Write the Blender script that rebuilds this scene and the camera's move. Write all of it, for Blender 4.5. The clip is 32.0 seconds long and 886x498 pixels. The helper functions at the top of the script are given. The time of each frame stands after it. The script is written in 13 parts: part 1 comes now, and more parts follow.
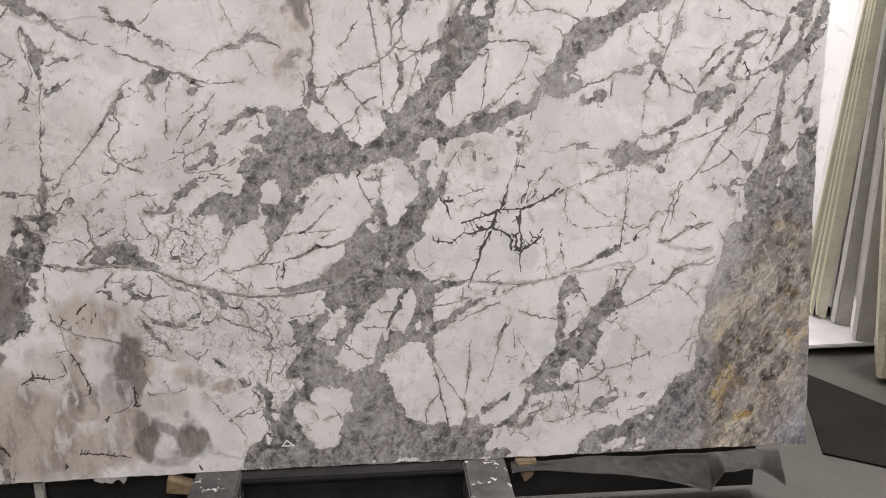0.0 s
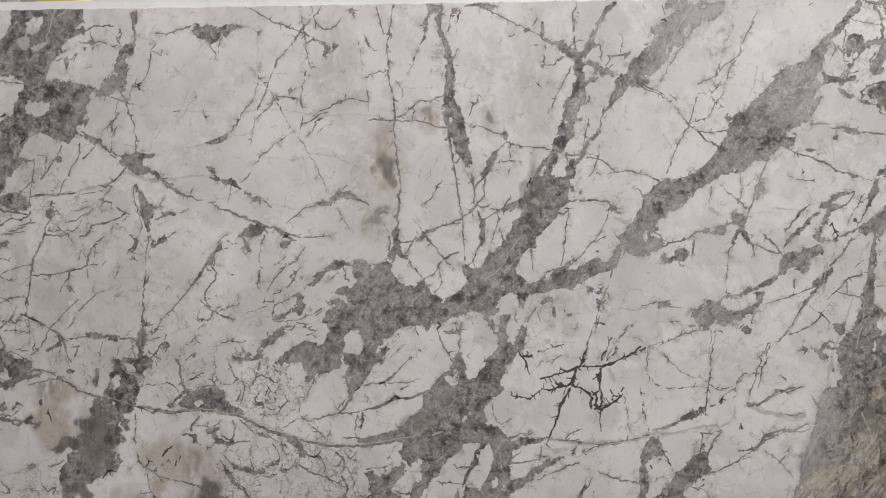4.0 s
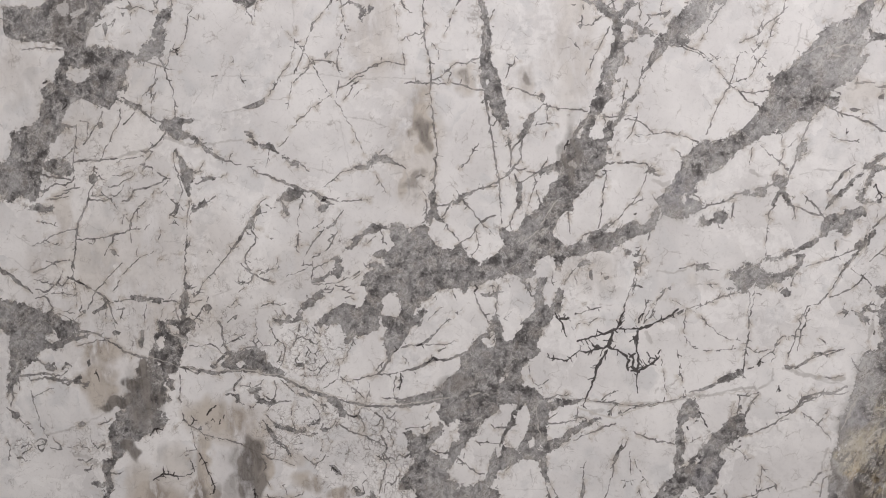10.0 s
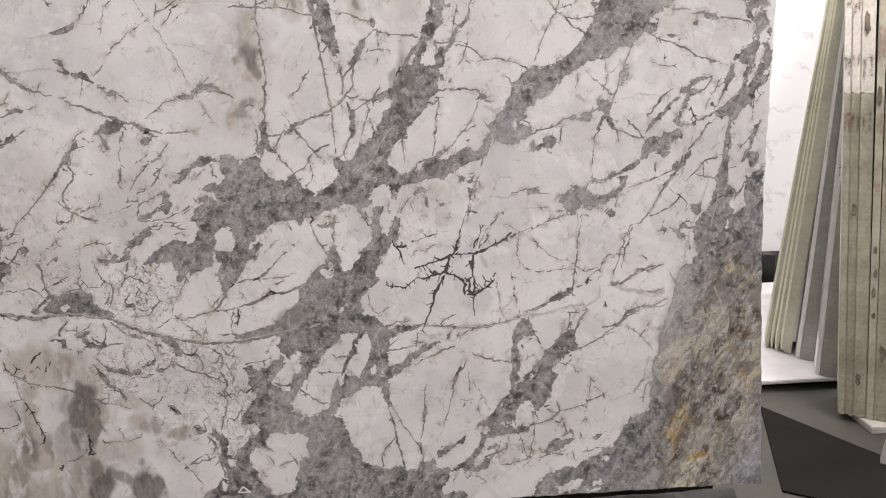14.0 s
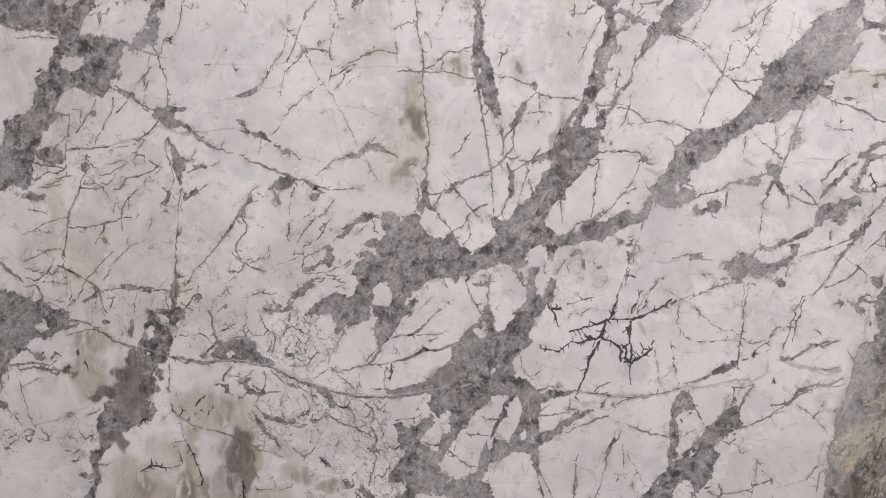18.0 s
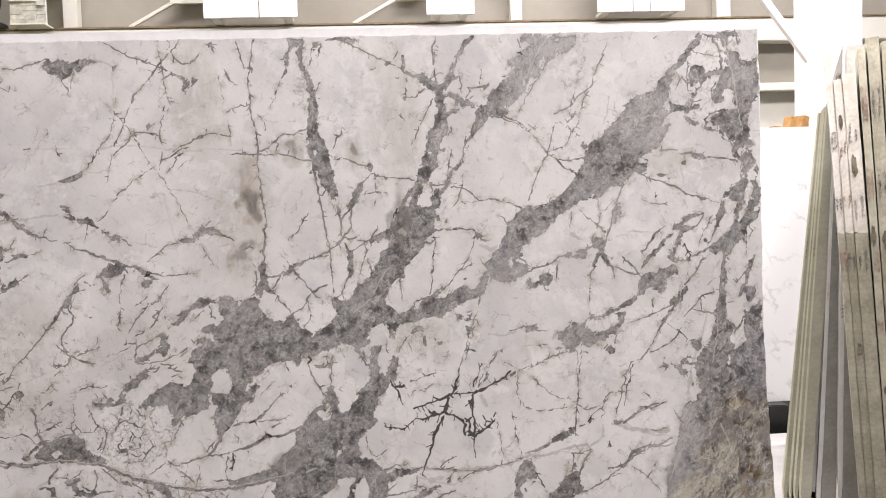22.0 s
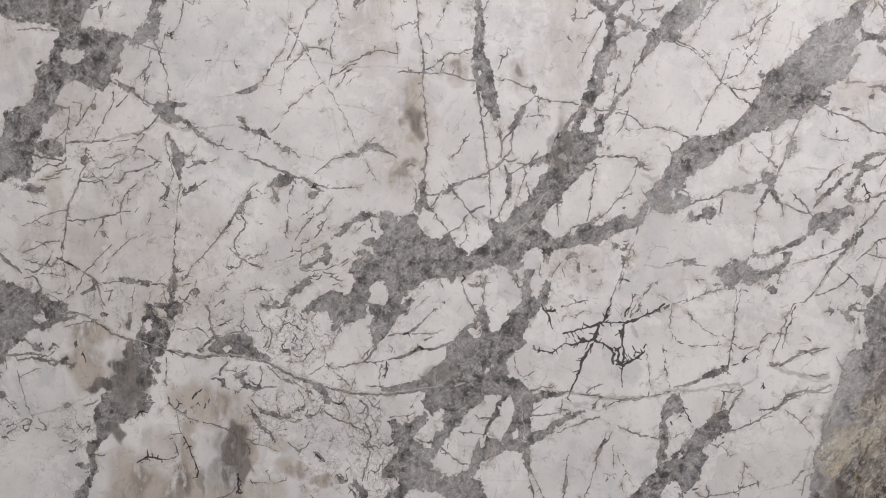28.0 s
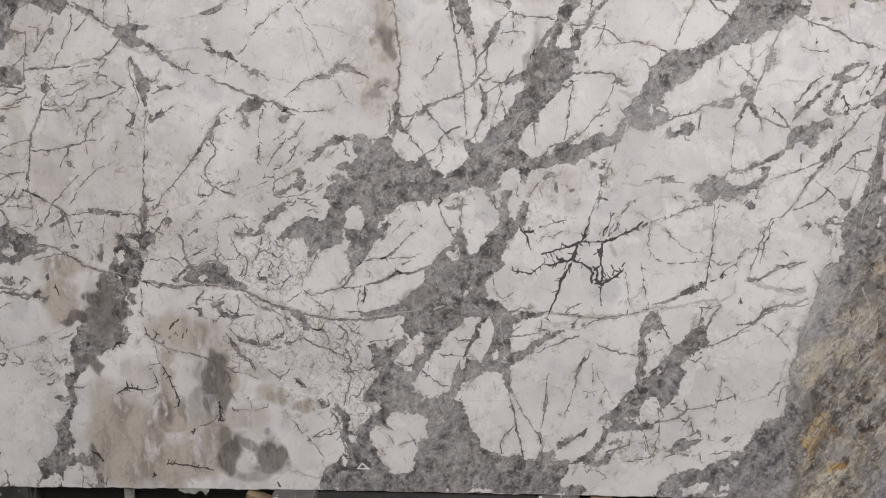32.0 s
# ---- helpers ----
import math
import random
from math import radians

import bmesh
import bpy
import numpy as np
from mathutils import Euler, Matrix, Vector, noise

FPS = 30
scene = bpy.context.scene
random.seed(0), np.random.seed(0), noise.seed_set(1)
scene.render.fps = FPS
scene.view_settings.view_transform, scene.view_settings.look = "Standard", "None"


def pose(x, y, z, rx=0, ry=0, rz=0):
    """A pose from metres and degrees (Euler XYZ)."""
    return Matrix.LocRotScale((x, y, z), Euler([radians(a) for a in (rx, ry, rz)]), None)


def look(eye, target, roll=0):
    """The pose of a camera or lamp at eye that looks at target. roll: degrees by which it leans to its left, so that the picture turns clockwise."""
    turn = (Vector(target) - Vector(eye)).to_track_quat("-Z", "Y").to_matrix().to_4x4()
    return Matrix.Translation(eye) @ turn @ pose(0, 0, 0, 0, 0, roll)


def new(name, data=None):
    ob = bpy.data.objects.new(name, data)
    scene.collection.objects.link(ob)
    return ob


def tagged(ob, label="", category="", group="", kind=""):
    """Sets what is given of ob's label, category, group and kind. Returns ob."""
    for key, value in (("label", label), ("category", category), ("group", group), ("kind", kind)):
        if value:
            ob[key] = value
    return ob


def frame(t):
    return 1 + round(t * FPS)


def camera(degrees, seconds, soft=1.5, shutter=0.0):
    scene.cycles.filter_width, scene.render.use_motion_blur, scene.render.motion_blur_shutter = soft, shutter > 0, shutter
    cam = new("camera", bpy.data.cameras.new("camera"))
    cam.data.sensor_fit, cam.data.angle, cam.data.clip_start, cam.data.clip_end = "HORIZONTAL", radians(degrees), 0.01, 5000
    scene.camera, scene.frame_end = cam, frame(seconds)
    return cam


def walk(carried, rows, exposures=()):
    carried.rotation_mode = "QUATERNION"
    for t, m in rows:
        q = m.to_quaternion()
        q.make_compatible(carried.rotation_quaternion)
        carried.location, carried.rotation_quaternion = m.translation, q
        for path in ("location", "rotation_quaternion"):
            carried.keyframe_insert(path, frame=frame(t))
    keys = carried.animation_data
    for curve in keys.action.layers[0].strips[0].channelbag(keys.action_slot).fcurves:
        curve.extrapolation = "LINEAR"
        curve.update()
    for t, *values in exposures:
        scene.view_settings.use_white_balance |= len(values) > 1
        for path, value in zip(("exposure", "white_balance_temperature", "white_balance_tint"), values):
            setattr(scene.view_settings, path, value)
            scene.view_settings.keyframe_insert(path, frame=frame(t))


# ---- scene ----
cam = camera(52.8, 32.0, soft=1.05)

# The slab leans back on its rack; the path is told in the slab's own upright frame.
SLAB = pose(0, 0, 0.20, -5, 0, 0)
UPRIGHT = SLAB @ Matrix.Translation((0, 0, -0.45))
PATH = [
    (0, (-0.336, -2.662, 1.648), (-0.194, -0.703, 1.272), -1.0),
    (0.5, (-0.299, -2.665, 1.679), (-0.096, -0.706, 1.331), -1.0),
    (1, (-0.277, -2.678, 1.659), (-0.036, -0.708, 1.411), -1.2),
    (1.5, (-0.255, -2.688, 1.672), (-0.037, -0.706, 1.517), -1.2),
    (2, (-0.253, -2.698, 1.68), (-0.082, -0.707, 1.597), -1.4),
    (2.5, (-0.231, -2.699, 1.68), (-0.135, -0.702, 1.644), -1.2),
    (3, (-0.229, -2.699, 1.687), (-0.202, -0.699, 1.67), -0.8),
    (3.5, (-0.239, -2.694, 1.673), (-0.284, -0.695, 1.653), -0.4),
    (4, (-0.247, -2.697, 1.636), (-0.344, -0.7, 1.615), -0.2),
    (4.5, (-0.234, -2.696, 1.693), (-0.361, -0.701, 1.626), -0.2),
    (6.5, (-0.252, -2.698, 1.696), (-0.403, -0.709, 1.552), -0.4),
    (7, (-0.262, -2.696, 1.67), (-0.392, -0.71, 1.473), -0.4),
    (7.5, (-0.252, -2.693, 1.672), (-0.378, -0.71, 1.437), -0.5),
    (8, (-0.256, -2.691, 1.667), (-0.385, -0.713, 1.398), -0.3),
    (8.5, (-0.262, -2.687, 1.687), (-0.412, -0.717, 1.378), -0.4),
    (9, (-0.257, -2.692, 1.678), (-0.422, -0.72, 1.386), -0.5),
    (9.5, (-0.25, -2.699, 1.669), (-0.423, -0.718, 1.458), -0.4),
    (10, (-0.25, -2.706, 1.669), (-0.427, -0.718, 1.542), -0.5),
    (10.5, (-0.25, -2.716, 1.652), (-0.411, -0.723, 1.605), -0.6),
    (11, (-0.245, -2.714, 1.66), (-0.37, -0.718, 1.641), -0.8),
    (11.5, (-0.237, -2.713, 1.669), (-0.264, -0.714, 1.659), -1.0),
    (12, (-0.238, -2.716, 1.657), (-0.165, -0.718, 1.658), -1.2),
    (12.5, (-0.255, -2.714, 1.634), (-0.074, -0.722, 1.635), -1.3),
    (13, (-0.236, -2.705, 1.69), (-0.037, -0.718, 1.576), -1.4),
    (13.5, (-0.248, -2.697, 1.705), (-0.04, -0.723, 1.465), -1.3),
    (14, (-0.23, -2.691, 1.695), (-0.06, -0.723, 1.385), -1.4),
    (14.5, (-0.226, -2.682, 1.699), (-0.098, -0.721, 1.326), -1.3),
    (15, (-0.224, -2.678, 1.718), (-0.157, -0.721, 1.311), -1.2),
    (15.5, (-0.232, -2.685, 1.72), (-0.26, -0.729, 1.308), -0.8),
    (17.5, (-0.218, -2.683, 1.573), (-0.411, -0.699, 1.415), -0.2),
    (18, (-0.206, -2.689, 1.559), (-0.398, -0.699, 1.488), -0.2),
    (18.5, (-0.207, -2.698, 1.56), (-0.391, -0.707, 1.543), -0.3),
    (19, (-0.217, -2.706, 1.557), (-0.396, -0.714, 1.56), -0.3),
    (19.5, (-0.206, -2.71, 1.565), (-0.38, -0.717, 1.593), -0.2),
    (20, (-0.202, -2.707, 1.557), (-0.348, -0.714, 1.632), -0.1),
    (20.5, (-0.209, -2.709, 1.548), (-0.281, -0.714, 1.659), -0.5),
    (21, (-0.196, -2.703, 1.526), (-0.15, -0.708, 1.657), -1.5),
    (21.5, (-0.199, -2.706, 1.547), (-0.086, -0.713, 1.668), -2.1),
    (22, (-0.196, -2.704, 1.61), (-0.035, -0.711, 1.671), -2.3),
    (22.5, (-0.186, -2.695, 1.587), (0.002, -0.704, 1.601), -2.6),
    (23, (-0.164, -2.688, 1.586), (0.001, -0.696, 1.506), -2.4),
    (23.5, (-0.136, -2.684, 1.599), (-0.005, -0.694, 1.447), -2.4),
    (24, (-0.15, -2.676, 1.606), (-0.024, -0.693, 1.381), -1.8),
    (24.5, (-0.158, -2.66, 1.631), (-0.034, -0.69, 1.307), -1.0),
    (25, (-0.167, -2.659, 1.641), (-0.079, -0.697, 1.265), -0.7),
    (25.5, (-0.179, -2.668, 1.645), (-0.18, -0.704, 1.266), -0.5),
    (26, (-0.207, -2.676, 1.646), (-0.275, -0.707, 1.298), 0.2),
    (26.5, (-0.209, -2.685, 1.658), (-0.317, -0.711, 1.358), 0.7),
    (28.5, (-0.218, -2.717, 1.609), (-0.403, -0.726, 1.553), 0.9),
    (29, (-0.228, -2.719, 1.598), (-0.401, -0.727, 1.581), 0.5),
    (29.5, (-0.227, -2.715, 1.597), (-0.407, -0.724, 1.563), 0.5),
    (30, (-0.231, -2.707, 1.61), (-0.412, -0.718, 1.503), 0.7),
    (30.5, (-0.225, -2.695, 1.621), (-0.404, -0.715, 1.406), 0.7),
    (31, (-0.23, -2.683, 1.618), (-0.406, -0.712, 1.322), 0.5),
    (31.5, (-0.225, -2.671, 1.632), (-0.389, -0.704, 1.309), 0.2),
    (32, (-0.214, -2.676, 1.627), (-0.339, -0.702, 1.334), -0.3),
]

walk(cam, [(t, UPRIGHT @ look(eye, target, roll)) for t, eye, target, roll in PATH],
     [(0.0, 0.07, 6600, 10), (1.0, -0.14, 6600, 10), (2.0, -0.36, 6550, 10), (3.0, -0.56, 6550, 10), (4.0, -0.22, 6500, 10), (5.5, -0.04, 6450, 10), (7.0, 0.03, 6450, 10),
      (10.0, 0.03, 6450, 9.3), (12.0, 0.02, 6450, 9), (14.5, 0.0, 6600, 11), (18.0, 0.05, 6500, 12), (22.0, 0.05, 6600, 11), (25.0, 0.0, 6600, 11), (27.5, 0.0, 6450, 10), (29.0, 0.02, 6390, 9.5), (31.0, 0.0, 6400, 9.5), (32.0, 0.0, 6450, 9.5)])

# ---- light ----
world = bpy.data.worlds.new("hall_air")
world.use_nodes = True
world.node_tree.nodes["Background"].inputs[0].default_value = (0.9, 0.92, 1.0, 1)
world.node_tree.nodes["Background"].inputs[1].default_value = 0.12
scene.world = world


def overhead_lamp(x, y, z, wide, deep, watts, colour=(1.0, 0.955, 0.985)):
    data = bpy.data.lights.new("overhead_lamp", "AREA")
    data.shape, data.size, data.size_y, data.energy, data.color = "RECTANGLE", wide, deep, watts, colour
    ob = new("overhead_lamp", data)
    ob.location = (x, y, z)
    return ob


overhead_lamp(0.2, -2.4, 4.6, 5.0, 1.0, 158, (1.0, 0.957, 0.995))
overhead_lamp(0.5, -5.5, 5.0, 7.0, 1.2, 285, (1.0, 0.957, 0.995))
overhead_lamp(2.6, 2.4, 5.0, 5.0, 1.0, 520)
overhead_lamp(0.0, 4.6, 5.2, 9.0, 0.8, 330)
# unseen lamp added low above the stacks to brighten the tops of the strips
overhead_lamp(1.85, 0.2, 3.2, 0.4, 0.2, 95)


# ---- materials ----
def nodes_of(name):
    mat = bpy.data.materials.new(name)
    mat.use_nodes = True
    tree = mat.node_tree
    return mat, tree, tree.nodes["Principled BSDF"]


def add(tree, kind, **inputs):
    node = tree.nodes.new(kind)
    for key, value in inputs.items():
        node.inputs[key.replace("_", " ")].default_value = value
    return node


def link(tree, a, b):
    tree.links.new(a, b)


def math_node(tree, op, a, b=None, c=None):
    node = tree.nodes.new("ShaderNodeMath")
    node.operation = op
    for n, v in enumerate((a, b, c)):
        if v is None:
            continue
        if isinstance(v, (int, float)):
            node.inputs[n].default_value = v
        else:
            link(tree, v, node.inputs[n])
    return node.outputs[0]


def remap(tree, value, a, b, c=0.0, d=1.0, smooth=True):
    node = tree.nodes.new("ShaderNodeMapRange")
    if smooth:
        node.interpolation_type = "SMOOTHSTEP"
    link(tree, value, node.inputs[0])
    for n, v in enumerate((a, b, c, d)):
        node.inputs[n + 1].default_value = v
    return node.outputs[0]


def blend(tree, factor, a, b):
    node = tree.nodes.new("ShaderNodeMix")
    node.data_type = "RGBA"
    for n, v in ((0, factor), (6, a), (7, b)):
        if isinstance(v, (int, float)):
            node.inputs[n].default_value = v
        elif isinstance(v, tuple):
            node.inputs[n].default_value = (*v, 1)
        else:
            link(tree, v, node.inputs[n])
    return node.outputs[2]


def noise_of(tree, coords, scale, detail=4, rough=0.55):
    node = add(tree, "ShaderNodeTexNoise", Scale=scale, Detail=detail, Roughness=rough)
    link(tree, coords, node.inputs["Vector"])
    return node


def mottled(name, dark, light, scale=8.0, rough=0.6, metal=0.0, bump=0.15, fine=120.0, specks=None, gloss=0.5):
    """A surface with blotches, grain and slight relief at real-world size."""
    mat, tree, shader = nodes_of(name)
    coords = tree.nodes.new("ShaderNodeTexCoord").outputs["Object"]
    big = noise_of(tree, coords, scale, 5, 0.6).outputs[0]
    small = noise_of(tree, coords, fine, 3, 0.6).outputs[0]
    both = math_node(tree, "ADD", math_node(tree, "MULTIPLY", big, 0.7), math_node(tree, "MULTIPLY", small, 0.3))
    rand = tree.nodes.new("ShaderNodeObjectInfo").outputs["Random"]
    both = math_node(tree, "ADD", both, math_node(tree, "MULTIPLY", math_node(tree, "SUBTRACT", rand, 0.5), 0.12))
    colour = blend(tree, remap(tree, both, 0.33, 0.68), dark, light)
    if specks:
        spots = noise_of(tree, coords, 24.0, 4, 0.7).outputs[0]
        colour = blend(tree, remap(tree, spots, 0.60, 0.62), colour, specks)
    link(tree, colour, shader.inputs["Base Color"])
    shader.inputs["Roughness"].default_value, shader.inputs["Metallic"].default_value = rough, metal
    shader.inputs["Specular IOR Level"].default_value = gloss
    relief = add(tree, "ShaderNodeBump", Strength=bump, Distance=0.004)
    link(tree, small, relief.inputs["Height"])
    link(tree, relief.outputs[0], shader.inputs["Normal"])
    return mat


CONCRETE = mottled("polished_concrete", (0.028, 0.026, 0.021), (0.044, 0.041, 0.034), 3.0, 0.65, 0, 0.06, 60, None, 0.25)
PLASTER = mottled("warm_plaster", (0.50, 0.48, 0.41), (0.58, 0.56, 0.49), 1.5, 0.8)
WHITE_PAINT = mottled("white_paint", (0.74, 0.73, 0.70), (0.84, 0.83, 0.81), 3.0, 0.5)
CREAM_PAINT = mottled("cream_paint", (0.62, 0.60, 0.53), (0.72, 0.70, 0.63), 2.0, 0.55)
OLIVE_PANEL = mottled("olive_grey_panel", (0.265, 0.245, 0.205), (0.345, 0.322, 0.275), 1.5, 0.7)
CEILING_PAINT = mottled("ceiling_paint", (0.6, 0.6, 0.58), (0.7, 0.7, 0.68), 1.0, 0.9)
DARK_STEEL = mottled("chipped_dark_steel", (0.045, 0.043, 0.042), (0.11, 0.105, 0.10), 14.0, 0.5, 0.1, 0.3, 160, (0.62, 0.61, 0.58))
BLACK_STEEL = mottled("black_steel", (0.009, 0.009, 0.009), (0.022, 0.021, 0.02), 10.0, 0.4, 0.0, 0.1)
# almost black: the colour of the shadow laid on the floor
SHADOW_TONE = mottled("cast_shadow_dark", (0.0055, 0.005, 0.004), (0.009, 0.008, 0.0065), 6.0, 0.9, 0, 0.2, 90, None, 0.08)
YELLOW = mottled("safety_yellow", (0.80, 0.66, 0.005), (0.90, 0.78, 0.01), 3.0, 0.45)
PINE = mottled("raw_pine", (0.24, 0.12, 0.035), (0.38, 0.21, 0.07), 22.0, 0.65)
IRON = mottled("machine_grey_iron", (0.035, 0.033, 0.035), (0.10, 0.095, 0.095), 12.0, 0.5, 0.2)
LEDGER = mottled("split_ledger_stone", (0.36, 0.35, 0.31), (0.62, 0.61, 0.56), 18.0, 0.85, 0, 0.6)
SHEET = mottled("dusty_plastic_sheet", (0.040, 0.038, 0.033), (0.085, 0.081, 0.073), 5.0, 0.55, 0, 0.2, 40)
SCRAP = mottled("torn_white_wrap", (0.40, 0.39, 0.36), (0.6, 0.59, 0.56), 12.0, 0.6)
INK = mottled("faded_marker_ink", (0.05, 0.045, 0.05), (0.12, 0.10, 0.11), 30.0, 0.8)
RED_INK = mottled("faded_red_ink", (0.22, 0.08, 0.07), (0.32, 0.14, 0.12), 30.0, 0.8)
GREEN_EDGE = mottled("pale_green_stone_edge", (0.70, 0.67, 0.50), (0.84, 0.82, 0.66), 9.0, 0.7, 0, 0.3, 70)
CREAM_EDGE = mottled("cream_stone_edge", (0.165, 0.150, 0.105), (0.36, 0.335, 0.26), 6.0, 0.7, 0, 0.3, 70)
WHITE_EDGE = mottled("white_stone_edge", (0.68, 0.67, 0.645), (0.82, 0.81, 0.785), 9.0, 0.6, 0, 0.2, 70)
PALE_END = mottled("pale_pinkish_stone_end", (0.38, 0.345, 0.29), (0.60, 0.565, 0.51), 11.0, 0.7, 0, 0.3, 70)
GREY_END = mottled("sawn_grey_stone_end", (0.25, 0.24, 0.215), (0.39, 0.375, 0.34), 6.0, 0.6, 0, 0.2, 70)
PLINTH_PAINT = mottled("worn_white_plinth", (0.36, 0.35, 0.345), (0.46, 0.45, 0.445), 6.0, 0.6)
OLD_WOOD = mottled("old_grey_wood", (0.14, 0.10, 0.055), (0.27, 0.205, 0.12), 25.0, 0.8)
OLIVE_STONE = mottled("olive_stone_face", (0.40, 0.39, 0.30), (0.58, 0.565, 0.46), 5.0, 0.4, 0, 0.1, 60)
GREY_STONE = mottled("grey_stone_face", (0.42, 0.41, 0.385), (0.60, 0.59, 0.56), 5.0, 0.35, 0, 0.1, 60)
PALE_STONE = mottled("pale_stone_face", (0.70, 0.70, 0.69), (0.82, 0.82, 0.81), 4.0, 0.3, 0, 0.05, 60)


def attribute(tree, name):
    node = tree.nodes.new("ShaderNodeAttribute")
    node.attribute_name = name
    return node.outputs["Fac"]


def marble():
    """White marble with grey veins and a brown-grey band: the veins' course lies in the mesh as distances in millimetres."""
    mat, tree, shader = nodes_of("veined_white_marble")
    coords = tree.nodes.new("ShaderNodeTexCoord").outputs["Object"]

    def warped(scale, far, detail=4):
        node = tree.nodes.new("ShaderNodeVectorMath")
        node.operation = "MULTIPLY_ADD"
        link(tree, noise_of(tree, coords, scale, detail, 0.6).outputs["Color"], node.inputs[0])
        node.inputs[1].default_value = (far, far, far)
        link(tree, coords, node.inputs[2])
        return node.outputs[0]

    def drawn_out(turn, long, vector=coords):
        """Coordinates drawn out along a line that leans to the right by so many degrees."""
        node = tree.nodes.new("ShaderNodeMapping")
        node.vector_type = "TEXTURE"
        node.inputs["Rotation"].default_value = (0, radians(turn), 0)
        node.inputs["Scale"].default_value = (1, 1, long)
        link(tree, vector, node.inputs["Vector"])
        return node.outputs[0]

    def noise(vector, scale, detail=5, rough=0.6):
        return noise_of(tree, vector, scale, detail, rough).outputs[0]

    def cells(vector, scale, feature="DISTANCE_TO_EDGE"):
        node = add(tree, "ShaderNodeTexVoronoi", Scale=scale, Randomness=1.0)
        node.feature = feature
        link(tree, vector, node.inputs["Vector"])
        if feature == "DISTANCE_TO_EDGE":
            return node.outputs["Distance"]
        split = tree.nodes.new("ShaderNodeSeparateColor")
        link(tree, node.outputs["Color"], split.inputs[0])
        return split.outputs

    def sway(value, far):
        return math_node(tree, "MULTIPLY", math_node(tree, "SUBTRACT", value, 0.5), far)

    def times(*values):
        total = values[0]
        for v in values[1:]:
            total = math_node(tree, "MULTIPLY", total, v)
        return total

    def plus(*values):
        total = values[0]
        for v in values[1:]:
            total = math_node(tree, "ADD", total, v)
        return total

    def step(value, a, b, c=0.0, d=1.0):
        return remap(tree, value, a, b, c, d)

    def thread(vector, scale, thin, detail=4):
        """Thin lines along the middle level of a noise."""
        ridge = math_node(tree, "ABSOLUTE", math_node(tree, "SUBTRACT", noise(vector, scale, detail, 0.58), 0.5))
        return step(ridge, thin, thin * 0.15)

    def lay(factor, under, over):
        return blend(tree, factor, under, over)

    near_warp, far_warp, wild = warped(30.0, 0.035), warped(9.0, 0.09), warped(14.0, 0.075, 6)
    n_cloud = noise(coords, 4.0, 5, 0.55)
    n_mid = noise(coords, 22.0, 6, 0.62)
    n_fine = noise(coords, 90.0, 6, 0.65)
    n_grain = noise(coords, 330.0, 4, 0.6)
    n_drift = noise(wild, 30.0, 5, 0.65)
    lean, steep = drawn_out(42, 3.2, near_warp), drawn_out(16, 3.0, near_warp)
    n_lean = noise(lean, 60.0, 6, 0.68)
    n_steep = noise(steep, 95.0, 6, 0.68)
    n_place = noise(wild, 7.0, 3, 0.5)
    uneven = step(n_place, 0.42, 0.58, 0.18, 1.15)
    ragged = times(plus(sway(n_fine, 7.0), sway(n_grain, 4.0), sway(n_steep, 6.0)), uneven)
    # white ground: clouds, and broken pieces each a little lighter or darker
    colour = lay(step(n_cloud, 0.32, 0.66), (0.592, 0.574, 0.560), (0.735, 0.718, 0.698))
    shard, inner = cells(far_warp, 7.0, "F1"), cells(wild, 11.0)
    clear = times(step(shard[0], 0.30, 1.0, 0, 0.7), step(plus(inner, sway(n_mid, 0.2)), 0.02, 0.30, 0.15, 1.0))
    colour = lay(clear, colour, (0.555, 0.552, 0.548))
    milk = times(step(shard[1], 0.45, 0.9, 0, 0.6), step(n_drift, 0.40, 0.6))
    colour = lay(milk, colour, (0.79, 0.775, 0.755))
    colour = lay(step(n_mid, 0.52, 0.8, 0, 0.45), colour, (0.575, 0.552, 0.53))
    colour = lay(step(n_grain, 0.56, 0.75, 0, 0.22), colour, (0.56, 0.54, 0.52))
    # tan and sooty stains in the ground
    n_smear = noise(drawn_out(8, 2.6, far_warp), 15.0, 6, 0.62)
    n_run_down = noise(drawn_out(-6, 4.0), 34.0, 5, 0.6)
    tan = times(attribute(tree, "brown"), step(plus(n_smear, sway(n_run_down, 0.6), sway(n_cloud, 0.4)), 0.28, 0.54, 0.1, 1.3))
    colour = lay(math_node(tree, "MINIMUM", tan, 0.88), colour, lay(step(n_smear, 0.38, 0.6), (0.27, 0.225, 0.185), (0.48, 0.43, 0.37)))
    # webs of hairline cracks between white crumbs
    web = attribute(tree, "web")
    gate = step(plus(web, sway(n_mid, 1.9), sway(n_drift, 1.2)), 0.28, 0.6)
    for scale, thick, share in ((25.0, 0.045, 0.72), (48.0, 0.065, 0.5)):
        width = plus(cells(near_warp, scale), sway(n_fine, thick * 1.8), sway(n_drift, thick * 2.2))
        line = times(step(width, thick, thick * 0.3), gate, step(n_drift, 0.36, 0.52))
        colour = lay(times(line, share), colour, lay(step(n_fine, 0.4, 0.6), (0.135, 0.118, 0.105), (0.30, 0.275, 0.25)))
    # sparse hairlines everywhere
    for scale, thick, share in ((6.5, 0.011, 0.5), (13.0, 0.016, 0.4)):
        hair = times(step(cells(far_warp, scale), thick, thick * 0.25), step(n_mid, 0.46, 0.60))
        colour = lay(times(hair, share), colour, (0.30, 0.27, 0.245))
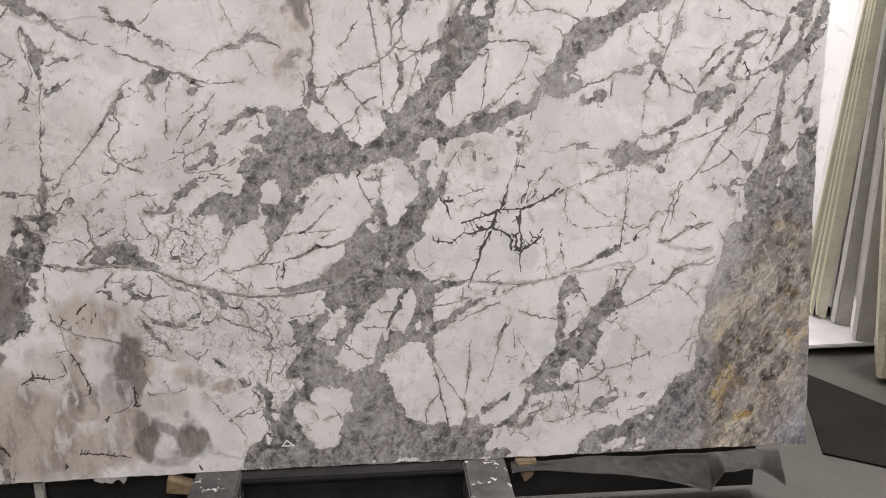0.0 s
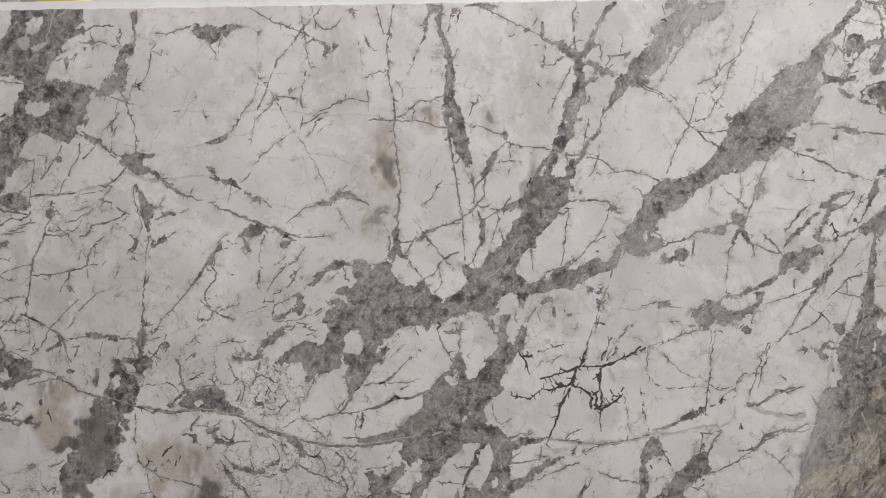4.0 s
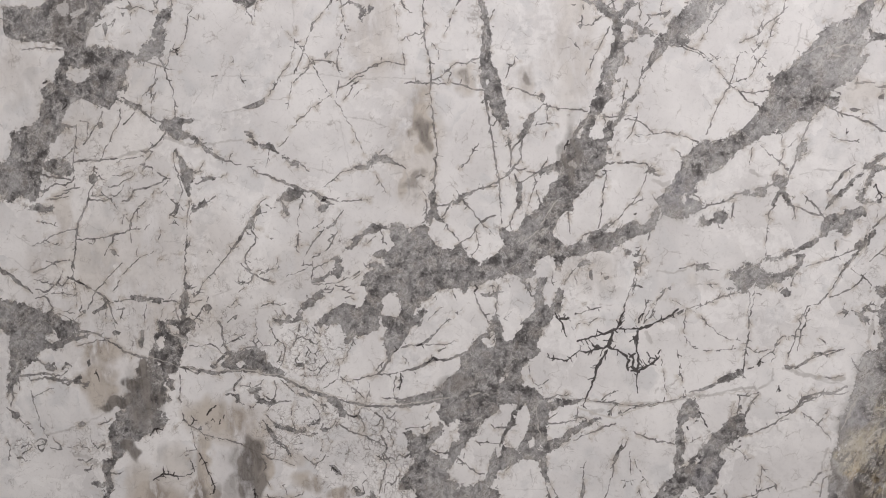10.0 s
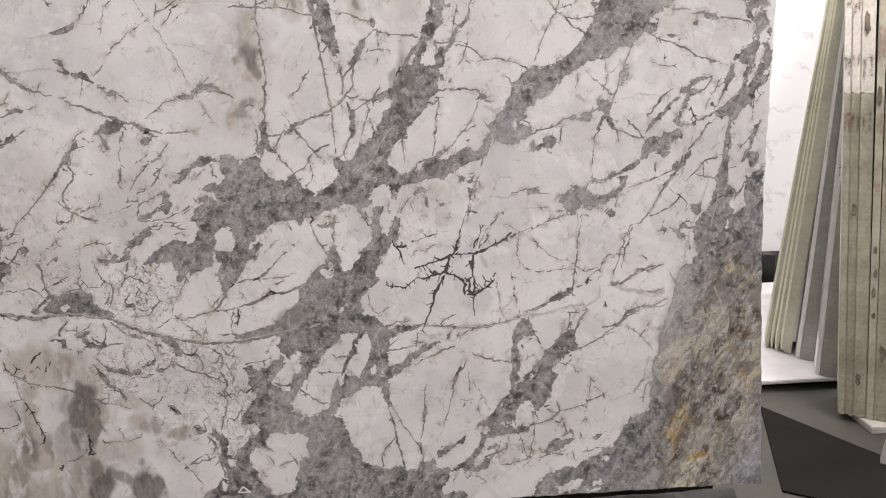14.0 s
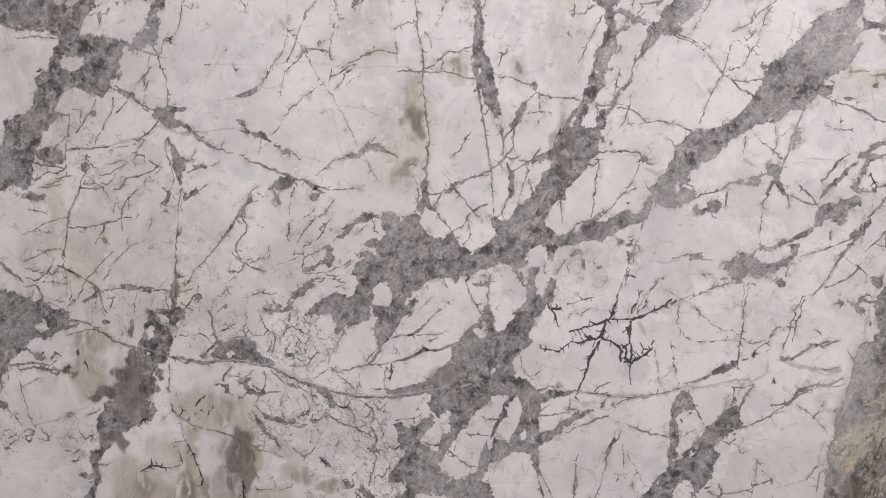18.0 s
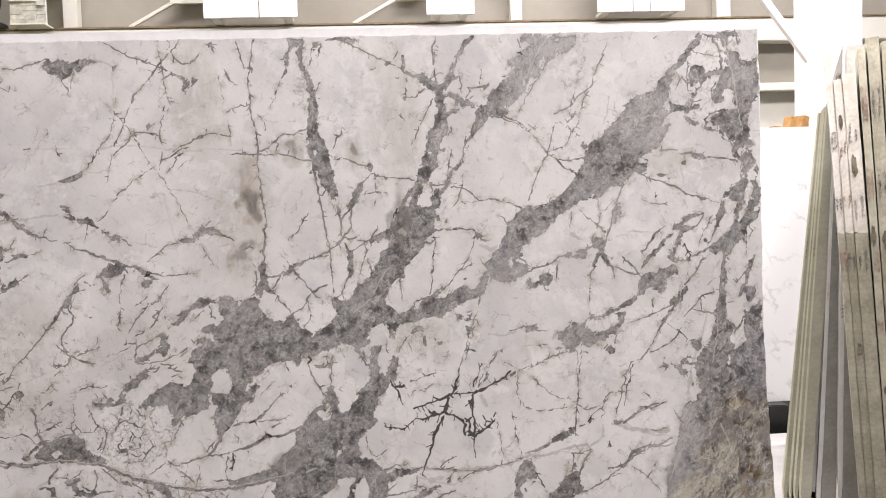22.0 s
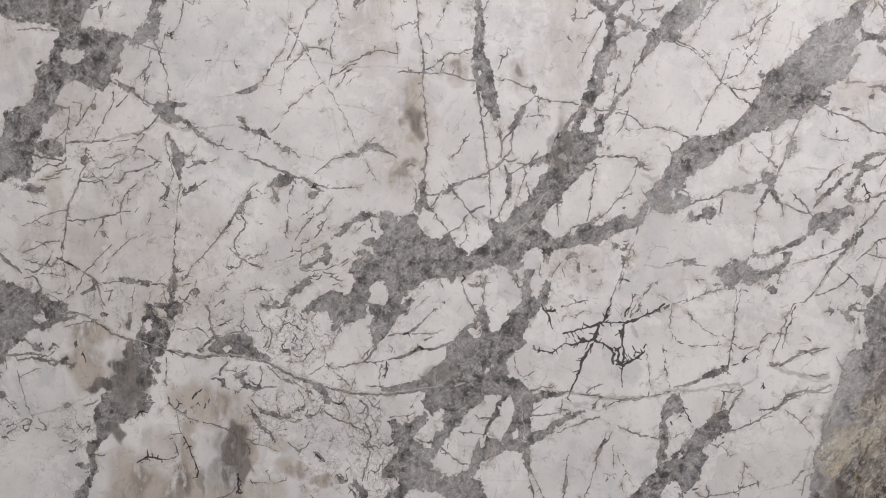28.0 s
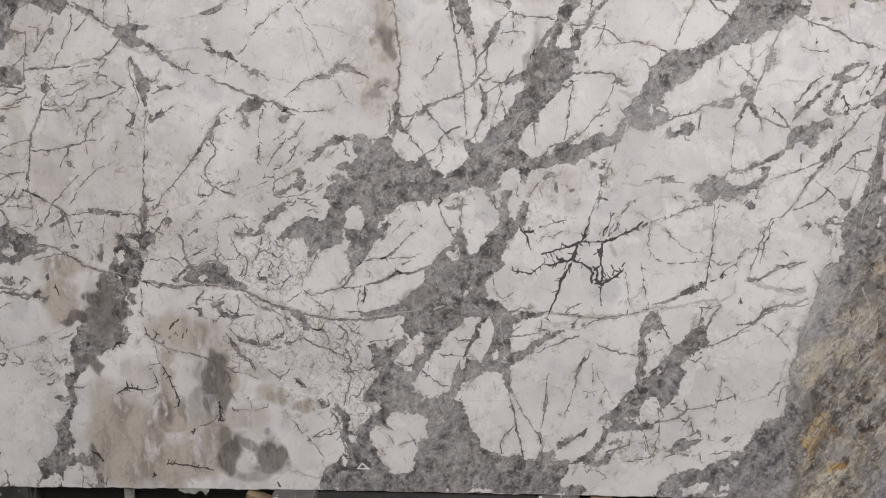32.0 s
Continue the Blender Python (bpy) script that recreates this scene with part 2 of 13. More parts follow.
    for scale, thin, share in ((7.0, 0.006, 0.45), (17.0, 0.010, 0.4)):
        colour = lay(times(thread(far_warp, scale, thin, 3), step(plus(n_mid, times(web, 0.25)), 0.50, 0.64), share), colour, (0.27, 0.245, 0.225))
    # faint veins
    faint = plus(attribute(tree, "faint"), times(ragged, 0.5))
    faint = times(step(faint, 1.8, -2.4), step(n_mid, 0.3, 0.6, 0.3, 0.75))
    colour = lay(faint, colour, (0.40, 0.38, 0.36))
    # grey stone of the patches: streaks, crumbs, flecks and fissures; some of it clear and pale, some deep
    airy, deep = attribute(tree, "airy"), attribute(tree, "deep")
    n_haze = noise(drawn_out(35, 1.8, wild), 17.0, 3, 0.5)
    tone = plus(times(n_lean, 0.24), times(n_fine, 0.16), times(n_steep, 0.18), times(n_grain, 0.08), times(n_haze, 0.36), -0.01)
    crumb, chip, bit = cells(lean, 30.0, "F1"), cells(near_warp, 62.0, "F1"), cells(near_warp, 120.0, "F1")
    level = plus(tone, sway(n_mid, 0.10), sway(crumb[0], 0.07), sway(chip[0], 0.065), sway(bit[0], 0.06), times(airy, 0.12), times(deep, -0.085), -0.004)
    stone = lay(step(level, 0.40, 0.62), (0.060, 0.055, 0.054), (0.29, 0.283, 0.278))
    stone = lay(step(level, 0.56, 0.68, 0, 0.75), stone, (0.45, 0.44, 0.425))
    stone = lay(step(n_grain, 0.60, 0.70, 0, 0.18), stone, (0.45, 0.44, 0.43))
    for vector, scale, thick, share, tint_of in ((near_warp, 34.0, 0.05, 0.7, (0.07, 0.064, 0.06)), (near_warp, 58.0, 0.055, 0.7, (0.42, 0.41, 0.40)), (wild, 40.0, 0.05, 0.6, (0.40, 0.39, 0.38)), (lean, 46.0, 0.05, 0.5, (0.085, 0.075, 0.07))):
        stone = lay(times(step(cells(vector, scale), thick, thick * 0.25), step(plus(n_drift, sway(n_fine, 0.5)), 0.44, 0.54), share), stone, tint_of)
    for vector, scale, thin, share, tint_of in (
        (lean, 13.0, 0.020, 0.8, (0.44, 0.425, 0.40)), (lean, 22.0, 0.016, 0.85, (0.07, 0.06, 0.053)),
        (near_warp, 30.0, 0.016, 0.75, (0.40, 0.385, 0.365)), (steep, 34.0, 0.018, 0.8, (0.085, 0.073, 0.065)),
    ):
        stone = lay(times(thread(vector, scale, thin), step(n_drift, 0.42, 0.58), share), stone, tint_of)
    # the coloured band: crushed lumps drawn out along its run, dark and pale threads between them
    run = drawn_out(32, 3.0, near_warp)
    lump, small = cells(run, 20.0, "F1"), cells(run, 42.0, "F1")
    n_run, n_thread = noise(run, 46.0, 6, 0.7), noise(run, 130.0, 5, 0.68)
    ochre, blue = attribute(tree, "ochre"), attribute(tree, "blue")
    mash = plus(times(n_run, 0.36), times(n_thread, 0.22), times(lump[0], 0.20), times(small[0], 0.22))
    rust = lay(step(mash, 0.36, 0.64), (0.038, 0.031, 0.024), (0.36, 0.32, 0.25))
    rust = lay(times(step(lump[1], 0.45, 0.9, 0, 0.75), step(n_run, 0.36, 0.58)), rust, (0.30, 0.285, 0.27))
    rust = lay(times(step(small[2], 0.5, 1.0, 0, 0.7), step(lump[2], 0.4, 0.8)), rust, (0.25, 0.185, 0.105))
    big = cells(run, 15.0, "F1")
    rust = lay(times(step(big[0], 0.62, 0.72, 0, 0.8), step(n_run, 0.34, 0.52)), rust, (0.47, 0.43, 0.335))
    rust = lay(times(step(big[1], 0.72, 0.82, 0, 0.7), step(n_thread, 0.36, 0.52)), rust, (0.29, 0.205, 0.10))
    rust = lay(times(step(big[2], 0.60, 0.70, 0, 0.85), step(n_run, 0.64, 0.46)), rust, (0.042, 0.034, 0.028))
    rust = lay(step(n_thread, 0.56, 0.64, 0, 0.7), rust, (0.50, 0.45, 0.37))
    stone = lay(math_node(tree, "MINIMUM", times(ochre, step(n_run, 0.26, 0.5, 0.9, 1.6)), 1.0), stone, rust)
    gold = times(attribute(tree, "gold"), step(plus(n_run, sway(n_fine, 0.6)), 0.36, 0.54, 0.05, 0.95))
    stone = lay(gold, stone, lay(step(mash, 0.38, 0.6), (0.25, 0.125, 0.02), (0.54, 0.415, 0.19)))
    stone = lay(times(attribute(tree, "cream"), step(plus(n_run, sway(lump[0], 0.3)), 0.36, 0.52, 0.0, 1.0)), stone, lay(step(n_thread, 0.4, 0.6), (0.46, 0.395, 0.27), (0.66, 0.60, 0.47)))
    stone = lay(times(blue, step(n_run, 0.3, 0.6, 0.95, 0.55)), stone, lay(step(level, 0.40, 0.63), (0.115, 0.115, 0.145), (0.40, 0.395, 0.44)))
    band = step(plus(ochre, times(blue, 0.4)), 0.1, 0.5)
    for scale, thin, share, tint_of in ((8.0, 0.028, 0.85, (0.030, 0.025, 0.02)), (17.0, 0.026, 0.85, (0.04, 0.033, 0.027)), (27.0, 0.02, 0.75, (0.58, 0.55, 0.49)), (40.0, 0.022, 0.7, (0.05, 0.04, 0.032))):
        stone = lay(times(thread(run, scale, thin, 5), step(n_drift, 0.40, 0.54), band, share), stone, tint_of)
    # large patches have ragged rims, soft where they are clear; veins thin ones; rims and thin veins are darker
    body = plus(attribute(tree, "patch"), ragged, times(plus(sway(n_lean, 10.0), sway(n_steep, 8.0), sway(n_drift, 8.0)), uneven), sway(crumb[1], 6.0), sway(chip[1], 6.0), sway(bit[1], 3.0), sway(noise(wild, 11.0, 3), 8.0))
    gaps = times(step(noise(drawn_out(40, 1.7, wild), 24.0, 4, 0.6), 0.585, 0.66), uneven, plus(14.0, times(airy, 16.0)))
    streaks = times(step(n_run, 0.53, 0.64), airy, 26.0)
    body = plus(body, gaps, streaks)
    grey = plus(attribute(tree, "grey"), times(ragged, 0.16), sway(chip[1], 1.0), sway(bit[2], 0.9), sway(noise(wild, 60.0, 3, 0.5), 2.0), 0.1)
    both = math_node(tree, "MINIMUM", body, grey)
    halo = times(step(both, 13.0, 0.0), step(plus(n_mid, sway(n_drift, 0.6)), 0.47, 0.62, 0, 0.6))
    colour = lay(halo, colour, (0.455, 0.405, 0.345))
    fringe = times(step(plus(body, 1.0), 4.5, -1.0), step(plus(n_lean, sway(n_grain, 0.7)), 0.50, 0.60, 0, 0.5))
    colour = lay(fringe, colour, (0.33, 0.315, 0.295))
    wash = times(step(attribute(tree, "patch"), 26.0, 0.0), airy, step(n_lean, 0.38, 0.60, 0.15, 0.8))
    colour = lay(wash, colour, (0.47, 0.46, 0.44))
    # a tangle of dark and pale threads round the veins and patches
    near = step(math_node(tree, "MINIMUM", attribute(tree, "patch"), plus(attribute(tree, "grey"), 19.0)), 29.0, 3.0)
    for vector, scale, thin, share, tint_of in (
        (lean, 9.0, 0.010, 0.5, (0.16, 0.14, 0.13)), (steep, 13.0, 0.010, 0.5, (0.16, 0.14, 0.13)),
    ):
        colour = lay(times(thread(vector, scale, thin), near, step(plus(n_mid, sway(n_drift, 0.7)), 0.46, 0.58), share), colour, tint_of)
    rimmed = times(step(both, -8.0, -1.0), step(plus(n_mid, times(airy, -0.15), times(deep, 0.1)), 0.40, 0.62, 0.1, 0.7))
    slim = times(step(grey, -3.4, -0.6), step(body, -5.0, 2.0), step(n_mid, 0.3, 0.6, 0.6, 0.95))
    stone = lay(math_node(tree, "MAXIMUM", rimmed, slim), stone, (0.112, 0.102, 0.096))
    edge = math_node(tree, "MINIMUM", plus(body, times(airy, -2.0)), grey)
    mask = times(step(edge, 0.45, -0.45), step(plus(n_drift, times(airy, 0.16)), 0.36, 0.64, 0.99, 0.66))
    colour = lay(mask, colour, stone)
    # smoky stains over both
    soot = times(attribute(tree, "soot"), step(plus(n_smear, sway(n_run_down, 0.5)), 0.24, 0.50, 0.35, 1.25), step(n_run_down, 0.34, 0.58, 0.5, 1.2))
    colour = lay(math_node(tree, "MINIMUM", soot, 0.93), colour, lay(step(n_run_down, 0.4, 0.6), (0.10, 0.088, 0.08), (0.22, 0.20, 0.18)))
    # pale threads and dark cracks
    pale = plus(attribute(tree, "pale"), times(ragged, 0.5))
    colour = lay(step(pale, 1.2, -1.2, 0, 0.75), colour, (0.52, 0.49, 0.445))
    dark = plus(attribute(tree, "dark"), times(ragged, 0.55), -0.35)
    colour = lay(step(dark, 0.7, -0.6, 0, 0.93), colour, (0.028, 0.022, 0.022))
    link(tree, colour, shader.inputs["Base Color"])
    link(tree, step(n_fine, 0.3, 0.7, 0.24, 0.36), shader.inputs["Roughness"])
    shader.inputs["Specular IOR Level"].default_value = 0.35
    return mat


MARBLE = marble()


# ---- building helpers ----
def finish(name, bm, material, parent=None, label="", smooth=False):
    mesh = bpy.data.meshes.new(name)
    bm.normal_update()
    bm.to_mesh(mesh)
    bm.free()
    mesh.materials.append(material)
    if smooth:
        mesh.polygons.foreach_set("use_smooth", [True] * len(mesh.polygons))
    ob = new(name, mesh)
    if parent:
        ob.parent = parent
    if label:
        ob["label"] = label
    return ob


part = finish


def thing(name, label, category, group="", at=None):
    ob = new(name)
    ob.empty_display_size = 0.1
    if at is not None:
        ob.matrix_world = at
    return tagged(ob, label, category, group)


def block(x0, x1, y0, y1, z0, z1, bevel=0.0, bm=None):
    bm = bm or bmesh.new()
    m = Matrix.LocRotScale(((x0 + x1) / 2, (y0 + y1) / 2, (z0 + z1) / 2), None, (x1 - x0, y1 - y0, z1 - z0))
    made = bmesh.ops.create_cube(bm, size=1.0, matrix=m)
    if bevel:
        edges = list({e for v in made["verts"] for e in v.link_edges})
        bmesh.ops.bevel(bm, geom=edges, offset=bevel, segments=2, affect="EDGES")
    return bm


def outline(points, depth, bevel=0.0):
    """A plate in the x-z plane with this outline, from y = 0 to y = depth."""
    bm = bmesh.new()
    face = bm.faces.new([bm.verts.new((x, 0, z)) for x, z in points])
    back = bmesh.ops.extrude_face_region(bm, geom=[face])
    bmesh.ops.translate(bm, vec=(0, depth, 0), verts=[g for g in back["geom"] if isinstance(g, bmesh.types.BMVert)])
    bmesh.ops.recalc_face_normals(bm, faces=bm.faces)
    if bevel:
        bmesh.ops.bevel(bm, geom=list(bm.edges), offset=bevel, segments=2, affect="EDGES")
    return bm


def rod(points, radius, sides=10):
    bm = bmesh.new()
    for a, b in zip(points, points[1:]):
        a, b = Vector(a), Vector(b)
        m = Matrix.Translation((a + b) / 2) @ (b - a).to_track_quat("Z", "Y").to_matrix().to_4x4()
        bmesh.ops.create_cone(bm, cap_ends=True, segments=sides, radius1=radius, radius2=radius, depth=(b - a).length, matrix=m)
    return bm


# ---- the marble slab: its veins, in metres on its face (x to the right, height from its lower edge), widths in millimetres ----
LEFT, RIGHT, TALL, THICK, STEP = -2.02, 1.016, 1.90, 0.02, 0.0020
NX, NZ = round((RIGHT - LEFT) / STEP) + 1, round(TALL / STEP) + 1
GX, GZ = np.meshgrid(np.linspace(LEFT, RIGHT, NX), np.linspace(0, TALL, NZ))
rng = np.random.default_rng(7)


def lattice(cell):
    """Smooth noise from -1 to 1 over the slab's face."""
    nx, nz = int((RIGHT - LEFT) / cell) + 3, int(TALL / cell) + 3
    grid = rng.uniform(-1, 1, (nz, nx))
    u, v = (GX - LEFT) / cell, GZ / cell
    i, j = u.astype(int), v.astype(int)
    u, v = u - i, v - j
    u, v = u * u * (3 - 2 * u), v * v * (3 - 2 * v)
    return (grid[j, i] * (1 - u) + grid[j, i + 1] * u) * (1 - v) + (grid[j + 1, i] * (1 - u) + grid[j + 1, i + 1] * u) * v


WX = GX + 0.0026 * lattice(0.040) + 0.0022 * lattice(0.017) + 0.0018 * lattice(0.0075)
WZ = GZ + 0.0026 * lattice(0.040) + 0.0022 * lattice(0.017) + 0.0018 * lattice(0.0075)
BEND_X, BEND_Z = 0.022 * lattice(0.07) + 0.012 * lattice(0.025), 0.022 * lattice(0.07) + 0.012 * lattice(0.025)
TX, TZ = GX + 0.0016 * lattice(0.02) + 0.0011 * lattice(0.007), GZ + 0.0016 * lattice(0.02) + 0.0011 * lattice(0.007)
GREY, DARK, FAINT, PALE, PATCH = "grey", "dark", "faint", "pale", "patch"
FIELD = {name: np.full(GX.shape, 30.0) for name in (GREY, DARK, FAINT, PALE, PATCH)}


def window(xs, zs, pad):
    i0, i1 = np.clip([(min(xs) - pad - LEFT) / STEP, (max(xs) + pad - LEFT) / STEP + 1], 0, NX).astype(int)
    j0, j1 = np.clip([(min(zs) - pad) / STEP, (max(zs) + pad) / STEP + 1], 0, NZ).astype(int)
    return slice(j0, j1), slice(i0, i1)


def twig(x, z, angle, long, wide):
    """A short crooked spur that tapers to nothing."""
    walk_on = [(x, z, wide)]
    for n in range(3):
        angle += rng.normal(0, 0.5)
        x, z = x + math.cos(angle) * long / 3, z + math.sin(angle) * long / 3
        walk_on.append((x, z, wide * (2 - n) / 3))
    strand(GREY if rng.random() < 0.5 else FAINT, walk_on)


def spurs(xa, za, xb, zb, every, reach):
    """Twigs along a stretch of vein or of a patch's rim."""
    long = math.hypot(xb - xa, zb - za)
    for _ in range(rng.poisson(long / every)):
        f, side = rng.random(), rng.choice((-1, 1))
        angle = math.atan2(zb - za, xb - xa) + side * rng.uniform(0.35, 1.3)
        twig(xa + f * (xb - xa), za + f * (zb - za), angle, rng.uniform(0.3, 1.0) * reach, rng.uniform(1.6, 3.2))


def broken(points, keep=1.0):
    """The same course as a crack takes it: short straight stretches with sharp turns, now a hairline, now a splinter."""
    out = []
    for (xa, za, wa), (xb, zb, wb) in zip(points, points[1:]):
        long = math.hypot(xb - xa, zb - za)
        count = max(1, round(long / rng.uniform(0.009, 0.016)))
        side = 0.0
        for n in range(count):
            f = n / count
            side = 0.55 * side + rng.normal(0, 0.0021)
            if n == 0:
                side *= 0.4
            swell = keep * (0.34 + 0.30 * rng.random() + (0.75 * rng.random() if rng.random() < 0.30 else 0.0))
            if min(wa, wb) > 30:
                swell = 0.8 + 0.4 * rng.random()
            out.append((xa + f * (xb - xa) - side * (zb - za) / (long + 1e-6), za + f * (zb - za) + side * (xb - xa) / (long + 1e-6), (wa + f * (wb - wa)) * swell))
    out.append((points[-1][0], points[-1][1], points[-1][2] * 0.3))
    return out


def vein(kind, *points):
    """A vein through points (x, height, width); wide ones keep their width, thin ones break up."""
    strand(kind, broken(points, {DARK: 1.2, FAINT: 0.8, PALE: 1.2}.get(kind, 1.0)))
    if kind == GREY:
        for (xa, za, wa), (xb, zb, wb) in zip(points, points[1:]):
            spurs(xa, za, xb, zb, 0.05, 0.012 + 0.0012 * (wa + wb))


def crack(kind, *points):
    """A vein whose course and width are known closely."""
    fine, keep = [], {GREY: 0.74, DARK: 0.74, FAINT: 0.9, PALE: 0.8}[kind]
    for (xa, za, wa), (xb, zb, wb) in zip(points, points[1:]):
        long = math.hypot(xb - xa, zb - za)
        count = max(1, round(long / 0.009))
        for n in range(count):
            f, side = n / count, rng.normal(0, 0.0016) if n else 0.0
            fine.append((xa + f * (xb - xa) - side * (zb - za) / (long + 1e-6), za + f * (zb - za) + side * (xb - xa) / (long + 1e-6), (wa + f * (wb - wa)) * keep * (rng.uniform(0.3, 1.0) if kind == DARK else rng.uniform(0.45, 1.0))))
    strand(kind, [*fine, (points[-1][0], points[-1][1], points[-1][2] * 0.5)])
    if kind in (GREY, DARK):
        for (xa, za, wa), (xb, zb, wb) in zip(points, points[1:]):
            for _ in range(rng.poisson(math.hypot(xb - xa, zb - za) / 0.036)):
                f, angle = rng.random(), math.atan2(zb - za, xb - xa) + rng.choice((-1, 1)) * rng.uniform(0.5, 1.5)
                reach = rng.uniform(0.004, 0.011) + 0.0004 * (wa + wb)
                x, z = xa + f * (xb - xa), za + f * (zb - za)
                strand(kind, [(x, z, rng.uniform(2.0, 4.0)), (x + reach * math.cos(angle), z + reach * math.sin(angle), 1.0)])


def strand(kind, points):
    """The field takes the signed distance from the strand's edge, in millimetres."""
    for (xa, za, wa), (xb, zb, wb) in zip(points, points[1:]):
        into = PATCH if kind == GREY and wa + wb > 75 else kind
        w = window((xa, xb), (za, zb), (0.032 if into == PATCH else 0.017) + max(wa, wb) / 2000)
        px, pz = (WX[w], WZ[w]) if wa + wb > 50 else (TX[w], TZ[w])
        dx, dz = xb - xa, zb - za
        f = np.clip(((px - xa) * dx + (pz - za) * dz) / (dx * dx + dz * dz + 1e-9), 0, 1)
        d = np.hypot(px - xa - f * dx, pz - za - f * dz) * 1000
        half = np.maximum((wa + f * (wb - wa)) * 0.5, 1.0)
        FIELD[into][w] = np.minimum(FIELD[into][w], np.clip(d - half, -30, 30))


def shape(points, at_x=None, at_z=None):
    xs, zs = zip(*points)
    w = window(xs, zs, 0.035)
    px, pz = (WX[w], WZ[w]) if at_x is None else (at_x[w], at_z[w])
    inside, near = np.zeros(px.shape, bool), np.full(px.shape, 0.03)
    for (xa, za), (xb, zb) in zip(points, points[1:] + points[:1]):
        dx, dz = xb - xa, zb - za
        f = np.clip(((px - xa) * dx + (pz - za) * dz) / (dx * dx + dz * dz + 1e-9), 0, 1)
        near = np.minimum(near, np.hypot(px - xa - f * dx, pz - za - f * dz))
        if dz:
            inside ^= ((za > pz) != (zb > pz)) & (px < xa + dx * (pz - za) / dz)
    return w, np.where(inside, -near, near) * 1000


def shard(*points):
    """A small dark splinter with sharp sides."""
    w, d = shape(list(points), TX, TZ)
    FIELD[GREY][w] = np.minimum(FIELD[GREY][w], d)


def patch(*points):
    """A grey patch with this outline."""
    w, d = shape(list(points))
    FIELD[PATCH][w] = np.minimum(FIELD[PATCH][w], d)
    for (xa, za), (xb, zb) in zip(points, points[1:] + points[:1]):
        spurs(xa, za, xb, zb, 0.09, 0.025)


def island(*points):
    """White stone left standing in a grey patch."""
    w, d = shape(list(points))
    for kind in (GREY, PATCH):
        FIELD[kind][w] = np.maximum(FIELD[kind][w], -d)


vein(GREY, (0.555, 0.687, 11.9), (0.606, 0.717, 8.5), (0.673, 0.745, 6.8))
vein(GREY, (0.548, 0.554, 10.2), (0.585, 0.587, 10.2), (0.636, 0.612, 6.8), (0.710, 0.620, 6.8))
vein(FAINT, (0.547, 0.695, 13.6), (0.637, 0.653, 10.2), (0.719, 0.637, 5.1))
vein(GREY, (0.905, 1.255, 13.6), (0.892, 1.137, 17), (0.877, 1.036, 23.8), (0.862, 0.969, 27.2), (0.842, 0.869, 30.6), (0.807, 0.794, 23.8))
vein(FAINT, (0.847, 1.036, 10.2), (0.793, 0.886, 17), (0.764, 0.769, 17))
patch((1.061, 0.984), (0.985, 0.951), (0.943, 0.910), (0.892, 0.885), (0.855, 0.869), (0.832, 0.819), (0.790, 0.794), (0.763, 0.736), (0.737, 0.695), (0.727, 0.637), (0.709, 0.571), (0.689, 0.472), (1.042, 0.472), (1.061, 0.984))
vein(GREY, (0.994, 1.186, 17), (0.966, 1.119, 23.8), (0.940, 1.061, 17))
island((0.891, 0.960), (0.920, 0.969), (0.905, 0.868), (0.880, 0.815), (0.868, 0.869))
patch((0.262, -0.016), (0.316, 0.057), (0.371, 0.081), (0.459, 0.090), (0.509, 0.135), (0.593, 0.192), (0.608, 0.233), (0.662, 0.271), (0.664, 0.344), (0.679, 0.380), (0.684, 0.452), (0.687, 0.523), (0.720, 0.577), (0.741, 0.629), (0.771, 0.682), (0.784, 0.802), (1.041, 0.804), (1.113, 0.000))
island((0.444, 0.033), (0.487, 0.045), (0.495, 0.011), (0.454, 0.003))
vein(GREY, (-1.647, 1.582, 102), (-1.713, 1.485, 74.8), (-1.761, 1.397, 74.8), (-1.828, 1.308, 108.8), (-1.876, 1.227, 74.8))
vein(GREY, (-1.939, 0.847, 85), (-1.863, 0.821, 102), (-1.788, 0.781, 74.8), (-1.722, 0.743, 34), (-1.619, 0.778, 13.6))
vein(GREY, (-1.904, 0.629, 13.6), (-1.790, 0.650, 13.6), (-1.658, 0.617, 10.2))
vein(GREY, (-1.906, 0.537, 8.5), (-1.830, 0.484, 5.1))
patch((0.909, 1.890), (0.920, 1.855), (0.923, 1.812), (0.930, 1.751), (0.940, 1.708), (0.951, 1.647), (0.957, 1.578), (0.948, 1.544), (0.938, 1.501), (0.954, 1.476), (0.960, 1.424), (0.985, 1.424), (0.979, 1.475), (0.980, 1.518), (0.973, 1.561), (0.971, 1.621), (0.985, 1.664), (0.995, 1.698), (1.004, 1.802), (0.956, 1.785), (0.943, 1.811), (0.938, 1.846), (0.946, 1.886))
vein(GREY, (0.613, 0.732, 11.9), (0.646, 0.729, 5.1), (0.679, 0.745, 5.1))
vein(GREY, (0.730, 0.853, 10.2), (0.747, 0.845, 10.2), (0.757, 0.819, 5.1))
patch((0.685, 0.520), (0.707, 0.576), (0.730, 0.612), (0.742, 0.603), (0.729, 0.550), (0.706, 0.493))
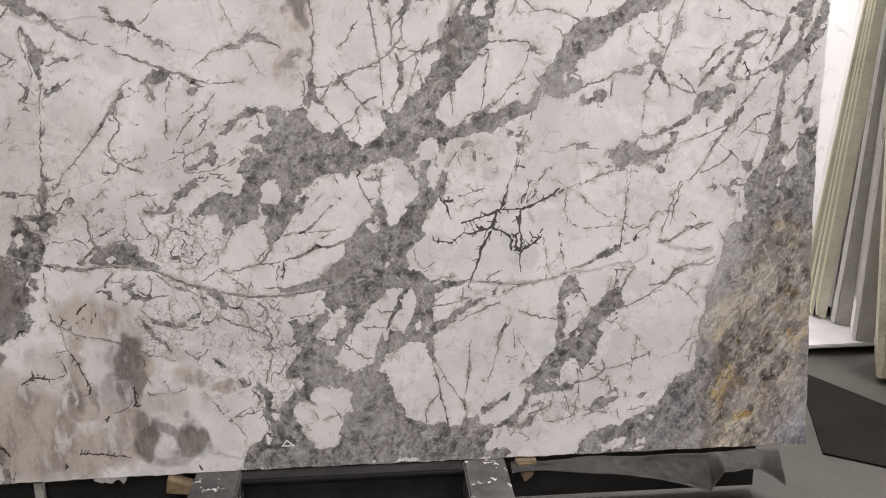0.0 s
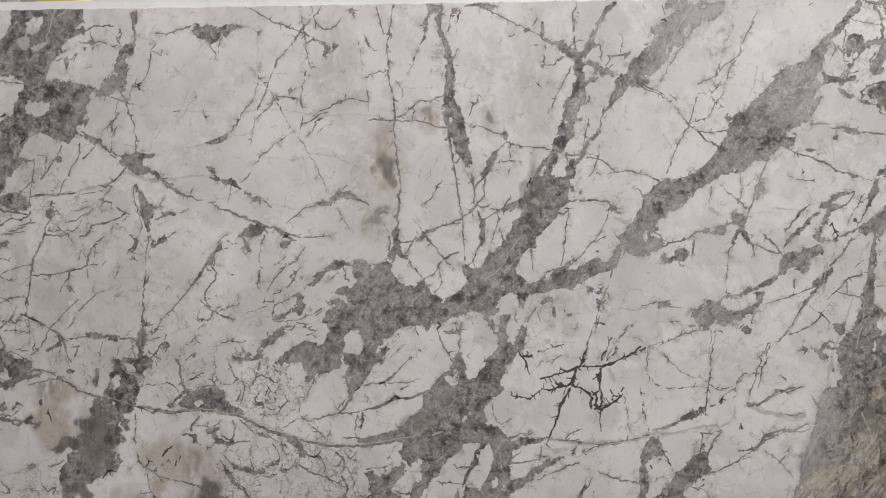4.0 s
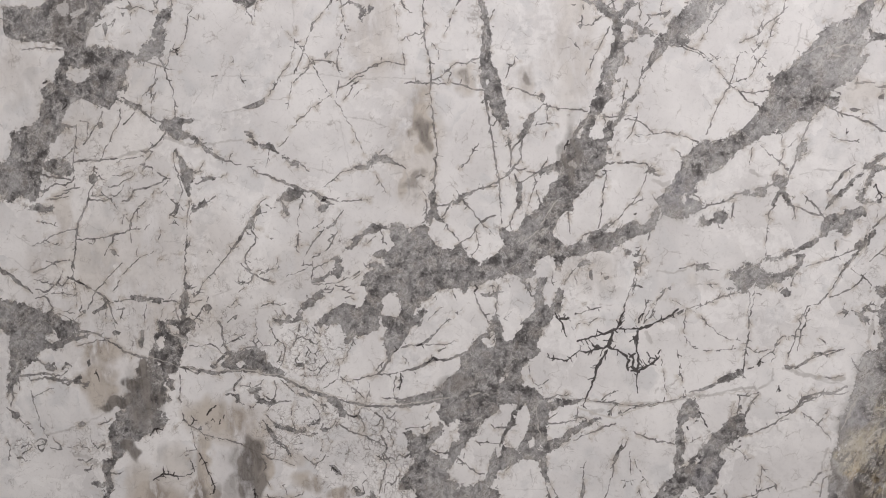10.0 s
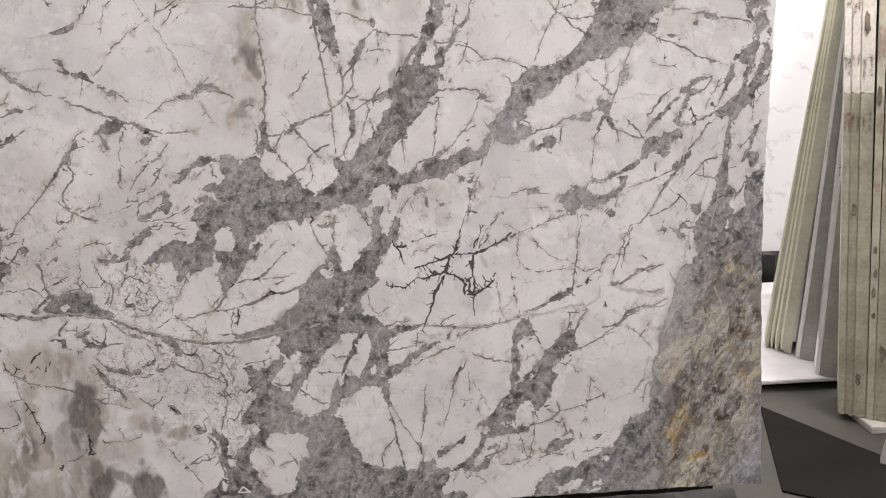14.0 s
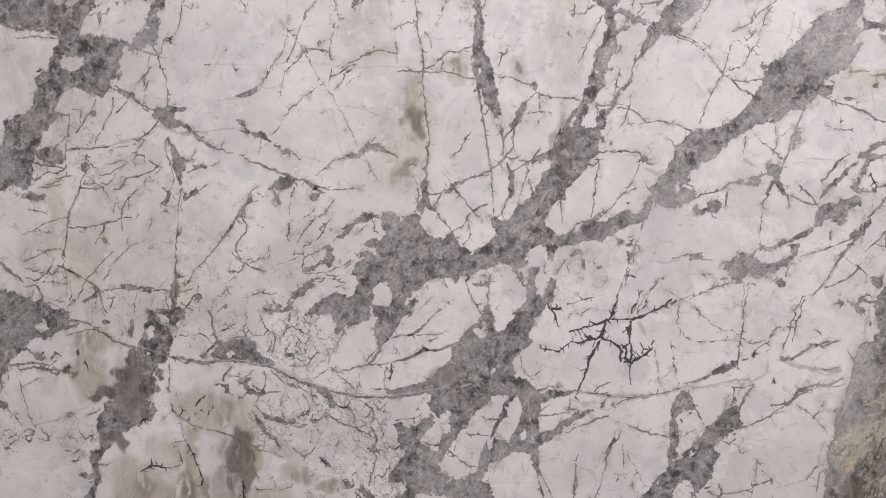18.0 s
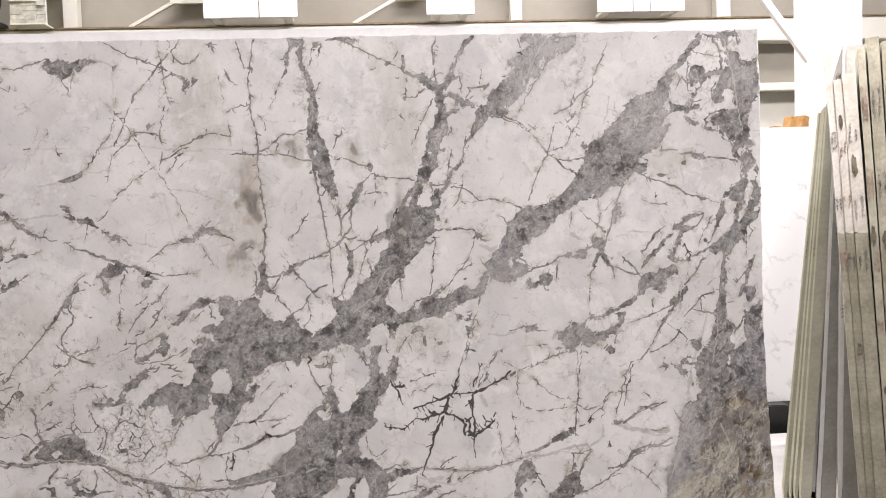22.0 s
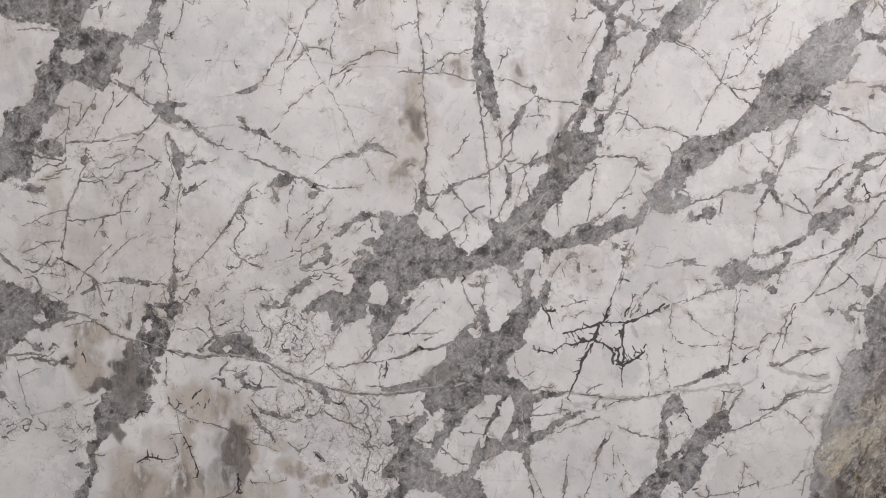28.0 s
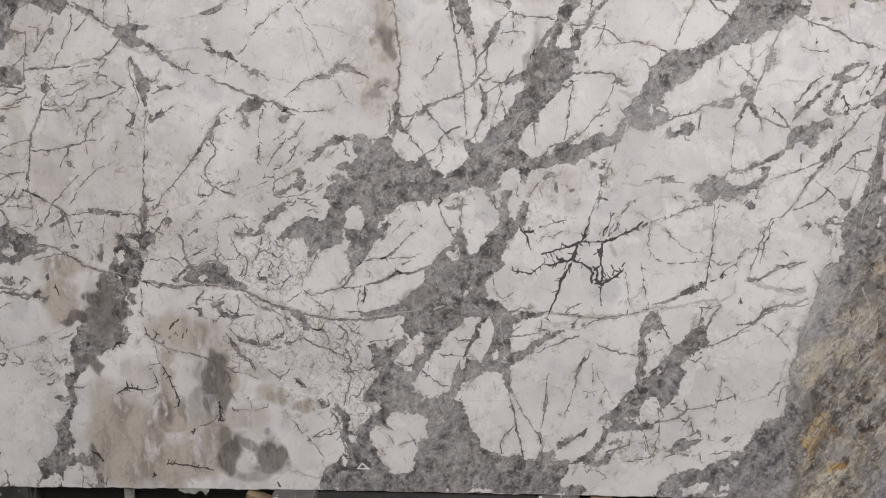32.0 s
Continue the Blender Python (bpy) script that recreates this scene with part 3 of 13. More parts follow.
patch((-1.868, 1.724), (-1.830, 1.776), (-1.535, 1.773), (-1.581, 1.739), (-1.609, 1.696), (-1.582, 1.643), (-1.472, 1.643), (-1.463, 1.625), (-1.491, 1.556), (-1.510, 1.512), (-1.547, 1.494), (-1.574, 1.503), (-1.611, 1.515), (-1.629, 1.547), (-1.675, 1.565), (-1.666, 1.529), (-1.704, 1.512), (-1.704, 1.477), (-1.714, 1.432), (-1.733, 1.397), (-1.762, 1.344), (-1.781, 1.308), (-1.763, 1.264), (-1.773, 1.210), (-1.801, 1.192), (-1.838, 1.227), (-1.895, 1.245), (-1.952, 1.226), (-2.008, 1.244), (-1.951, 1.298), (-1.893, 1.325), (-1.856, 1.334), (-1.836, 1.379), (-1.798, 1.406), (-1.760, 1.459), (-1.750, 1.503), (-1.731, 1.530), (-1.703, 1.582), (-1.684, 1.626), (-1.674, 1.661), (-1.701, 1.687), (-1.794, 1.702), (-1.859, 1.720))
vein(GREY, (-1.922, 0.998, 27.2), (-1.887, 0.971, 23.8), (-1.852, 0.944, 20.4), (-1.808, 0.908, 13.6))
vein(FAINT, (-1.858, 1.095, 5.1), (-1.796, 1.056, 6.8), (-1.739, 1.074, 5.1), (-1.664, 1.103, 5.1))
vein(FAINT, (-1.883, 1.024, 5.1), (-1.830, 0.989, 5.1), (-1.739, 0.953, 5.1))
patch((-1.886, 0.816), (-1.646, 0.820), (-1.666, 0.786), (-1.702, 0.754), (-1.725, 0.736), (-1.775, 0.727), (-1.811, 0.690), (-1.855, 0.663), (-1.876, 0.626), (-1.903, 0.573))
island((-1.772, 0.773), (-1.745, 0.782), (-1.724, 0.763), (-1.743, 0.751), (-1.769, 0.760))
crack(GREY, (-1.702, 0.754, 17.4), (-1.644, 0.788, 13.9), (-1.598, 0.778, 12.2), (-1.560, 0.757, 12.2), (-1.531, 0.743, 12.2), (-1.506, 0.720, 13.9), (-1.469, 0.712, 13.9), (-1.414, 0.699, 15.7), (-1.378, 0.687, 15.7), (-1.334, 0.676, 13.9), (-1.280, 0.670, 17.4), (-1.207, 0.657, 15.7), (-1.152, 0.666, 13.9), (-1.106, 0.667, 13.9), (-1.062, 0.654, 13.9), (-1.007, 0.648, 15.7), (-0.963, 0.627, 13.9), (-0.900, 0.597, 13.9), (-0.811, 0.574, 15.7), (-0.722, 0.557, 15.7), (-0.616, 0.558, 15.7), (-0.528, 0.575, 12.2), (-0.440, 0.586, 8.7))
crack(PALE, (-1.626, 0.781, 5.2), (-1.560, 0.761, 5.2), (-1.531, 0.747, 5.2), (-1.506, 0.726, 5.2), (-1.462, 0.714, 5.2), (-1.403, 0.701, 5.2), (-1.334, 0.678, 5.2), (-1.261, 0.670, 5.2), (-1.188, 0.665, 5.2), (-1.106, 0.667, 5.2), (-1.061, 0.657, 7.0), (-1.007, 0.653, 5.2), (-0.900, 0.608, 7.0), (-0.811, 0.581, 7.0), (-0.722, 0.566, 7.0), (-0.616, 0.565, 5.2), (-0.475, 0.587, 5.2))
crack(GREY, (-1.665, 0.740, 5.2), (-1.608, 0.754, 8.7), (-1.571, 0.761, 8.7))
crack(FAINT, (-1.628, 0.732, 7.0), (-1.612, 0.687, 13.9))
shard((-1.634, 0.690), (-1.626, 0.698), (-1.622, 0.680), (-1.631, 0.672))
crack(DARK, (-1.604, 0.666, 5.2), (-1.599, 0.647, 7.0), (-1.595, 0.626, 3.5))
crack(GREY, (-1.538, 0.822, 3.5), (-1.536, 0.794, 5.2), (-1.532, 0.761, 3.5))
shard((-1.549, 0.784), (-1.540, 0.792), (-1.518, 0.783), (-1.529, 0.778), (-1.541, 0.774))
shard((-1.455, 0.795), (-1.444, 0.792), (-1.443, 0.767), (-1.450, 0.736), (-1.461, 0.741), (-1.464, 0.758), (-1.452, 0.772))
crack(FAINT, (-1.478, 0.772, 7.0), (-1.456, 0.759, 8.7))
patch((-1.896, 0.662), (-1.859, 0.654), (-1.873, 0.617), (-1.890, 0.588), (-1.902, 0.577))
crack(GREY, (-1.858, 0.663, 10.4), (-1.828, 0.697, 13.9), (-1.790, 0.692, 12.2), (-1.763, 0.669, 13.9), (-1.743, 0.684, 10.4), (-1.737, 0.662, 7.0))
shard((-1.778, 0.674), (-1.762, 0.687), (-1.737, 0.666), (-1.753, 0.655), (-1.771, 0.661))
crack(GREY, (-1.812, 0.646, 5.2), (-1.765, 0.647, 7.0), (-1.723, 0.641, 7.0), (-1.698, 0.660, 7.0))
crack(GREY, (-1.716, 0.666, 13.9), (-1.706, 0.685, 8.7), (-1.684, 0.671, 7.0))
crack(GREY, (-1.823, 0.627, 8.7), (-1.765, 0.634, 12.2), (-1.719, 0.626, 12.2), (-1.701, 0.612, 10.4), (-1.671, 0.631, 15.7), (-1.644, 0.617, 13.9), (-1.630, 0.623, 7.0))
shard((-1.674, 0.640), (-1.659, 0.650), (-1.652, 0.635), (-1.665, 0.616), (-1.680, 0.616))
crack(GREY, (-1.658, 0.606, 7.0), (-1.635, 0.612, 10.4), (-1.630, 0.625, 8.7))
island((-1.660, 0.631), (-1.644, 0.639), (-1.636, 0.630), (-1.642, 0.621), (-1.657, 0.624))
crack(GREY, (-1.811, 0.576, 5.2), (-1.783, 0.591, 7.0), (-1.748, 0.603, 5.2))
crack(GREY, (-1.825, 0.594, 5.2), (-1.818, 0.553, 5.2), (-1.800, 0.505, 5.2), (-1.784, 0.457, 7.0), (-1.773, 0.439, 5.2))
shard((-1.898, 0.527), (-1.868, 0.524), (-1.865, 0.511), (-1.877, 0.499), (-1.892, 0.506))
crack(GREY, (-1.869, 0.503, 5.2), (-1.840, 0.474, 5.2), (-1.819, 0.450, 3.5))
crack(GREY, (-1.885, 0.603, 8.7), (-1.884, 0.570, 10.4), (-1.893, 0.542, 7.0))
crack(GREY, (-1.912, 0.438, 5.2), (-1.903, 0.401, 7.0), (-1.909, 0.363, 5.2))
crack(GREY, (-1.812, 0.430, 7.0), (-1.796, 0.438, 8.7), (-1.778, 0.431, 7.0), (-1.786, 0.420, 8.7), (-1.809, 0.415, 7.0), (-1.806, 0.404, 7.0), (-1.795, 0.393, 8.7), (-1.787, 0.408, 7.0))
crack(GREY, (-1.754, 0.439, 7.0), (-1.740, 0.425, 10.4), (-1.730, 0.403, 8.7), (-1.753, 0.406, 7.0), (-1.768, 0.409, 5.2))
crack(GREY, (-1.864, 0.406, 8.7), (-1.844, 0.418, 10.4), (-1.827, 0.411, 7.0), (-1.837, 0.399, 7.0), (-1.861, 0.387, 8.7))
crack(GREY, (-1.877, 0.375, 10.4), (-1.858, 0.372, 12.2), (-1.851, 0.361, 7.0))
shard((-1.672, 0.487), (-1.656, 0.498), (-1.641, 0.488), (-1.653, 0.476), (-1.669, 0.476))
crack(FAINT, (-1.777, 0.450, 8.7), (-1.718, 0.467, 7.0), (-1.672, 0.479, 7.0), (-1.602, 0.511, 7.0), (-1.574, 0.523, 5.2))
crack(GREY, (-1.604, 0.489, 7.0), (-1.573, 0.493, 8.7), (-1.557, 0.505, 8.7))
crack(GREY, (-1.710, 0.411, 3.5), (-1.675, 0.419, 5.2), (-1.653, 0.413, 5.2), (-1.635, 0.402, 3.5))
crack(GREY, (-1.632, 0.454, 3.5), (-1.626, 0.428, 5.2), (-1.608, 0.407, 8.7), (-1.584, 0.422, 7.0), (-1.593, 0.400, 8.7))
patch((-1.398, 0.825), (-1.329, 0.826), (-1.296, 0.834), (-1.267, 0.817), (-1.275, 0.796), (-1.297, 0.784), (-1.302, 0.748), (-1.321, 0.727), (-1.330, 0.694), (-1.371, 0.689), (-1.403, 0.707), (-1.429, 0.702), (-1.433, 0.691), (-1.430, 0.677), (-1.441, 0.680), (-1.460, 0.684), (-1.468, 0.665), (-1.472, 0.643), (-1.495, 0.635), (-1.504, 0.613), (-1.493, 0.599), (-1.512, 0.584), (-1.532, 0.576), (-1.562, 0.571), (-1.578, 0.552), (-1.586, 0.541), (-1.559, 0.542), (-1.533, 0.546), (-1.526, 0.532), (-1.545, 0.520), (-1.543, 0.502), (-1.562, 0.483), (-1.572, 0.449), (-1.565, 0.423), (-1.560, 0.374), (-1.534, 0.375), (-1.510, 0.402), (-1.482, 0.429), (-1.463, 0.449), (-1.436, 0.457), (-1.405, 0.476), (-1.386, 0.481), (-1.367, 0.503), (-1.381, 0.514), (-1.392, 0.517), (-1.377, 0.525), (-1.399, 0.532), (-1.410, 0.543), (-1.383, 0.554), (-1.361, 0.570), (-1.367, 0.595), (-1.381, 0.616), (-1.369, 0.631), (-1.365, 0.650), (-1.335, 0.665), (-1.330, 0.694), (-1.332, 0.748), (-1.360, 0.765), (-1.381, 0.793))
island((-1.362, 0.808), (-1.337, 0.805), (-1.330, 0.784), (-1.352, 0.787))
island((-1.404, 0.692), (-1.386, 0.685), (-1.397, 0.674))
island((-1.526, 0.539), (-1.511, 0.543), (-1.511, 0.532), (-1.526, 0.532))
shard((-1.377, 0.620), (-1.365, 0.639), (-1.347, 0.632), (-1.355, 0.614), (-1.345, 0.603), (-1.360, 0.595))
crack(GREY, (-1.400, 0.703, 12.2), (-1.425, 0.710, 10.4))
crack(DARK, (-1.432, 0.453, 7.0), (-1.413, 0.476, 7.0), (-1.390, 0.473, 7.0))
crack(GREY, (-1.331, 0.665, 5.2), (-1.327, 0.625, 5.2), (-1.330, 0.585, 7.0), (-1.329, 0.538, 5.2), (-1.319, 0.505, 5.2), (-1.304, 0.490, 7.0))
shard((-1.338, 0.576), (-1.330, 0.585), (-1.329, 0.563))
crack(GREY, (-1.349, 0.482, 3.5), (-1.334, 0.493, 3.5), (-1.322, 0.505, 3.5))
crack(GREY, (-1.301, 0.485, 7.0), (-1.286, 0.480, 7.0), (-1.272, 0.473, 5.2), (-1.259, 0.459, 7.0), (-1.232, 0.452, 7.0), (-1.195, 0.446, 7.0), (-1.158, 0.440, 7.0), (-1.122, 0.423, 7.0), (-1.089, 0.409, 7.0), (-1.067, 0.398, 7.0), (-1.031, 0.385, 7.0), (-0.995, 0.375, 7.0), (-0.966, 0.365, 5.2))
crack(DARK, (-1.308, 0.487, 7.0), (-1.293, 0.494, 5.2), (-1.289, 0.509, 5.2), (-1.296, 0.520, 3.5))
crack(GREY, (-1.297, 0.480, 5.2), (-1.291, 0.454, 5.2), (-1.288, 0.432, 3.5))
shard((-1.275, 0.477), (-1.266, 0.488), (-1.264, 0.470))
crack(DARK, (-1.244, 0.522, 7.0), (-1.233, 0.537, 8.7), (-1.221, 0.548, 7.0), (-1.214, 0.552, 5.2))
crack(DARK, (-1.226, 0.511, 3.5), (-1.219, 0.500, 5.2))
crack(DARK, (-1.205, 0.494, 5.2), (-1.201, 0.497, 5.2))
crack(DARK, (-1.193, 0.512, 3.5), (-1.189, 0.523, 5.2))
crack(FAINT, (-1.372, 0.660, 7.0), (-1.343, 0.654, 8.7))
crack(GREY, (-1.312, 0.673, 7.0), (-1.280, 0.655, 8.7), (-1.247, 0.660, 7.0), (-1.214, 0.653, 8.7))
shard((-1.232, 0.678), (-1.213, 0.686), (-1.203, 0.675), (-1.221, 0.668))
island((-1.310, 0.734), (-1.277, 0.742), (-1.256, 0.728), (-1.238, 0.700), (-1.250, 0.685), (-1.297, 0.691), (-1.315, 0.701))
island((-1.325, 0.636), (-1.303, 0.640), (-1.285, 0.619), (-1.271, 0.590), (-1.272, 0.568), (-1.298, 0.575), (-1.323, 0.589))
island((-1.200, 0.639), (-1.171, 0.644), (-1.154, 0.608), (-1.165, 0.597), (-1.190, 0.618))
crack(GREY, (-1.295, 0.745, 7.0), (-1.259, 0.739, 7.0), (-1.229, 0.750, 7.0), (-1.204, 0.733, 5.2), (-1.180, 0.712, 5.2))
crack(PALE, (-1.360, 0.783, 5.2), (-1.313, 0.766, 5.2), (-1.250, 0.746, 5.2), (-1.180, 0.715, 5.2))
crack(GREY, (-1.202, 0.822, 12.2), (-1.188, 0.801, 12.2), (-1.192, 0.778, 10.4), (-1.186, 0.751, 12.2), (-1.172, 0.725, 13.9), (-1.191, 0.704, 12.2), (-1.213, 0.682, 10.4))
crack(GREY, (-1.190, 0.742, 5.2), (-1.157, 0.759, 5.2), (-1.124, 0.777, 5.2), (-1.113, 0.781, 3.5))
crack(GREY, (-1.172, 0.730, 13.9), (-1.165, 0.712, 13.9))
patch((-1.150, 0.720), (-1.128, 0.731), (-1.106, 0.739), (-1.100, 0.714), (-1.115, 0.699), (-1.137, 0.695), (-1.151, 0.702))
island((-1.132, 0.713), (-1.107, 0.724), (-1.099, 0.739), (-1.114, 0.742))
crack(GREY, (-1.083, 0.831, 3.5), (-1.080, 0.789, 5.2), (-1.088, 0.757, 7.0), (-1.077, 0.743, 8.7), (-1.105, 0.739, 8.7), (-1.128, 0.731, 7.0), (-1.147, 0.698, 5.2))
crack(GREY, (-1.179, 0.683, 27.8), (-1.152, 0.669, 24.4), (-1.097, 0.671, 20.9))
crack(GREY, (-1.183, 0.589, 12.2), (-1.169, 0.593, 8.7), (-1.147, 0.583, 15.7), (-1.137, 0.563, 10.4), (-1.109, 0.555, 5.2), (-1.091, 0.546, 3.5))
shard((-1.154, 0.590), (-1.139, 0.594), (-1.136, 0.565), (-1.148, 0.561))
crack(FAINT, (-1.181, 0.598, 10.4), (-1.157, 0.608, 13.9), (-1.135, 0.627, 10.4))
crack(GREY, (-1.131, 0.645, 10.4), (-1.146, 0.626, 13.9), (-1.157, 0.601, 10.4))
crack(FAINT, (-1.588, 0.355, 17.4), (-1.579, 0.374, 24.4))
patch((-1.591, 0.373), (-1.541, 0.375), (-1.554, 0.356), (-1.570, 0.333), (-1.564, 0.299), (-1.557, 0.280), (-1.573, 0.261), (-1.586, 0.232), (-1.592, 0.193), (-1.581, 0.174), (-1.579, 0.142), (-1.592, 0.116), (-1.570, 0.104), (-1.545, 0.128), (-1.527, 0.117), (-1.517, 0.090), (-1.494, 0.080), (-1.506, 0.064), (-1.537, 0.070), (-1.567, 0.077), (-1.606, 0.071), (-1.614, 0.067), (-1.619, 0.038), (-1.633, -0.008), (-1.641, -0.004), (-1.631, 0.037), (-1.646, 0.042), (-1.674, 0.033), (-1.702, 0.016), (-1.707, -0.011), (-1.711, -0.004), (-1.701, 0.032), (-1.699, 0.063), (-1.710, 0.082), (-1.678, 0.095), (-1.649, 0.123), (-1.637, 0.143), (-1.631, 0.172), (-1.638, 0.191), (-1.645, 0.204), (-1.625, 0.220), (-1.609, 0.240), (-1.596, 0.264), (-1.584, 0.279), (-1.633, 0.289), (-1.636, 0.300), (-1.590, 0.302), (-1.592, 0.336))
island((-1.607, 0.129), (-1.587, 0.134), (-1.580, 0.122), (-1.596, 0.110))
island((-1.553, 0.137), (-1.518, 0.137), (-1.524, 0.106), (-1.546, 0.109))
crack(GREY, (-1.568, 0.329, 5.2), (-1.545, 0.326, 7.0), (-1.524, 0.334, 3.5))
crack(GREY, (-1.653, 0.337, 12.2), (-1.634, 0.342, 10.4), (-1.626, 0.357, 5.2))
crack(FAINT, (-1.685, 0.385, 17.4), (-1.638, 0.379, 20.9), (-1.611, 0.354, 13.9))
crack(GREY, (-1.674, 0.371, 10.4), (-1.652, 0.364, 7.0), (-1.628, 0.376, 7.0))
crack(DARK, (-1.519, 0.121, 13.9), (-1.501, 0.107, 15.7), (-1.486, 0.088, 12.2))
crack(GREY, (-1.560, 0.073, 7.0), (-1.554, 0.031, 8.7), (-1.560, -0.005, 7.0))
crack(GREY, (-1.551, 0.019, 7.0), (-1.525, 0.001, 7.0))
patch((-1.525, -0.003), (-1.512, 0.017), (-1.504, 0.041), (-1.488, 0.053), (-1.481, 0.034), (-1.490, 0.003))
crack(GREY, (-1.482, 0.003, 7.0), (-1.473, 0.034, 7.0))
patch((-1.936, 0.080), (-1.900, 0.086), (-1.872, 0.099), (-1.859, 0.115), (-1.839, 0.123), (-1.824, 0.112), (-1.837, 0.092), (-1.865, 0.087), (-1.901, 0.078), (-1.937, 0.068))
shard((-1.869, 0.079), (-1.861, 0.083), (-1.858, 0.072))
crack(GREY, (-1.816, 0.054, 8.7), (-1.810, 0.027, 10.4), (-1.808, -0.000, 12.2), (-1.817, -0.016, 10.4))
crack(GREY, (-1.844, -0.018, 7.0), (-1.827, 0.007, 8.7), (-1.807, 0.015, 10.4))
crack(GREY, (-1.921, 0.018, 7.0), (-1.892, 0.027, 5.2), (-1.877, 0.016, 5.2))
crack(GREY, (-1.869, 0.032, 5.2), (-1.867, 0.001, 3.5))
crack(DARK, (-1.427, 0.308, 3.5), (-1.400, 0.327, 7.0), (-1.385, 0.328, 10.4), (-1.359, 0.325, 7.0), (-1.329, 0.322, 5.2), (-1.303, 0.331, 5.2), (-1.295, 0.339, 3.5))
crack(DARK, (-1.392, 0.354, 3.5), (-1.391, 0.331, 5.2))
crack(DARK, (-1.377, 0.343, 3.5), (-1.374, 0.328, 5.2))
crack(GREY, (-1.323, 0.394, 3.5), (-1.304, 0.383, 5.2), (-1.294, 0.355, 7.0), (-1.291, 0.342, 7.0))
crack(DARK, (-1.298, 0.365, 7.0), (-1.294, 0.350, 8.7))
crack(GREY, (-1.307, 0.323, 3.5), (-1.289, 0.301, 3.5))
crack(GREY, (-1.338, 0.386, 3.5), (-1.311, 0.405, 5.2), (-1.281, 0.410, 5.2))
crack(DARK, (-1.274, 0.399, 8.7), (-1.260, 0.377, 7.0), (-1.250, 0.348, 7.0), (-1.236, 0.318, 7.0), (-1.226, 0.292, 7.0), (-1.230, 0.270, 7.0))
crack(GREY, (-1.288, 0.428, 3.5), (-1.278, 0.406, 5.2))
crack(DARK, (-1.191, 0.188, 8.7), (-1.180, 0.196, 10.4))
crack(DARK, (-1.188, 0.181, 5.2), (-1.184, 0.185, 5.2))
crack(GREY, (-1.165, 0.208, 5.2), (-1.135, 0.213, 7.0), (-1.120, 0.225, 7.0), (-1.104, 0.241, 5.2), (-1.093, 0.237, 3.5))
crack(DARK, (-1.103, 0.282, 10.4), (-1.094, 0.286, 8.7), (-1.096, 0.264, 7.0), (-1.093, 0.241, 8.7), (-1.101, 0.226, 7.0))
crack(DARK, (-1.087, 0.264, 5.2), (-1.090, 0.238, 5.2))
crack(DARK, (-1.094, 0.226, 7.0), (-1.079, 0.230, 5.2))
crack(GREY, (-1.078, 0.264, 3.5), (-1.041, 0.262, 5.2), (-1.001, 0.263, 3.5))
crack(DARK, (-1.056, 0.269, 7.0), (-1.049, 0.258, 5.2))
crack(DARK, (-1.274, 0.082, 7.0), (-1.251, 0.081, 8.7), (-1.228, 0.080, 8.7), (-1.202, 0.077, 8.7), (-1.176, 0.071, 5.2), (-1.150, 0.068, 5.2), (-1.124, 0.064, 5.2))
crack(DARK, (-1.325, 0.033, 5.2), (-1.313, 0.045, 7.0))
crack(GREY, (-1.301, 0.172, 5.2), (-1.296, 0.188, 3.5))
crack(DARK, (-1.159, 0.072, 5.2), (-1.139, 0.067, 5.2))
crack(GREY, (-1.080, 0.398, 5.2), (-1.064, 0.382, 7.0), (-1.059, 0.351, 5.2))
shard((-1.065, 0.324), (-1.051, 0.310), (-1.041, 0.284), (-1.048, 0.295))
crack(GREY, (-1.053, 0.392, 7.0), (-1.034, 0.403, 5.2))
crack(FAINT, (-1.068, 0.391, 5.2), (-1.076, 0.424, 5.2), (-1.085, 0.446, 3.5), (-1.092, 0.464, 5.2))
crack(GREY, (-1.007, 0.301, 3.5), (-0.993, 0.282, 5.2), (-0.989, 0.268, 3.5))
patch((-0.975, 0.818), (-1.004, 0.808), (-1.022, 0.825), (-1.022, 0.832), (-0.968, 0.834))
crack(GREY, (-1.036, 0.815, 7.0), (-1.026, 0.783, 5.2), (-1.012, 0.762, 5.2), (-1.023, 0.748, 7.0))
crack(GREY, (-1.014, 0.765, 7.0), (-0.995, 0.752, 5.2), (-0.988, 0.738, 7.0), (-0.996, 0.702, 5.2), (-1.007, 0.675, 5.2), (-1.015, 0.657, 5.2))
crack(GREY, (-0.999, 0.729, 7.0), (-1.006, 0.711, 7.0), (-1.017, 0.694, 5.2))
crack(GREY, (-1.010, 0.687, 3.5), (-0.985, 0.675, 3.5))
crack(GREY, (-1.077, 0.768, 8.7), (-1.059, 0.743, 7.0), (-1.038, 0.744, 5.2), (-1.023, 0.744, 5.2))
crack(GREY, (-1.060, 0.727, 10.4), (-1.057, 0.700, 8.7), (-1.039, 0.683, 8.7), (-1.025, 0.665, 7.0))
crack(FAINT, (-1.079, 0.700, 27.8), (-1.069, 0.664, 24.4))
crack(GREY, (-0.962, 0.747, 7.0), (-0.948, 0.767, 7.0), (-0.933, 0.774, 7.0), (-0.909, 0.757, 8.7), (-0.889, 0.749, 7.0), (-0.877, 0.761, 5.2))
crack(GREY, (-0.952, 0.738, 5.2), (-0.942, 0.717, 5.2), (-0.956, 0.703, 7.0), (-0.949, 0.685, 5.2))
crack(GREY, (-0.940, 0.813, 7.0), (-0.948, 0.785, 7.0), (-0.955, 0.756, 5.2))
crack(GREY, (-0.926, 0.774, 5.2), (-0.915, 0.803, 7.0), (-0.922, 0.820, 5.2))
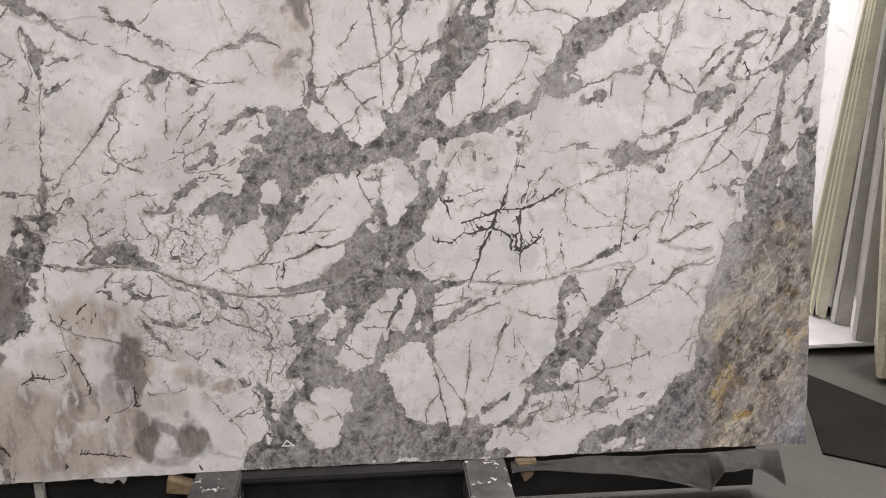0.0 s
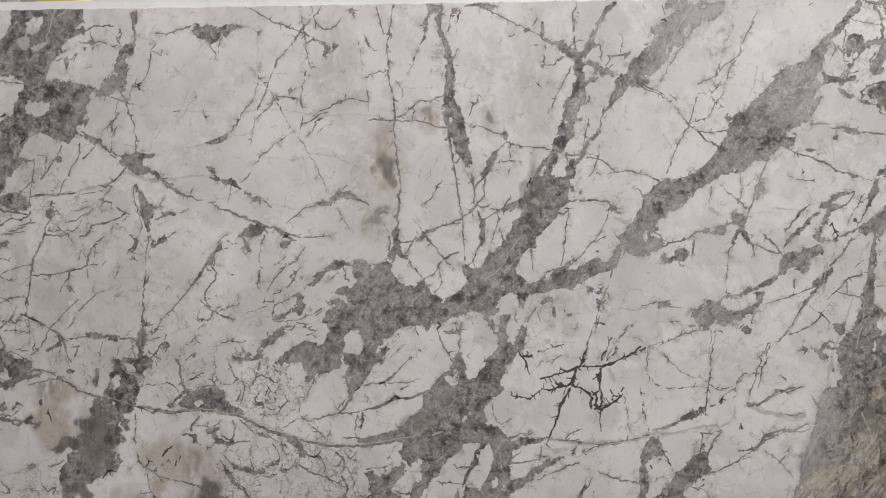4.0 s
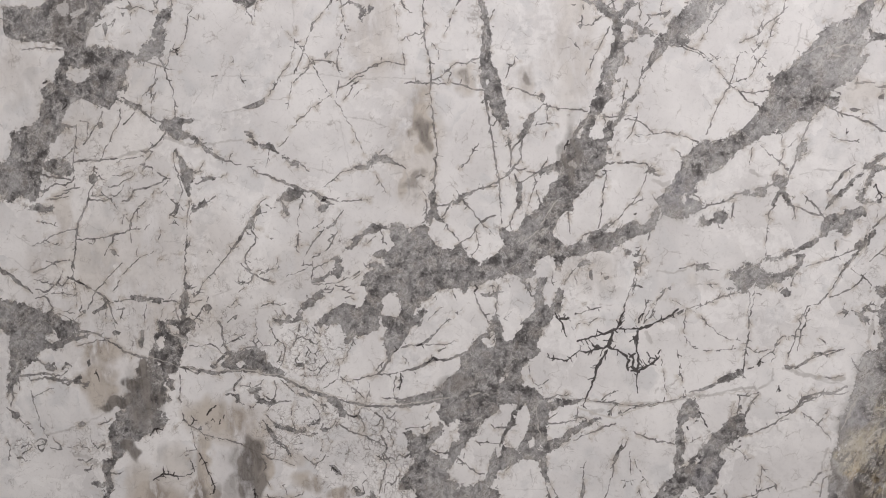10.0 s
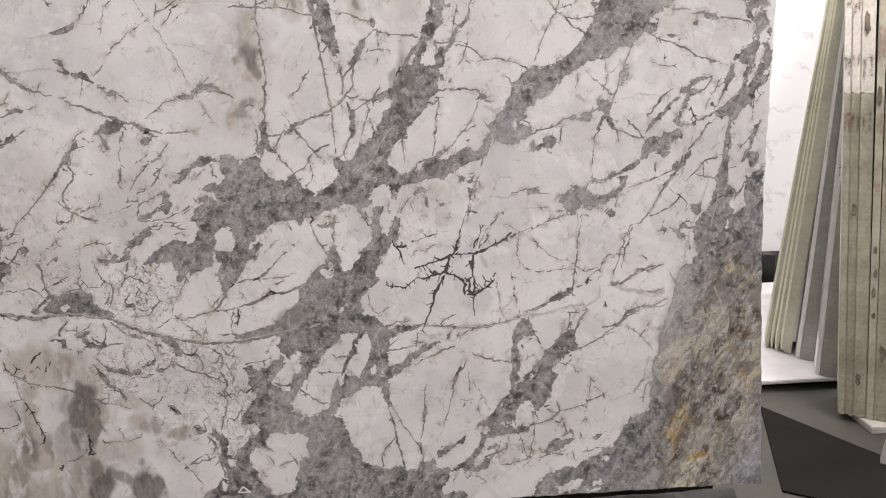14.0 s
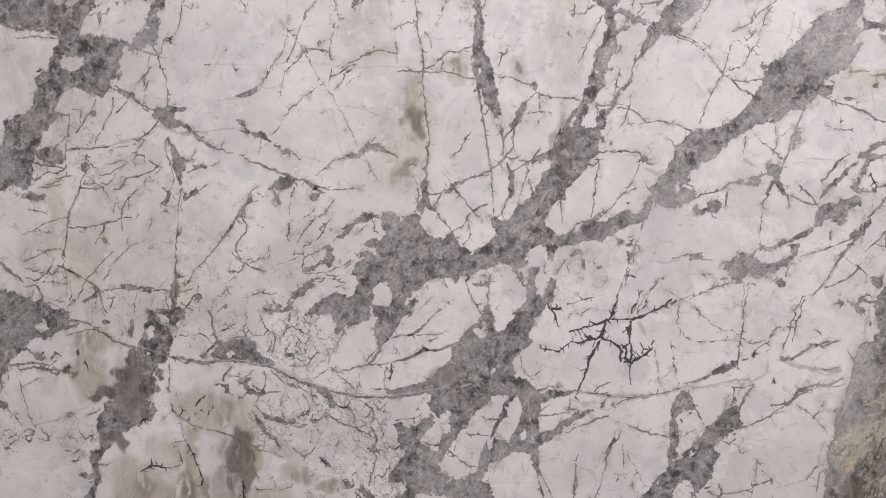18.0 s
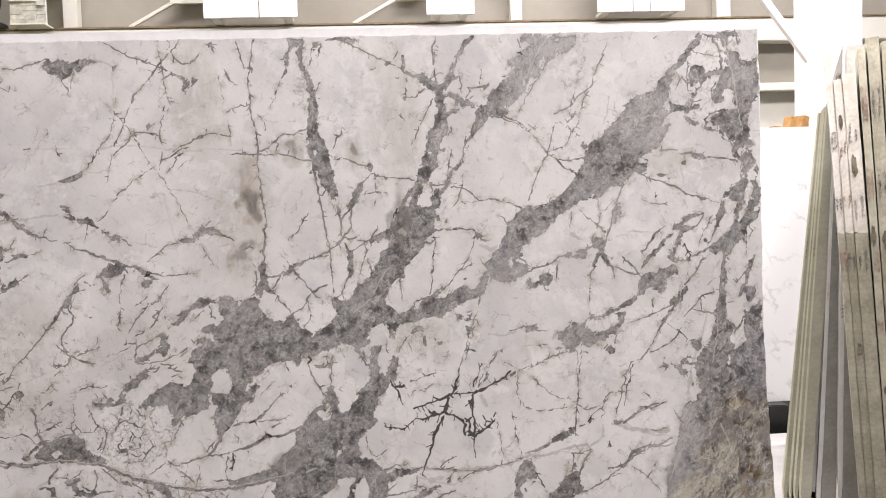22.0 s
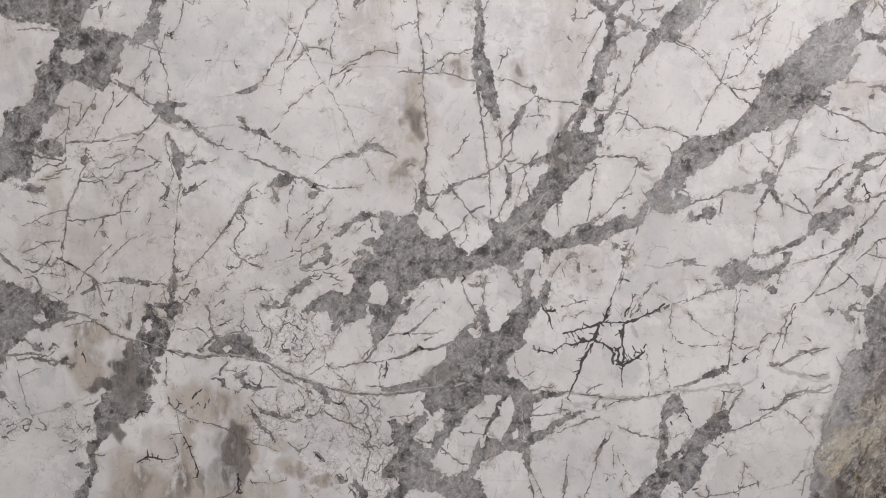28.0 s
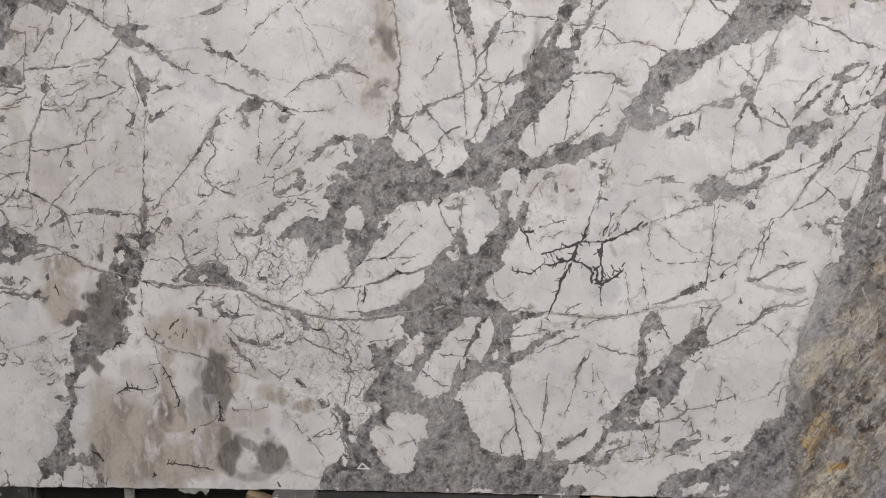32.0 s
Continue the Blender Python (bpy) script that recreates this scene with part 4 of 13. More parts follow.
crack(GREY, (-0.904, 0.807, 5.2), (-0.890, 0.789, 5.2), (-0.877, 0.772, 5.2), (-0.879, 0.828, 5.2), (-0.874, 0.793, 5.2))
crack(GREY, (-0.920, 0.743, 5.2), (-0.906, 0.725, 5.2), (-0.891, 0.722, 5.2), (-0.880, 0.740, 5.2))
crack(GREY, (-0.916, 0.729, 5.2), (-0.927, 0.703, 5.2), (-0.917, 0.686, 5.2), (-0.895, 0.690, 5.2), (-0.885, 0.704, 5.2), (-0.891, 0.719, 5.2))
shard((-0.964, 0.688), (-0.931, 0.693), (-0.928, 0.679), (-0.953, 0.678))
crack(GREY, (-0.928, 0.679, 7.0), (-0.932, 0.661, 5.2), (-0.925, 0.650, 5.2), (-0.943, 0.650, 5.2))
crack(GREY, (-0.917, 0.675, 5.2), (-0.899, 0.665, 5.2), (-0.885, 0.680, 5.2), (-0.874, 0.673, 5.2), (-0.860, 0.691, 5.2), (-0.849, 0.695, 7.0))
crack(GREY, (-0.870, 0.726, 5.2), (-0.856, 0.695, 5.2), (-0.878, 0.669, 5.2), (-0.889, 0.654, 3.5), (-0.907, 0.650, 3.5))
crack(GREY, (-0.898, 0.754, 7.0), (-0.912, 0.764, 8.7), (-0.930, 0.757, 7.0))
crack(GREY, (-0.822, 0.706, 3.5), (-0.819, 0.671, 5.2), (-0.821, 0.649, 5.2), (-0.835, 0.634, 7.0), (-0.853, 0.620, 5.2), (-0.871, 0.612, 5.2))
crack(GREY, (-0.817, 0.649, 5.2), (-0.803, 0.639, 7.0), (-0.786, 0.632, 7.0), (-0.764, 0.640, 7.0), (-0.736, 0.648, 7.0), (-0.704, 0.656, 7.0), (-0.668, 0.657, 7.0), (-0.633, 0.665, 7.0), (-0.598, 0.672, 8.7), (-0.572, 0.680, 13.9), (-0.546, 0.695, 15.7), (-0.525, 0.706, 19.1), (-0.493, 0.703, 12.2), (-0.459, 0.711, 12.2), (-0.433, 0.724, 13.9), (-0.404, 0.733, 13.9))
crack(DARK, (-0.546, 0.695, 5.2), (-0.525, 0.713, 7.0), (-0.511, 0.703, 7.0))
crack(GREY, (-0.581, 0.673, 7.0), (-0.554, 0.684, 8.7), (-0.542, 0.692, 8.7))
patch((-0.819, 0.836), (-0.694, 0.839), (-0.686, 0.811), (-0.694, 0.793), (-0.714, 0.790), (-0.731, 0.786), (-0.756, 0.775), (-0.770, 0.767), (-0.781, 0.760), (-0.792, 0.746), (-0.799, 0.753), (-0.795, 0.770), (-0.805, 0.784), (-0.816, 0.808))
crack(GREY, (-0.770, 0.767, 5.2), (-0.792, 0.724, 3.5), (-0.810, 0.689, 3.5))
patch((-0.694, 0.839), (-0.555, 0.842), (-0.567, 0.820), (-0.588, 0.799), (-0.602, 0.774), (-0.616, 0.750), (-0.626, 0.742), (-0.644, 0.731), (-0.654, 0.717), (-0.665, 0.710), (-0.665, 0.734), (-0.679, 0.755), (-0.679, 0.780), (-0.665, 0.798), (-0.679, 0.811))
crack(GREY, (-0.661, 0.710, 13.9), (-0.672, 0.688, 13.9), (-0.686, 0.667, 12.2), (-0.700, 0.656, 8.7))
crack(GREY, (-0.679, 0.695, 10.4), (-0.704, 0.670, 7.0))
crack(DARK, (-0.644, 0.728, 7.0), (-0.633, 0.737, 8.7))
crack(GREY, (-0.624, 0.739, 7.0), (-0.589, 0.750, 10.4), (-0.563, 0.751, 12.2), (-0.542, 0.765, 15.7), (-0.529, 0.779, 10.4), (-0.511, 0.794, 8.7), (-0.491, 0.815, 7.0), (-0.470, 0.833, 5.2))
crack(DARK, (-0.577, 0.747, 7.0), (-0.560, 0.754, 8.7))
crack(GREY, (-0.616, 0.764, 3.5), (-0.609, 0.753, 5.2))
crack(GREY, (-0.546, 0.751, 8.7), (-0.511, 0.752, 7.0), (-0.476, 0.756, 5.2), (-0.452, 0.760, 3.5))
shard((-0.514, 0.734), (-0.497, 0.742), (-0.480, 0.744), (-0.497, 0.735), (-0.507, 0.727))
crack(GREY, (-0.633, 0.725, 3.5), (-0.616, 0.711, 5.2), (-0.598, 0.694, 3.5))
crack(GREY, (-0.637, 0.664, 5.2), (-0.644, 0.639, 7.0), (-0.647, 0.604, 5.2), (-0.644, 0.582, 5.2))
crack(DARK, (-0.626, 0.661, 7.0), (-0.623, 0.636, 7.0), (-0.630, 0.611, 5.2))
crack(GREY, (-0.633, 0.622, 3.5), (-0.623, 0.644, 5.2))
patch((-0.633, 0.572), (-0.598, 0.584), (-0.570, 0.595), (-0.535, 0.610), (-0.510, 0.625), (-0.483, 0.651), (-0.462, 0.665), (-0.441, 0.687), (-0.431, 0.705), (-0.421, 0.719), (-0.400, 0.730), (-0.401, 0.768), (-0.373, 0.786), (-0.370, 0.558), (-0.404, 0.521), (-0.425, 0.492), (-0.439, 0.474), (-0.457, 0.491), (-0.471, 0.484), (-0.481, 0.501), (-0.503, 0.518), (-0.513, 0.543), (-0.503, 0.569), (-0.524, 0.571), (-0.563, 0.567), (-0.598, 0.566))
crack(GREY, (-0.686, 0.585, 7.0), (-0.633, 0.579, 8.7), (-0.594, 0.587, 10.4))
crack(GREY, (-0.729, 0.634, 3.5), (-0.722, 0.611, 5.2), (-0.732, 0.591, 7.0), (-0.736, 0.569, 7.0), (-0.722, 0.569, 5.2))
crack(GREY, (-0.793, 0.625, 5.2), (-0.771, 0.611, 7.0), (-0.754, 0.594, 7.0), (-0.740, 0.583, 5.2))
crack(GREY, (-0.761, 0.618, 3.5), (-0.768, 0.597, 5.2))
patch((-0.900, 0.600), (-0.864, 0.598), (-0.832, 0.584), (-0.811, 0.560), (-0.793, 0.542), (-0.804, 0.518), (-0.815, 0.523), (-0.818, 0.545), (-0.840, 0.562), (-0.865, 0.576), (-0.890, 0.586))
shard((-0.829, 0.559), (-0.808, 0.545), (-0.801, 0.524), (-0.819, 0.520))
crack(GREY, (-0.801, 0.535, 8.7), (-0.783, 0.524, 13.9), (-0.761, 0.529, 10.4), (-0.751, 0.518, 8.7), (-0.740, 0.493, 7.0), (-0.747, 0.475, 7.0))
crack(DARK, (-0.786, 0.524, 7.0), (-0.765, 0.527, 8.7))
crack(GREY, (-0.765, 0.525, 8.7), (-0.754, 0.547, 5.2))
crack(GREY, (-0.819, 0.498, 10.4), (-0.801, 0.484, 8.7), (-0.783, 0.477, 8.7), (-0.758, 0.467, 8.7), (-0.730, 0.457, 7.0), (-0.705, 0.447, 7.0), (-0.680, 0.433, 7.0))
crack(GREY, (-0.819, 0.480, 5.2), (-0.833, 0.494, 5.2), (-0.822, 0.509, 5.2))
crack(GREY, (-0.722, 0.548, 5.2), (-0.704, 0.538, 7.0), (-0.687, 0.522, 8.7), (-0.679, 0.495, 7.0), (-0.694, 0.477, 7.0), (-0.687, 0.455, 7.0), (-0.673, 0.437, 8.7))
crack(GREY, (-0.686, 0.545, 7.0), (-0.672, 0.528, 7.0), (-0.658, 0.514, 7.0))
crack(GREY, (-0.672, 0.522, 5.2), (-0.651, 0.514, 7.0), (-0.633, 0.504, 5.2))
crack(GREY, (-0.658, 0.521, 3.5), (-0.640, 0.543, 5.2))
crack(GREY, (-0.687, 0.522, 7.0), (-0.694, 0.504, 7.0), (-0.704, 0.494, 5.2))
crack(GREY, (-0.672, 0.484, 5.2), (-0.658, 0.467, 7.0), (-0.651, 0.442, 5.2), (-0.658, 0.423, 5.2))
crack(GREY, (-0.651, 0.478, 3.5), (-0.648, 0.456, 5.2))
crack(GREY, (-0.696, 0.466, 7.0), (-0.680, 0.455, 8.7), (-0.673, 0.423, 10.4), (-0.687, 0.404, 8.7))
crack(GREY, (-0.708, 0.537, 3.5), (-0.722, 0.515, 3.5))
crack(GREY, (-0.612, 0.486, 5.2), (-0.580, 0.491, 7.0), (-0.554, 0.495, 7.0), (-0.536, 0.503, 5.2))
crack(GREY, (-0.524, 0.561, 3.5), (-0.541, 0.532, 5.2), (-0.552, 0.517, 5.2))
crack(GREY, (-0.901, 0.561, 5.2), (-0.887, 0.543, 7.0), (-0.880, 0.522, 5.2), (-0.887, 0.503, 5.2), (-0.898, 0.514, 5.2))
crack(GREY, (-0.873, 0.500, 7.0), (-0.880, 0.482, 8.7), (-0.862, 0.475, 8.7), (-0.844, 0.490, 7.0), (-0.833, 0.508, 5.2))
shard((-0.880, 0.485), (-0.862, 0.489), (-0.855, 0.475), (-0.873, 0.471))
crack(GREY, (-0.875, 0.579, 5.2), (-0.872, 0.543, 5.2), (-0.862, 0.533, 5.2), (-0.844, 0.533, 5.2), (-0.829, 0.545, 5.2))
crack(GREY, (-0.874, 0.558, 3.5), (-0.856, 0.551, 3.5))
crack(GREY, (-0.966, 0.568, 3.5), (-0.970, 0.541, 5.2), (-0.970, 0.504, 7.0), (-0.964, 0.479, 7.0))
patch((-1.036, 0.506), (-1.014, 0.496), (-0.982, 0.489), (-0.967, 0.482), (-0.938, 0.480), (-0.920, 0.495), (-0.902, 0.506), (-0.884, 0.514), (-0.887, 0.500), (-0.909, 0.492), (-0.924, 0.473), (-0.957, 0.465), (-0.978, 0.475), (-1.011, 0.481), (-1.029, 0.492))
crack(GREY, (-1.054, 0.527, 5.2), (-1.036, 0.506, 8.7))
crack(GREY, (-1.050, 0.538, 5.2), (-1.035, 0.557, 5.2), (-1.009, 0.568, 8.7), (-0.973, 0.570, 7.0), (-0.969, 0.559, 3.5))
crack(GREY, (-1.026, 0.633, 7.0), (-1.019, 0.612, 7.0), (-1.023, 0.590, 7.0), (-1.035, 0.566, 7.0))
crack(GREY, (-1.063, 0.592, 7.0), (-1.045, 0.578, 8.7), (-1.027, 0.568, 8.7))
patch((-1.070, 0.610), (-1.081, 0.595), (-1.063, 0.574), (-1.045, 0.567), (-1.027, 0.564), (-1.042, 0.553), (-1.060, 0.556), (-1.082, 0.566), (-1.099, 0.588), (-1.110, 0.602), (-1.088, 0.610))
crack(GREY, (-1.135, 0.616, 7.0), (-1.113, 0.616, 7.0), (-1.092, 0.613, 7.0), (-1.069, 0.625, 7.0), (-1.058, 0.638, 5.2))
crack(GREY, (-1.008, 0.639, 5.2), (-0.972, 0.609, 5.2), (-0.944, 0.588, 7.0), (-0.933, 0.596, 5.2))
shard((-0.947, 0.596), (-0.929, 0.592), (-0.919, 0.582), (-0.940, 0.585))
crack(GREY, (-0.918, 0.589, 7.0), (-0.892, 0.572, 7.0), (-0.879, 0.561, 5.2))
crack(GREY, (-1.065, 0.509, 7.0), (-1.054, 0.494, 8.7), (-1.044, 0.469, 12.2), (-1.030, 0.448, 12.2), (-1.012, 0.437, 10.4), (-0.990, 0.423, 8.7), (-0.983, 0.398, 7.0))
shard((-1.054, 0.491), (-1.036, 0.480), (-1.019, 0.455), (-1.030, 0.451), (-1.048, 0.465))
crack(GREY, (-1.051, 0.495, 10.4), (-1.040, 0.466, 8.7))
crack(GREY, (-1.045, 0.429, 5.2), (-1.019, 0.444, 7.0), (-1.001, 0.438, 7.0))
crack(GREY, (-1.008, 0.430, 7.0), (-0.987, 0.416, 10.4), (-0.976, 0.394, 10.4))
crack(GREY, (-0.939, 0.465, 5.2), (-0.920, 0.462, 7.0), (-0.902, 0.470, 5.2), (-0.888, 0.467, 5.2))
crack(GREY, (-0.911, 0.459, 7.0), (-0.891, 0.470, 7.0))
crack(GREY, (-0.975, 0.431, 3.5), (-0.939, 0.436, 5.2))
crack(GREY, (-0.874, 0.449, 3.5), (-0.881, 0.416, 5.2), (-0.889, 0.388, 5.2))
crack(GREY, (-0.936, 0.396, 7.0), (-0.922, 0.381, 7.0), (-0.904, 0.369, 8.7), (-0.882, 0.379, 7.0), (-0.867, 0.398, 7.0))
crack(GREY, (-0.896, 0.367, 7.0), (-0.902, 0.356, 5.2))
crack(GREY, (-0.867, 0.398, 3.5), (-0.841, 0.450, 3.5))
shard((-0.856, 0.369), (-0.838, 0.369), (-0.820, 0.348), (-0.813, 0.334), (-0.839, 0.344))
crack(DARK, (-0.846, 0.362, 8.7), (-0.831, 0.348, 8.7))
crack(GREY, (-0.839, 0.340, 5.2), (-0.821, 0.341, 7.0))
crack(GREY, (-0.748, 0.351, 3.5), (-0.737, 0.336, 5.2))
crack(GREY, (-0.883, 0.260, 3.5), (-0.860, 0.228, 5.2), (-0.837, 0.195, 5.2), (-0.811, 0.170, 7.0), (-0.790, 0.144, 5.2), (-0.772, 0.119, 7.0), (-0.764, 0.108, 5.2), (-0.775, 0.096, 5.2), (-0.768, 0.081, 3.5))
crack(GREY, (-0.808, 0.174, 7.0), (-0.778, 0.179, 7.0), (-0.753, 0.184, 7.0), (-0.724, 0.196, 5.2), (-0.709, 0.197, 5.2))
crack(GREY, (-0.800, 0.178, 5.2), (-0.769, 0.194, 5.2), (-0.742, 0.208, 3.5))
shard((-0.819, 0.166), (-0.808, 0.174), (-0.804, 0.163))
crack(GREY, (-0.811, 0.159, 3.5), (-0.800, 0.155, 5.2))
crack(FAINT, (-0.890, 0.064, 8.7), (-0.853, 0.062, 10.4), (-0.816, 0.049, 10.4), (-0.772, 0.036, 8.7))
crack(DARK, (-0.916, 0.025, 8.7), (-0.909, 0.010, 8.7))
crack(GREY, (-0.979, 0.261, 3.5), (-0.942, 0.273, 5.2))
patch((-0.783, -0.003), (-0.776, 0.047), (-0.761, 0.082), (-0.743, 0.094), (-0.724, 0.098), (-0.713, 0.114), (-0.706, 0.092), (-0.695, 0.077), (-0.688, 0.107), (-0.691, 0.145), (-0.702, 0.163), (-0.709, 0.197), (-0.698, 0.227), (-0.713, 0.248), (-0.723, 0.263), (-0.731, 0.277), (-0.723, 0.293), (-0.705, 0.271), (-0.680, 0.253), (-0.673, 0.220), (-0.659, 0.206), (-0.669, 0.193), (-0.655, 0.217), (-0.633, 0.226), (-0.615, 0.249), (-0.580, 0.276), (-0.605, 0.297), (-0.633, 0.296), (-0.644, 0.314), (-0.623, 0.337), (-0.608, 0.363), (-0.587, 0.386), (-0.601, 0.407), (-0.601, 0.443), (-0.615, 0.472), (-0.594, 0.480), (-0.576, 0.462), (-0.545, 0.472), (-0.520, 0.491), (-0.503, 0.509), (-0.488, 0.479), (-0.470, 0.462), (-0.456, 0.448), (-0.439, 0.474), (-0.418, 0.485), (-0.425, 0.440), (-0.438, 0.412), (-0.456, 0.394), (-0.466, 0.372), (-0.480, 0.353), (-0.480, 0.331), (-0.455, 0.314), (-0.423, 0.304), (-0.391, 0.323), (-0.367, 0.335), (-0.362, -0.000), (-0.615, -0.006))
island((-0.516, 0.421), (-0.502, 0.436), (-0.481, 0.483), (-0.460, 0.466), (-0.474, 0.429), (-0.482, 0.389), (-0.505, 0.392))
island((-0.481, 0.483), (-0.471, 0.505), (-0.453, 0.509), (-0.446, 0.488), (-0.464, 0.473))
island((-0.536, 0.427), (-0.495, 0.476), (-0.481, 0.454), (-0.491, 0.418), (-0.512, 0.403))
crack(GREY, (-0.530, 0.424, 7.0), (-0.491, 0.411, 7.0), (-0.481, 0.422, 7.0))
crack(GREY, (-0.498, 0.392, 5.2), (-0.480, 0.393, 5.2))
crack(GREY, (-0.456, 0.405, 5.2), (-0.434, 0.384, 7.0), (-0.413, 0.366, 7.0), (-0.392, 0.352, 8.7), (-0.367, 0.350, 7.0))
crack(GREY, (-0.431, 0.413, 5.2), (-0.438, 0.376, 5.2))
island((-0.608, 0.208), (-0.594, 0.216), (-0.576, 0.221), (-0.561, 0.210), (-0.543, 0.203), (-0.561, 0.221), (-0.565, 0.236), (-0.551, 0.259), (-0.526, 0.267), (-0.504, 0.260), (-0.483, 0.257), (-0.462, 0.262), (-0.440, 0.241), (-0.429, 0.219), (-0.425, 0.201), (-0.439, 0.178), (-0.457, 0.177), (-0.461, 0.155), (-0.471, 0.124), (-0.478, 0.087), (-0.482, 0.072), (-0.507, 0.063), (-0.536, 0.065), (-0.557, 0.068), (-0.572, 0.090), (-0.586, 0.116), (-0.601, 0.130), (-0.594, 0.149), (-0.615, 0.163), (-0.619, 0.185))
crack(GREY, (-0.579, 0.228, 7.0), (-0.565, 0.217, 7.0), (-0.551, 0.207, 5.2))
crack(GREY, (-0.561, 0.191, 5.2), (-0.550, 0.177, 7.0), (-0.543, 0.162, 7.0))
crack(GREY, (-0.590, 0.149, 5.2), (-0.576, 0.135, 5.2), (-0.565, 0.120, 5.2))
crack(GREY, (-0.497, 0.198, 3.5), (-0.482, 0.176, 5.2), (-0.471, 0.158, 5.2))
crack(GREY, (-0.529, 0.152, 3.5), (-0.504, 0.164, 5.2), (-0.472, 0.169, 5.2))
shard((-0.464, 0.166), (-0.447, 0.174), (-0.453, 0.148), (-0.464, 0.136))
island((-0.684, 0.186), (-0.659, 0.176), (-0.655, 0.158), (-0.680, 0.160))
island((-0.684, 0.227), (-0.673, 0.231), (-0.666, 0.206), (-0.684, 0.205))
island((-0.669, 0.295), (-0.651, 0.288), (-0.644, 0.259), (-0.662, 0.265), (-0.680, 0.250))
island((-0.633, 0.377), (-0.612, 0.388), (-0.601, 0.370), (-0.612, 0.348), (-0.630, 0.351))
crack(GREY, (-0.696, 0.227, 7.0), (-0.706, 0.182, 7.0), (-0.699, 0.154, 8.7), (-0.695, 0.126, 8.7))
crack(GREY, (-0.713, 0.196, 10.4), (-0.702, 0.163, 12.2))
crack(DARK, (-0.706, 0.125, 7.0), (-0.695, 0.107, 7.0))
crack(GREY, (-0.785, 0.290, 7.0), (-0.770, 0.302, 7.0), (-0.756, 0.291, 7.0), (-0.767, 0.272, 7.0), (-0.745, 0.281, 5.2), (-0.752, 0.310, 5.2), (-0.734, 0.329, 3.5))
shard((-0.781, 0.301), (-0.763, 0.291), (-0.752, 0.273), (-0.767, 0.269))
crack(GREY, (-0.742, 0.262, 8.7), (-0.724, 0.241, 10.4), (-0.713, 0.219, 8.7), (-0.705, 0.238, 10.4), (-0.698, 0.264, 8.7), (-0.713, 0.271, 7.0))
crack(GREY, (-0.731, 0.255, 7.0), (-0.716, 0.228, 7.0), (-0.731, 0.203, 5.2))
crack(GREY, (-0.716, 0.204, 7.0), (-0.702, 0.204, 8.7), (-0.687, 0.209, 7.0))
crack(GREY, (-0.687, 0.246, 7.0), (-0.702, 0.227, 8.7), (-0.684, 0.220, 7.0))
crack(GREY, (-0.708, 0.403, 5.2), (-0.687, 0.389, 7.0), (-0.662, 0.396, 7.0), (-0.644, 0.387, 7.0), (-0.633, 0.406, 7.0), (-0.615, 0.397, 7.0), (-0.594, 0.414, 7.0))
crack(GREY, (-0.687, 0.404, 7.0), (-0.673, 0.375, 5.2), (-0.680, 0.346, 7.0), (-0.691, 0.312, 7.0), (-0.698, 0.282, 7.0))
crack(GREY, (-0.696, 0.385, 5.2), (-0.678, 0.404, 7.0), (-0.665, 0.383, 7.0))
crack(GREY, (-0.651, 0.378, 7.0), (-0.633, 0.355, 7.0), (-0.644, 0.325, 8.7), (-0.658, 0.310, 10.4))
crack(GREY, (-0.676, 0.313, 5.2), (-0.684, 0.285, 5.2))
island((-0.369, 0.236), (-0.348, 0.230), (-0.344, 0.215), (-0.369, 0.196))
patch((-1.414, 0.746), (-1.398, 0.818), (-1.356, 0.830), (-1.329, 0.826), (-1.292, 0.831), (-1.265, 0.817), (-1.279, 0.792), (-1.301, 0.777), (-1.306, 0.738), (-1.325, 0.719), (-1.331, 0.679), (-1.371, 0.682), (-1.403, 0.699), (-1.425, 0.706), (-1.428, 0.728))
island((-1.362, 0.808), (-1.337, 0.805), (-1.330, 0.784), (-1.352, 0.787))
island((-1.401, 0.761), (-1.382, 0.775), (-1.376, 0.747), (-1.395, 0.728))
patch((-1.202, 0.683), (-1.178, 0.712), (-1.159, 0.727), (-1.128, 0.731), (-1.078, 0.739), (-1.056, 0.729), (-1.050, 0.701), (-1.025, 0.674), (-0.989, 0.656), (-1.007, 0.648), (-1.079, 0.664), (-1.152, 0.669))
island((-1.151, 0.691), (-1.129, 0.699), (-1.115, 0.685), (-1.137, 0.677))
island((-1.049, 0.715), (-1.031, 0.708), (-1.025, 0.687), (-1.043, 0.690))
crack(PALE, (-1.360, 0.783, 3.5), (-1.313, 0.766, 3.5), (-1.250, 0.746, 3.5), (-1.180, 0.715, 3.5))
crack(GREY, (-1.398, 0.827, 5.2), (-1.385, 0.783, 7.0))
crack(GREY, (-1.329, 0.826, 7.0), (-1.319, 0.784, 7.0), (-1.332, 0.730, 8.7))
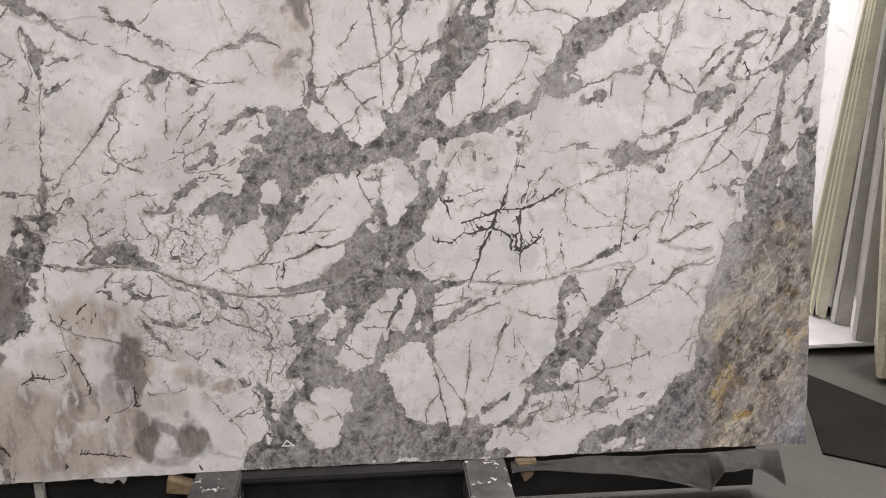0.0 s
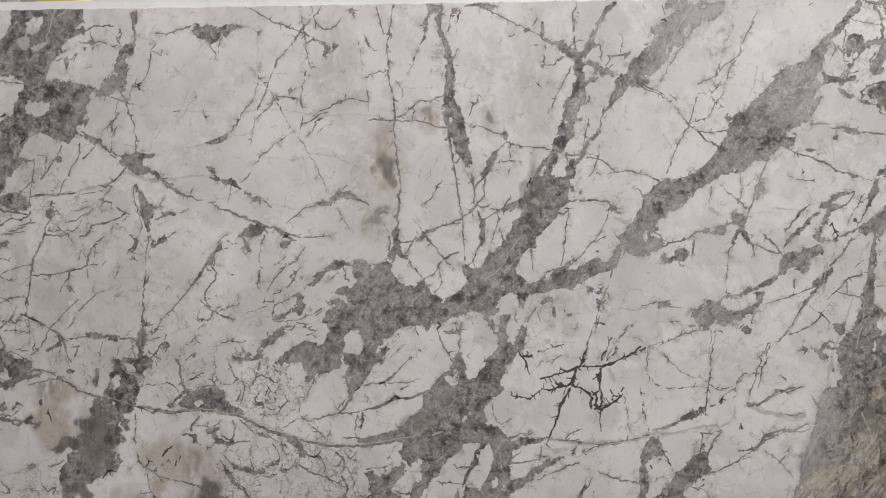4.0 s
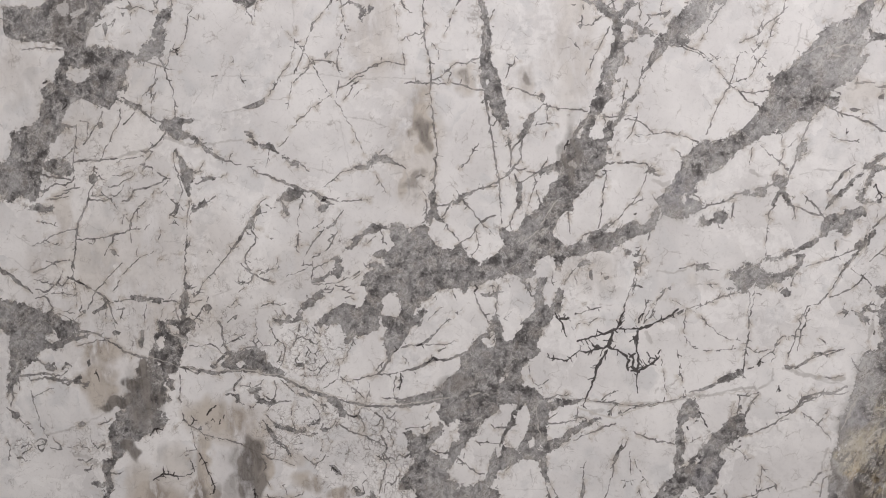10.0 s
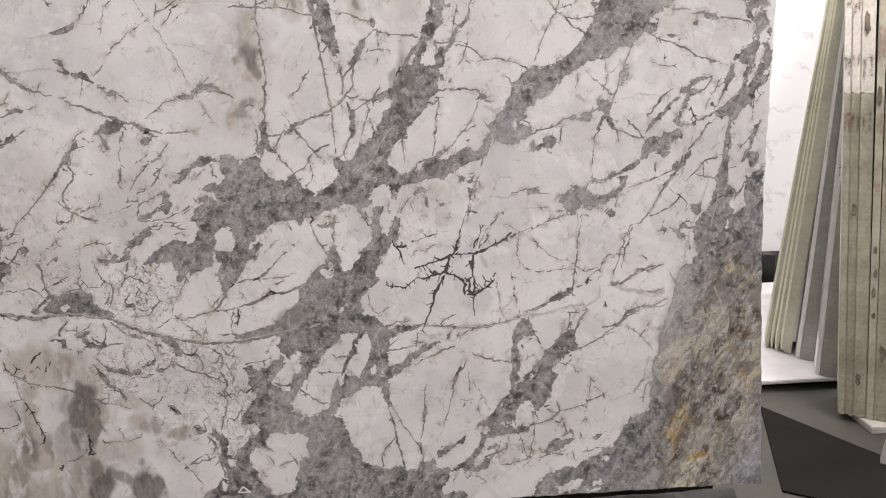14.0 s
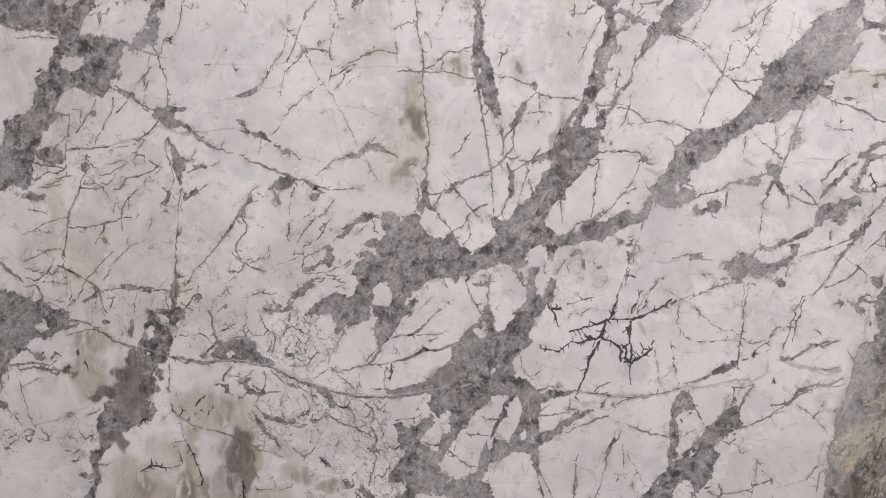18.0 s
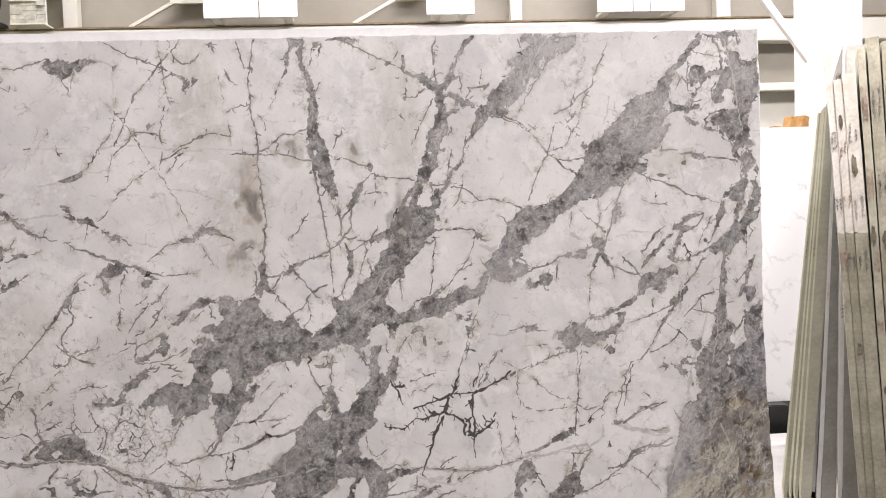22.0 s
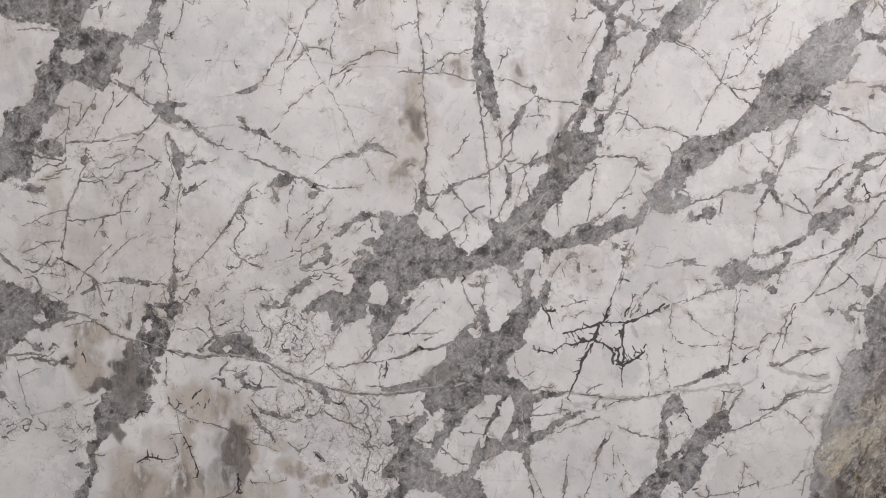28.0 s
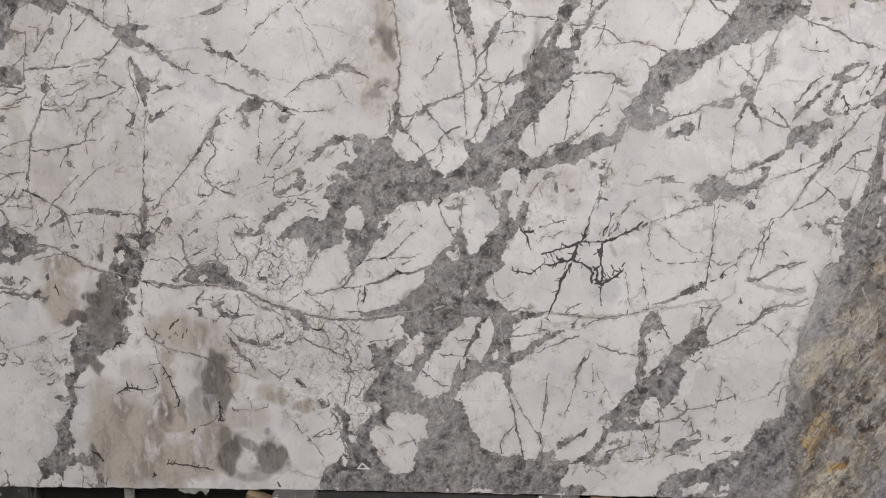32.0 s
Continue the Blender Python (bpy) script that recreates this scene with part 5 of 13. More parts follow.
patch((-0.421, 0.730), (-0.397, 0.761), (-0.370, 0.786), (-0.346, 0.808), (-0.339, 0.825), (-0.333, 0.846), (-0.323, 0.836), (-0.315, 0.805), (-0.304, 0.770), (-0.284, 0.764), (-0.260, 0.792), (-0.244, 0.817), (-0.231, 0.838), (-0.210, 0.848), (-0.167, 0.856), (-0.170, 0.835), (-0.186, 0.821), (-0.192, 0.794), (-0.202, 0.773), (-0.205, 0.752), (-0.194, 0.728), (-0.211, 0.721), (-0.228, 0.706), (-0.244, 0.688), (-0.254, 0.671), (-0.250, 0.646), (-0.233, 0.626), (-0.208, 0.609), (-0.181, 0.592), (-0.146, 0.589), (-0.095, 0.587), (-0.074, 0.581), (-0.095, 0.573), (-0.146, 0.561), (-0.166, 0.539), (-0.172, 0.518), (-0.178, 0.493), (-0.174, 0.464), (-0.177, 0.443), (-0.198, 0.435), (-0.211, 0.420), (-0.232, 0.430), (-0.246, 0.419), (-0.281, 0.418), (-0.330, 0.416), (-0.313, 0.467), (-0.299, 0.496), (-0.286, 0.543), (-0.273, 0.568), (-0.290, 0.575), (-0.322, 0.567), (-0.332, 0.541), (-0.352, 0.530), (-0.373, 0.512), (-0.390, 0.479), (-0.411, 0.457), (-0.439, 0.445), (-0.441, 0.715))
island((-0.373, 0.759), (-0.363, 0.769), (-0.352, 0.776), (-0.346, 0.797), (-0.336, 0.791), (-0.332, 0.763), (-0.338, 0.749), (-0.355, 0.745))
crack(GREY, (-0.352, 0.769, 7.0), (-0.335, 0.784, 7.0))
island((-0.323, 0.644), (-0.309, 0.659), (-0.296, 0.666), (-0.302, 0.641), (-0.319, 0.634))
crack(GREY, (-0.325, 0.595, 5.2), (-0.319, 0.630, 7.0), (-0.295, 0.652, 5.2), (-0.275, 0.670, 5.2))
crack(PALE, (-0.412, 0.592, 7.0), (-0.391, 0.600, 8.7), (-0.381, 0.604, 5.2))
crack(GREY, (-0.197, 0.563, 10.4), (-0.183, 0.528, 8.7), (-0.195, 0.492, 10.4), (-0.184, 0.457, 10.4))
crack(PALE, (-0.211, 0.563, 3.5), (-0.203, 0.510, 5.2), (-0.195, 0.457, 3.5))
island((-0.322, 0.567), (-0.294, 0.574), (-0.290, 0.560), (-0.300, 0.532), (-0.307, 0.507), (-0.320, 0.495), (-0.334, 0.495), (-0.348, 0.487), (-0.359, 0.501), (-0.348, 0.512), (-0.331, 0.517), (-0.317, 0.531))
crack(GREY, (-0.348, 0.505, 7.0), (-0.338, 0.491, 8.7), (-0.317, 0.499, 10.4), (-0.299, 0.496, 10.4), (-0.282, 0.507, 10.4))
island((-0.266, 0.550), (-0.245, 0.565), (-0.234, 0.537), (-0.230, 0.509), (-0.237, 0.484), (-0.253, 0.451), (-0.270, 0.429), (-0.298, 0.435), (-0.306, 0.460), (-0.292, 0.486), (-0.272, 0.508))
crack(GREY, (-0.292, 0.489, 5.2), (-0.265, 0.483, 3.5))
crack(GREY, (-0.299, 0.478, 7.0), (-0.283, 0.529, 7.0))
island((-0.233, 0.452), (-0.219, 0.470), (-0.209, 0.467), (-0.215, 0.445), (-0.229, 0.438))
crack(GREY, (-0.411, 0.453, 5.2), (-0.368, 0.447, 7.0), (-0.323, 0.445, 7.0), (-0.292, 0.443, 3.5))
crack(GREY, (-0.369, 0.849, 5.2), (-0.360, 0.832, 7.0), (-0.346, 0.815, 7.0))
crack(GREY, (-0.330, 0.849, 7.0), (-0.329, 0.829, 8.7))
crack(GREY, (-0.305, 0.833, 3.5), (-0.285, 0.854, 3.5))
crack(DARK, (-0.153, 0.853, 7.0), (-0.142, 0.832, 8.7), (-0.128, 0.809, 8.7), (-0.117, 0.781, 5.2))
crack(DARK, (-0.136, 0.833, 7.0), (-0.119, 0.830, 8.7), (-0.109, 0.837, 7.0))
crack(DARK, (-0.092, 0.847, 5.2), (-0.089, 0.851, 5.2))
crack(GREY, (-0.094, 0.799, 3.5), (-0.085, 0.817, 5.2), (-0.075, 0.820, 3.5))
crack(GREY, (-0.065, 0.820, 5.2), (-0.051, 0.814, 5.2), (-0.038, 0.828, 5.2), (-0.025, 0.835, 3.5))
crack(DARK, (-0.083, 0.765, 10.4), (-0.060, 0.772, 8.7), (-0.033, 0.780, 10.4), (-0.003, 0.787, 12.2), (0.020, 0.798, 12.2), (0.033, 0.802, 10.4))
crack(DARK, (-0.023, 0.794, 5.2), (-0.006, 0.787, 7.0))
crack(DARK, (0.033, 0.802, 10.4), (0.043, 0.819, 12.2), (0.045, 0.840, 7.0), (0.055, 0.857, 5.2))
crack(GREY, (0.032, 0.829, 5.2), (0.043, 0.819, 7.0), (0.055, 0.847, 5.2))
crack(DARK, (0.040, 0.802, 8.7), (0.067, 0.803, 8.7), (0.090, 0.803, 10.4), (0.107, 0.807, 13.9), (0.120, 0.811, 17.4), (0.139, 0.818, 10.4), (0.159, 0.828, 10.4), (0.181, 0.839, 8.7), (0.198, 0.849, 10.4), (0.213, 0.863, 10.4))
crack(DARK, (0.094, 0.796, 10.4), (0.093, 0.772, 13.9), (0.092, 0.745, 10.4), (0.097, 0.718, 12.2), (0.098, 0.693, 13.9), (0.092, 0.676, 15.7), (0.078, 0.676, 12.2))
crack(DARK, (0.084, 0.779, 8.7), (0.088, 0.759, 7.0))
crack(DARK, (0.022, 0.791, 13.9), (0.014, 0.771, 13.9), (0.008, 0.750, 19.1), (-0.005, 0.743, 17.4), (-0.025, 0.749, 17.4), (-0.039, 0.752, 12.2))
crack(DARK, (-0.035, 0.739, 8.7), (-0.022, 0.742, 10.4))
crack(DARK, (-0.038, 0.738, 7.0), (-0.058, 0.731, 8.7), (-0.079, 0.737, 7.0), (-0.092, 0.727, 5.2), (-0.105, 0.713, 7.0), (-0.125, 0.705, 7.0), (-0.149, 0.712, 5.2), (-0.177, 0.718, 3.5))
crack(GREY, (-0.080, 0.758, 3.5), (-0.076, 0.741, 5.2))
crack(DARK, (-0.051, 0.724, 5.2), (-0.042, 0.735, 7.0))
crack(DARK, (0.005, 0.739, 15.7), (-0.011, 0.715, 13.9), (-0.023, 0.690, 13.9), (-0.029, 0.669, 10.4), (-0.035, 0.645, 12.2), (-0.045, 0.624, 8.7), (-0.054, 0.602, 8.7), (-0.061, 0.585, 5.2), (-0.067, 0.563, 5.2))
crack(DARK, (0.012, 0.746, 12.2), (0.032, 0.740, 10.4), (0.049, 0.730, 10.4), (0.063, 0.720, 12.2), (0.070, 0.707, 13.9), (0.061, 0.689, 8.7), (0.068, 0.675, 5.2))
crack(DARK, (0.070, 0.727, 8.7), (0.084, 0.710, 10.4), (0.081, 0.686, 12.2), (0.098, 0.673, 15.7), (0.118, 0.687, 12.2), (0.131, 0.694, 13.9), (0.147, 0.705, 8.7), (0.157, 0.716, 8.7), (0.160, 0.722, 7.0))
crack(DARK, (0.086, 0.728, 8.7), (0.073, 0.717, 8.7))
crack(DARK, (0.110, 0.711, 5.2), (0.121, 0.694, 7.0))
crack(DARK, (0.123, 0.732, 7.0), (0.134, 0.715, 7.0), (0.147, 0.712, 7.0))
crack(DARK, (0.095, 0.669, 8.7), (0.093, 0.648, 7.0), (0.095, 0.624, 5.2), (0.096, 0.607, 3.5))
crack(DARK, (0.085, 0.669, 5.2), (0.092, 0.662, 5.2))
crack(DARK, (0.156, 0.729, 5.2), (0.163, 0.740, 3.5))
crack(GREY, (0.113, 0.821, 7.0), (0.118, 0.841, 5.2), (0.131, 0.858, 5.2))
crack(GREY, (0.135, 0.838, 5.2), (0.148, 0.859, 5.2))
crack(GREY, (0.093, 0.807, 3.5), (0.089, 0.834, 3.5))
crack(FAINT, (0.063, 0.689, 3.5), (0.062, 0.647, 3.5))
crack(GREY, (0.167, 0.712, 3.5), (0.172, 0.678, 5.2), (0.177, 0.637, 5.2), (0.182, 0.599, 3.5))
crack(FAINT, (0.120, 0.793, 24.4), (0.135, 0.760, 17.4))
crack(FAINT, (0.148, 0.608, 10.4), (0.158, 0.622, 13.9))
crack(GREY, (-0.258, 0.847, 3.5), (-0.219, 0.633, 3.5))
crack(GREY, (-0.223, 0.643, 3.5), (-0.202, 0.626, 5.2), (-0.182, 0.637, 5.2), (-0.172, 0.645, 3.5))
crack(GREY, (-0.192, 0.627, 3.5), (-0.184, 0.592, 5.2))
crack(GREY, (-0.191, 0.585, 7.0), (-0.163, 0.592, 8.7), (-0.136, 0.597, 7.0), (-0.112, 0.601, 5.2))
crack(GREY, (-0.088, 0.587, 7.0), (-0.061, 0.588, 7.0), (-0.027, 0.582, 7.0), (0.001, 0.579, 7.0), (0.035, 0.577, 7.0), (0.059, 0.571, 5.2), (0.092, 0.568, 7.0), (0.126, 0.573, 5.2), (0.159, 0.580, 5.2), (0.209, 0.589, 5.2), (0.242, 0.600, 5.2))
crack(FAINT, (-0.136, 0.593, 10.4), (-0.088, 0.584, 13.9), (-0.027, 0.580, 13.9), (0.042, 0.570, 13.9), (0.109, 0.576, 13.9), (0.176, 0.581, 12.2), (0.242, 0.593, 12.2))
crack(GREY, (-0.010, 0.586, 7.0), (0.013, 0.604, 8.7), (0.037, 0.615, 5.2))
crack(GREY, (0.014, 0.597, 5.2), (0.016, 0.611, 3.5))
crack(PALE, (-0.087, 0.563, 7.0), (-0.043, 0.547, 8.7), (0.002, 0.534, 10.4), (0.030, 0.528, 8.7))
crack(PALE, (0.029, 0.531, 8.7), (0.063, 0.546, 8.7), (0.093, 0.561, 8.7), (0.143, 0.573, 7.0), (0.193, 0.585, 5.2))
crack(GREY, (0.043, 0.542, 7.0), (0.076, 0.561, 7.0), (0.096, 0.568, 8.7), (0.126, 0.569, 7.0), (0.159, 0.577, 5.2))
shard((0.036, 0.549), (0.049, 0.549), (0.050, 0.535), (0.039, 0.542))
crack(GREY, (0.031, 0.577, 7.0), (0.018, 0.555, 7.0), (0.009, 0.534, 5.2))
crack(GREY, (-0.185, 0.507, 7.0), (-0.151, 0.511, 8.7), (-0.120, 0.516, 7.0), (-0.093, 0.520, 7.0))
crack(GREY, (-0.186, 0.510, 7.0), (-0.169, 0.525, 8.7), (-0.145, 0.543, 5.2))
crack(GREY, (-0.081, 0.567, 5.2), (-0.086, 0.531, 7.0), (-0.092, 0.503, 7.0), (-0.099, 0.488, 3.5))
crack(GREY, (-0.093, 0.527, 7.0), (-0.069, 0.532, 8.7), (-0.059, 0.528, 7.0))
patch((-0.211, 0.435), (-0.184, 0.450), (-0.157, 0.461), (-0.126, 0.477), (-0.096, 0.499), (-0.069, 0.517), (-0.042, 0.529), (-0.015, 0.533), (-0.025, 0.519), (-0.051, 0.504), (-0.075, 0.492), (-0.099, 0.474), (-0.119, 0.455), (-0.142, 0.433), (-0.166, 0.422), (-0.211, 0.409))
crack(GREY, (-0.092, 0.485, 20.9), (-0.058, 0.511, 17.4), (-0.018, 0.530, 13.9))
crack(GREY, (-0.095, 0.460, 5.2), (-0.064, 0.475, 7.0), (-0.030, 0.487, 8.7), (-0.007, 0.502, 10.4), (0.017, 0.510, 8.7), (0.033, 0.514, 5.2))
crack(FAINT, (-0.043, 0.547, 24.4), (-0.009, 0.555, 20.9))
patch((-0.370, 0.324), (-0.357, 0.361), (-0.347, 0.398), (-0.333, 0.434), (-0.298, 0.432), (-0.263, 0.418), (-0.229, 0.434), (-0.187, 0.439), (-0.176, 0.421), (-0.186, 0.403), (-0.179, 0.371), (-0.174, 0.335), (-0.185, 0.342), (-0.200, 0.370), (-0.200, 0.395), (-0.228, 0.398), (-0.263, 0.393), (-0.283, 0.378), (-0.304, 0.370), (-0.325, 0.351), (-0.339, 0.325), (-0.352, 0.310))
crack(GREY, (-0.312, 0.435, 7.0), (-0.312, 0.406, 7.0))
island((-0.337, 0.434), (-0.316, 0.438), (-0.315, 0.409), (-0.329, 0.398))
crack(GREY, (-0.287, 0.382, 5.2), (-0.304, 0.352, 7.0), (-0.318, 0.326, 5.2))
crack(GREY, (-0.322, 0.366, 3.5), (-0.325, 0.322, 5.2), (-0.328, 0.307, 3.5))
crack(GREY, (-0.335, 0.307, 7.0), (-0.314, 0.301, 3.5))
patch((-0.437, 0.303), (-0.402, 0.301), (-0.370, 0.317), (-0.349, 0.310), (-0.328, 0.300), (-0.320, 0.271), (-0.309, 0.235), (-0.294, 0.206), (-0.276, 0.177), (-0.265, 0.156), (-0.240, 0.142), (-0.212, 0.132), (-0.176, 0.119), (-0.159, 0.127), (-0.131, 0.117), (-0.099, 0.111), (-0.089, 0.130), (-0.086, 0.145), (-0.064, 0.135), (-0.044, 0.147), (-0.036, 0.125), (-0.043, 0.114), (-0.011, 0.111), (0.023, 0.117), (0.044, 0.128), (0.061, 0.140), (0.084, 0.160), (0.100, 0.186), (0.110, 0.208), (0.106, 0.223), (0.126, 0.238), (0.108, 0.248), (0.095, 0.244), (0.104, 0.262), (0.128, 0.274), (0.155, 0.290), (0.170, 0.315), (0.186, 0.341), (0.202, 0.367), (0.203, 0.434), (0.213, 0.505), (0.209, 0.523), (0.217, 0.558), (0.227, 0.575), (0.243, 0.590), (0.269, 0.594), (0.270, 0.577), (0.281, 0.549), (0.275, 0.535), (0.255, 0.534), (0.239, 0.523), (0.244, 0.489), (0.236, 0.453), (0.227, 0.417), (0.238, 0.389), (0.261, 0.408), (0.284, 0.433), (0.296, 0.455), (0.315, 0.480), (0.341, 0.499), (0.357, 0.510), (0.380, 0.510), (0.388, 0.545), (0.411, 0.546), (0.413, 0.518), (0.405, 0.476), (0.383, 0.451), (0.360, 0.440), (0.345, 0.421), (0.356, 0.401), (0.337, 0.368), (0.332, 0.332), (0.310, 0.310), (0.294, 0.288), (0.281, 0.284), (0.272, 0.319), (0.258, 0.329), (0.239, 0.314), (0.223, 0.292), (0.220, 0.265), (0.208, 0.247), (0.218, 0.238), (0.242, 0.235), (0.236, 0.221), (0.192, 0.215), (0.158, 0.214), (0.137, 0.209), (0.124, 0.187), (0.098, 0.149), (0.078, 0.130), (0.093, 0.112), (0.110, 0.117), (0.126, 0.136), (0.144, 0.122), (0.128, 0.106), (0.093, 0.101), (0.059, 0.096), (0.024, 0.098), (0.007, 0.079), (-0.007, 0.071), (-0.017, 0.059), (-0.027, 0.040), (-0.016, 0.026), (0.019, 0.035), (0.054, 0.033), (0.062, 0.015), (0.027, -0.002), (-0.078, 0.000), (-0.220, 0.001), (-0.362, 0.002), (-0.434, 0.006))
island((-0.159, 0.418), (0.212, 0.523), (0.206, 0.363), (0.180, 0.341), (0.147, 0.304), (0.121, 0.281), (0.094, 0.266), (0.074, 0.236), (0.037, 0.212), (0.003, 0.196), (-0.020, 0.177), (-0.020, 0.155), (-0.048, 0.154), (-0.079, 0.145), (-0.096, 0.152), (-0.126, 0.132), (-0.166, 0.130), (-0.205, 0.136), (-0.249, 0.153), (-0.295, 0.213), (-0.310, 0.272), (-0.324, 0.300), (-0.328, 0.326), (-0.297, 0.363), (-0.270, 0.382), (-0.231, 0.391), (-0.200, 0.385), (-0.192, 0.356), (-0.178, 0.331), (-0.167, 0.332), (-0.176, 0.385))
patch((-0.033, 0.147), (-0.031, 0.169), (-0.007, 0.185), (0.020, 0.197), (0.048, 0.213), (0.068, 0.228), (0.052, 0.195), (0.021, 0.179), (-0.003, 0.167), (-0.016, 0.152))
patch((-0.187, 0.407), (-0.176, 0.400), (-0.171, 0.331), (-0.181, 0.331), (-0.192, 0.356), (-0.200, 0.377))
crack(GREY, (-0.182, 0.342, 8.7), (-0.174, 0.302, 8.7), (-0.164, 0.263, 10.4), (-0.158, 0.226, 10.4), (-0.150, 0.186, 12.2), (-0.142, 0.150, 10.4), (-0.134, 0.121, 8.7))
crack(GREY, (-0.164, 0.321, 5.2), (-0.145, 0.285, 5.2), (-0.127, 0.250, 7.0), (-0.105, 0.218, 7.0), (-0.083, 0.185, 7.0), (-0.076, 0.175, 5.2))
shard((-0.073, 0.303), (-0.067, 0.339), (-0.060, 0.317), (-0.062, 0.296), (-0.072, 0.270), (-0.077, 0.273))
crack(GREY, (-0.058, 0.393, 3.5), (-0.065, 0.371, 3.5), (-0.067, 0.335, 5.2))
crack(GREY, (-0.069, 0.281, 7.0), (-0.075, 0.244, 7.0), (-0.081, 0.208, 5.2), (-0.083, 0.171, 7.0), (-0.075, 0.138, 8.7))
crack(GREY, (-0.091, 0.192, 7.0), (-0.080, 0.171, 8.7))
crack(DARK, (-0.087, 0.189, 5.2), (-0.083, 0.167, 5.2))
shard((0.020, 0.399), (0.033, 0.428), (0.049, 0.447), (0.040, 0.414), (0.031, 0.393))
crack(GREY, (0.052, 0.465, 5.2), (0.046, 0.436, 7.0))
crack(GREY, (0.027, 0.393, 8.7), (0.022, 0.357, 7.0), (0.010, 0.313, 5.2), (0.000, 0.280, 5.2), (-0.010, 0.269, 3.5))
crack(GREY, (0.079, 0.483, 3.5), (0.066, 0.465, 5.2), (0.060, 0.440, 7.0), (0.047, 0.429, 7.0))
crack(GREY, (0.044, 0.507, 3.5), (0.065, 0.490, 5.2))
crack(GREY, (0.075, 0.492, 5.2), (0.103, 0.480, 7.0), (0.130, 0.467, 10.4), (0.164, 0.461, 10.4), (0.195, 0.455, 8.7), (0.212, 0.449, 7.0))
crack(GREY, (-0.020, 0.261, 5.2), (-0.027, 0.264, 3.5))
crack(GREY, (-0.043, 0.231, 3.5), (-0.046, 0.224, 5.2))
crack(GREY, (0.047, 0.339, 5.2), (0.067, 0.333, 5.2), (0.091, 0.341, 3.5))
crack(GREY, (0.057, 0.340, 3.5), (0.061, 0.318, 5.2))
crack(GREY, (0.074, 0.340, 5.2), (0.081, 0.323, 7.0))
crack(GREY, (0.085, 0.412, 3.5), (0.097, 0.374, 5.2), (0.118, 0.342, 5.2), (0.140, 0.300, 5.2))
crack(GREY, (0.074, 0.430, 3.5), (0.077, 0.355, 3.5))
crack(GREY, (0.102, 0.313, 3.5), (0.110, 0.284, 5.2))
crack(FAINT, (-0.227, 0.366, 5.2), (-0.219, 0.311, 3.5))
crack(FAINT, (-0.278, 0.282, 3.5), (-0.285, 0.245, 5.2))
crack(FAINT, (-0.296, 0.301, 3.5), (-0.156, 0.307, 3.5))
crack(FAINT, (-0.242, 0.208, 3.5), (-0.233, 0.157, 5.2))
crack(GREY, (-0.163, 0.222, 5.2), (-0.189, 0.199, 5.2), (-0.202, 0.173, 5.2), (-0.205, 0.132, 5.2))
crack(GREY, (-0.313, 0.257, 10.4), (-0.302, 0.221, 7.0))
island((0.109, 0.234), (0.129, 0.249), (0.136, 0.235), (0.127, 0.220))
crack(GREY, (0.220, 0.435, 10.4), (0.228, 0.407, 12.2))
island((0.229, 0.513), (0.252, 0.534), (0.272, 0.528), (0.283, 0.507), (0.307, 0.498), (0.291, 0.479), (0.272, 0.458), (0.260, 0.436), (0.244, 0.414), (0.233, 0.435), (0.238, 0.471))
crack(DARK, (0.243, 0.506, 7.0), (0.247, 0.496, 5.2))
crack(DARK, (0.278, 0.553, 5.2), (0.289, 0.532, 7.0), (0.304, 0.504, 5.2))
crack(GREY, (0.249, 0.457, 3.5), (0.281, 0.476, 5.2))
crack(GREY, (0.278, 0.412, 10.4), (0.290, 0.430, 10.4))
island((0.265, 0.404), (0.274, 0.419), (0.282, 0.402), (0.272, 0.394))
island((0.212, 0.385), (0.235, 0.396), (0.262, 0.397), (0.236, 0.379), (0.215, 0.374))
crack(DARK, (0.269, 0.524, 3.5), (0.272, 0.528, 3.5))
shard((0.393, 0.573), (0.403, 0.577), (0.407, 0.563), (0.397, 0.563))
crack(GREY, (0.442, 0.585, 7.0), (0.426, 0.571, 8.7), (0.417, 0.553, 7.0), (0.405, 0.532, 8.7))
crack(GREY, (0.398, 0.601, 5.2), (0.394, 0.563, 5.2), (0.386, 0.518, 7.0))
patch((0.341, 0.495), (0.350, 0.516), (0.372, 0.528), (0.388, 0.535), (0.402, 0.528), (0.387, 0.500), (0.368, 0.482), (0.352, 0.471))
crack(GREY, (0.379, 0.580, 3.5), (0.372, 0.528, 5.2), (0.358, 0.492, 7.0))
crack(GREY, (0.451, 0.606, 8.7), (0.435, 0.588, 10.4), (0.417, 0.553, 8.7), (0.406, 0.518, 10.4), (0.401, 0.487, 8.7))
crack(FAINT, (0.424, 0.616, 10.4), (0.409, 0.581, 10.4))
crack(GREY, (0.415, 0.483, 5.2), (0.441, 0.491, 7.0), (0.463, 0.503, 7.0), (0.486, 0.514, 7.0), (0.502, 0.521, 8.7), (0.517, 0.536, 7.0), (0.542, 0.554, 8.7), (0.558, 0.564, 10.4), (0.570, 0.582, 10.4), (0.579, 0.596, 10.4), (0.592, 0.603, 12.2), (0.611, 0.611, 10.4), (0.636, 0.615, 10.4), (0.663, 0.612, 8.7), (0.684, 0.623, 8.7), (0.706, 0.634, 10.4))
crack(GREY, (0.503, 0.552, 8.7), (0.526, 0.553, 8.7), (0.545, 0.561, 8.7))
crack(GREY, (0.514, 0.528, 3.5), (0.540, 0.536, 5.2))
crack(FAINT, (0.474, 0.492, 5.2), (0.499, 0.514, 7.0), (0.523, 0.491, 3.5))
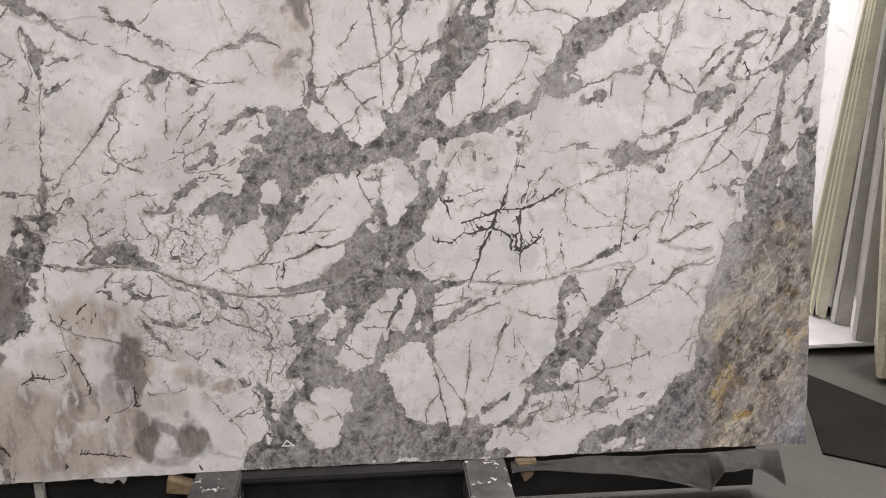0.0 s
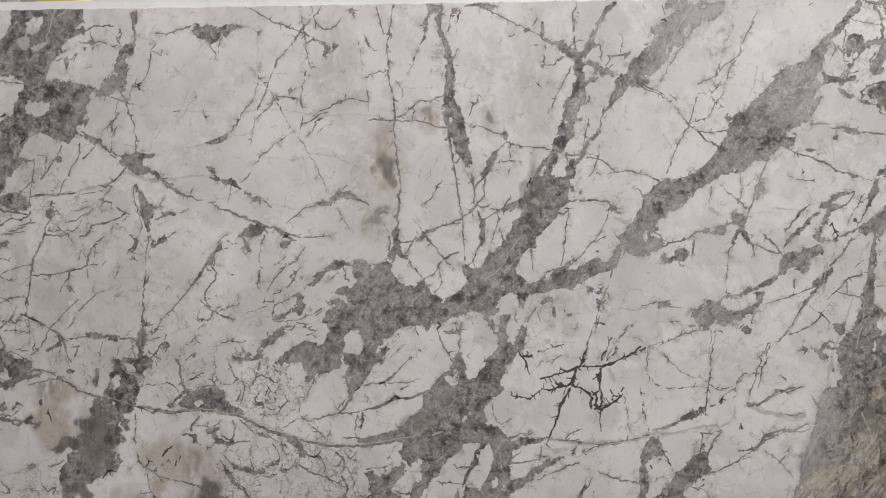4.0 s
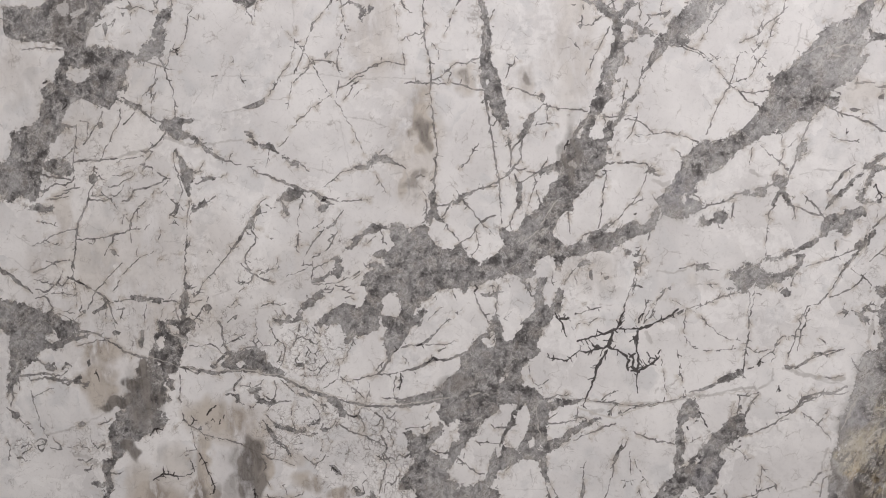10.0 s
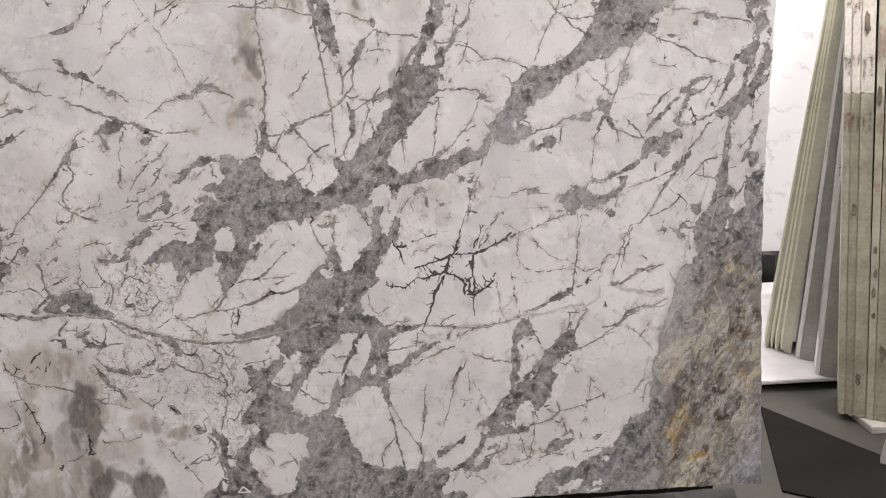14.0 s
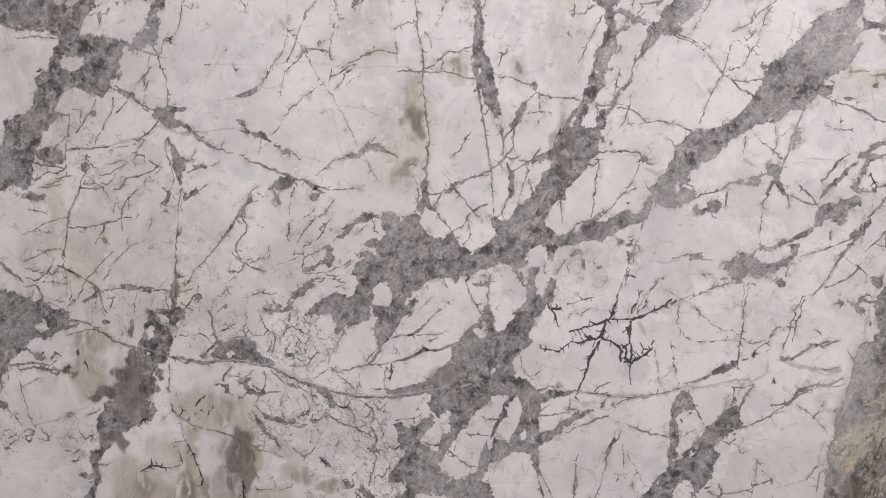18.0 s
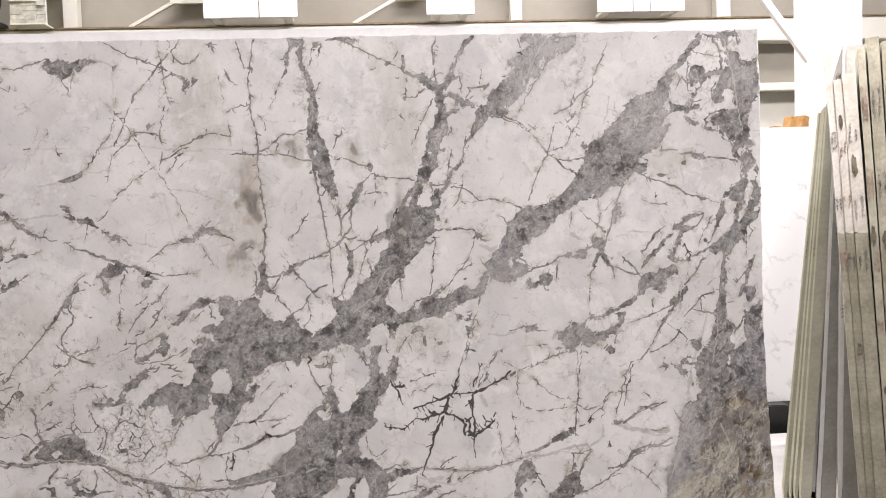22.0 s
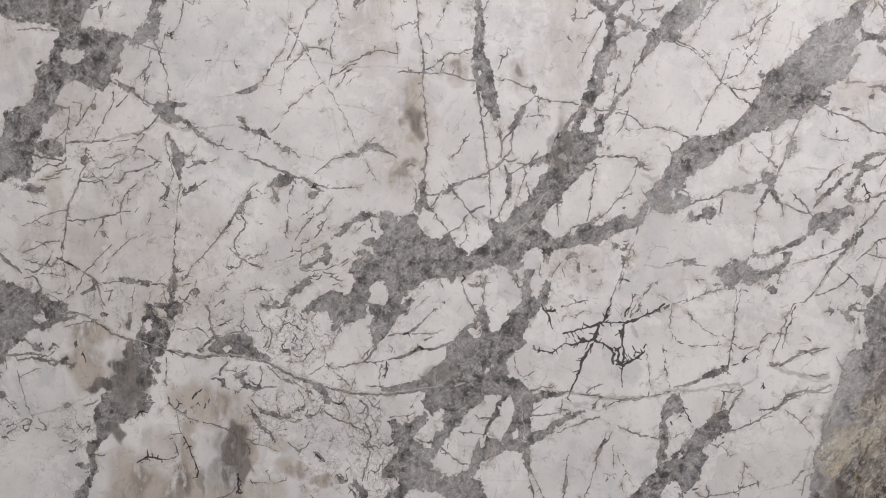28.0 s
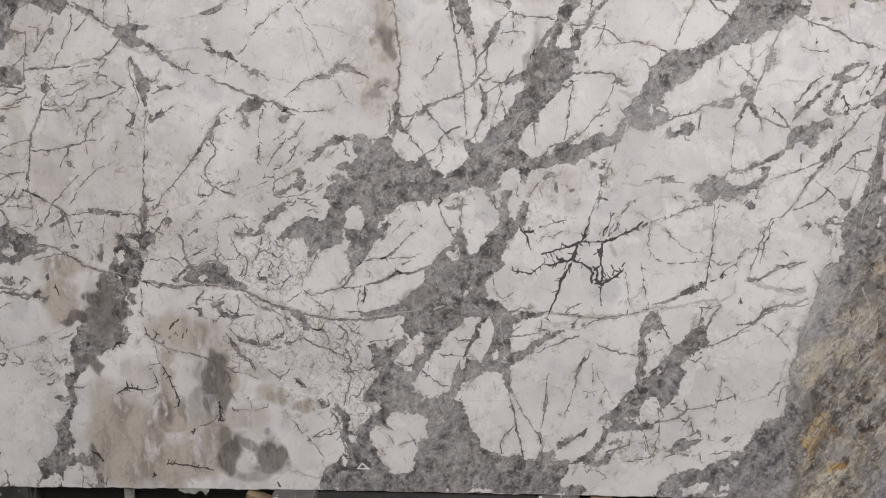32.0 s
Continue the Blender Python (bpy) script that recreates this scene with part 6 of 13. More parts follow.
crack(GREY, (0.589, 0.600, 10.4), (0.605, 0.604, 12.2), (0.576, 0.589, 10.4))
crack(GREY, (0.578, 0.555, 5.2), (0.602, 0.542, 7.0), (0.620, 0.525, 7.0), (0.637, 0.508, 5.2), (0.652, 0.488, 5.2), (0.663, 0.467, 3.5))
crack(GREY, (0.617, 0.514, 3.5), (0.642, 0.539, 5.2))
shard((0.641, 0.553), (0.656, 0.564), (0.651, 0.550))
crack(FAINT, (0.536, 0.605, 5.2), (0.557, 0.585, 7.0), (0.568, 0.568, 7.0))
crack(DARK, (0.508, 0.635, 5.2), (0.512, 0.618, 5.2))
crack(FAINT, (0.492, 0.686, 8.7), (0.491, 0.652, 10.4), (0.472, 0.634, 10.4), (0.450, 0.623, 8.7))
crack(FAINT, (0.521, 0.687, 13.9), (0.568, 0.671, 17.4), (0.617, 0.662, 17.4), (0.666, 0.657, 20.9), (0.698, 0.658, 24.4))
crack(GREY, (0.627, 0.662, 5.2), (0.666, 0.660, 7.0), (0.697, 0.668, 7.0))
shard((0.520, 0.697), (0.537, 0.698), (0.550, 0.688), (0.541, 0.684), (0.528, 0.687))
crack(GREY, (0.534, 0.691, 7.0), (0.566, 0.691, 7.0), (0.585, 0.706, 7.0), (0.603, 0.720, 8.7), (0.622, 0.734, 8.7), (0.635, 0.731, 7.0), (0.654, 0.731, 7.0), (0.670, 0.738, 7.0), (0.685, 0.745, 8.7), (0.698, 0.749, 5.2))
shard((0.625, 0.737), (0.638, 0.734), (0.632, 0.727))
crack(GREY, (0.563, 0.739, 5.2), (0.568, 0.773, 5.2), (0.572, 0.797, 8.7), (0.581, 0.817, 8.7), (0.586, 0.840, 7.0), (0.594, 0.867, 5.2))
crack(GREY, (0.527, 0.694, 3.5), (0.541, 0.738, 5.2), (0.555, 0.773, 5.2), (0.562, 0.806, 7.0), (0.575, 0.850, 5.2))
crack(GREY, (0.547, 0.786, 5.2), (0.567, 0.783, 7.0), (0.589, 0.785, 5.2))
crack(GREY, (0.494, 0.754, 3.5), (0.509, 0.775, 5.2), (0.518, 0.784, 5.2), (0.544, 0.782, 3.5))
crack(GREY, (0.452, 0.695, 8.7), (0.457, 0.713, 8.7), (0.476, 0.730, 7.0), (0.489, 0.737, 5.2), (0.513, 0.772, 3.5))
crack(DARK, (0.448, 0.699, 7.0), (0.454, 0.709, 7.0))
crack(GREY, (0.420, 0.684, 5.2), (0.436, 0.692, 7.0))
crack(GREY, (0.499, 0.720, 3.5), (0.487, 0.703, 3.5))
patch((0.268, 0.615), (0.291, 0.626), (0.317, 0.637), (0.333, 0.651), (0.355, 0.666), (0.378, 0.673), (0.397, 0.680), (0.404, 0.667), (0.392, 0.656), (0.372, 0.649), (0.346, 0.641), (0.324, 0.634), (0.301, 0.619), (0.275, 0.612))
crack(GREY, (0.248, 0.611, 5.2), (0.285, 0.619, 8.7), (0.317, 0.637, 8.7))
crack(FAINT, (0.242, 0.602, 12.2), (0.309, 0.604, 13.9), (0.390, 0.623, 12.2), (0.439, 0.630, 12.2), (0.457, 0.608, 13.9))
crack(PALE, (0.325, 0.604, 5.2), (0.407, 0.615, 5.2), (0.450, 0.623, 5.2))
crack(GREY, (0.391, 0.606, 5.2), (0.424, 0.602, 7.0), (0.453, 0.613, 5.2))
crack(GREY, (0.426, 0.864, 5.2), (0.422, 0.820, 7.0), (0.420, 0.776, 7.0), (0.413, 0.746, 7.0), (0.409, 0.708, 7.0), (0.407, 0.677, 7.0), (0.405, 0.657, 5.2))
crack(GREY, (0.277, 0.848, 5.2), (0.308, 0.811, 5.2), (0.339, 0.785, 5.2), (0.369, 0.772, 5.2), (0.399, 0.769, 3.5))
crack(GREY, (0.234, 0.782, 3.5), (0.258, 0.749, 5.2), (0.282, 0.739, 5.2), (0.335, 0.739, 5.2), (0.384, 0.745, 3.5))
crack(GREY, (0.413, 0.752, 5.2), (0.440, 0.736, 7.0), (0.466, 0.740, 5.2), (0.485, 0.744, 3.5))
crack(GREY, (0.235, 0.860, 5.2), (0.233, 0.833, 5.2), (0.233, 0.789, 5.2))
crack(GREY, (0.212, 0.741, 3.5), (0.222, 0.679, 5.2), (0.227, 0.638, 5.2), (0.239, 0.604, 5.2))
crack(GREY, (0.625, 0.777, 3.5), (0.646, 0.764, 5.2))
patch((0.331, 0.495), (0.395, 0.546), (0.412, 0.537), (0.420, 0.501), (0.408, 0.473), (0.393, 0.451), (0.354, 0.439))
crack(GREY, (0.273, 0.577, 5.2), (0.278, 0.553, 7.0))
crack(GREY, (0.350, 0.450, 5.2), (0.384, 0.433, 7.0), (0.400, 0.451, 7.0))
crack(GREY, (0.384, 0.440, 5.2), (0.411, 0.424, 5.2), (0.425, 0.407, 3.5))
crack(GREY, (0.277, 0.287, 10.4), (0.280, 0.259, 8.7), (0.280, 0.222, 8.7), (0.275, 0.186, 7.0), (0.267, 0.149, 7.0), (0.264, 0.131, 5.2))
crack(GREY, (0.284, 0.284, 7.0), (0.295, 0.259, 5.2))
patch((0.218, 0.247), (0.242, 0.239), (0.269, 0.236), (0.260, 0.225), (0.233, 0.217), (0.216, 0.220))
crack(GREY, (0.252, 0.236, 7.0), (0.279, 0.244, 8.7), (0.303, 0.249, 7.0), (0.333, 0.257, 8.7), (0.349, 0.268, 7.0), (0.362, 0.283, 10.4), (0.385, 0.288, 8.7), (0.418, 0.293, 8.7), (0.448, 0.301, 8.7), (0.454, 0.315, 7.0), (0.480, 0.320, 7.0), (0.506, 0.332, 7.0))
shard((0.499, 0.342), (0.510, 0.332), (0.508, 0.310), (0.504, 0.324))
crack(GREY, (0.353, 0.315, 5.2), (0.362, 0.287, 8.7))
crack(GREY, (0.324, 0.293, 8.7), (0.345, 0.283, 8.7), (0.362, 0.276, 8.7))
crack(GREY, (0.314, 0.303, 8.7), (0.330, 0.307, 5.2))
crack(GREY, (0.457, 0.326, 3.5), (0.464, 0.366, 5.2), (0.467, 0.387, 7.0), (0.478, 0.370, 5.2))
crack(GREY, (0.475, 0.359, 5.2), (0.496, 0.342, 5.2))
crack(GREY, (0.450, 0.330, 3.5), (0.450, 0.274, 3.5), (0.446, 0.229, 3.5))
crack(GREY, (0.350, 0.251, 7.0), (0.364, 0.244, 7.0), (0.369, 0.266, 5.2))
crack(GREY, (0.377, 0.244, 5.2), (0.382, 0.216, 7.0), (0.370, 0.197, 5.2))
crack(GREY, (0.348, 0.218, 3.5), (0.361, 0.240, 5.2))
patch((0.308, 0.144), (0.321, 0.163), (0.330, 0.181), (0.353, 0.197), (0.376, 0.205), (0.363, 0.186), (0.384, 0.191), (0.410, 0.199), (0.414, 0.188), (0.398, 0.173), (0.372, 0.161), (0.345, 0.149), (0.325, 0.141))
shard((0.395, 0.224), (0.409, 0.217), (0.407, 0.202), (0.396, 0.209))
crack(GREY, (0.376, 0.201, 8.7), (0.396, 0.216, 7.0))
island((0.366, 0.194), (0.390, 0.205), (0.407, 0.202), (0.390, 0.191), (0.370, 0.183))
patch((0.332, 0.141), (0.359, 0.146), (0.383, 0.143), (0.399, 0.148), (0.393, 0.133), (0.369, 0.136))
crack(GREY, (0.291, 0.132, 5.2), (0.332, 0.141, 7.0))
crack(GREY, (0.406, 0.144, 3.5), (0.415, 0.112, 5.2))
shard((0.468, 0.191), (0.487, 0.202), (0.501, 0.199), (0.511, 0.207), (0.498, 0.192), (0.482, 0.180))
crack(GREY, (0.497, 0.206, 5.2), (0.524, 0.207, 5.2))
crack(GREY, (0.440, 0.142, 7.0), (0.467, 0.147, 8.7), (0.490, 0.155, 7.0), (0.517, 0.153, 5.2))
crack(GREY, (0.430, 0.211, 3.5), (0.438, 0.186, 5.2))
crack(GREY, (0.232, 0.228, 3.5), (0.241, 0.185, 5.2), (0.250, 0.149, 5.2), (0.257, 0.127, 7.0))
crack(GREY, (0.230, 0.129, 5.2), (0.257, 0.131, 7.0), (0.271, 0.138, 5.2))
crack(GREY, (0.238, 0.100, 5.2), (0.258, 0.116, 5.2), (0.271, 0.138, 5.2))
patch((0.277, 0.006), (0.286, 0.036), (0.305, 0.056), (0.315, 0.075), (0.342, 0.080), (0.365, 0.088), (0.392, 0.097), (0.419, 0.094), (0.442, 0.113), (0.468, 0.122), (0.491, 0.137), (0.510, 0.156), (0.534, 0.161), (0.552, 0.180), (0.564, 0.209), (0.582, 0.235), (0.601, 0.254), (0.627, 0.258), (0.647, 0.270), (0.657, 0.309), (0.663, 0.362), (0.666, 0.415), (0.680, 0.450), (0.743, 0.026))
island((0.358, 0.029), (0.388, 0.041), (0.422, 0.050), (0.439, 0.044), (0.424, 0.014), (0.366, 0.011))
island((0.467, 0.038), (0.497, 0.047), (0.508, 0.029), (0.471, 0.020))
island((0.509, 0.120), (0.522, 0.128), (0.530, 0.110), (0.517, 0.102))
crack(GREY, (0.606, 0.335, 8.7), (0.621, 0.354, 10.4), (0.636, 0.375, 8.7), (0.652, 0.379, 5.2))
crack(GREY, (0.635, 0.301, 7.0), (0.639, 0.326, 8.7), (0.644, 0.355, 7.0))
crack(FAINT, (0.531, 0.311, 5.2), (0.564, 0.320, 7.0), (0.596, 0.328, 7.0))
crack(FAINT, (0.657, 0.450, 8.7), (0.643, 0.414, 10.4), (0.636, 0.379, 8.7))
patch((0.684, 0.537), (0.699, 0.555), (0.713, 0.579), (0.728, 0.604), (0.740, 0.614), (0.748, 0.642), (0.755, 0.676), (0.768, 0.710), (0.778, 0.744), (0.792, 0.778), (0.796, 0.811), (0.826, 0.829), (0.855, 0.456), (0.697, 0.451), (0.688, 0.477), (0.703, 0.500), (0.692, 0.513))
island((0.664, 0.588), (0.702, 0.610), (0.709, 0.596), (0.692, 0.568), (0.672, 0.520), (0.654, 0.554))
crack(GREY, (0.734, 0.607, 8.7), (0.720, 0.573, 10.4), (0.707, 0.538, 10.4), (0.692, 0.520, 8.7))
crack(PALE, (0.738, 0.604, 5.2), (0.724, 0.569, 5.2), (0.710, 0.538, 5.2))
crack(GREY, (0.709, 0.726, 5.2), (0.727, 0.702, 7.0), (0.738, 0.682, 8.7))
crack(GREY, (0.744, 0.693, 8.7), (0.753, 0.659, 10.4), (0.742, 0.625, 10.4))
crack(GREY, (0.751, 0.727, 7.0), (0.772, 0.744, 8.7), (0.779, 0.774, 7.0))
crack(GREY, (0.716, 0.860, 8.7), (0.742, 0.850, 12.2), (0.759, 0.834, 8.7), (0.766, 0.821, 7.0))
crack(GREY, (0.747, 0.870, 10.4), (0.779, 0.858, 13.9), (0.810, 0.865, 10.4))
crack(GREY, (0.678, 0.852, 7.0), (0.700, 0.859, 10.4), (0.690, 0.866, 7.0))
crack(GREY, (0.175, 0.116, 5.2), (0.213, 0.121, 7.0), (0.247, 0.127, 5.2))
crack(GREY, (0.051, 0.103, 7.0), (0.066, 0.085, 5.2))
crack(GREY, (0.024, 0.080, 7.0), (0.018, 0.065, 5.2))
crack(GREY, (0.055, 0.088, 5.2), (0.063, 0.074, 7.0), (0.076, 0.093, 5.2))
crack(GREY, (0.087, 0.086, 5.2), (0.108, 0.072, 7.0), (0.126, 0.058, 7.0), (0.112, 0.073, 5.2))
island((0.003, 0.101), (0.041, 0.106), (0.062, 0.100), (0.041, 0.092), (0.010, 0.090))
patch((0.123, 0.223), (0.157, 0.235), (0.184, 0.247), (0.207, 0.256), (0.215, 0.241), (0.192, 0.222), (0.158, 0.210), (0.124, 0.194))
island((0.177, 0.251), (0.197, 0.262), (0.207, 0.248), (0.191, 0.240))
crack(GREY, (0.183, 0.273, 5.2), (0.190, 0.248, 7.0), (0.211, 0.252, 7.0))
crack(GREY, (0.213, 0.267, 5.2), (0.222, 0.235, 5.2), (0.237, 0.203, 5.2), (0.243, 0.148, 5.2))
patch((0.125, 0.165), (0.142, 0.177), (0.169, 0.189), (0.176, 0.178), (0.153, 0.166))
crack(GREY, (0.119, 0.143, 8.7), (0.153, 0.155, 8.7), (0.190, 0.168, 8.7), (0.196, 0.190, 5.2), (0.198, 0.219, 5.2))
crack(GREY, (0.160, 0.163, 7.0), (0.172, 0.196, 5.2))
crack(GREY, (0.127, 0.121, 12.2), (0.143, 0.144, 10.4), (0.160, 0.163, 8.7))
island((-0.036, 0.121), (-0.005, 0.126), (0.023, 0.128), (-0.005, 0.115), (-0.029, 0.111))
island((-0.305, 0.005), (-0.284, 0.021), (-0.255, 0.018), (-0.230, 0.004))
island((-0.395, 0.004), (-0.373, 0.016), (-0.359, 0.006))
patch((-1.703, 1.918), (-1.481, 1.913), (-1.484, 1.862), (-1.508, 1.841), (-1.469, 1.837), (-1.480, 1.823), (-1.509, 1.823), (-1.535, 1.802), (-1.553, 1.784), (-1.568, 1.761), (-1.582, 1.742), (-1.593, 1.720), (-1.604, 1.699), (-1.607, 1.681), (-1.570, 1.684), (-1.533, 1.680), (-1.459, 1.664), (-1.441, 1.650), (-1.466, 1.632), (-1.473, 1.618), (-1.484, 1.593), (-1.491, 1.572), (-1.484, 1.554), (-1.469, 1.564), (-1.472, 1.539), (-1.494, 1.532), (-1.513, 1.529), (-1.516, 1.509), (-1.534, 1.490), (-1.560, 1.490), (-1.571, 1.508), (-1.601, 1.509), (-1.623, 1.516), (-1.631, 1.538), (-1.646, 1.559), (-1.657, 1.534), (-1.675, 1.524), (-1.693, 1.510), (-1.708, 1.492), (-1.715, 1.467), (-1.722, 1.431), (-1.729, 1.402), (-1.743, 1.385), (-1.754, 1.367), (-1.761, 1.342), (-1.775, 1.306), (-1.786, 1.285), (-1.804, 1.281), (-1.860, 1.271), (-1.863, 1.415), (-1.807, 1.439), (-1.778, 1.450), (-1.763, 1.467), (-1.767, 1.485), (-1.745, 1.507), (-1.753, 1.550), (-1.735, 1.575), (-1.713, 1.575), (-1.710, 1.600), (-1.699, 1.618), (-1.688, 1.646), (-1.666, 1.668), (-1.700, 1.686), (-1.737, 1.701), (-1.760, 1.712), (-1.793, 1.709), (-1.812, 1.702), (-1.868, 1.722), (-1.870, 1.812), (-1.814, 1.808), (-1.769, 1.807), (-1.739, 1.817), (-1.728, 1.831), (-1.710, 1.856), (-1.707, 1.882))
island((-1.669, 1.863), (-1.640, 1.873), (-1.614, 1.883), (-1.610, 1.865), (-1.624, 1.840), (-1.646, 1.826), (-1.665, 1.830))
island((-1.694, 1.812), (-1.680, 1.819), (-1.661, 1.815), (-1.653, 1.794), (-1.668, 1.779), (-1.687, 1.787))
island((-1.646, 1.779), (-1.609, 1.804), (-1.601, 1.789), (-1.627, 1.775))
island((-1.807, 1.862), (-1.759, 1.868), (-1.714, 1.864), (-1.721, 1.842), (-1.739, 1.817), (-1.769, 1.799), (-1.799, 1.807), (-1.814, 1.829))
island((-1.815, 1.902), (-1.741, 1.900), (-1.721, 1.871), (-1.777, 1.858), (-1.815, 1.866))
island((-1.673, 1.606), (-1.654, 1.621), (-1.632, 1.617), (-1.613, 1.620), (-1.591, 1.605), (-1.598, 1.584), (-1.617, 1.573), (-1.650, 1.577), (-1.672, 1.585))
island((-1.812, 1.684), (-1.756, 1.698), (-1.707, 1.693), (-1.674, 1.675), (-1.695, 1.639), (-1.706, 1.603), (-1.735, 1.589), (-1.810, 1.583))
shard((-1.796, 1.880), (-1.785, 1.887), (-1.777, 1.865), (-1.792, 1.865))
crack(PALE, (-1.573, 1.897, 7.0), (-1.584, 1.861, 7.0), (-1.594, 1.825, 5.2), (-1.605, 1.789, 5.2))
crack(PALE, (-1.536, 1.896, 7.0), (-1.562, 1.878, 7.0))
crack(GREY, (-1.608, 1.771, 8.7), (-1.597, 1.753, 8.7), (-1.575, 1.770, 8.7))
crack(DARK, (-1.746, 1.571, 10.4), (-1.735, 1.579, 8.7))
crack(GREY, (-1.811, 1.675, 8.7), (-1.756, 1.683, 8.7), (-1.700, 1.675, 7.0), (-1.662, 1.671, 7.0))
crack(FAINT, (-1.625, 1.663, 10.4), (-1.570, 1.659, 10.4), (-1.514, 1.651, 8.7), (-1.478, 1.657, 7.0))
crack(GREY, (-1.507, 1.823, 7.0), (-1.465, 1.837, 8.7), (-1.451, 1.847, 10.4), (-1.414, 1.848, 7.0), (-1.388, 1.846, 5.2))
crack(GREY, (-1.498, 1.800, 5.2), (-1.472, 1.797, 8.7), (-1.454, 1.793, 10.4), (-1.435, 1.800, 7.0), (-1.406, 1.789, 5.2), (-1.373, 1.781, 3.5))
shard((-1.472, 1.801), (-1.458, 1.804), (-1.443, 1.793), (-1.457, 1.786))
shard((-1.487, 1.783), (-1.472, 1.783), (-1.479, 1.765))
crack(GREY, (-1.450, 1.800, 5.2), (-1.462, 1.829, 5.2))
crack(GREY, (-1.457, 1.757, 3.5), (-1.450, 1.782, 5.2))
crack(GREY, (-1.368, 1.845, 3.5), (-1.366, 1.813, 5.2), (-1.373, 1.799, 5.2), (-1.365, 1.770, 5.2))
crack(GREY, (-1.403, 1.835, 3.5), (-1.377, 1.810, 5.2))
shard((-1.549, 1.748), (-1.534, 1.755), (-1.530, 1.734), (-1.537, 1.705), (-1.541, 1.723))
crack(GREY, (-1.534, 1.741, 5.2), (-1.516, 1.755, 8.7), (-1.505, 1.762, 7.0), (-1.519, 1.737, 7.0))
crack(GREY, (-1.571, 1.743, 7.0), (-1.553, 1.748, 8.7))
crack(GREY, (-1.482, 1.715, 3.5), (-1.460, 1.722, 5.2))
shard((-1.337, 1.884), (-1.312, 1.894), (-1.315, 1.848), (-1.330, 1.845))
crack(GREY, (-1.326, 1.848, 10.4), (-1.322, 1.819, 10.4), (-1.325, 1.787, 13.9), (-1.336, 1.755, 10.4))
patch((-1.351, 1.788), (-1.333, 1.794), (-1.329, 1.766), (-1.343, 1.748), (-1.347, 1.712), (-1.350, 1.677), (-1.353, 1.648), (-1.368, 1.641), (-1.393, 1.645), (-1.419, 1.635), (-1.448, 1.632), (-1.441, 1.650), (-1.423, 1.671), (-1.405, 1.692), (-1.390, 1.720), (-1.376, 1.752), (-1.362, 1.774))
island((-1.358, 1.752), (-1.343, 1.759), (-1.343, 1.734), (-1.354, 1.727))
crack(GREY, (-1.441, 1.639, 8.7), (-1.411, 1.631, 7.0), (-1.382, 1.624, 7.0), (-1.356, 1.612, 7.0), (-1.327, 1.605, 5.2), (-1.305, 1.599, 3.5))
crack(GREY, (-1.368, 1.641, 10.4), (-1.353, 1.612, 12.2), (-1.345, 1.587, 10.4), (-1.334, 1.559, 8.7), (-1.326, 1.530, 7.0), (-1.322, 1.480, 7.0), (-1.318, 1.445, 7.0))
crack(GREY, (-1.375, 1.620, 5.2), (-1.382, 1.588, 5.2), (-1.385, 1.577, 7.0))
crack(GREY, (-1.331, 1.666, 5.2), (-1.338, 1.630, 7.0), (-1.349, 1.609, 7.0))
crack(GREY, (-1.317, 1.683, 5.2), (-1.324, 1.658, 5.2), (-1.306, 1.662, 7.0), (-1.295, 1.679, 5.2), (-1.281, 1.711, 7.0), (-1.274, 1.747, 7.0), (-1.274, 1.768, 7.0), (-1.256, 1.761, 7.0), (-1.241, 1.753, 7.0), (-1.238, 1.771, 5.2))
crack(DARK, (-1.324, 1.669, 5.2), (-1.306, 1.662, 7.0))
crack(DARK, (-1.309, 1.649, 5.2), (-1.306, 1.653, 5.2))
crack(GREY, (-1.260, 1.786, 7.0), (-1.274, 1.772, 7.0))
crack(GREY, (-1.257, 1.822, 7.0), (-1.224, 1.817, 5.2), (-1.188, 1.831, 7.0), (-1.151, 1.841, 8.7), (-1.126, 1.847, 7.0))
shard((-1.126, 1.851), (-1.119, 1.844), (-1.126, 1.830), (-1.141, 1.837))
patch((-1.151, 1.830), (-1.126, 1.833), (-1.097, 1.840), (-1.061, 1.835), (-1.025, 1.842), (-0.989, 1.837), (-1.007, 1.831), (-1.036, 1.814), (-1.057, 1.807), (-1.079, 1.789), (-1.101, 1.793), (-1.122, 1.808), (-1.144, 1.819))
crack(GREY, (-1.097, 1.793, 5.2), (-1.075, 1.761, 7.0), (-1.068, 1.734, 7.0))
crack(GREY, (-1.054, 1.807, 5.2), (-1.064, 1.761, 5.2))
crack(FAINT, (-0.989, 1.841, 13.9), (-0.968, 1.837, 10.4), (-0.939, 1.819, 8.7))
shard((-0.943, 1.822), (-0.928, 1.826), (-0.939, 1.804))
crack(FAINT, (-0.942, 1.805, 3.5), (-0.942, 1.705, 3.5))
crack(GREY, (-1.135, 1.641, 3.5), (-1.132, 1.623, 5.2))
crack(GREY, (-1.117, 1.602, 3.5), (-1.106, 1.566, 5.2), (-1.095, 1.548, 5.2))
crack(GREY, (-1.203, 1.582, 7.0), (-1.185, 1.585, 7.0))
crack(FAINT, (-1.167, 1.585, 3.5), (-1.113, 1.580, 5.2), (-1.059, 1.580, 3.5))
crack(FAINT, (-1.192, 1.567, 3.5), (-1.203, 1.514, 3.5))
crack(GREY, (-1.260, 1.843, 1.7), (-1.278, 1.822, 3.5))
shard((-1.112, 1.485), (-1.084, 1.492), (-1.059, 1.505), (-1.034, 1.516), (-1.041, 1.495), (-1.059, 1.484), (-1.084, 1.478))
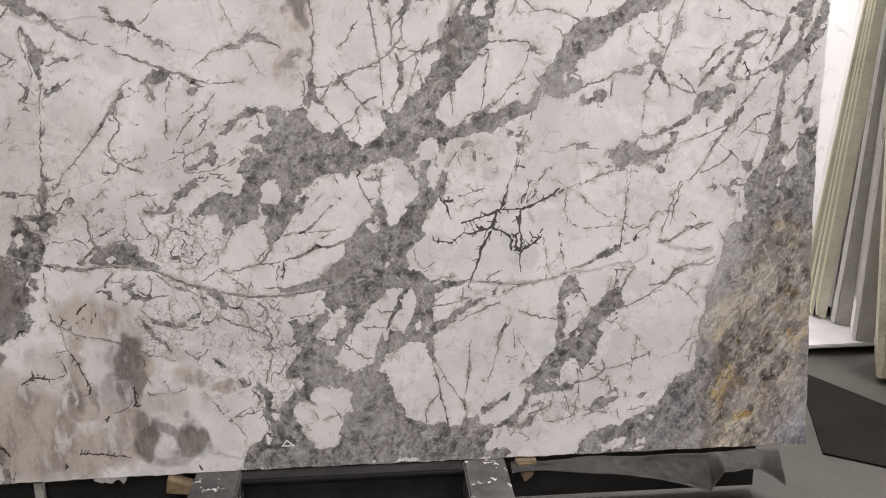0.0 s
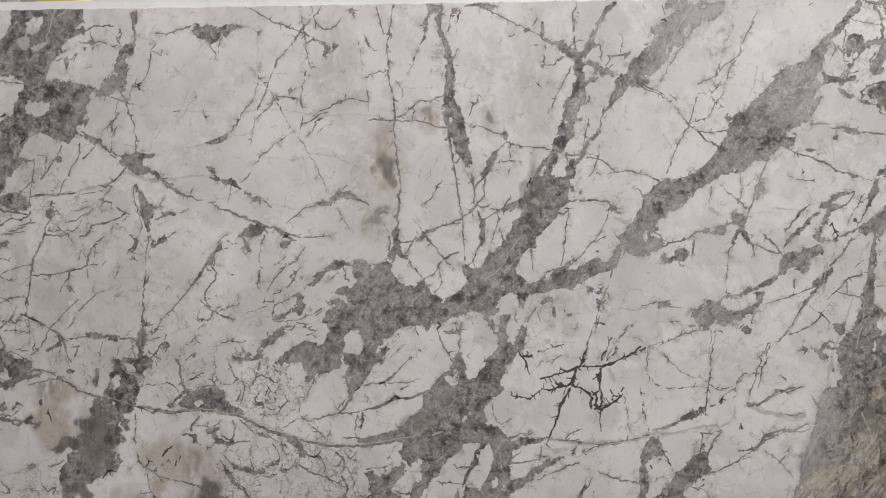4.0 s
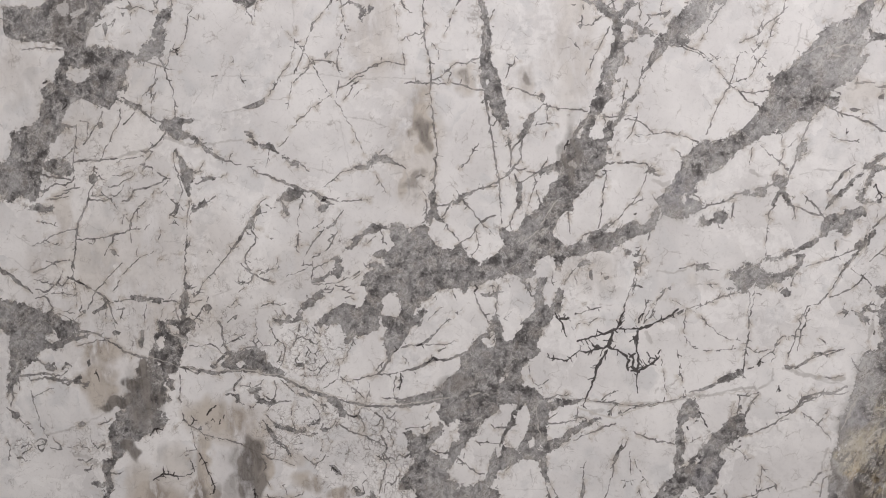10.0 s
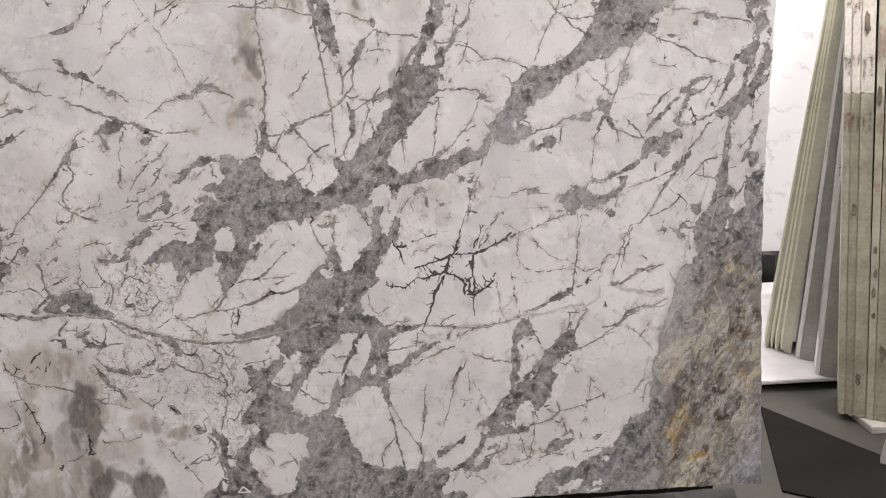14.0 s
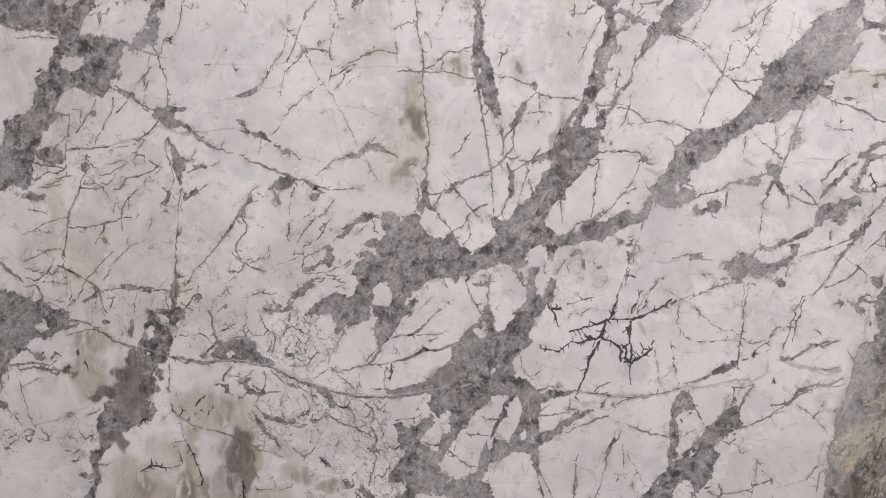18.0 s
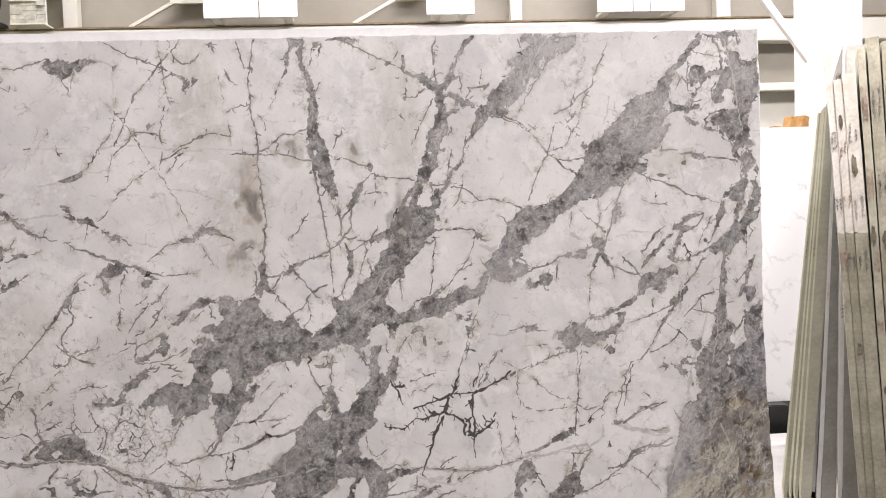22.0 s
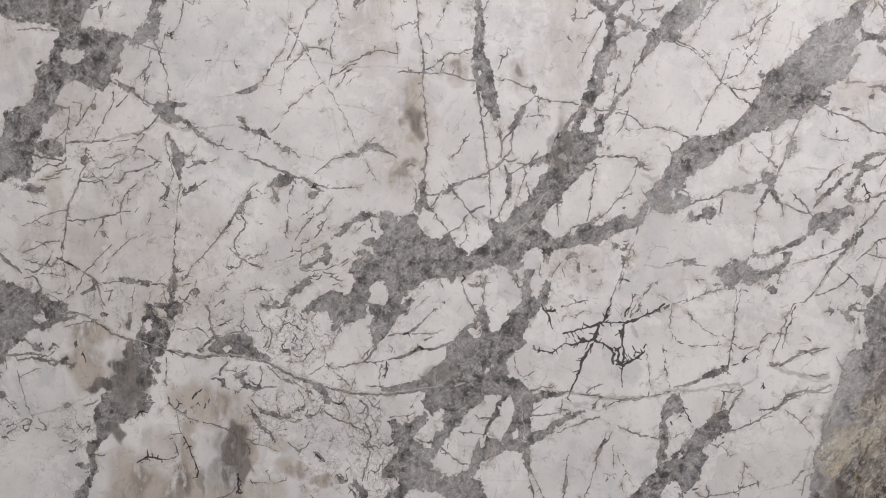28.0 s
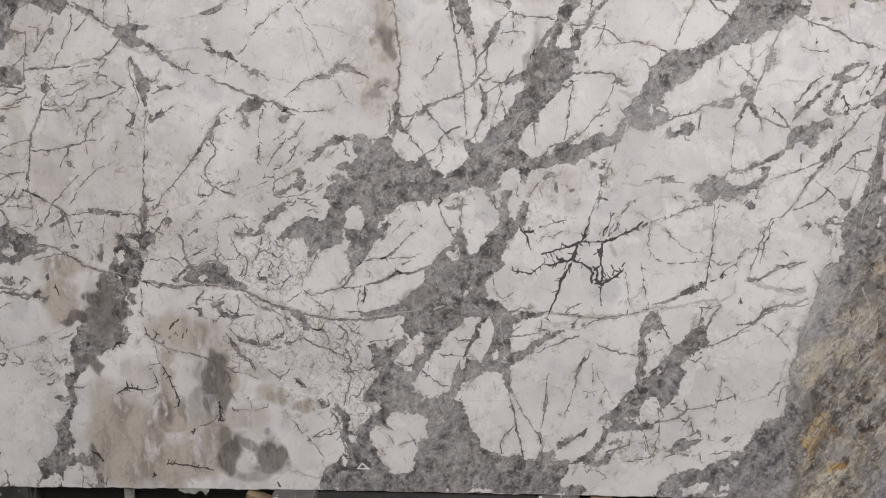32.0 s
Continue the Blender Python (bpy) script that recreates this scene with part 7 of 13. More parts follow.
crack(FAINT, (-1.166, 1.471, 7.0), (-1.112, 1.481, 8.7), (-1.077, 1.488, 10.4), (-1.023, 1.519, 8.7))
crack(GREY, (-1.027, 1.519, 7.0), (-1.005, 1.547, 7.0), (-0.991, 1.575, 7.0))
crack(GREY, (-1.374, 1.577, 13.9), (-1.389, 1.559, 12.2), (-1.399, 1.549, 10.4), (-1.418, 1.535, 7.0), (-1.428, 1.517, 5.2))
crack(GREY, (-1.396, 1.549, 5.2), (-1.392, 1.517, 5.2), (-1.399, 1.481, 5.2), (-1.402, 1.463, 5.2))
crack(GREY, (-1.381, 1.538, 8.7), (-1.392, 1.513, 7.0))
patch((-1.516, 1.529), (-1.494, 1.525), (-1.476, 1.514), (-1.454, 1.503), (-1.428, 1.496), (-1.431, 1.478), (-1.453, 1.482), (-1.476, 1.496), (-1.501, 1.511))
crack(GREY, (-1.494, 1.522, 8.7), (-1.468, 1.503, 12.2), (-1.439, 1.489, 13.9), (-1.413, 1.467, 10.4), (-1.387, 1.453, 10.4), (-1.365, 1.442, 12.2))
crack(GREY, (-1.428, 1.478, 7.0), (-1.413, 1.464, 8.7), (-1.391, 1.460, 8.7))
patch((-1.365, 1.452), (-1.336, 1.452), (-1.315, 1.459), (-1.296, 1.448), (-1.264, 1.448), (-1.278, 1.441), (-1.300, 1.437), (-1.307, 1.416), (-1.289, 1.409), (-1.263, 1.395), (-1.249, 1.377), (-1.263, 1.380), (-1.292, 1.391), (-1.314, 1.384), (-1.332, 1.395), (-1.354, 1.410), (-1.372, 1.428))
crack(GREY, (-1.384, 1.442, 13.9), (-1.402, 1.453, 8.7))
crack(FAINT, (-1.293, 1.441, 8.7), (-1.256, 1.448, 7.0), (-1.238, 1.444, 5.2))
crack(GREY, (-1.354, 1.410, 10.4), (-1.368, 1.392, 10.4), (-1.390, 1.371, 10.4), (-1.419, 1.353, 13.9), (-1.437, 1.357, 7.0))
patch((-1.274, 1.405), (-1.256, 1.391), (-1.234, 1.373), (-1.212, 1.355), (-1.187, 1.337), (-1.161, 1.323), (-1.172, 1.320), (-1.201, 1.334), (-1.230, 1.355), (-1.256, 1.373))
crack(GREY, (-1.256, 1.387, 13.9), (-1.227, 1.362, 12.2), (-1.194, 1.337, 10.4), (-1.165, 1.320, 10.4), (-1.140, 1.312, 7.0), (-1.118, 1.309, 5.2))
crack(GREY, (-1.154, 1.320, 5.2), (-1.147, 1.341, 5.2), (-1.140, 1.344, 5.2))
crack(GREY, (-1.097, 1.302, 7.0), (-1.072, 1.291, 7.0), (-1.054, 1.280, 12.2), (-1.032, 1.277, 13.9), (-1.011, 1.266, 12.2), (-0.986, 1.255, 10.4), (-0.964, 1.245, 12.2), (-0.939, 1.237, 13.9), (-0.914, 1.227, 13.9), (-0.890, 1.223, 17.4), (-0.868, 1.206, 13.9), (-0.843, 1.202, 10.4), (-0.815, 1.195, 8.7), (-0.773, 1.195, 7.0), (-0.745, 1.198, 7.0), (-0.713, 1.198, 3.5))
crack(GREY, (-0.989, 1.262, 10.4), (-0.968, 1.248, 12.2), (-0.941, 1.241, 10.4))
crack(GREY, (-0.897, 1.227, 10.4), (-0.875, 1.216, 15.7), (-0.858, 1.202, 13.9))
crack(FAINT, (-1.365, 1.399, 13.9), (-1.328, 1.388, 17.4), (-1.274, 1.370, 17.4), (-1.220, 1.373, 10.4), (-1.166, 1.380, 8.7), (-1.112, 1.386, 10.4))
crack(FAINT, (-1.620, 1.334, 13.9), (-1.565, 1.330, 13.9), (-1.510, 1.336, 13.9), (-1.455, 1.350, 13.9), (-1.401, 1.364, 13.9), (-1.365, 1.381, 13.9))
crack(GREY, (-1.657, 1.323, 10.4), (-1.620, 1.330, 10.4), (-1.583, 1.326, 10.4), (-1.547, 1.330, 8.7), (-1.510, 1.333, 7.0))
crack(GREY, (-1.517, 1.322, 5.2), (-1.473, 1.333, 5.2), (-1.426, 1.343, 3.5))
crack(GREY, (-1.415, 1.353, 7.0), (-1.397, 1.353, 10.4), (-1.411, 1.336, 8.7), (-1.422, 1.321, 7.0), (-1.433, 1.293, 7.0), (-1.426, 1.304, 7.0), (-1.415, 1.307, 8.7), (-1.396, 1.300, 5.2), (-1.371, 1.279, 7.0), (-1.345, 1.268, 10.4))
crack(GREY, (-1.356, 1.268, 12.2), (-1.378, 1.257, 8.7), (-1.399, 1.247, 8.7), (-1.425, 1.240, 12.2), (-1.447, 1.237, 13.9), (-1.461, 1.233, 10.4), (-1.468, 1.215, 8.7), (-1.486, 1.201, 12.2), (-1.501, 1.198, 8.7))
crack(GREY, (-1.494, 1.201, 10.4), (-1.479, 1.205, 10.4))
shard((-1.403, 1.222), (-1.392, 1.233), (-1.399, 1.215))
patch((-1.328, 1.353), (-1.321, 1.363), (-1.313, 1.345), (-1.299, 1.328), (-1.284, 1.306), (-1.273, 1.285), (-1.269, 1.264), (-1.280, 1.250), (-1.283, 1.232), (-1.276, 1.215), (-1.272, 1.186), (-1.283, 1.193), (-1.290, 1.222), (-1.301, 1.250), (-1.305, 1.278), (-1.313, 1.303), (-1.320, 1.328))
crack(GREY, (-1.328, 1.356, 7.0), (-1.331, 1.328, 7.0), (-1.324, 1.300, 7.0), (-1.313, 1.264, 7.0), (-1.305, 1.229, 8.7), (-1.315, 1.201, 7.0), (-1.326, 1.180, 7.0))
crack(GREY, (-1.284, 1.299, 8.7), (-1.262, 1.285, 10.4), (-1.244, 1.292, 7.0))
crack(GREY, (-1.255, 1.285, 7.0), (-1.234, 1.320, 5.2), (-1.230, 1.327, 3.5))
patch((-1.244, 1.271), (-1.219, 1.278), (-1.193, 1.270), (-1.204, 1.263), (-1.233, 1.260))
crack(GREY, (-1.265, 1.250, 8.7), (-1.247, 1.257, 7.0), (-1.233, 1.267, 7.0))
crack(GREY, (-1.190, 1.274, 5.2), (-1.165, 1.277, 5.2), (-1.161, 1.288, 3.5))
crack(GREY, (-1.363, 1.233, 3.5), (-1.348, 1.208, 5.2), (-1.326, 1.187, 5.2), (-1.308, 1.179, 5.2))
crack(GREY, (-1.367, 1.240, 5.2), (-1.352, 1.261, 7.0))
patch((-1.283, 1.193), (-1.261, 1.193), (-1.236, 1.197), (-1.225, 1.186), (-1.243, 1.179), (-1.261, 1.176), (-1.275, 1.162), (-1.283, 1.176))
crack(GREY, (-1.236, 1.186, 7.0), (-1.214, 1.204, 5.2), (-1.200, 1.214, 5.2))
crack(GREY, (-1.283, 1.197, 12.2), (-1.290, 1.162, 8.7), (-1.293, 1.127, 7.0), (-1.293, 1.091, 7.0), (-1.296, 1.056, 8.7), (-1.303, 1.028, 8.7), (-1.302, 0.986, 7.0), (-1.306, 0.951, 8.7), (-1.302, 0.923, 10.4))
crack(GREY, (-1.279, 1.162, 8.7), (-1.286, 1.144, 7.0))
crack(GREY, (-1.323, 1.197, 7.0), (-1.333, 1.165, 8.7), (-1.348, 1.155, 7.0), (-1.333, 1.148, 5.2), (-1.304, 1.144, 5.2))
crack(GREY, (-1.308, 1.137, 3.5), (-1.304, 1.109, 3.5))
shard((-1.326, 1.180), (-1.315, 1.190), (-1.322, 1.165), (-1.333, 1.151))
crack(GREY, (-1.292, 1.056, 10.4), (-1.282, 1.081, 5.2))
shard((-1.305, 0.948), (-1.291, 0.934), (-1.287, 0.920), (-1.269, 0.927), (-1.287, 0.923), (-1.305, 0.923))
crack(GREY, (-1.294, 0.927, 7.0), (-1.266, 0.930, 5.2))
patch((-1.312, 0.906), (-1.298, 0.927), (-1.294, 0.899), (-1.297, 0.864), (-1.304, 0.829), (-1.318, 0.815), (-1.329, 0.808), (-1.319, 0.846), (-1.326, 0.871), (-1.319, 0.888))
crack(GREY, (-1.337, 0.864, 7.0), (-1.329, 0.829, 8.7))
crack(FAINT, (-1.319, 0.881, 13.9), (-1.337, 0.888, 10.4))
crack(FAINT, (-1.486, 0.898, 7.0), (-1.504, 0.894, 5.2))
patch((-1.490, 0.898), (-1.468, 0.905), (-1.439, 0.902), (-1.406, 0.902), (-1.377, 0.891), (-1.388, 0.881), (-1.413, 0.881), (-1.442, 0.881), (-1.468, 0.888))
crack(GREY, (-1.540, 0.884, 8.7), (-1.504, 0.887, 8.7), (-1.468, 0.888, 10.4))
crack(GREY, (-1.377, 0.884, 8.7), (-1.348, 0.885, 7.0), (-1.323, 0.878, 7.0), (-1.294, 0.881, 7.0), (-1.251, 0.888, 7.0))
crack(GREY, (-1.359, 0.891, 5.2), (-1.330, 0.920, 5.2))
crack(GREY, (-1.431, 0.877, 3.5), (-1.438, 0.846, 5.2), (-1.441, 0.814, 5.2))
crack(GREY, (-1.373, 0.870, 3.5), (-1.384, 0.839, 5.2), (-1.391, 0.818, 5.2))
crack(GREY, (-1.340, 0.839, 5.2), (-1.358, 0.815, 5.2))
crack(GREY, (-1.768, 1.324, 8.7), (-1.749, 1.317, 13.9), (-1.738, 1.324, 8.7))
shard((-1.760, 1.313), (-1.742, 1.324), (-1.734, 1.309), (-1.753, 1.302))
crack(GREY, (-1.715, 1.456, 10.4), (-1.696, 1.445, 12.2), (-1.677, 1.438, 13.9), (-1.659, 1.434, 10.4), (-1.644, 1.437, 8.7))
patch((-1.707, 1.427), (-1.688, 1.438), (-1.677, 1.427), (-1.692, 1.413), (-1.703, 1.406))
crack(GREY, (-1.711, 1.474, 8.7), (-1.700, 1.481, 8.7))
crack(GREY, (-1.685, 1.484, 5.2), (-1.675, 1.502, 7.0), (-1.664, 1.516, 5.2))
crack(DARK, (-1.685, 1.488, 5.2), (-1.671, 1.506, 7.0))
crack(GREY, (-1.556, 1.479, 8.7), (-1.570, 1.447, 7.0), (-1.585, 1.433, 7.0), (-1.596, 1.412, 7.0), (-1.610, 1.391, 8.7), (-1.621, 1.376, 5.2))
shard((-1.578, 1.444), (-1.559, 1.451), (-1.555, 1.429), (-1.570, 1.426))
crack(GREY, (-1.629, 1.452, 5.2), (-1.607, 1.448, 7.0), (-1.600, 1.441, 5.2))
crack(GREY, (-1.497, 1.489, 5.2), (-1.497, 1.457, 7.0), (-1.508, 1.432, 7.0), (-1.526, 1.411, 8.7), (-1.533, 1.390, 7.0), (-1.547, 1.372, 7.0), (-1.558, 1.340, 7.0), (-1.569, 1.330, 5.2))
crack(GREY, (-1.453, 1.475, 7.0), (-1.468, 1.457, 5.2), (-1.489, 1.439, 7.0))
crack(GREY, (-1.640, 1.441, 5.2), (-1.644, 1.405, 5.2), (-1.650, 1.359, 7.0), (-1.657, 1.323, 7.0), (-1.656, 1.288, 5.2))
crack(GREY, (-1.603, 1.437, 3.5), (-1.610, 1.394, 3.5))
crack(GREY, (-1.694, 1.331, 8.7), (-1.669, 1.352, 7.0), (-1.658, 1.366, 10.4), (-1.643, 1.370, 7.0))
patch((-1.757, 1.324), (-1.724, 1.338), (-1.694, 1.334), (-1.664, 1.320), (-1.653, 1.298), (-1.667, 1.280), (-1.697, 1.277), (-1.730, 1.288), (-1.753, 1.302))
crack(GREY, (-1.805, 1.296, 17.4), (-1.767, 1.285, 17.4), (-1.730, 1.277, 12.2), (-1.693, 1.273, 10.4), (-1.664, 1.266, 8.7))
patch((-1.860, 1.253), (-1.804, 1.249), (-1.778, 1.253), (-1.763, 1.231), (-1.785, 1.224), (-1.803, 1.221), (-1.859, 1.217))
crack(GREY, (-1.785, 1.245, 8.7), (-1.759, 1.231, 10.4), (-1.737, 1.245, 8.7), (-1.719, 1.256, 8.7), (-1.693, 1.252, 10.4), (-1.667, 1.259, 8.7), (-1.653, 1.280, 5.2))
crack(GREY, (-1.693, 1.234, 7.0), (-1.659, 1.241, 10.4), (-1.637, 1.245, 7.0))
crack(GREY, (-1.729, 1.217, 7.0), (-1.700, 1.220, 8.7), (-1.674, 1.231, 7.0))
crack(GREY, (-1.748, 1.206, 5.2), (-1.711, 1.209, 7.0), (-1.674, 1.216, 5.2))
crack(GREY, (-1.587, 1.308, 7.0), (-1.597, 1.276, 8.7), (-1.590, 1.252, 10.4), (-1.608, 1.234, 8.7), (-1.611, 1.205, 10.4), (-1.622, 1.181, 10.4), (-1.632, 1.159, 12.2), (-1.647, 1.138, 10.4), (-1.654, 1.110, 10.4), (-1.657, 1.074, 10.4), (-1.660, 1.039, 8.7), (-1.667, 1.010, 10.4), (-1.674, 0.993, 8.7), (-1.670, 0.968, 5.2), (-1.662, 0.933, 5.2))
crack(GREY, (-1.590, 1.266, 10.4), (-1.572, 1.280, 8.7), (-1.557, 1.266, 7.0))
shard((-1.605, 1.280), (-1.586, 1.287), (-1.575, 1.269), (-1.593, 1.252), (-1.608, 1.262))
crack(GREY, (-1.545, 1.244, 7.0), (-1.516, 1.248, 7.0), (-1.494, 1.262, 7.0), (-1.473, 1.269, 7.0), (-1.458, 1.286, 5.2))
crack(GREY, (-1.528, 1.280, 5.2), (-1.498, 1.279, 7.0), (-1.469, 1.293, 5.2))
crack(GREY, (-1.600, 1.216, 5.2), (-1.563, 1.219, 7.0), (-1.527, 1.216, 7.0), (-1.501, 1.233, 5.2), (-1.494, 1.251, 5.2))
crack(GREY, (-1.607, 1.205, 8.7), (-1.563, 1.202, 7.0), (-1.534, 1.209, 5.2))
crack(GREY, (-1.571, 1.234, 3.5), (-1.545, 1.209, 5.2), (-1.523, 1.187, 5.2))
patch((-1.821, 1.188), (-1.784, 1.195), (-1.747, 1.188), (-1.721, 1.181), (-1.728, 1.170), (-1.751, 1.163), (-1.784, 1.174), (-1.821, 1.178))
crack(GREY, (-1.803, 1.178, 10.4), (-1.766, 1.174, 13.9), (-1.729, 1.181, 10.4))
crack(GREY, (-1.783, 1.138, 5.2), (-1.746, 1.131, 5.2), (-1.713, 1.120, 5.2))
crack(GREY, (-1.801, 1.060, 7.0), (-1.775, 1.067, 5.2), (-1.727, 1.096, 5.2), (-1.690, 1.106, 7.0), (-1.654, 1.113, 7.0))
crack(GREY, (-1.749, 1.074, 3.5), (-1.708, 1.060, 3.5))
crack(GREY, (-1.653, 1.078, 5.2), (-1.609, 1.081, 7.0), (-1.562, 1.085, 7.0), (-1.532, 1.095, 8.7), (-1.503, 1.099, 7.0), (-1.478, 1.109, 7.0), (-1.441, 1.113, 5.2))
crack(GREY, (-1.594, 1.078, 5.2), (-1.602, 1.064, 5.2))
crack(GREY, (-1.478, 1.109, 5.2), (-1.478, 1.123, 8.7), (-1.471, 1.145, 7.0), (-1.460, 1.166, 7.0), (-1.450, 1.184, 5.2), (-1.424, 1.198, 5.2))
shard((-1.482, 1.127), (-1.471, 1.134), (-1.471, 1.116))
crack(GREY, (-1.545, 1.216, 5.2), (-1.526, 1.187, 5.2), (-1.504, 1.159, 5.2), (-1.482, 1.138, 5.2))
crack(GREY, (-1.497, 1.152, 3.5), (-1.504, 1.124, 3.5))
crack(GREY, (-1.453, 1.173, 3.5), (-1.456, 1.134, 3.5))
crack(GREY, (-1.529, 1.095, 7.0), (-1.539, 1.067, 7.0), (-1.557, 1.046, 5.2), (-1.564, 1.028, 5.2))
shard((-1.543, 1.042), (-1.528, 1.049), (-1.524, 1.032), (-1.535, 1.028))
crack(GREY, (-1.550, 1.046, 5.2), (-1.532, 1.046, 7.0), (-1.517, 1.025, 5.2))
crack(GREY, (-1.478, 1.102, 3.5), (-1.474, 1.067, 5.2))
crack(GREY, (-1.452, 1.067, 3.5), (-1.459, 1.039, 5.2), (-1.455, 1.021, 5.2), (-1.433, 1.028, 3.5), (-1.404, 1.042, 3.5))
crack(GREY, (-1.451, 1.021, 5.2), (-1.476, 1.000, 5.2), (-1.498, 0.979, 5.2), (-1.516, 0.961, 5.2))
crack(GREY, (-1.506, 1.004, 5.2), (-1.524, 0.989, 5.2), (-1.542, 0.972, 7.0), (-1.560, 0.954, 7.0), (-1.574, 0.936, 7.0), (-1.592, 0.922, 7.0), (-1.606, 0.901, 8.7), (-1.617, 0.876, 8.7), (-1.628, 0.855, 8.7), (-1.649, 0.837, 7.0), (-1.675, 0.823, 7.0))
crack(GREY, (-1.430, 1.109, 3.5), (-1.413, 1.127, 3.5))
crack(GREY, (-1.383, 1.116, 3.5), (-1.379, 1.092, 3.5), (-1.387, 1.078, 3.5))
crack(FAINT, (-1.368, 1.074, 3.5), (-1.307, 1.067, 3.5))
crack(GREY, (-1.393, 1.007, 3.5), (-1.386, 1.021, 5.2))
crack(GREY, (-1.351, 1.127, 3.5), (-1.329, 1.130, 3.5))
crack(FAINT, (-1.289, 1.056, 3.5), (-1.256, 1.060, 3.5))
crack(GREY, (-1.224, 1.049, 3.5), (-1.213, 1.028, 3.5))
crack(GREY, (-1.688, 0.961, 8.7), (-1.666, 0.950, 10.4), (-1.644, 0.940, 10.4), (-1.614, 0.926, 10.4), (-1.592, 0.912, 8.7), (-1.570, 0.898, 12.2), (-1.555, 0.884, 10.4), (-1.540, 0.877, 8.7))
crack(DARK, (-1.651, 0.943, 7.0), (-1.636, 0.936, 8.7))
crack(GREY, (-1.703, 0.982, 5.2), (-1.714, 0.954, 7.0), (-1.728, 0.940, 7.0), (-1.706, 0.933, 7.0), (-1.692, 0.950, 8.7), (-1.677, 0.961, 7.0))
crack(GREY, (-1.799, 0.975, 7.0), (-1.762, 0.989, 7.0), (-1.737, 1.003, 8.7), (-1.707, 1.010, 8.7), (-1.678, 1.014, 7.0))
crack(GREY, (-1.755, 1.010, 8.7), (-1.733, 1.000, 7.0), (-1.718, 1.014, 5.2))
crack(GREY, (-1.671, 1.010, 12.2), (-1.666, 0.986, 8.7))
crack(GREY, (-1.799, 0.954, 3.5), (-1.762, 0.943, 5.2), (-1.725, 0.936, 7.0))
crack(GREY, (-1.798, 0.922, 8.7), (-1.768, 0.911, 10.4), (-1.743, 0.925, 8.7), (-1.725, 0.936, 7.0))
crack(GREY, (-1.798, 0.893, 7.0), (-1.772, 0.900, 8.7), (-1.753, 0.886, 10.4), (-1.742, 0.862, 12.2), (-1.756, 0.844, 10.4))
patch((-1.853, 0.879), (-1.797, 0.861), (-1.771, 0.847), (-1.745, 0.855), (-1.723, 0.837), (-1.704, 0.820), (-1.686, 0.806), (-1.852, 0.805))
crack(GREY, (-1.743, 0.908, 5.2), (-1.706, 0.911, 7.0), (-1.669, 0.901, 5.2), (-1.651, 0.904, 3.5))
crack(GREY, (-1.662, 0.933, 3.5), (-1.661, 0.862, 3.5))
crack(GREY, (-1.570, 0.898, 10.4), (-1.566, 0.873, 13.9), (-1.580, 0.862, 13.9), (-1.598, 0.848, 12.2), (-1.609, 0.845, 7.0))
shard((-1.613, 0.848), (-1.591, 0.862), (-1.566, 0.877), (-1.558, 0.863), (-1.584, 0.855), (-1.602, 0.841))
crack(GREY, (-1.559, 0.880, 10.4), (-1.547, 0.852, 8.7), (-1.540, 0.828, 10.4), (-1.528, 0.810, 7.0))
crack(GREY, (-1.562, 0.859, 7.0), (-1.569, 0.827, 5.2))
crack(GREY, (-1.541, 0.915, 3.5), (-1.523, 0.933, 5.2), (-1.516, 0.951, 5.2))
crack(GREY, (-1.650, 0.897, 5.2), (-1.643, 0.873, 5.2), (-1.653, 0.852, 5.2))
shard((-1.646, 0.852), (-1.631, 0.859), (-1.635, 0.838))
crack(GREY, (-1.723, 0.862, 5.2), (-1.694, 0.851, 5.2), (-1.668, 0.844, 7.0))
crack(GREY, (-1.723, 0.844, 5.2), (-1.686, 0.827, 7.0), (-1.660, 0.813, 7.0))
crack(GREY, (-1.533, 0.856, 5.2), (-1.504, 0.863, 7.0), (-1.518, 0.828, 5.2))
crack(GREY, (-1.283, 0.906, 3.5), (-1.258, 0.916, 7.0), (-1.251, 0.934, 5.2), (-1.234, 0.955, 5.2), (-1.212, 0.976, 5.2), (-1.191, 1.000, 8.7), (-1.173, 1.018, 8.7), (-1.159, 1.039, 10.4), (-1.141, 1.060, 12.2), (-1.127, 1.077, 15.7), (-1.120, 1.091, 15.7), (-1.109, 1.109, 13.9), (-1.095, 1.123, 15.7), (-1.085, 1.140, 15.7), (-1.071, 1.161, 12.2), (-1.056, 1.179, 8.7))
crack(GREY, (-1.276, 0.899, 8.7), (-1.258, 0.913, 10.4))
patch((-1.138, 1.067), (-1.127, 1.088), (-1.117, 1.105), (-1.102, 1.126), (-1.092, 1.147), (-1.078, 1.165), (-1.070, 1.147), (-1.077, 1.126), (-1.084, 1.109), (-1.102, 1.109), (-1.113, 1.091), (-1.120, 1.074), (-1.131, 1.063))
crack(GREY, (-1.088, 1.105, 7.0), (-1.074, 1.088, 8.7), (-1.077, 1.067, 8.7), (-1.095, 1.046, 8.7), (-1.109, 1.025, 8.7), (-1.109, 1.004, 8.7), (-1.098, 0.983, 10.4), (-1.087, 0.969, 12.2), (-1.065, 0.959, 7.0), (-1.037, 0.948, 7.0), (-1.019, 0.945, 5.2))
crack(GREY, (-1.159, 1.056, 5.2), (-1.148, 1.039, 5.2))
crack(GREY, (-1.081, 1.151, 10.4), (-1.056, 1.158, 7.0), (-1.038, 1.164, 5.2))
crack(GREY, (-1.039, 1.185, 7.0), (-1.021, 1.171, 5.2))
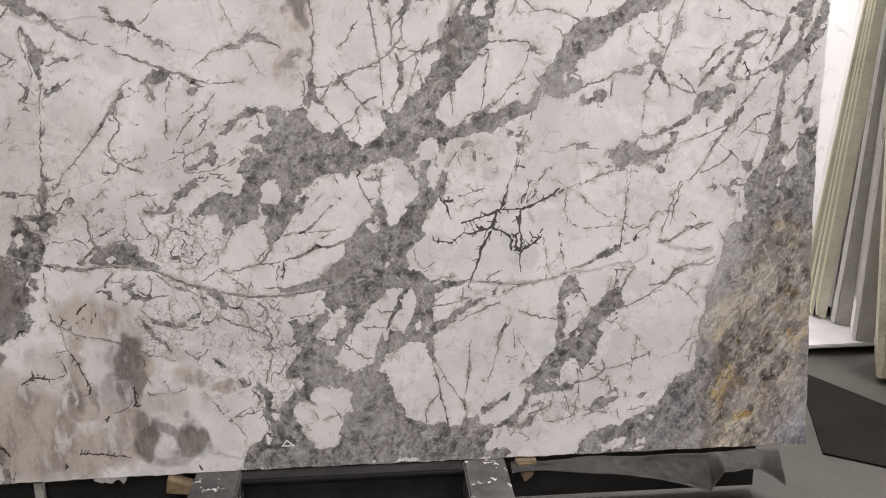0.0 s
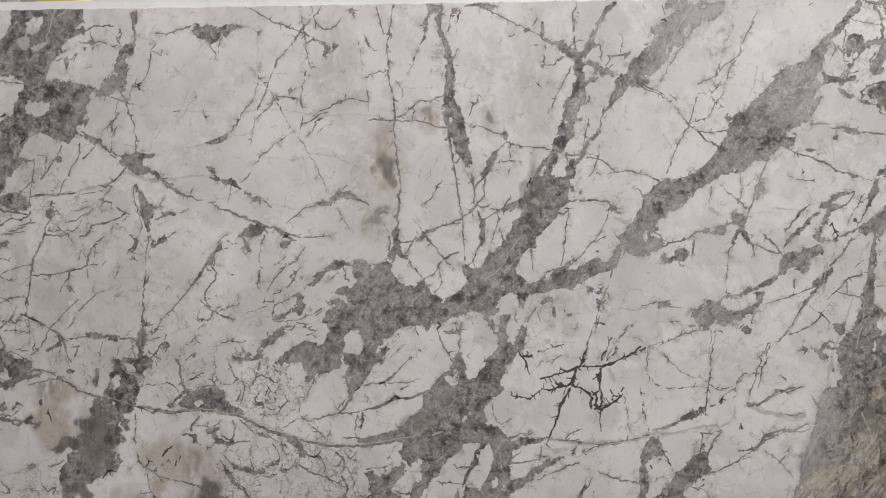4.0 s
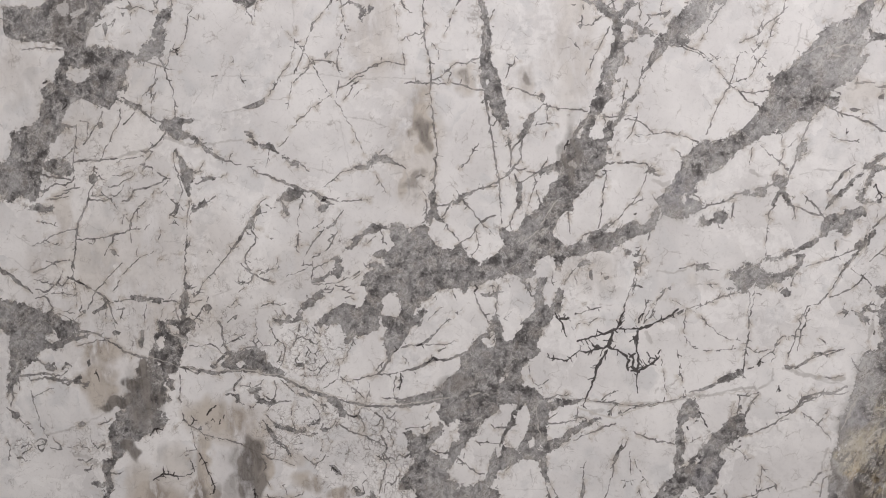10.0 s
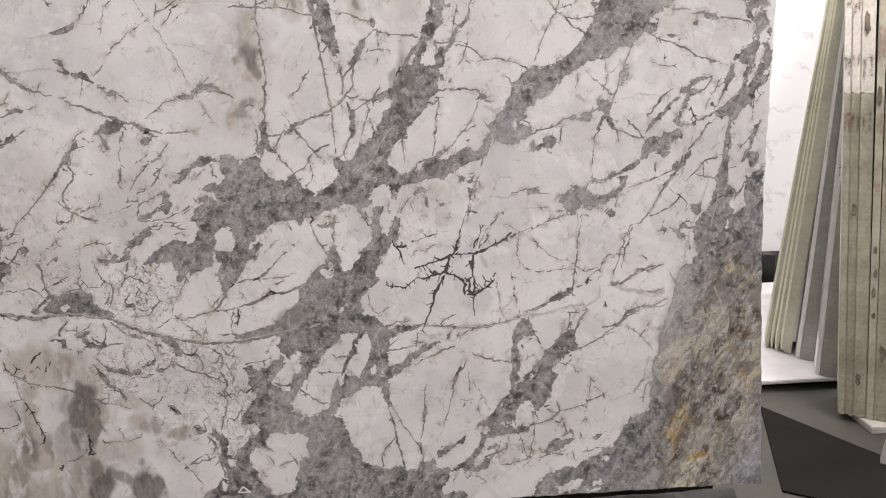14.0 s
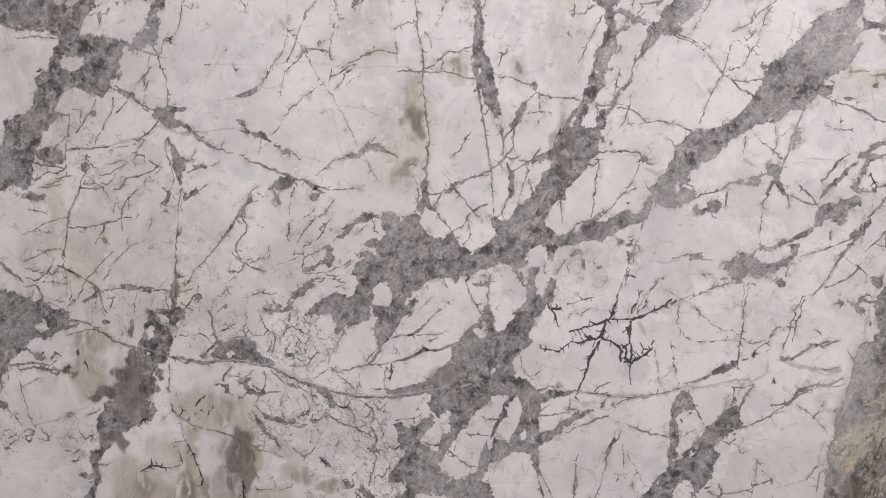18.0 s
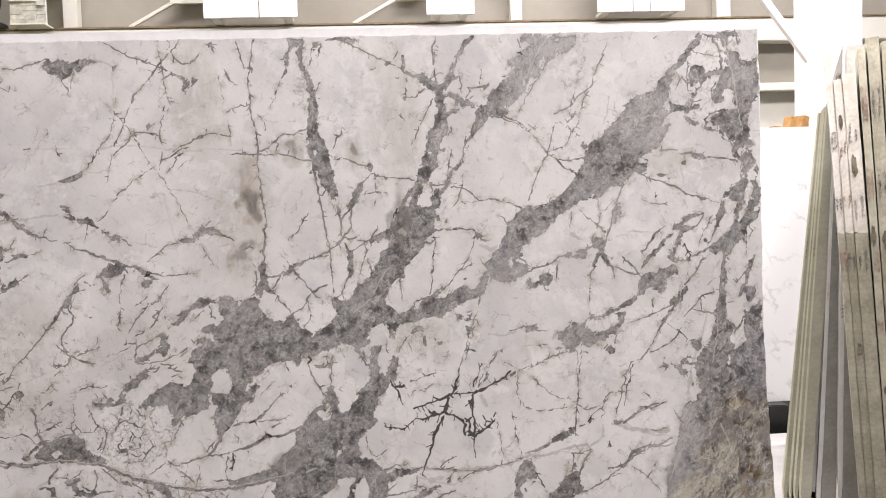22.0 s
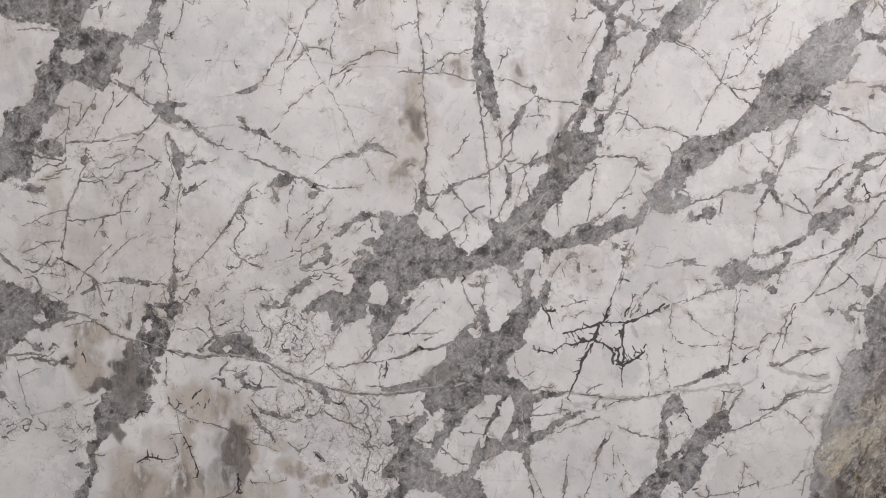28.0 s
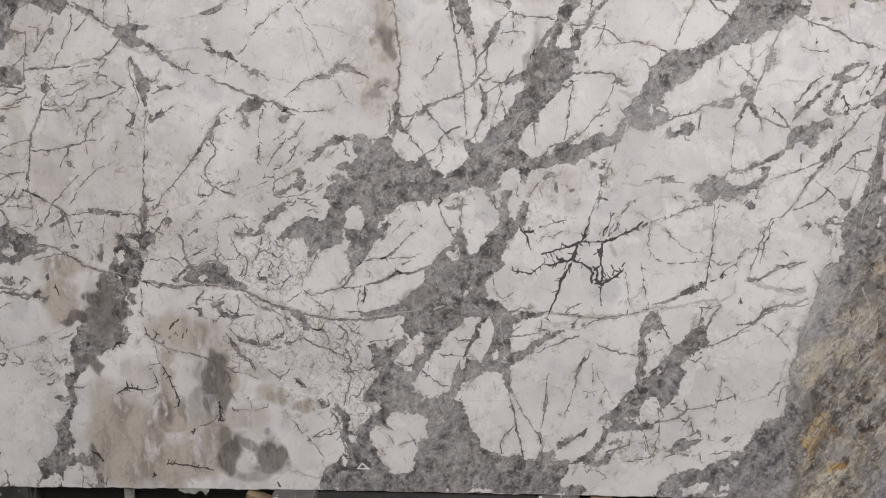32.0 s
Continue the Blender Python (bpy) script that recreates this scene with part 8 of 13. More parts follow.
crack(GREY, (-1.074, 1.112, 3.5), (-1.056, 1.109, 5.2))
crack(GREY, (-1.038, 1.088, 3.5), (-1.024, 1.077, 3.5))
crack(GREY, (-1.123, 1.004, 5.2), (-1.101, 0.976, 7.0))
crack(GREY, (-1.087, 0.969, 12.2), (-1.090, 0.948, 10.4), (-1.112, 0.941, 8.7), (-1.133, 0.945, 7.0))
crack(GREY, (-1.122, 0.945, 7.0), (-1.115, 0.927, 5.2), (-1.133, 0.913, 5.2))
crack(GREY, (-1.144, 0.948, 5.2), (-1.126, 0.934, 7.0), (-1.098, 0.955, 7.0))
crack(FAINT, (-1.215, 0.899, 5.2), (-1.179, 0.913, 5.2), (-1.151, 0.927, 3.5))
crack(GREY, (-1.251, 0.864, 10.4), (-1.233, 0.875, 13.9), (-1.222, 0.864, 10.4), (-1.233, 0.847, 10.4))
shard((-1.247, 0.871), (-1.226, 0.875), (-1.229, 0.857), (-1.243, 0.850))
crack(GREY, (-1.251, 0.864, 7.0), (-1.268, 0.836, 8.7), (-1.279, 0.825, 8.7))
crack(GREY, (-1.229, 0.899, 5.2), (-1.240, 0.871, 7.0))
crack(GREY, (-1.186, 0.875, 3.5), (-1.161, 0.864, 5.2))
crack(GREY, (-1.158, 0.868, 5.2), (-1.140, 0.889, 7.0), (-1.133, 0.875, 5.2), (-1.147, 0.864, 5.2))
crack(GREY, (-1.143, 0.840, 7.0), (-1.157, 0.830, 7.0), (-1.171, 0.816, 7.0))
shard((-1.157, 0.833), (-1.139, 0.844), (-1.143, 0.826))
crack(FAINT, (-1.090, 0.861, 5.2), (-1.054, 0.865, 5.2), (-1.019, 0.872, 5.2))
crack(GREY, (-1.064, 0.969, 5.2), (-1.037, 0.980, 5.2), (-1.016, 0.983, 3.5))
crack(GREY, (-1.286, 0.846, 7.0), (-1.268, 0.829, 7.0), (-1.250, 0.822, 8.7))
crack(GREY, (-0.979, 1.905, 5.2), (-0.954, 1.890, 7.0), (-0.936, 1.875, 7.0), (-0.914, 1.861, 7.0), (-0.882, 1.846, 7.0), (-0.850, 1.835, 8.7), (-0.818, 1.823, 7.0), (-0.793, 1.812, 7.0), (-0.768, 1.801, 8.7))
crack(GREY, (-0.743, 1.899, 5.2), (-0.758, 1.875, 7.0), (-0.772, 1.861, 7.0), (-0.793, 1.840, 7.0), (-0.807, 1.823, 8.7), (-0.818, 1.806, 7.0), (-0.832, 1.788, 8.7), (-0.846, 1.774, 5.2))
shard((-0.835, 1.788), (-0.821, 1.809), (-0.825, 1.788))
crack(GREY, (-0.853, 1.767, 7.0), (-0.864, 1.750, 7.0), (-0.885, 1.729, 8.7), (-0.888, 1.711, 5.2))
shard((-0.892, 1.722), (-0.881, 1.732), (-0.878, 1.722), (-0.888, 1.711))
crack(GREY, (-0.892, 1.708, 5.2), (-0.906, 1.673, 7.0), (-0.917, 1.645, 5.2), (-0.924, 1.624, 7.0), (-0.938, 1.596, 7.0), (-0.945, 1.582, 5.2))
shard((-0.941, 1.596), (-0.931, 1.610), (-0.934, 1.589))
crack(GREY, (-0.811, 1.901, 3.5), (-0.807, 1.869, 5.2), (-0.800, 1.833, 7.0), (-0.796, 1.809, 7.0), (-0.793, 1.773, 7.0), (-0.785, 1.738, 5.2), (-0.778, 1.709, 7.0), (-0.775, 1.702, 5.2))
crack(GREY, (-0.779, 1.900, 5.2), (-0.772, 1.879, 5.2), (-0.765, 1.854, 7.0), (-0.754, 1.836, 7.0), (-0.736, 1.825, 5.2), (-0.715, 1.825, 7.0), (-0.704, 1.835, 7.0), (-0.690, 1.852, 10.4))
shard((-0.697, 1.845), (-0.683, 1.863), (-0.690, 1.845))
crack(GREY, (-0.765, 1.854, 8.7), (-0.764, 1.829, 7.0))
crack(GREY, (-0.800, 1.780, 8.7), (-0.786, 1.787, 10.4), (-0.775, 1.794, 8.7), (-0.761, 1.794, 12.2), (-0.747, 1.790, 8.7))
patch((-0.754, 1.787), (-0.736, 1.790), (-0.722, 1.779), (-0.708, 1.786), (-0.697, 1.782), (-0.708, 1.761), (-0.722, 1.754), (-0.732, 1.740), (-0.739, 1.747), (-0.736, 1.765), (-0.743, 1.779))
crack(GREY, (-0.792, 1.703, 5.2), (-0.799, 1.685, 7.0))
shard((-0.789, 1.685), (-0.782, 1.699), (-0.785, 1.681))
crack(GREY, (-0.799, 1.675, 5.2), (-0.806, 1.650, 7.0), (-0.810, 1.622, 7.0), (-0.806, 1.590, 7.0), (-0.799, 1.576, 5.2))
shard((-0.849, 1.644), (-0.838, 1.654), (-0.835, 1.640), (-0.845, 1.626))
crack(GREY, (-0.835, 1.643, 7.0), (-0.824, 1.650, 5.2))
crack(GREY, (-0.888, 1.627, 7.0), (-0.863, 1.623, 7.0), (-0.845, 1.622, 8.7), (-0.828, 1.619, 7.0), (-0.810, 1.611, 5.2))
crack(GREY, (-0.935, 1.726, 3.5), (-0.938, 1.705, 3.5), (-0.942, 1.670, 3.5), (-0.949, 1.635, 5.2), (-0.963, 1.603, 7.0), (-0.981, 1.586, 7.0), (-0.995, 1.565, 5.2))
crack(GREY, (-0.981, 1.731, 3.5), (-0.945, 1.691, 3.5), (-0.917, 1.655, 5.2), (-0.895, 1.623, 5.2), (-0.874, 1.595, 5.2), (-0.863, 1.563, 5.2), (-0.845, 1.534, 5.2), (-0.824, 1.506, 5.2), (-0.806, 1.485, 5.2), (-0.788, 1.453, 5.2), (-0.767, 1.418, 5.2), (-0.749, 1.379, 5.2), (-0.728, 1.334, 5.2))
crack(GREY, (-0.884, 1.623, 7.0), (-0.906, 1.595, 7.0), (-0.938, 1.564, 5.2))
crack(FAINT, (-0.995, 1.575, 5.2), (-0.952, 1.585, 7.0), (-0.898, 1.584, 5.2), (-0.845, 1.577, 5.2), (-0.792, 1.569, 5.2), (-0.721, 1.564, 5.2), (-0.651, 1.567, 5.2), (-0.581, 1.562, 5.2), (-0.546, 1.555, 7.0))
crack(GREY, (-0.774, 1.562, 5.2), (-0.757, 1.575, 5.2), (-0.728, 1.586, 7.0), (-0.704, 1.599, 8.7), (-0.686, 1.609, 8.7), (-0.658, 1.616, 8.7), (-0.640, 1.612, 7.0), (-0.623, 1.609, 7.0), (-0.602, 1.605, 7.0))
shard((-0.700, 1.599), (-0.683, 1.613), (-0.686, 1.599))
crack(GREY, (-0.609, 1.650, 3.5), (-0.605, 1.622, 5.2), (-0.602, 1.577, 3.5))
crack(GREY, (-0.658, 1.876, 7.0), (-0.651, 1.883, 10.4), (-0.644, 1.858, 5.2))
shard((-0.666, 1.884), (-0.651, 1.890), (-0.648, 1.873))
crack(GREY, (-0.577, 1.889, 7.0), (-0.570, 1.867, 7.0), (-0.563, 1.835, 7.0), (-0.556, 1.807, 5.2))
crack(GREY, (-0.525, 1.894, 7.0), (-0.532, 1.866, 8.7), (-0.535, 1.838, 7.0), (-0.539, 1.810, 8.7), (-0.546, 1.786, 8.7), (-0.546, 1.754, 8.7), (-0.542, 1.730, 8.7), (-0.542, 1.698, 10.4), (-0.539, 1.670, 8.7), (-0.532, 1.635, 8.7), (-0.525, 1.604, 8.7), (-0.521, 1.569, 10.4))
crack(GREY, (-0.546, 1.814, 7.0), (-0.532, 1.807, 10.4), (-0.535, 1.796, 7.0))
crack(GREY, (-0.616, 1.808, 5.2), (-0.609, 1.791, 7.0), (-0.595, 1.769, 7.0), (-0.584, 1.759, 7.0))
crack(GREY, (-0.634, 1.791, 3.5), (-0.627, 1.763, 3.5), (-0.619, 1.717, 3.5))
crack(GREY, (-0.612, 1.678, 5.2), (-0.591, 1.689, 7.0), (-0.570, 1.699, 7.0), (-0.560, 1.692, 5.2), (-0.539, 1.702, 5.2))
crack(GREY, (-0.528, 1.673, 5.2), (-0.511, 1.659, 5.2), (-0.500, 1.645, 5.2), (-0.500, 1.617, 3.5))
crack(FAINT, (-0.500, 1.652, 5.2), (-0.459, 1.644, 5.2))
crack(GREY, (-0.483, 1.687, 1.7), (-0.466, 1.728, 3.5), (-0.448, 1.773, 3.5))
shard((-0.448, 1.770), (-0.438, 1.798), (-0.431, 1.815), (-0.427, 1.794), (-0.438, 1.780))
patch((-0.427, 1.896), (-0.378, 1.895), (-0.378, 1.870), (-0.385, 1.846), (-0.378, 1.821), (-0.368, 1.800), (-0.358, 1.779), (-0.351, 1.751), (-0.347, 1.712), (-0.341, 1.684), (-0.344, 1.653), (-0.341, 1.615), (-0.327, 1.590), (-0.317, 1.562), (-0.306, 1.521), (-0.334, 1.524), (-0.348, 1.556), (-0.365, 1.563), (-0.358, 1.594), (-0.358, 1.625), (-0.361, 1.660), (-0.368, 1.681), (-0.361, 1.712), (-0.368, 1.734), (-0.372, 1.758), (-0.382, 1.783), (-0.389, 1.804), (-0.389, 1.832), (-0.396, 1.860), (-0.410, 1.867), (-0.420, 1.850), (-0.424, 1.826), (-0.431, 1.812), (-0.434, 1.836), (-0.424, 1.861))
island((-0.413, 1.867), (-0.392, 1.874), (-0.399, 1.853))
crack(GREY, (-0.344, 1.869, 7.0), (-0.326, 1.879, 8.7), (-0.330, 1.851, 7.0), (-0.340, 1.838, 7.0))
crack(GREY, (-0.361, 1.814, 7.0), (-0.350, 1.869, 5.2))
shard((-0.350, 1.883), (-0.330, 1.886), (-0.337, 1.869), (-0.347, 1.869))
crack(GREY, (-0.347, 1.730, 5.2), (-0.337, 1.747, 5.2), (-0.330, 1.761, 5.2))
crack(GREY, (-0.340, 1.824, 3.5), (-0.337, 1.810, 5.2))
crack(GREY, (-0.518, 1.558, 8.7), (-0.493, 1.565, 8.7), (-0.473, 1.585, 8.7), (-0.455, 1.602, 8.7), (-0.438, 1.606, 7.0), (-0.413, 1.605, 7.0), (-0.389, 1.615, 7.0), (-0.361, 1.625, 5.2))
crack(GREY, (-0.605, 1.549, 7.0), (-0.581, 1.552, 8.7), (-0.563, 1.555, 10.4), (-0.539, 1.548, 7.0), (-0.518, 1.544, 8.7))
shard((-0.574, 1.552), (-0.560, 1.559), (-0.549, 1.548), (-0.563, 1.545))
crack(GREY, (-0.567, 1.531, 5.2), (-0.563, 1.545, 5.2))
crack(GREY, (-0.518, 1.548, 8.7), (-0.493, 1.547, 7.0), (-0.459, 1.547, 8.7), (-0.424, 1.539, 8.7), (-0.400, 1.529, 10.4), (-0.379, 1.525, 10.4), (-0.362, 1.521, 10.4))
crack(GREY, (-0.462, 1.575, 3.5), (-0.476, 1.544, 5.2))
crack(GREY, (-0.521, 1.565, 10.4), (-0.525, 1.537, 8.7), (-0.525, 1.506, 7.0), (-0.521, 1.471, 8.7), (-0.521, 1.443, 10.4), (-0.514, 1.412, 10.4), (-0.507, 1.377, 10.4), (-0.504, 1.349, 8.7), (-0.511, 1.318, 10.4), (-0.511, 1.287, 12.2), (-0.518, 1.259, 13.9), (-0.514, 1.239, 10.4), (-0.521, 1.211, 13.9), (-0.525, 1.177, 12.2))
crack(GREY, (-0.528, 1.489, 5.2), (-0.539, 1.468, 5.2))
crack(GREY, (-0.514, 1.318, 15.7), (-0.504, 1.336, 8.7))
patch((-0.528, 1.184), (-0.532, 1.211), (-0.521, 1.228), (-0.508, 1.218), (-0.514, 1.197), (-0.504, 1.166), (-0.494, 1.142), (-0.480, 1.125), (-0.497, 1.128), (-0.521, 1.135), (-0.528, 1.125), (-0.539, 1.115), (-0.539, 1.142))
crack(GREY, (-0.362, 1.521, 10.4), (-0.355, 1.486, 8.7), (-0.351, 1.452, 7.0), (-0.345, 1.417, 7.0), (-0.341, 1.383, 7.0), (-0.335, 1.348, 7.0), (-0.331, 1.313, 5.2), (-0.324, 1.262, 5.2))
crack(GREY, (-0.810, 1.538, 7.0), (-0.792, 1.544, 7.0), (-0.767, 1.558, 7.0), (-0.750, 1.568, 5.2), (-0.728, 1.575, 5.2))
crack(GREY, (-0.767, 1.544, 8.7), (-0.753, 1.551, 10.4), (-0.742, 1.558, 8.7))
crack(GREY, (-0.792, 1.502, 5.2), (-0.774, 1.516, 5.2), (-0.764, 1.540, 7.0))
crack(GREY, (-0.760, 1.509, 3.5), (-0.742, 1.530, 5.2), (-0.714, 1.540, 5.2))
crack(GREY, (-0.803, 1.562, 5.2), (-0.809, 1.534, 5.2), (-0.816, 1.499, 3.5))
crack(GREY, (-0.824, 1.524, 5.2), (-0.845, 1.510, 5.2), (-0.870, 1.493, 7.0), (-0.894, 1.479, 5.2), (-0.909, 1.461, 7.0), (-0.930, 1.448, 7.0), (-0.947, 1.423, 5.2), (-0.958, 1.413, 3.5))
crack(GREY, (-0.965, 1.395, 5.2), (-0.979, 1.374, 7.0), (-1.001, 1.361, 7.0))
crack(FAINT, (-0.792, 1.453, 3.5), (-0.721, 1.442, 5.2), (-0.665, 1.420, 5.2))
crack(FAINT, (-0.806, 1.443, 3.5), (-0.791, 1.369, 3.5), (-0.773, 1.299, 3.5), (-0.770, 1.247, 3.5))
crack(GREY, (-0.770, 1.369, 3.5), (-0.760, 1.379, 5.2))
crack(FAINT, (-0.812, 1.348, 3.5), (-0.798, 1.362, 3.5))
patch((-1.083, 1.407), (-1.069, 1.386), (-1.054, 1.372), (-1.022, 1.371), (-1.008, 1.361), (-0.997, 1.343), (-1.018, 1.347), (-1.040, 1.354), (-1.054, 1.364), (-1.079, 1.368), (-1.094, 1.379), (-1.076, 1.379), (-1.097, 1.404))
crack(GREY, (-1.101, 1.411, 8.7), (-1.083, 1.407, 10.4))
crack(GREY, (-1.025, 1.354, 5.2), (-1.032, 1.326, 5.2), (-1.039, 1.301, 3.5))
crack(GREY, (-0.952, 1.557, 3.5), (-0.959, 1.511, 5.2), (-0.966, 1.476, 3.5))
crack(GREY, (-0.934, 1.571, 3.5), (-0.945, 1.557, 5.2))
patch((-0.983, 1.336), (-0.968, 1.336), (-0.958, 1.318), (-0.936, 1.318), (-0.918, 1.307), (-0.933, 1.304), (-0.950, 1.304), (-0.965, 1.311))
crack(GREY, (-0.929, 1.307, 8.7), (-0.915, 1.297, 7.0), (-0.901, 1.286, 5.2))
crack(FAINT, (-0.897, 1.297, 3.5), (-0.862, 1.289, 5.2), (-0.826, 1.279, 5.2))
crack(GREY, (-0.865, 1.234, 3.5), (-0.844, 1.247, 5.2), (-0.819, 1.268, 5.2), (-0.798, 1.286, 5.2), (-0.770, 1.289, 5.2))
patch((-0.770, 1.296), (-0.756, 1.303), (-0.724, 1.302), (-0.721, 1.316), (-0.703, 1.323), (-0.693, 1.341), (-0.675, 1.337), (-0.661, 1.337), (-0.647, 1.323), (-0.629, 1.312), (-0.615, 1.298), (-0.633, 1.302), (-0.657, 1.309), (-0.685, 1.313), (-0.710, 1.302), (-0.721, 1.292), (-0.742, 1.289), (-0.766, 1.289))
crack(GREY, (-0.615, 1.302, 7.0), (-0.602, 1.291, 5.2))
crack(GREY, (-0.651, 1.340, 3.5), (-0.644, 1.347, 3.5))
crack(GREY, (-0.699, 1.278, 3.5), (-0.685, 1.257, 5.2), (-0.664, 1.222, 5.2))
crack(FAINT, (-0.615, 1.281, 5.2), (-0.650, 1.274, 5.2))
crack(FAINT, (-0.601, 1.281, 10.4), (-0.594, 1.246, 8.7), (-0.601, 1.194, 7.0))
crack(GREY, (-0.574, 1.263, 8.7), (-0.556, 1.274, 8.7))
crack(GREY, (-0.563, 1.239, 3.5), (-0.539, 1.204, 5.2))
patch((-1.003, 1.199), (-0.985, 1.227), (-0.964, 1.241), (-0.939, 1.237), (-0.925, 1.227), (-0.928, 1.203), (-0.943, 1.196), (-0.967, 1.196), (-0.989, 1.196))
crack(GREY, (-0.992, 1.196, 10.4), (-0.982, 1.171, 12.2), (-0.974, 1.157, 10.4))
patch((-0.989, 1.178), (-0.974, 1.175), (-0.967, 1.154), (-0.981, 1.154))
crack(GREY, (-0.925, 1.220, 8.7), (-0.914, 1.206, 7.0))
crack(GREY, (-0.925, 1.202, 8.7), (-0.932, 1.178, 7.0), (-0.939, 1.143, 5.2), (-0.939, 1.108, 5.2), (-0.942, 1.081, 8.7), (-0.945, 1.039, 5.2))
shard((-0.945, 1.074), (-0.938, 1.074), (-0.942, 1.046))
patch((-0.879, 1.178), (-0.861, 1.185), (-0.843, 1.192), (-0.840, 1.174), (-0.857, 1.160), (-0.872, 1.154), (-0.875, 1.167))
crack(GREY, (-0.879, 1.223, 10.4), (-0.865, 1.202, 10.4), (-0.851, 1.192, 10.4), (-0.826, 1.185, 7.0))
crack(DARK, (-0.868, 1.195, 7.0), (-0.854, 1.199, 8.7))
crack(GREY, (-0.442, 1.287, 3.5), (-0.424, 1.304, 5.2), (-0.407, 1.318, 5.2), (-0.397, 1.342, 5.2), (-0.379, 1.366, 5.2))
shard((-0.438, 1.290), (-0.424, 1.304), (-0.428, 1.293))
crack(GREY, (-0.459, 1.180, 8.7), (-0.442, 1.197, 10.4), (-0.424, 1.207, 12.2), (-0.400, 1.221, 12.2), (-0.373, 1.231, 8.7), (-0.349, 1.234, 8.7), (-0.325, 1.238, 7.0))
crack(GREY, (-0.459, 1.211, 3.5), (-0.445, 1.194, 5.2))
crack(GREY, (-0.449, 1.225, 3.5), (-0.435, 1.200, 5.2))
patch((-0.466, 1.183), (-0.442, 1.207), (-0.414, 1.221), (-0.390, 1.228), (-0.404, 1.211), (-0.428, 1.197), (-0.449, 1.180))
crack(GREY, (-0.542, 1.194, 12.2), (-0.542, 1.159, 10.4), (-0.539, 1.132, 12.2))
crack(GREY, (-0.525, 1.184, 8.7), (-0.521, 1.149, 7.0))
crack(GREY, (-0.511, 1.173, 8.7), (-0.487, 1.180, 8.7), (-0.466, 1.187, 8.7), (-0.449, 1.190, 7.0))
crack(GREY, (-0.494, 1.132, 8.7), (-0.483, 1.152, 8.7), (-0.473, 1.173, 8.7), (-0.466, 1.187, 7.0))
crack(GREY, (-0.473, 1.170, 7.0), (-0.494, 1.142, 7.0))
crack(GREY, (-0.483, 1.125, 7.0), (-0.469, 1.101, 7.0), (-0.452, 1.084, 7.0), (-0.442, 1.070, 7.0))
crack(GREY, (-0.438, 1.211, 7.0), (-0.421, 1.183, 8.7), (-0.404, 1.166, 8.7), (-0.390, 1.142, 8.7), (-0.373, 1.125, 8.7))
crack(GREY, (-0.376, 1.128, 8.7), (-0.356, 1.138, 8.7), (-0.328, 1.148, 7.0))
crack(GREY, (-0.369, 1.121, 7.0), (-0.352, 1.107, 5.2), (-0.332, 1.087, 5.2))
crack(GREY, (-0.380, 1.125, 7.0), (-0.394, 1.104, 7.0), (-0.404, 1.083, 7.0), (-0.425, 1.070, 7.0), (-0.438, 1.063, 7.0))
crack(GREY, (-0.390, 1.101, 5.2), (-0.380, 1.066, 5.2), (-0.390, 1.039, 5.2), (-0.404, 1.025, 5.2))
shard((-0.428, 1.046), (-0.414, 1.053), (-0.418, 1.039))
patch((-0.539, 1.115), (-0.535, 1.097), (-0.525, 1.073), (-0.508, 1.056), (-0.483, 1.049), (-0.463, 1.049), (-0.449, 1.059), (-0.438, 1.066), (-0.428, 1.046), (-0.414, 1.025), (-0.390, 1.015), (-0.363, 1.008), (-0.346, 1.015), (-0.325, 1.029), (-0.305, 1.022), (-0.305, 0.954), (-0.329, 0.950), (-0.353, 0.947), (-0.373, 0.936), (-0.384, 0.916), (-0.397, 0.926), (-0.411, 0.926), (-0.425, 0.912), (-0.442, 0.929), (-0.477, 0.922), (-0.504, 0.919), (-0.521, 0.909), (-0.546, 0.884), (-0.559, 0.867), (-0.573, 0.867), (-0.580, 0.847), (-0.563, 0.830), (-0.546, 0.833), (-0.563, 0.809), (-0.650, 0.809), (-0.625, 0.850), (-0.618, 0.874), (-0.625, 0.901), (-0.643, 0.908), (-0.664, 0.905), (-0.678, 0.884), (-0.688, 0.853), (-0.698, 0.819), (-0.789, 0.808), (-0.895, 0.810), (-0.860, 0.842), (-0.824, 0.866), (-0.796, 0.880), (-0.754, 0.866), (-0.733, 0.884), (-0.727, 0.908), (-0.734, 0.928), (-0.744, 0.939), (-0.737, 0.956), (-0.720, 0.973), (-0.702, 0.987), (-0.720, 0.997), (-0.706, 1.011), (-0.685, 1.004), (-0.671, 0.997), (-0.674, 1.018), (-0.702, 1.025), (-0.713, 1.028), (-0.692, 1.042), (-0.667, 1.049), (-0.640, 1.056), (-0.654, 1.073), (-0.650, 1.094), (-0.664, 1.108), (-0.650, 1.118), (-0.626, 1.125), (-0.608, 1.115), (-0.587, 1.111), (-0.563, 1.118))
island((-0.702, 1.011), (-0.688, 1.018), (-0.671, 1.015), (-0.671, 1.001), (-0.688, 1.001))
island((-0.598, 1.108), (-0.587, 1.111), (-0.584, 1.101), (-0.594, 1.097))
island((-0.895, 0.831), (-0.863, 0.859), (-0.835, 0.883), (-0.818, 0.904), (-0.832, 0.914), (-0.860, 0.904), (-0.881, 0.883), (-0.912, 0.866))
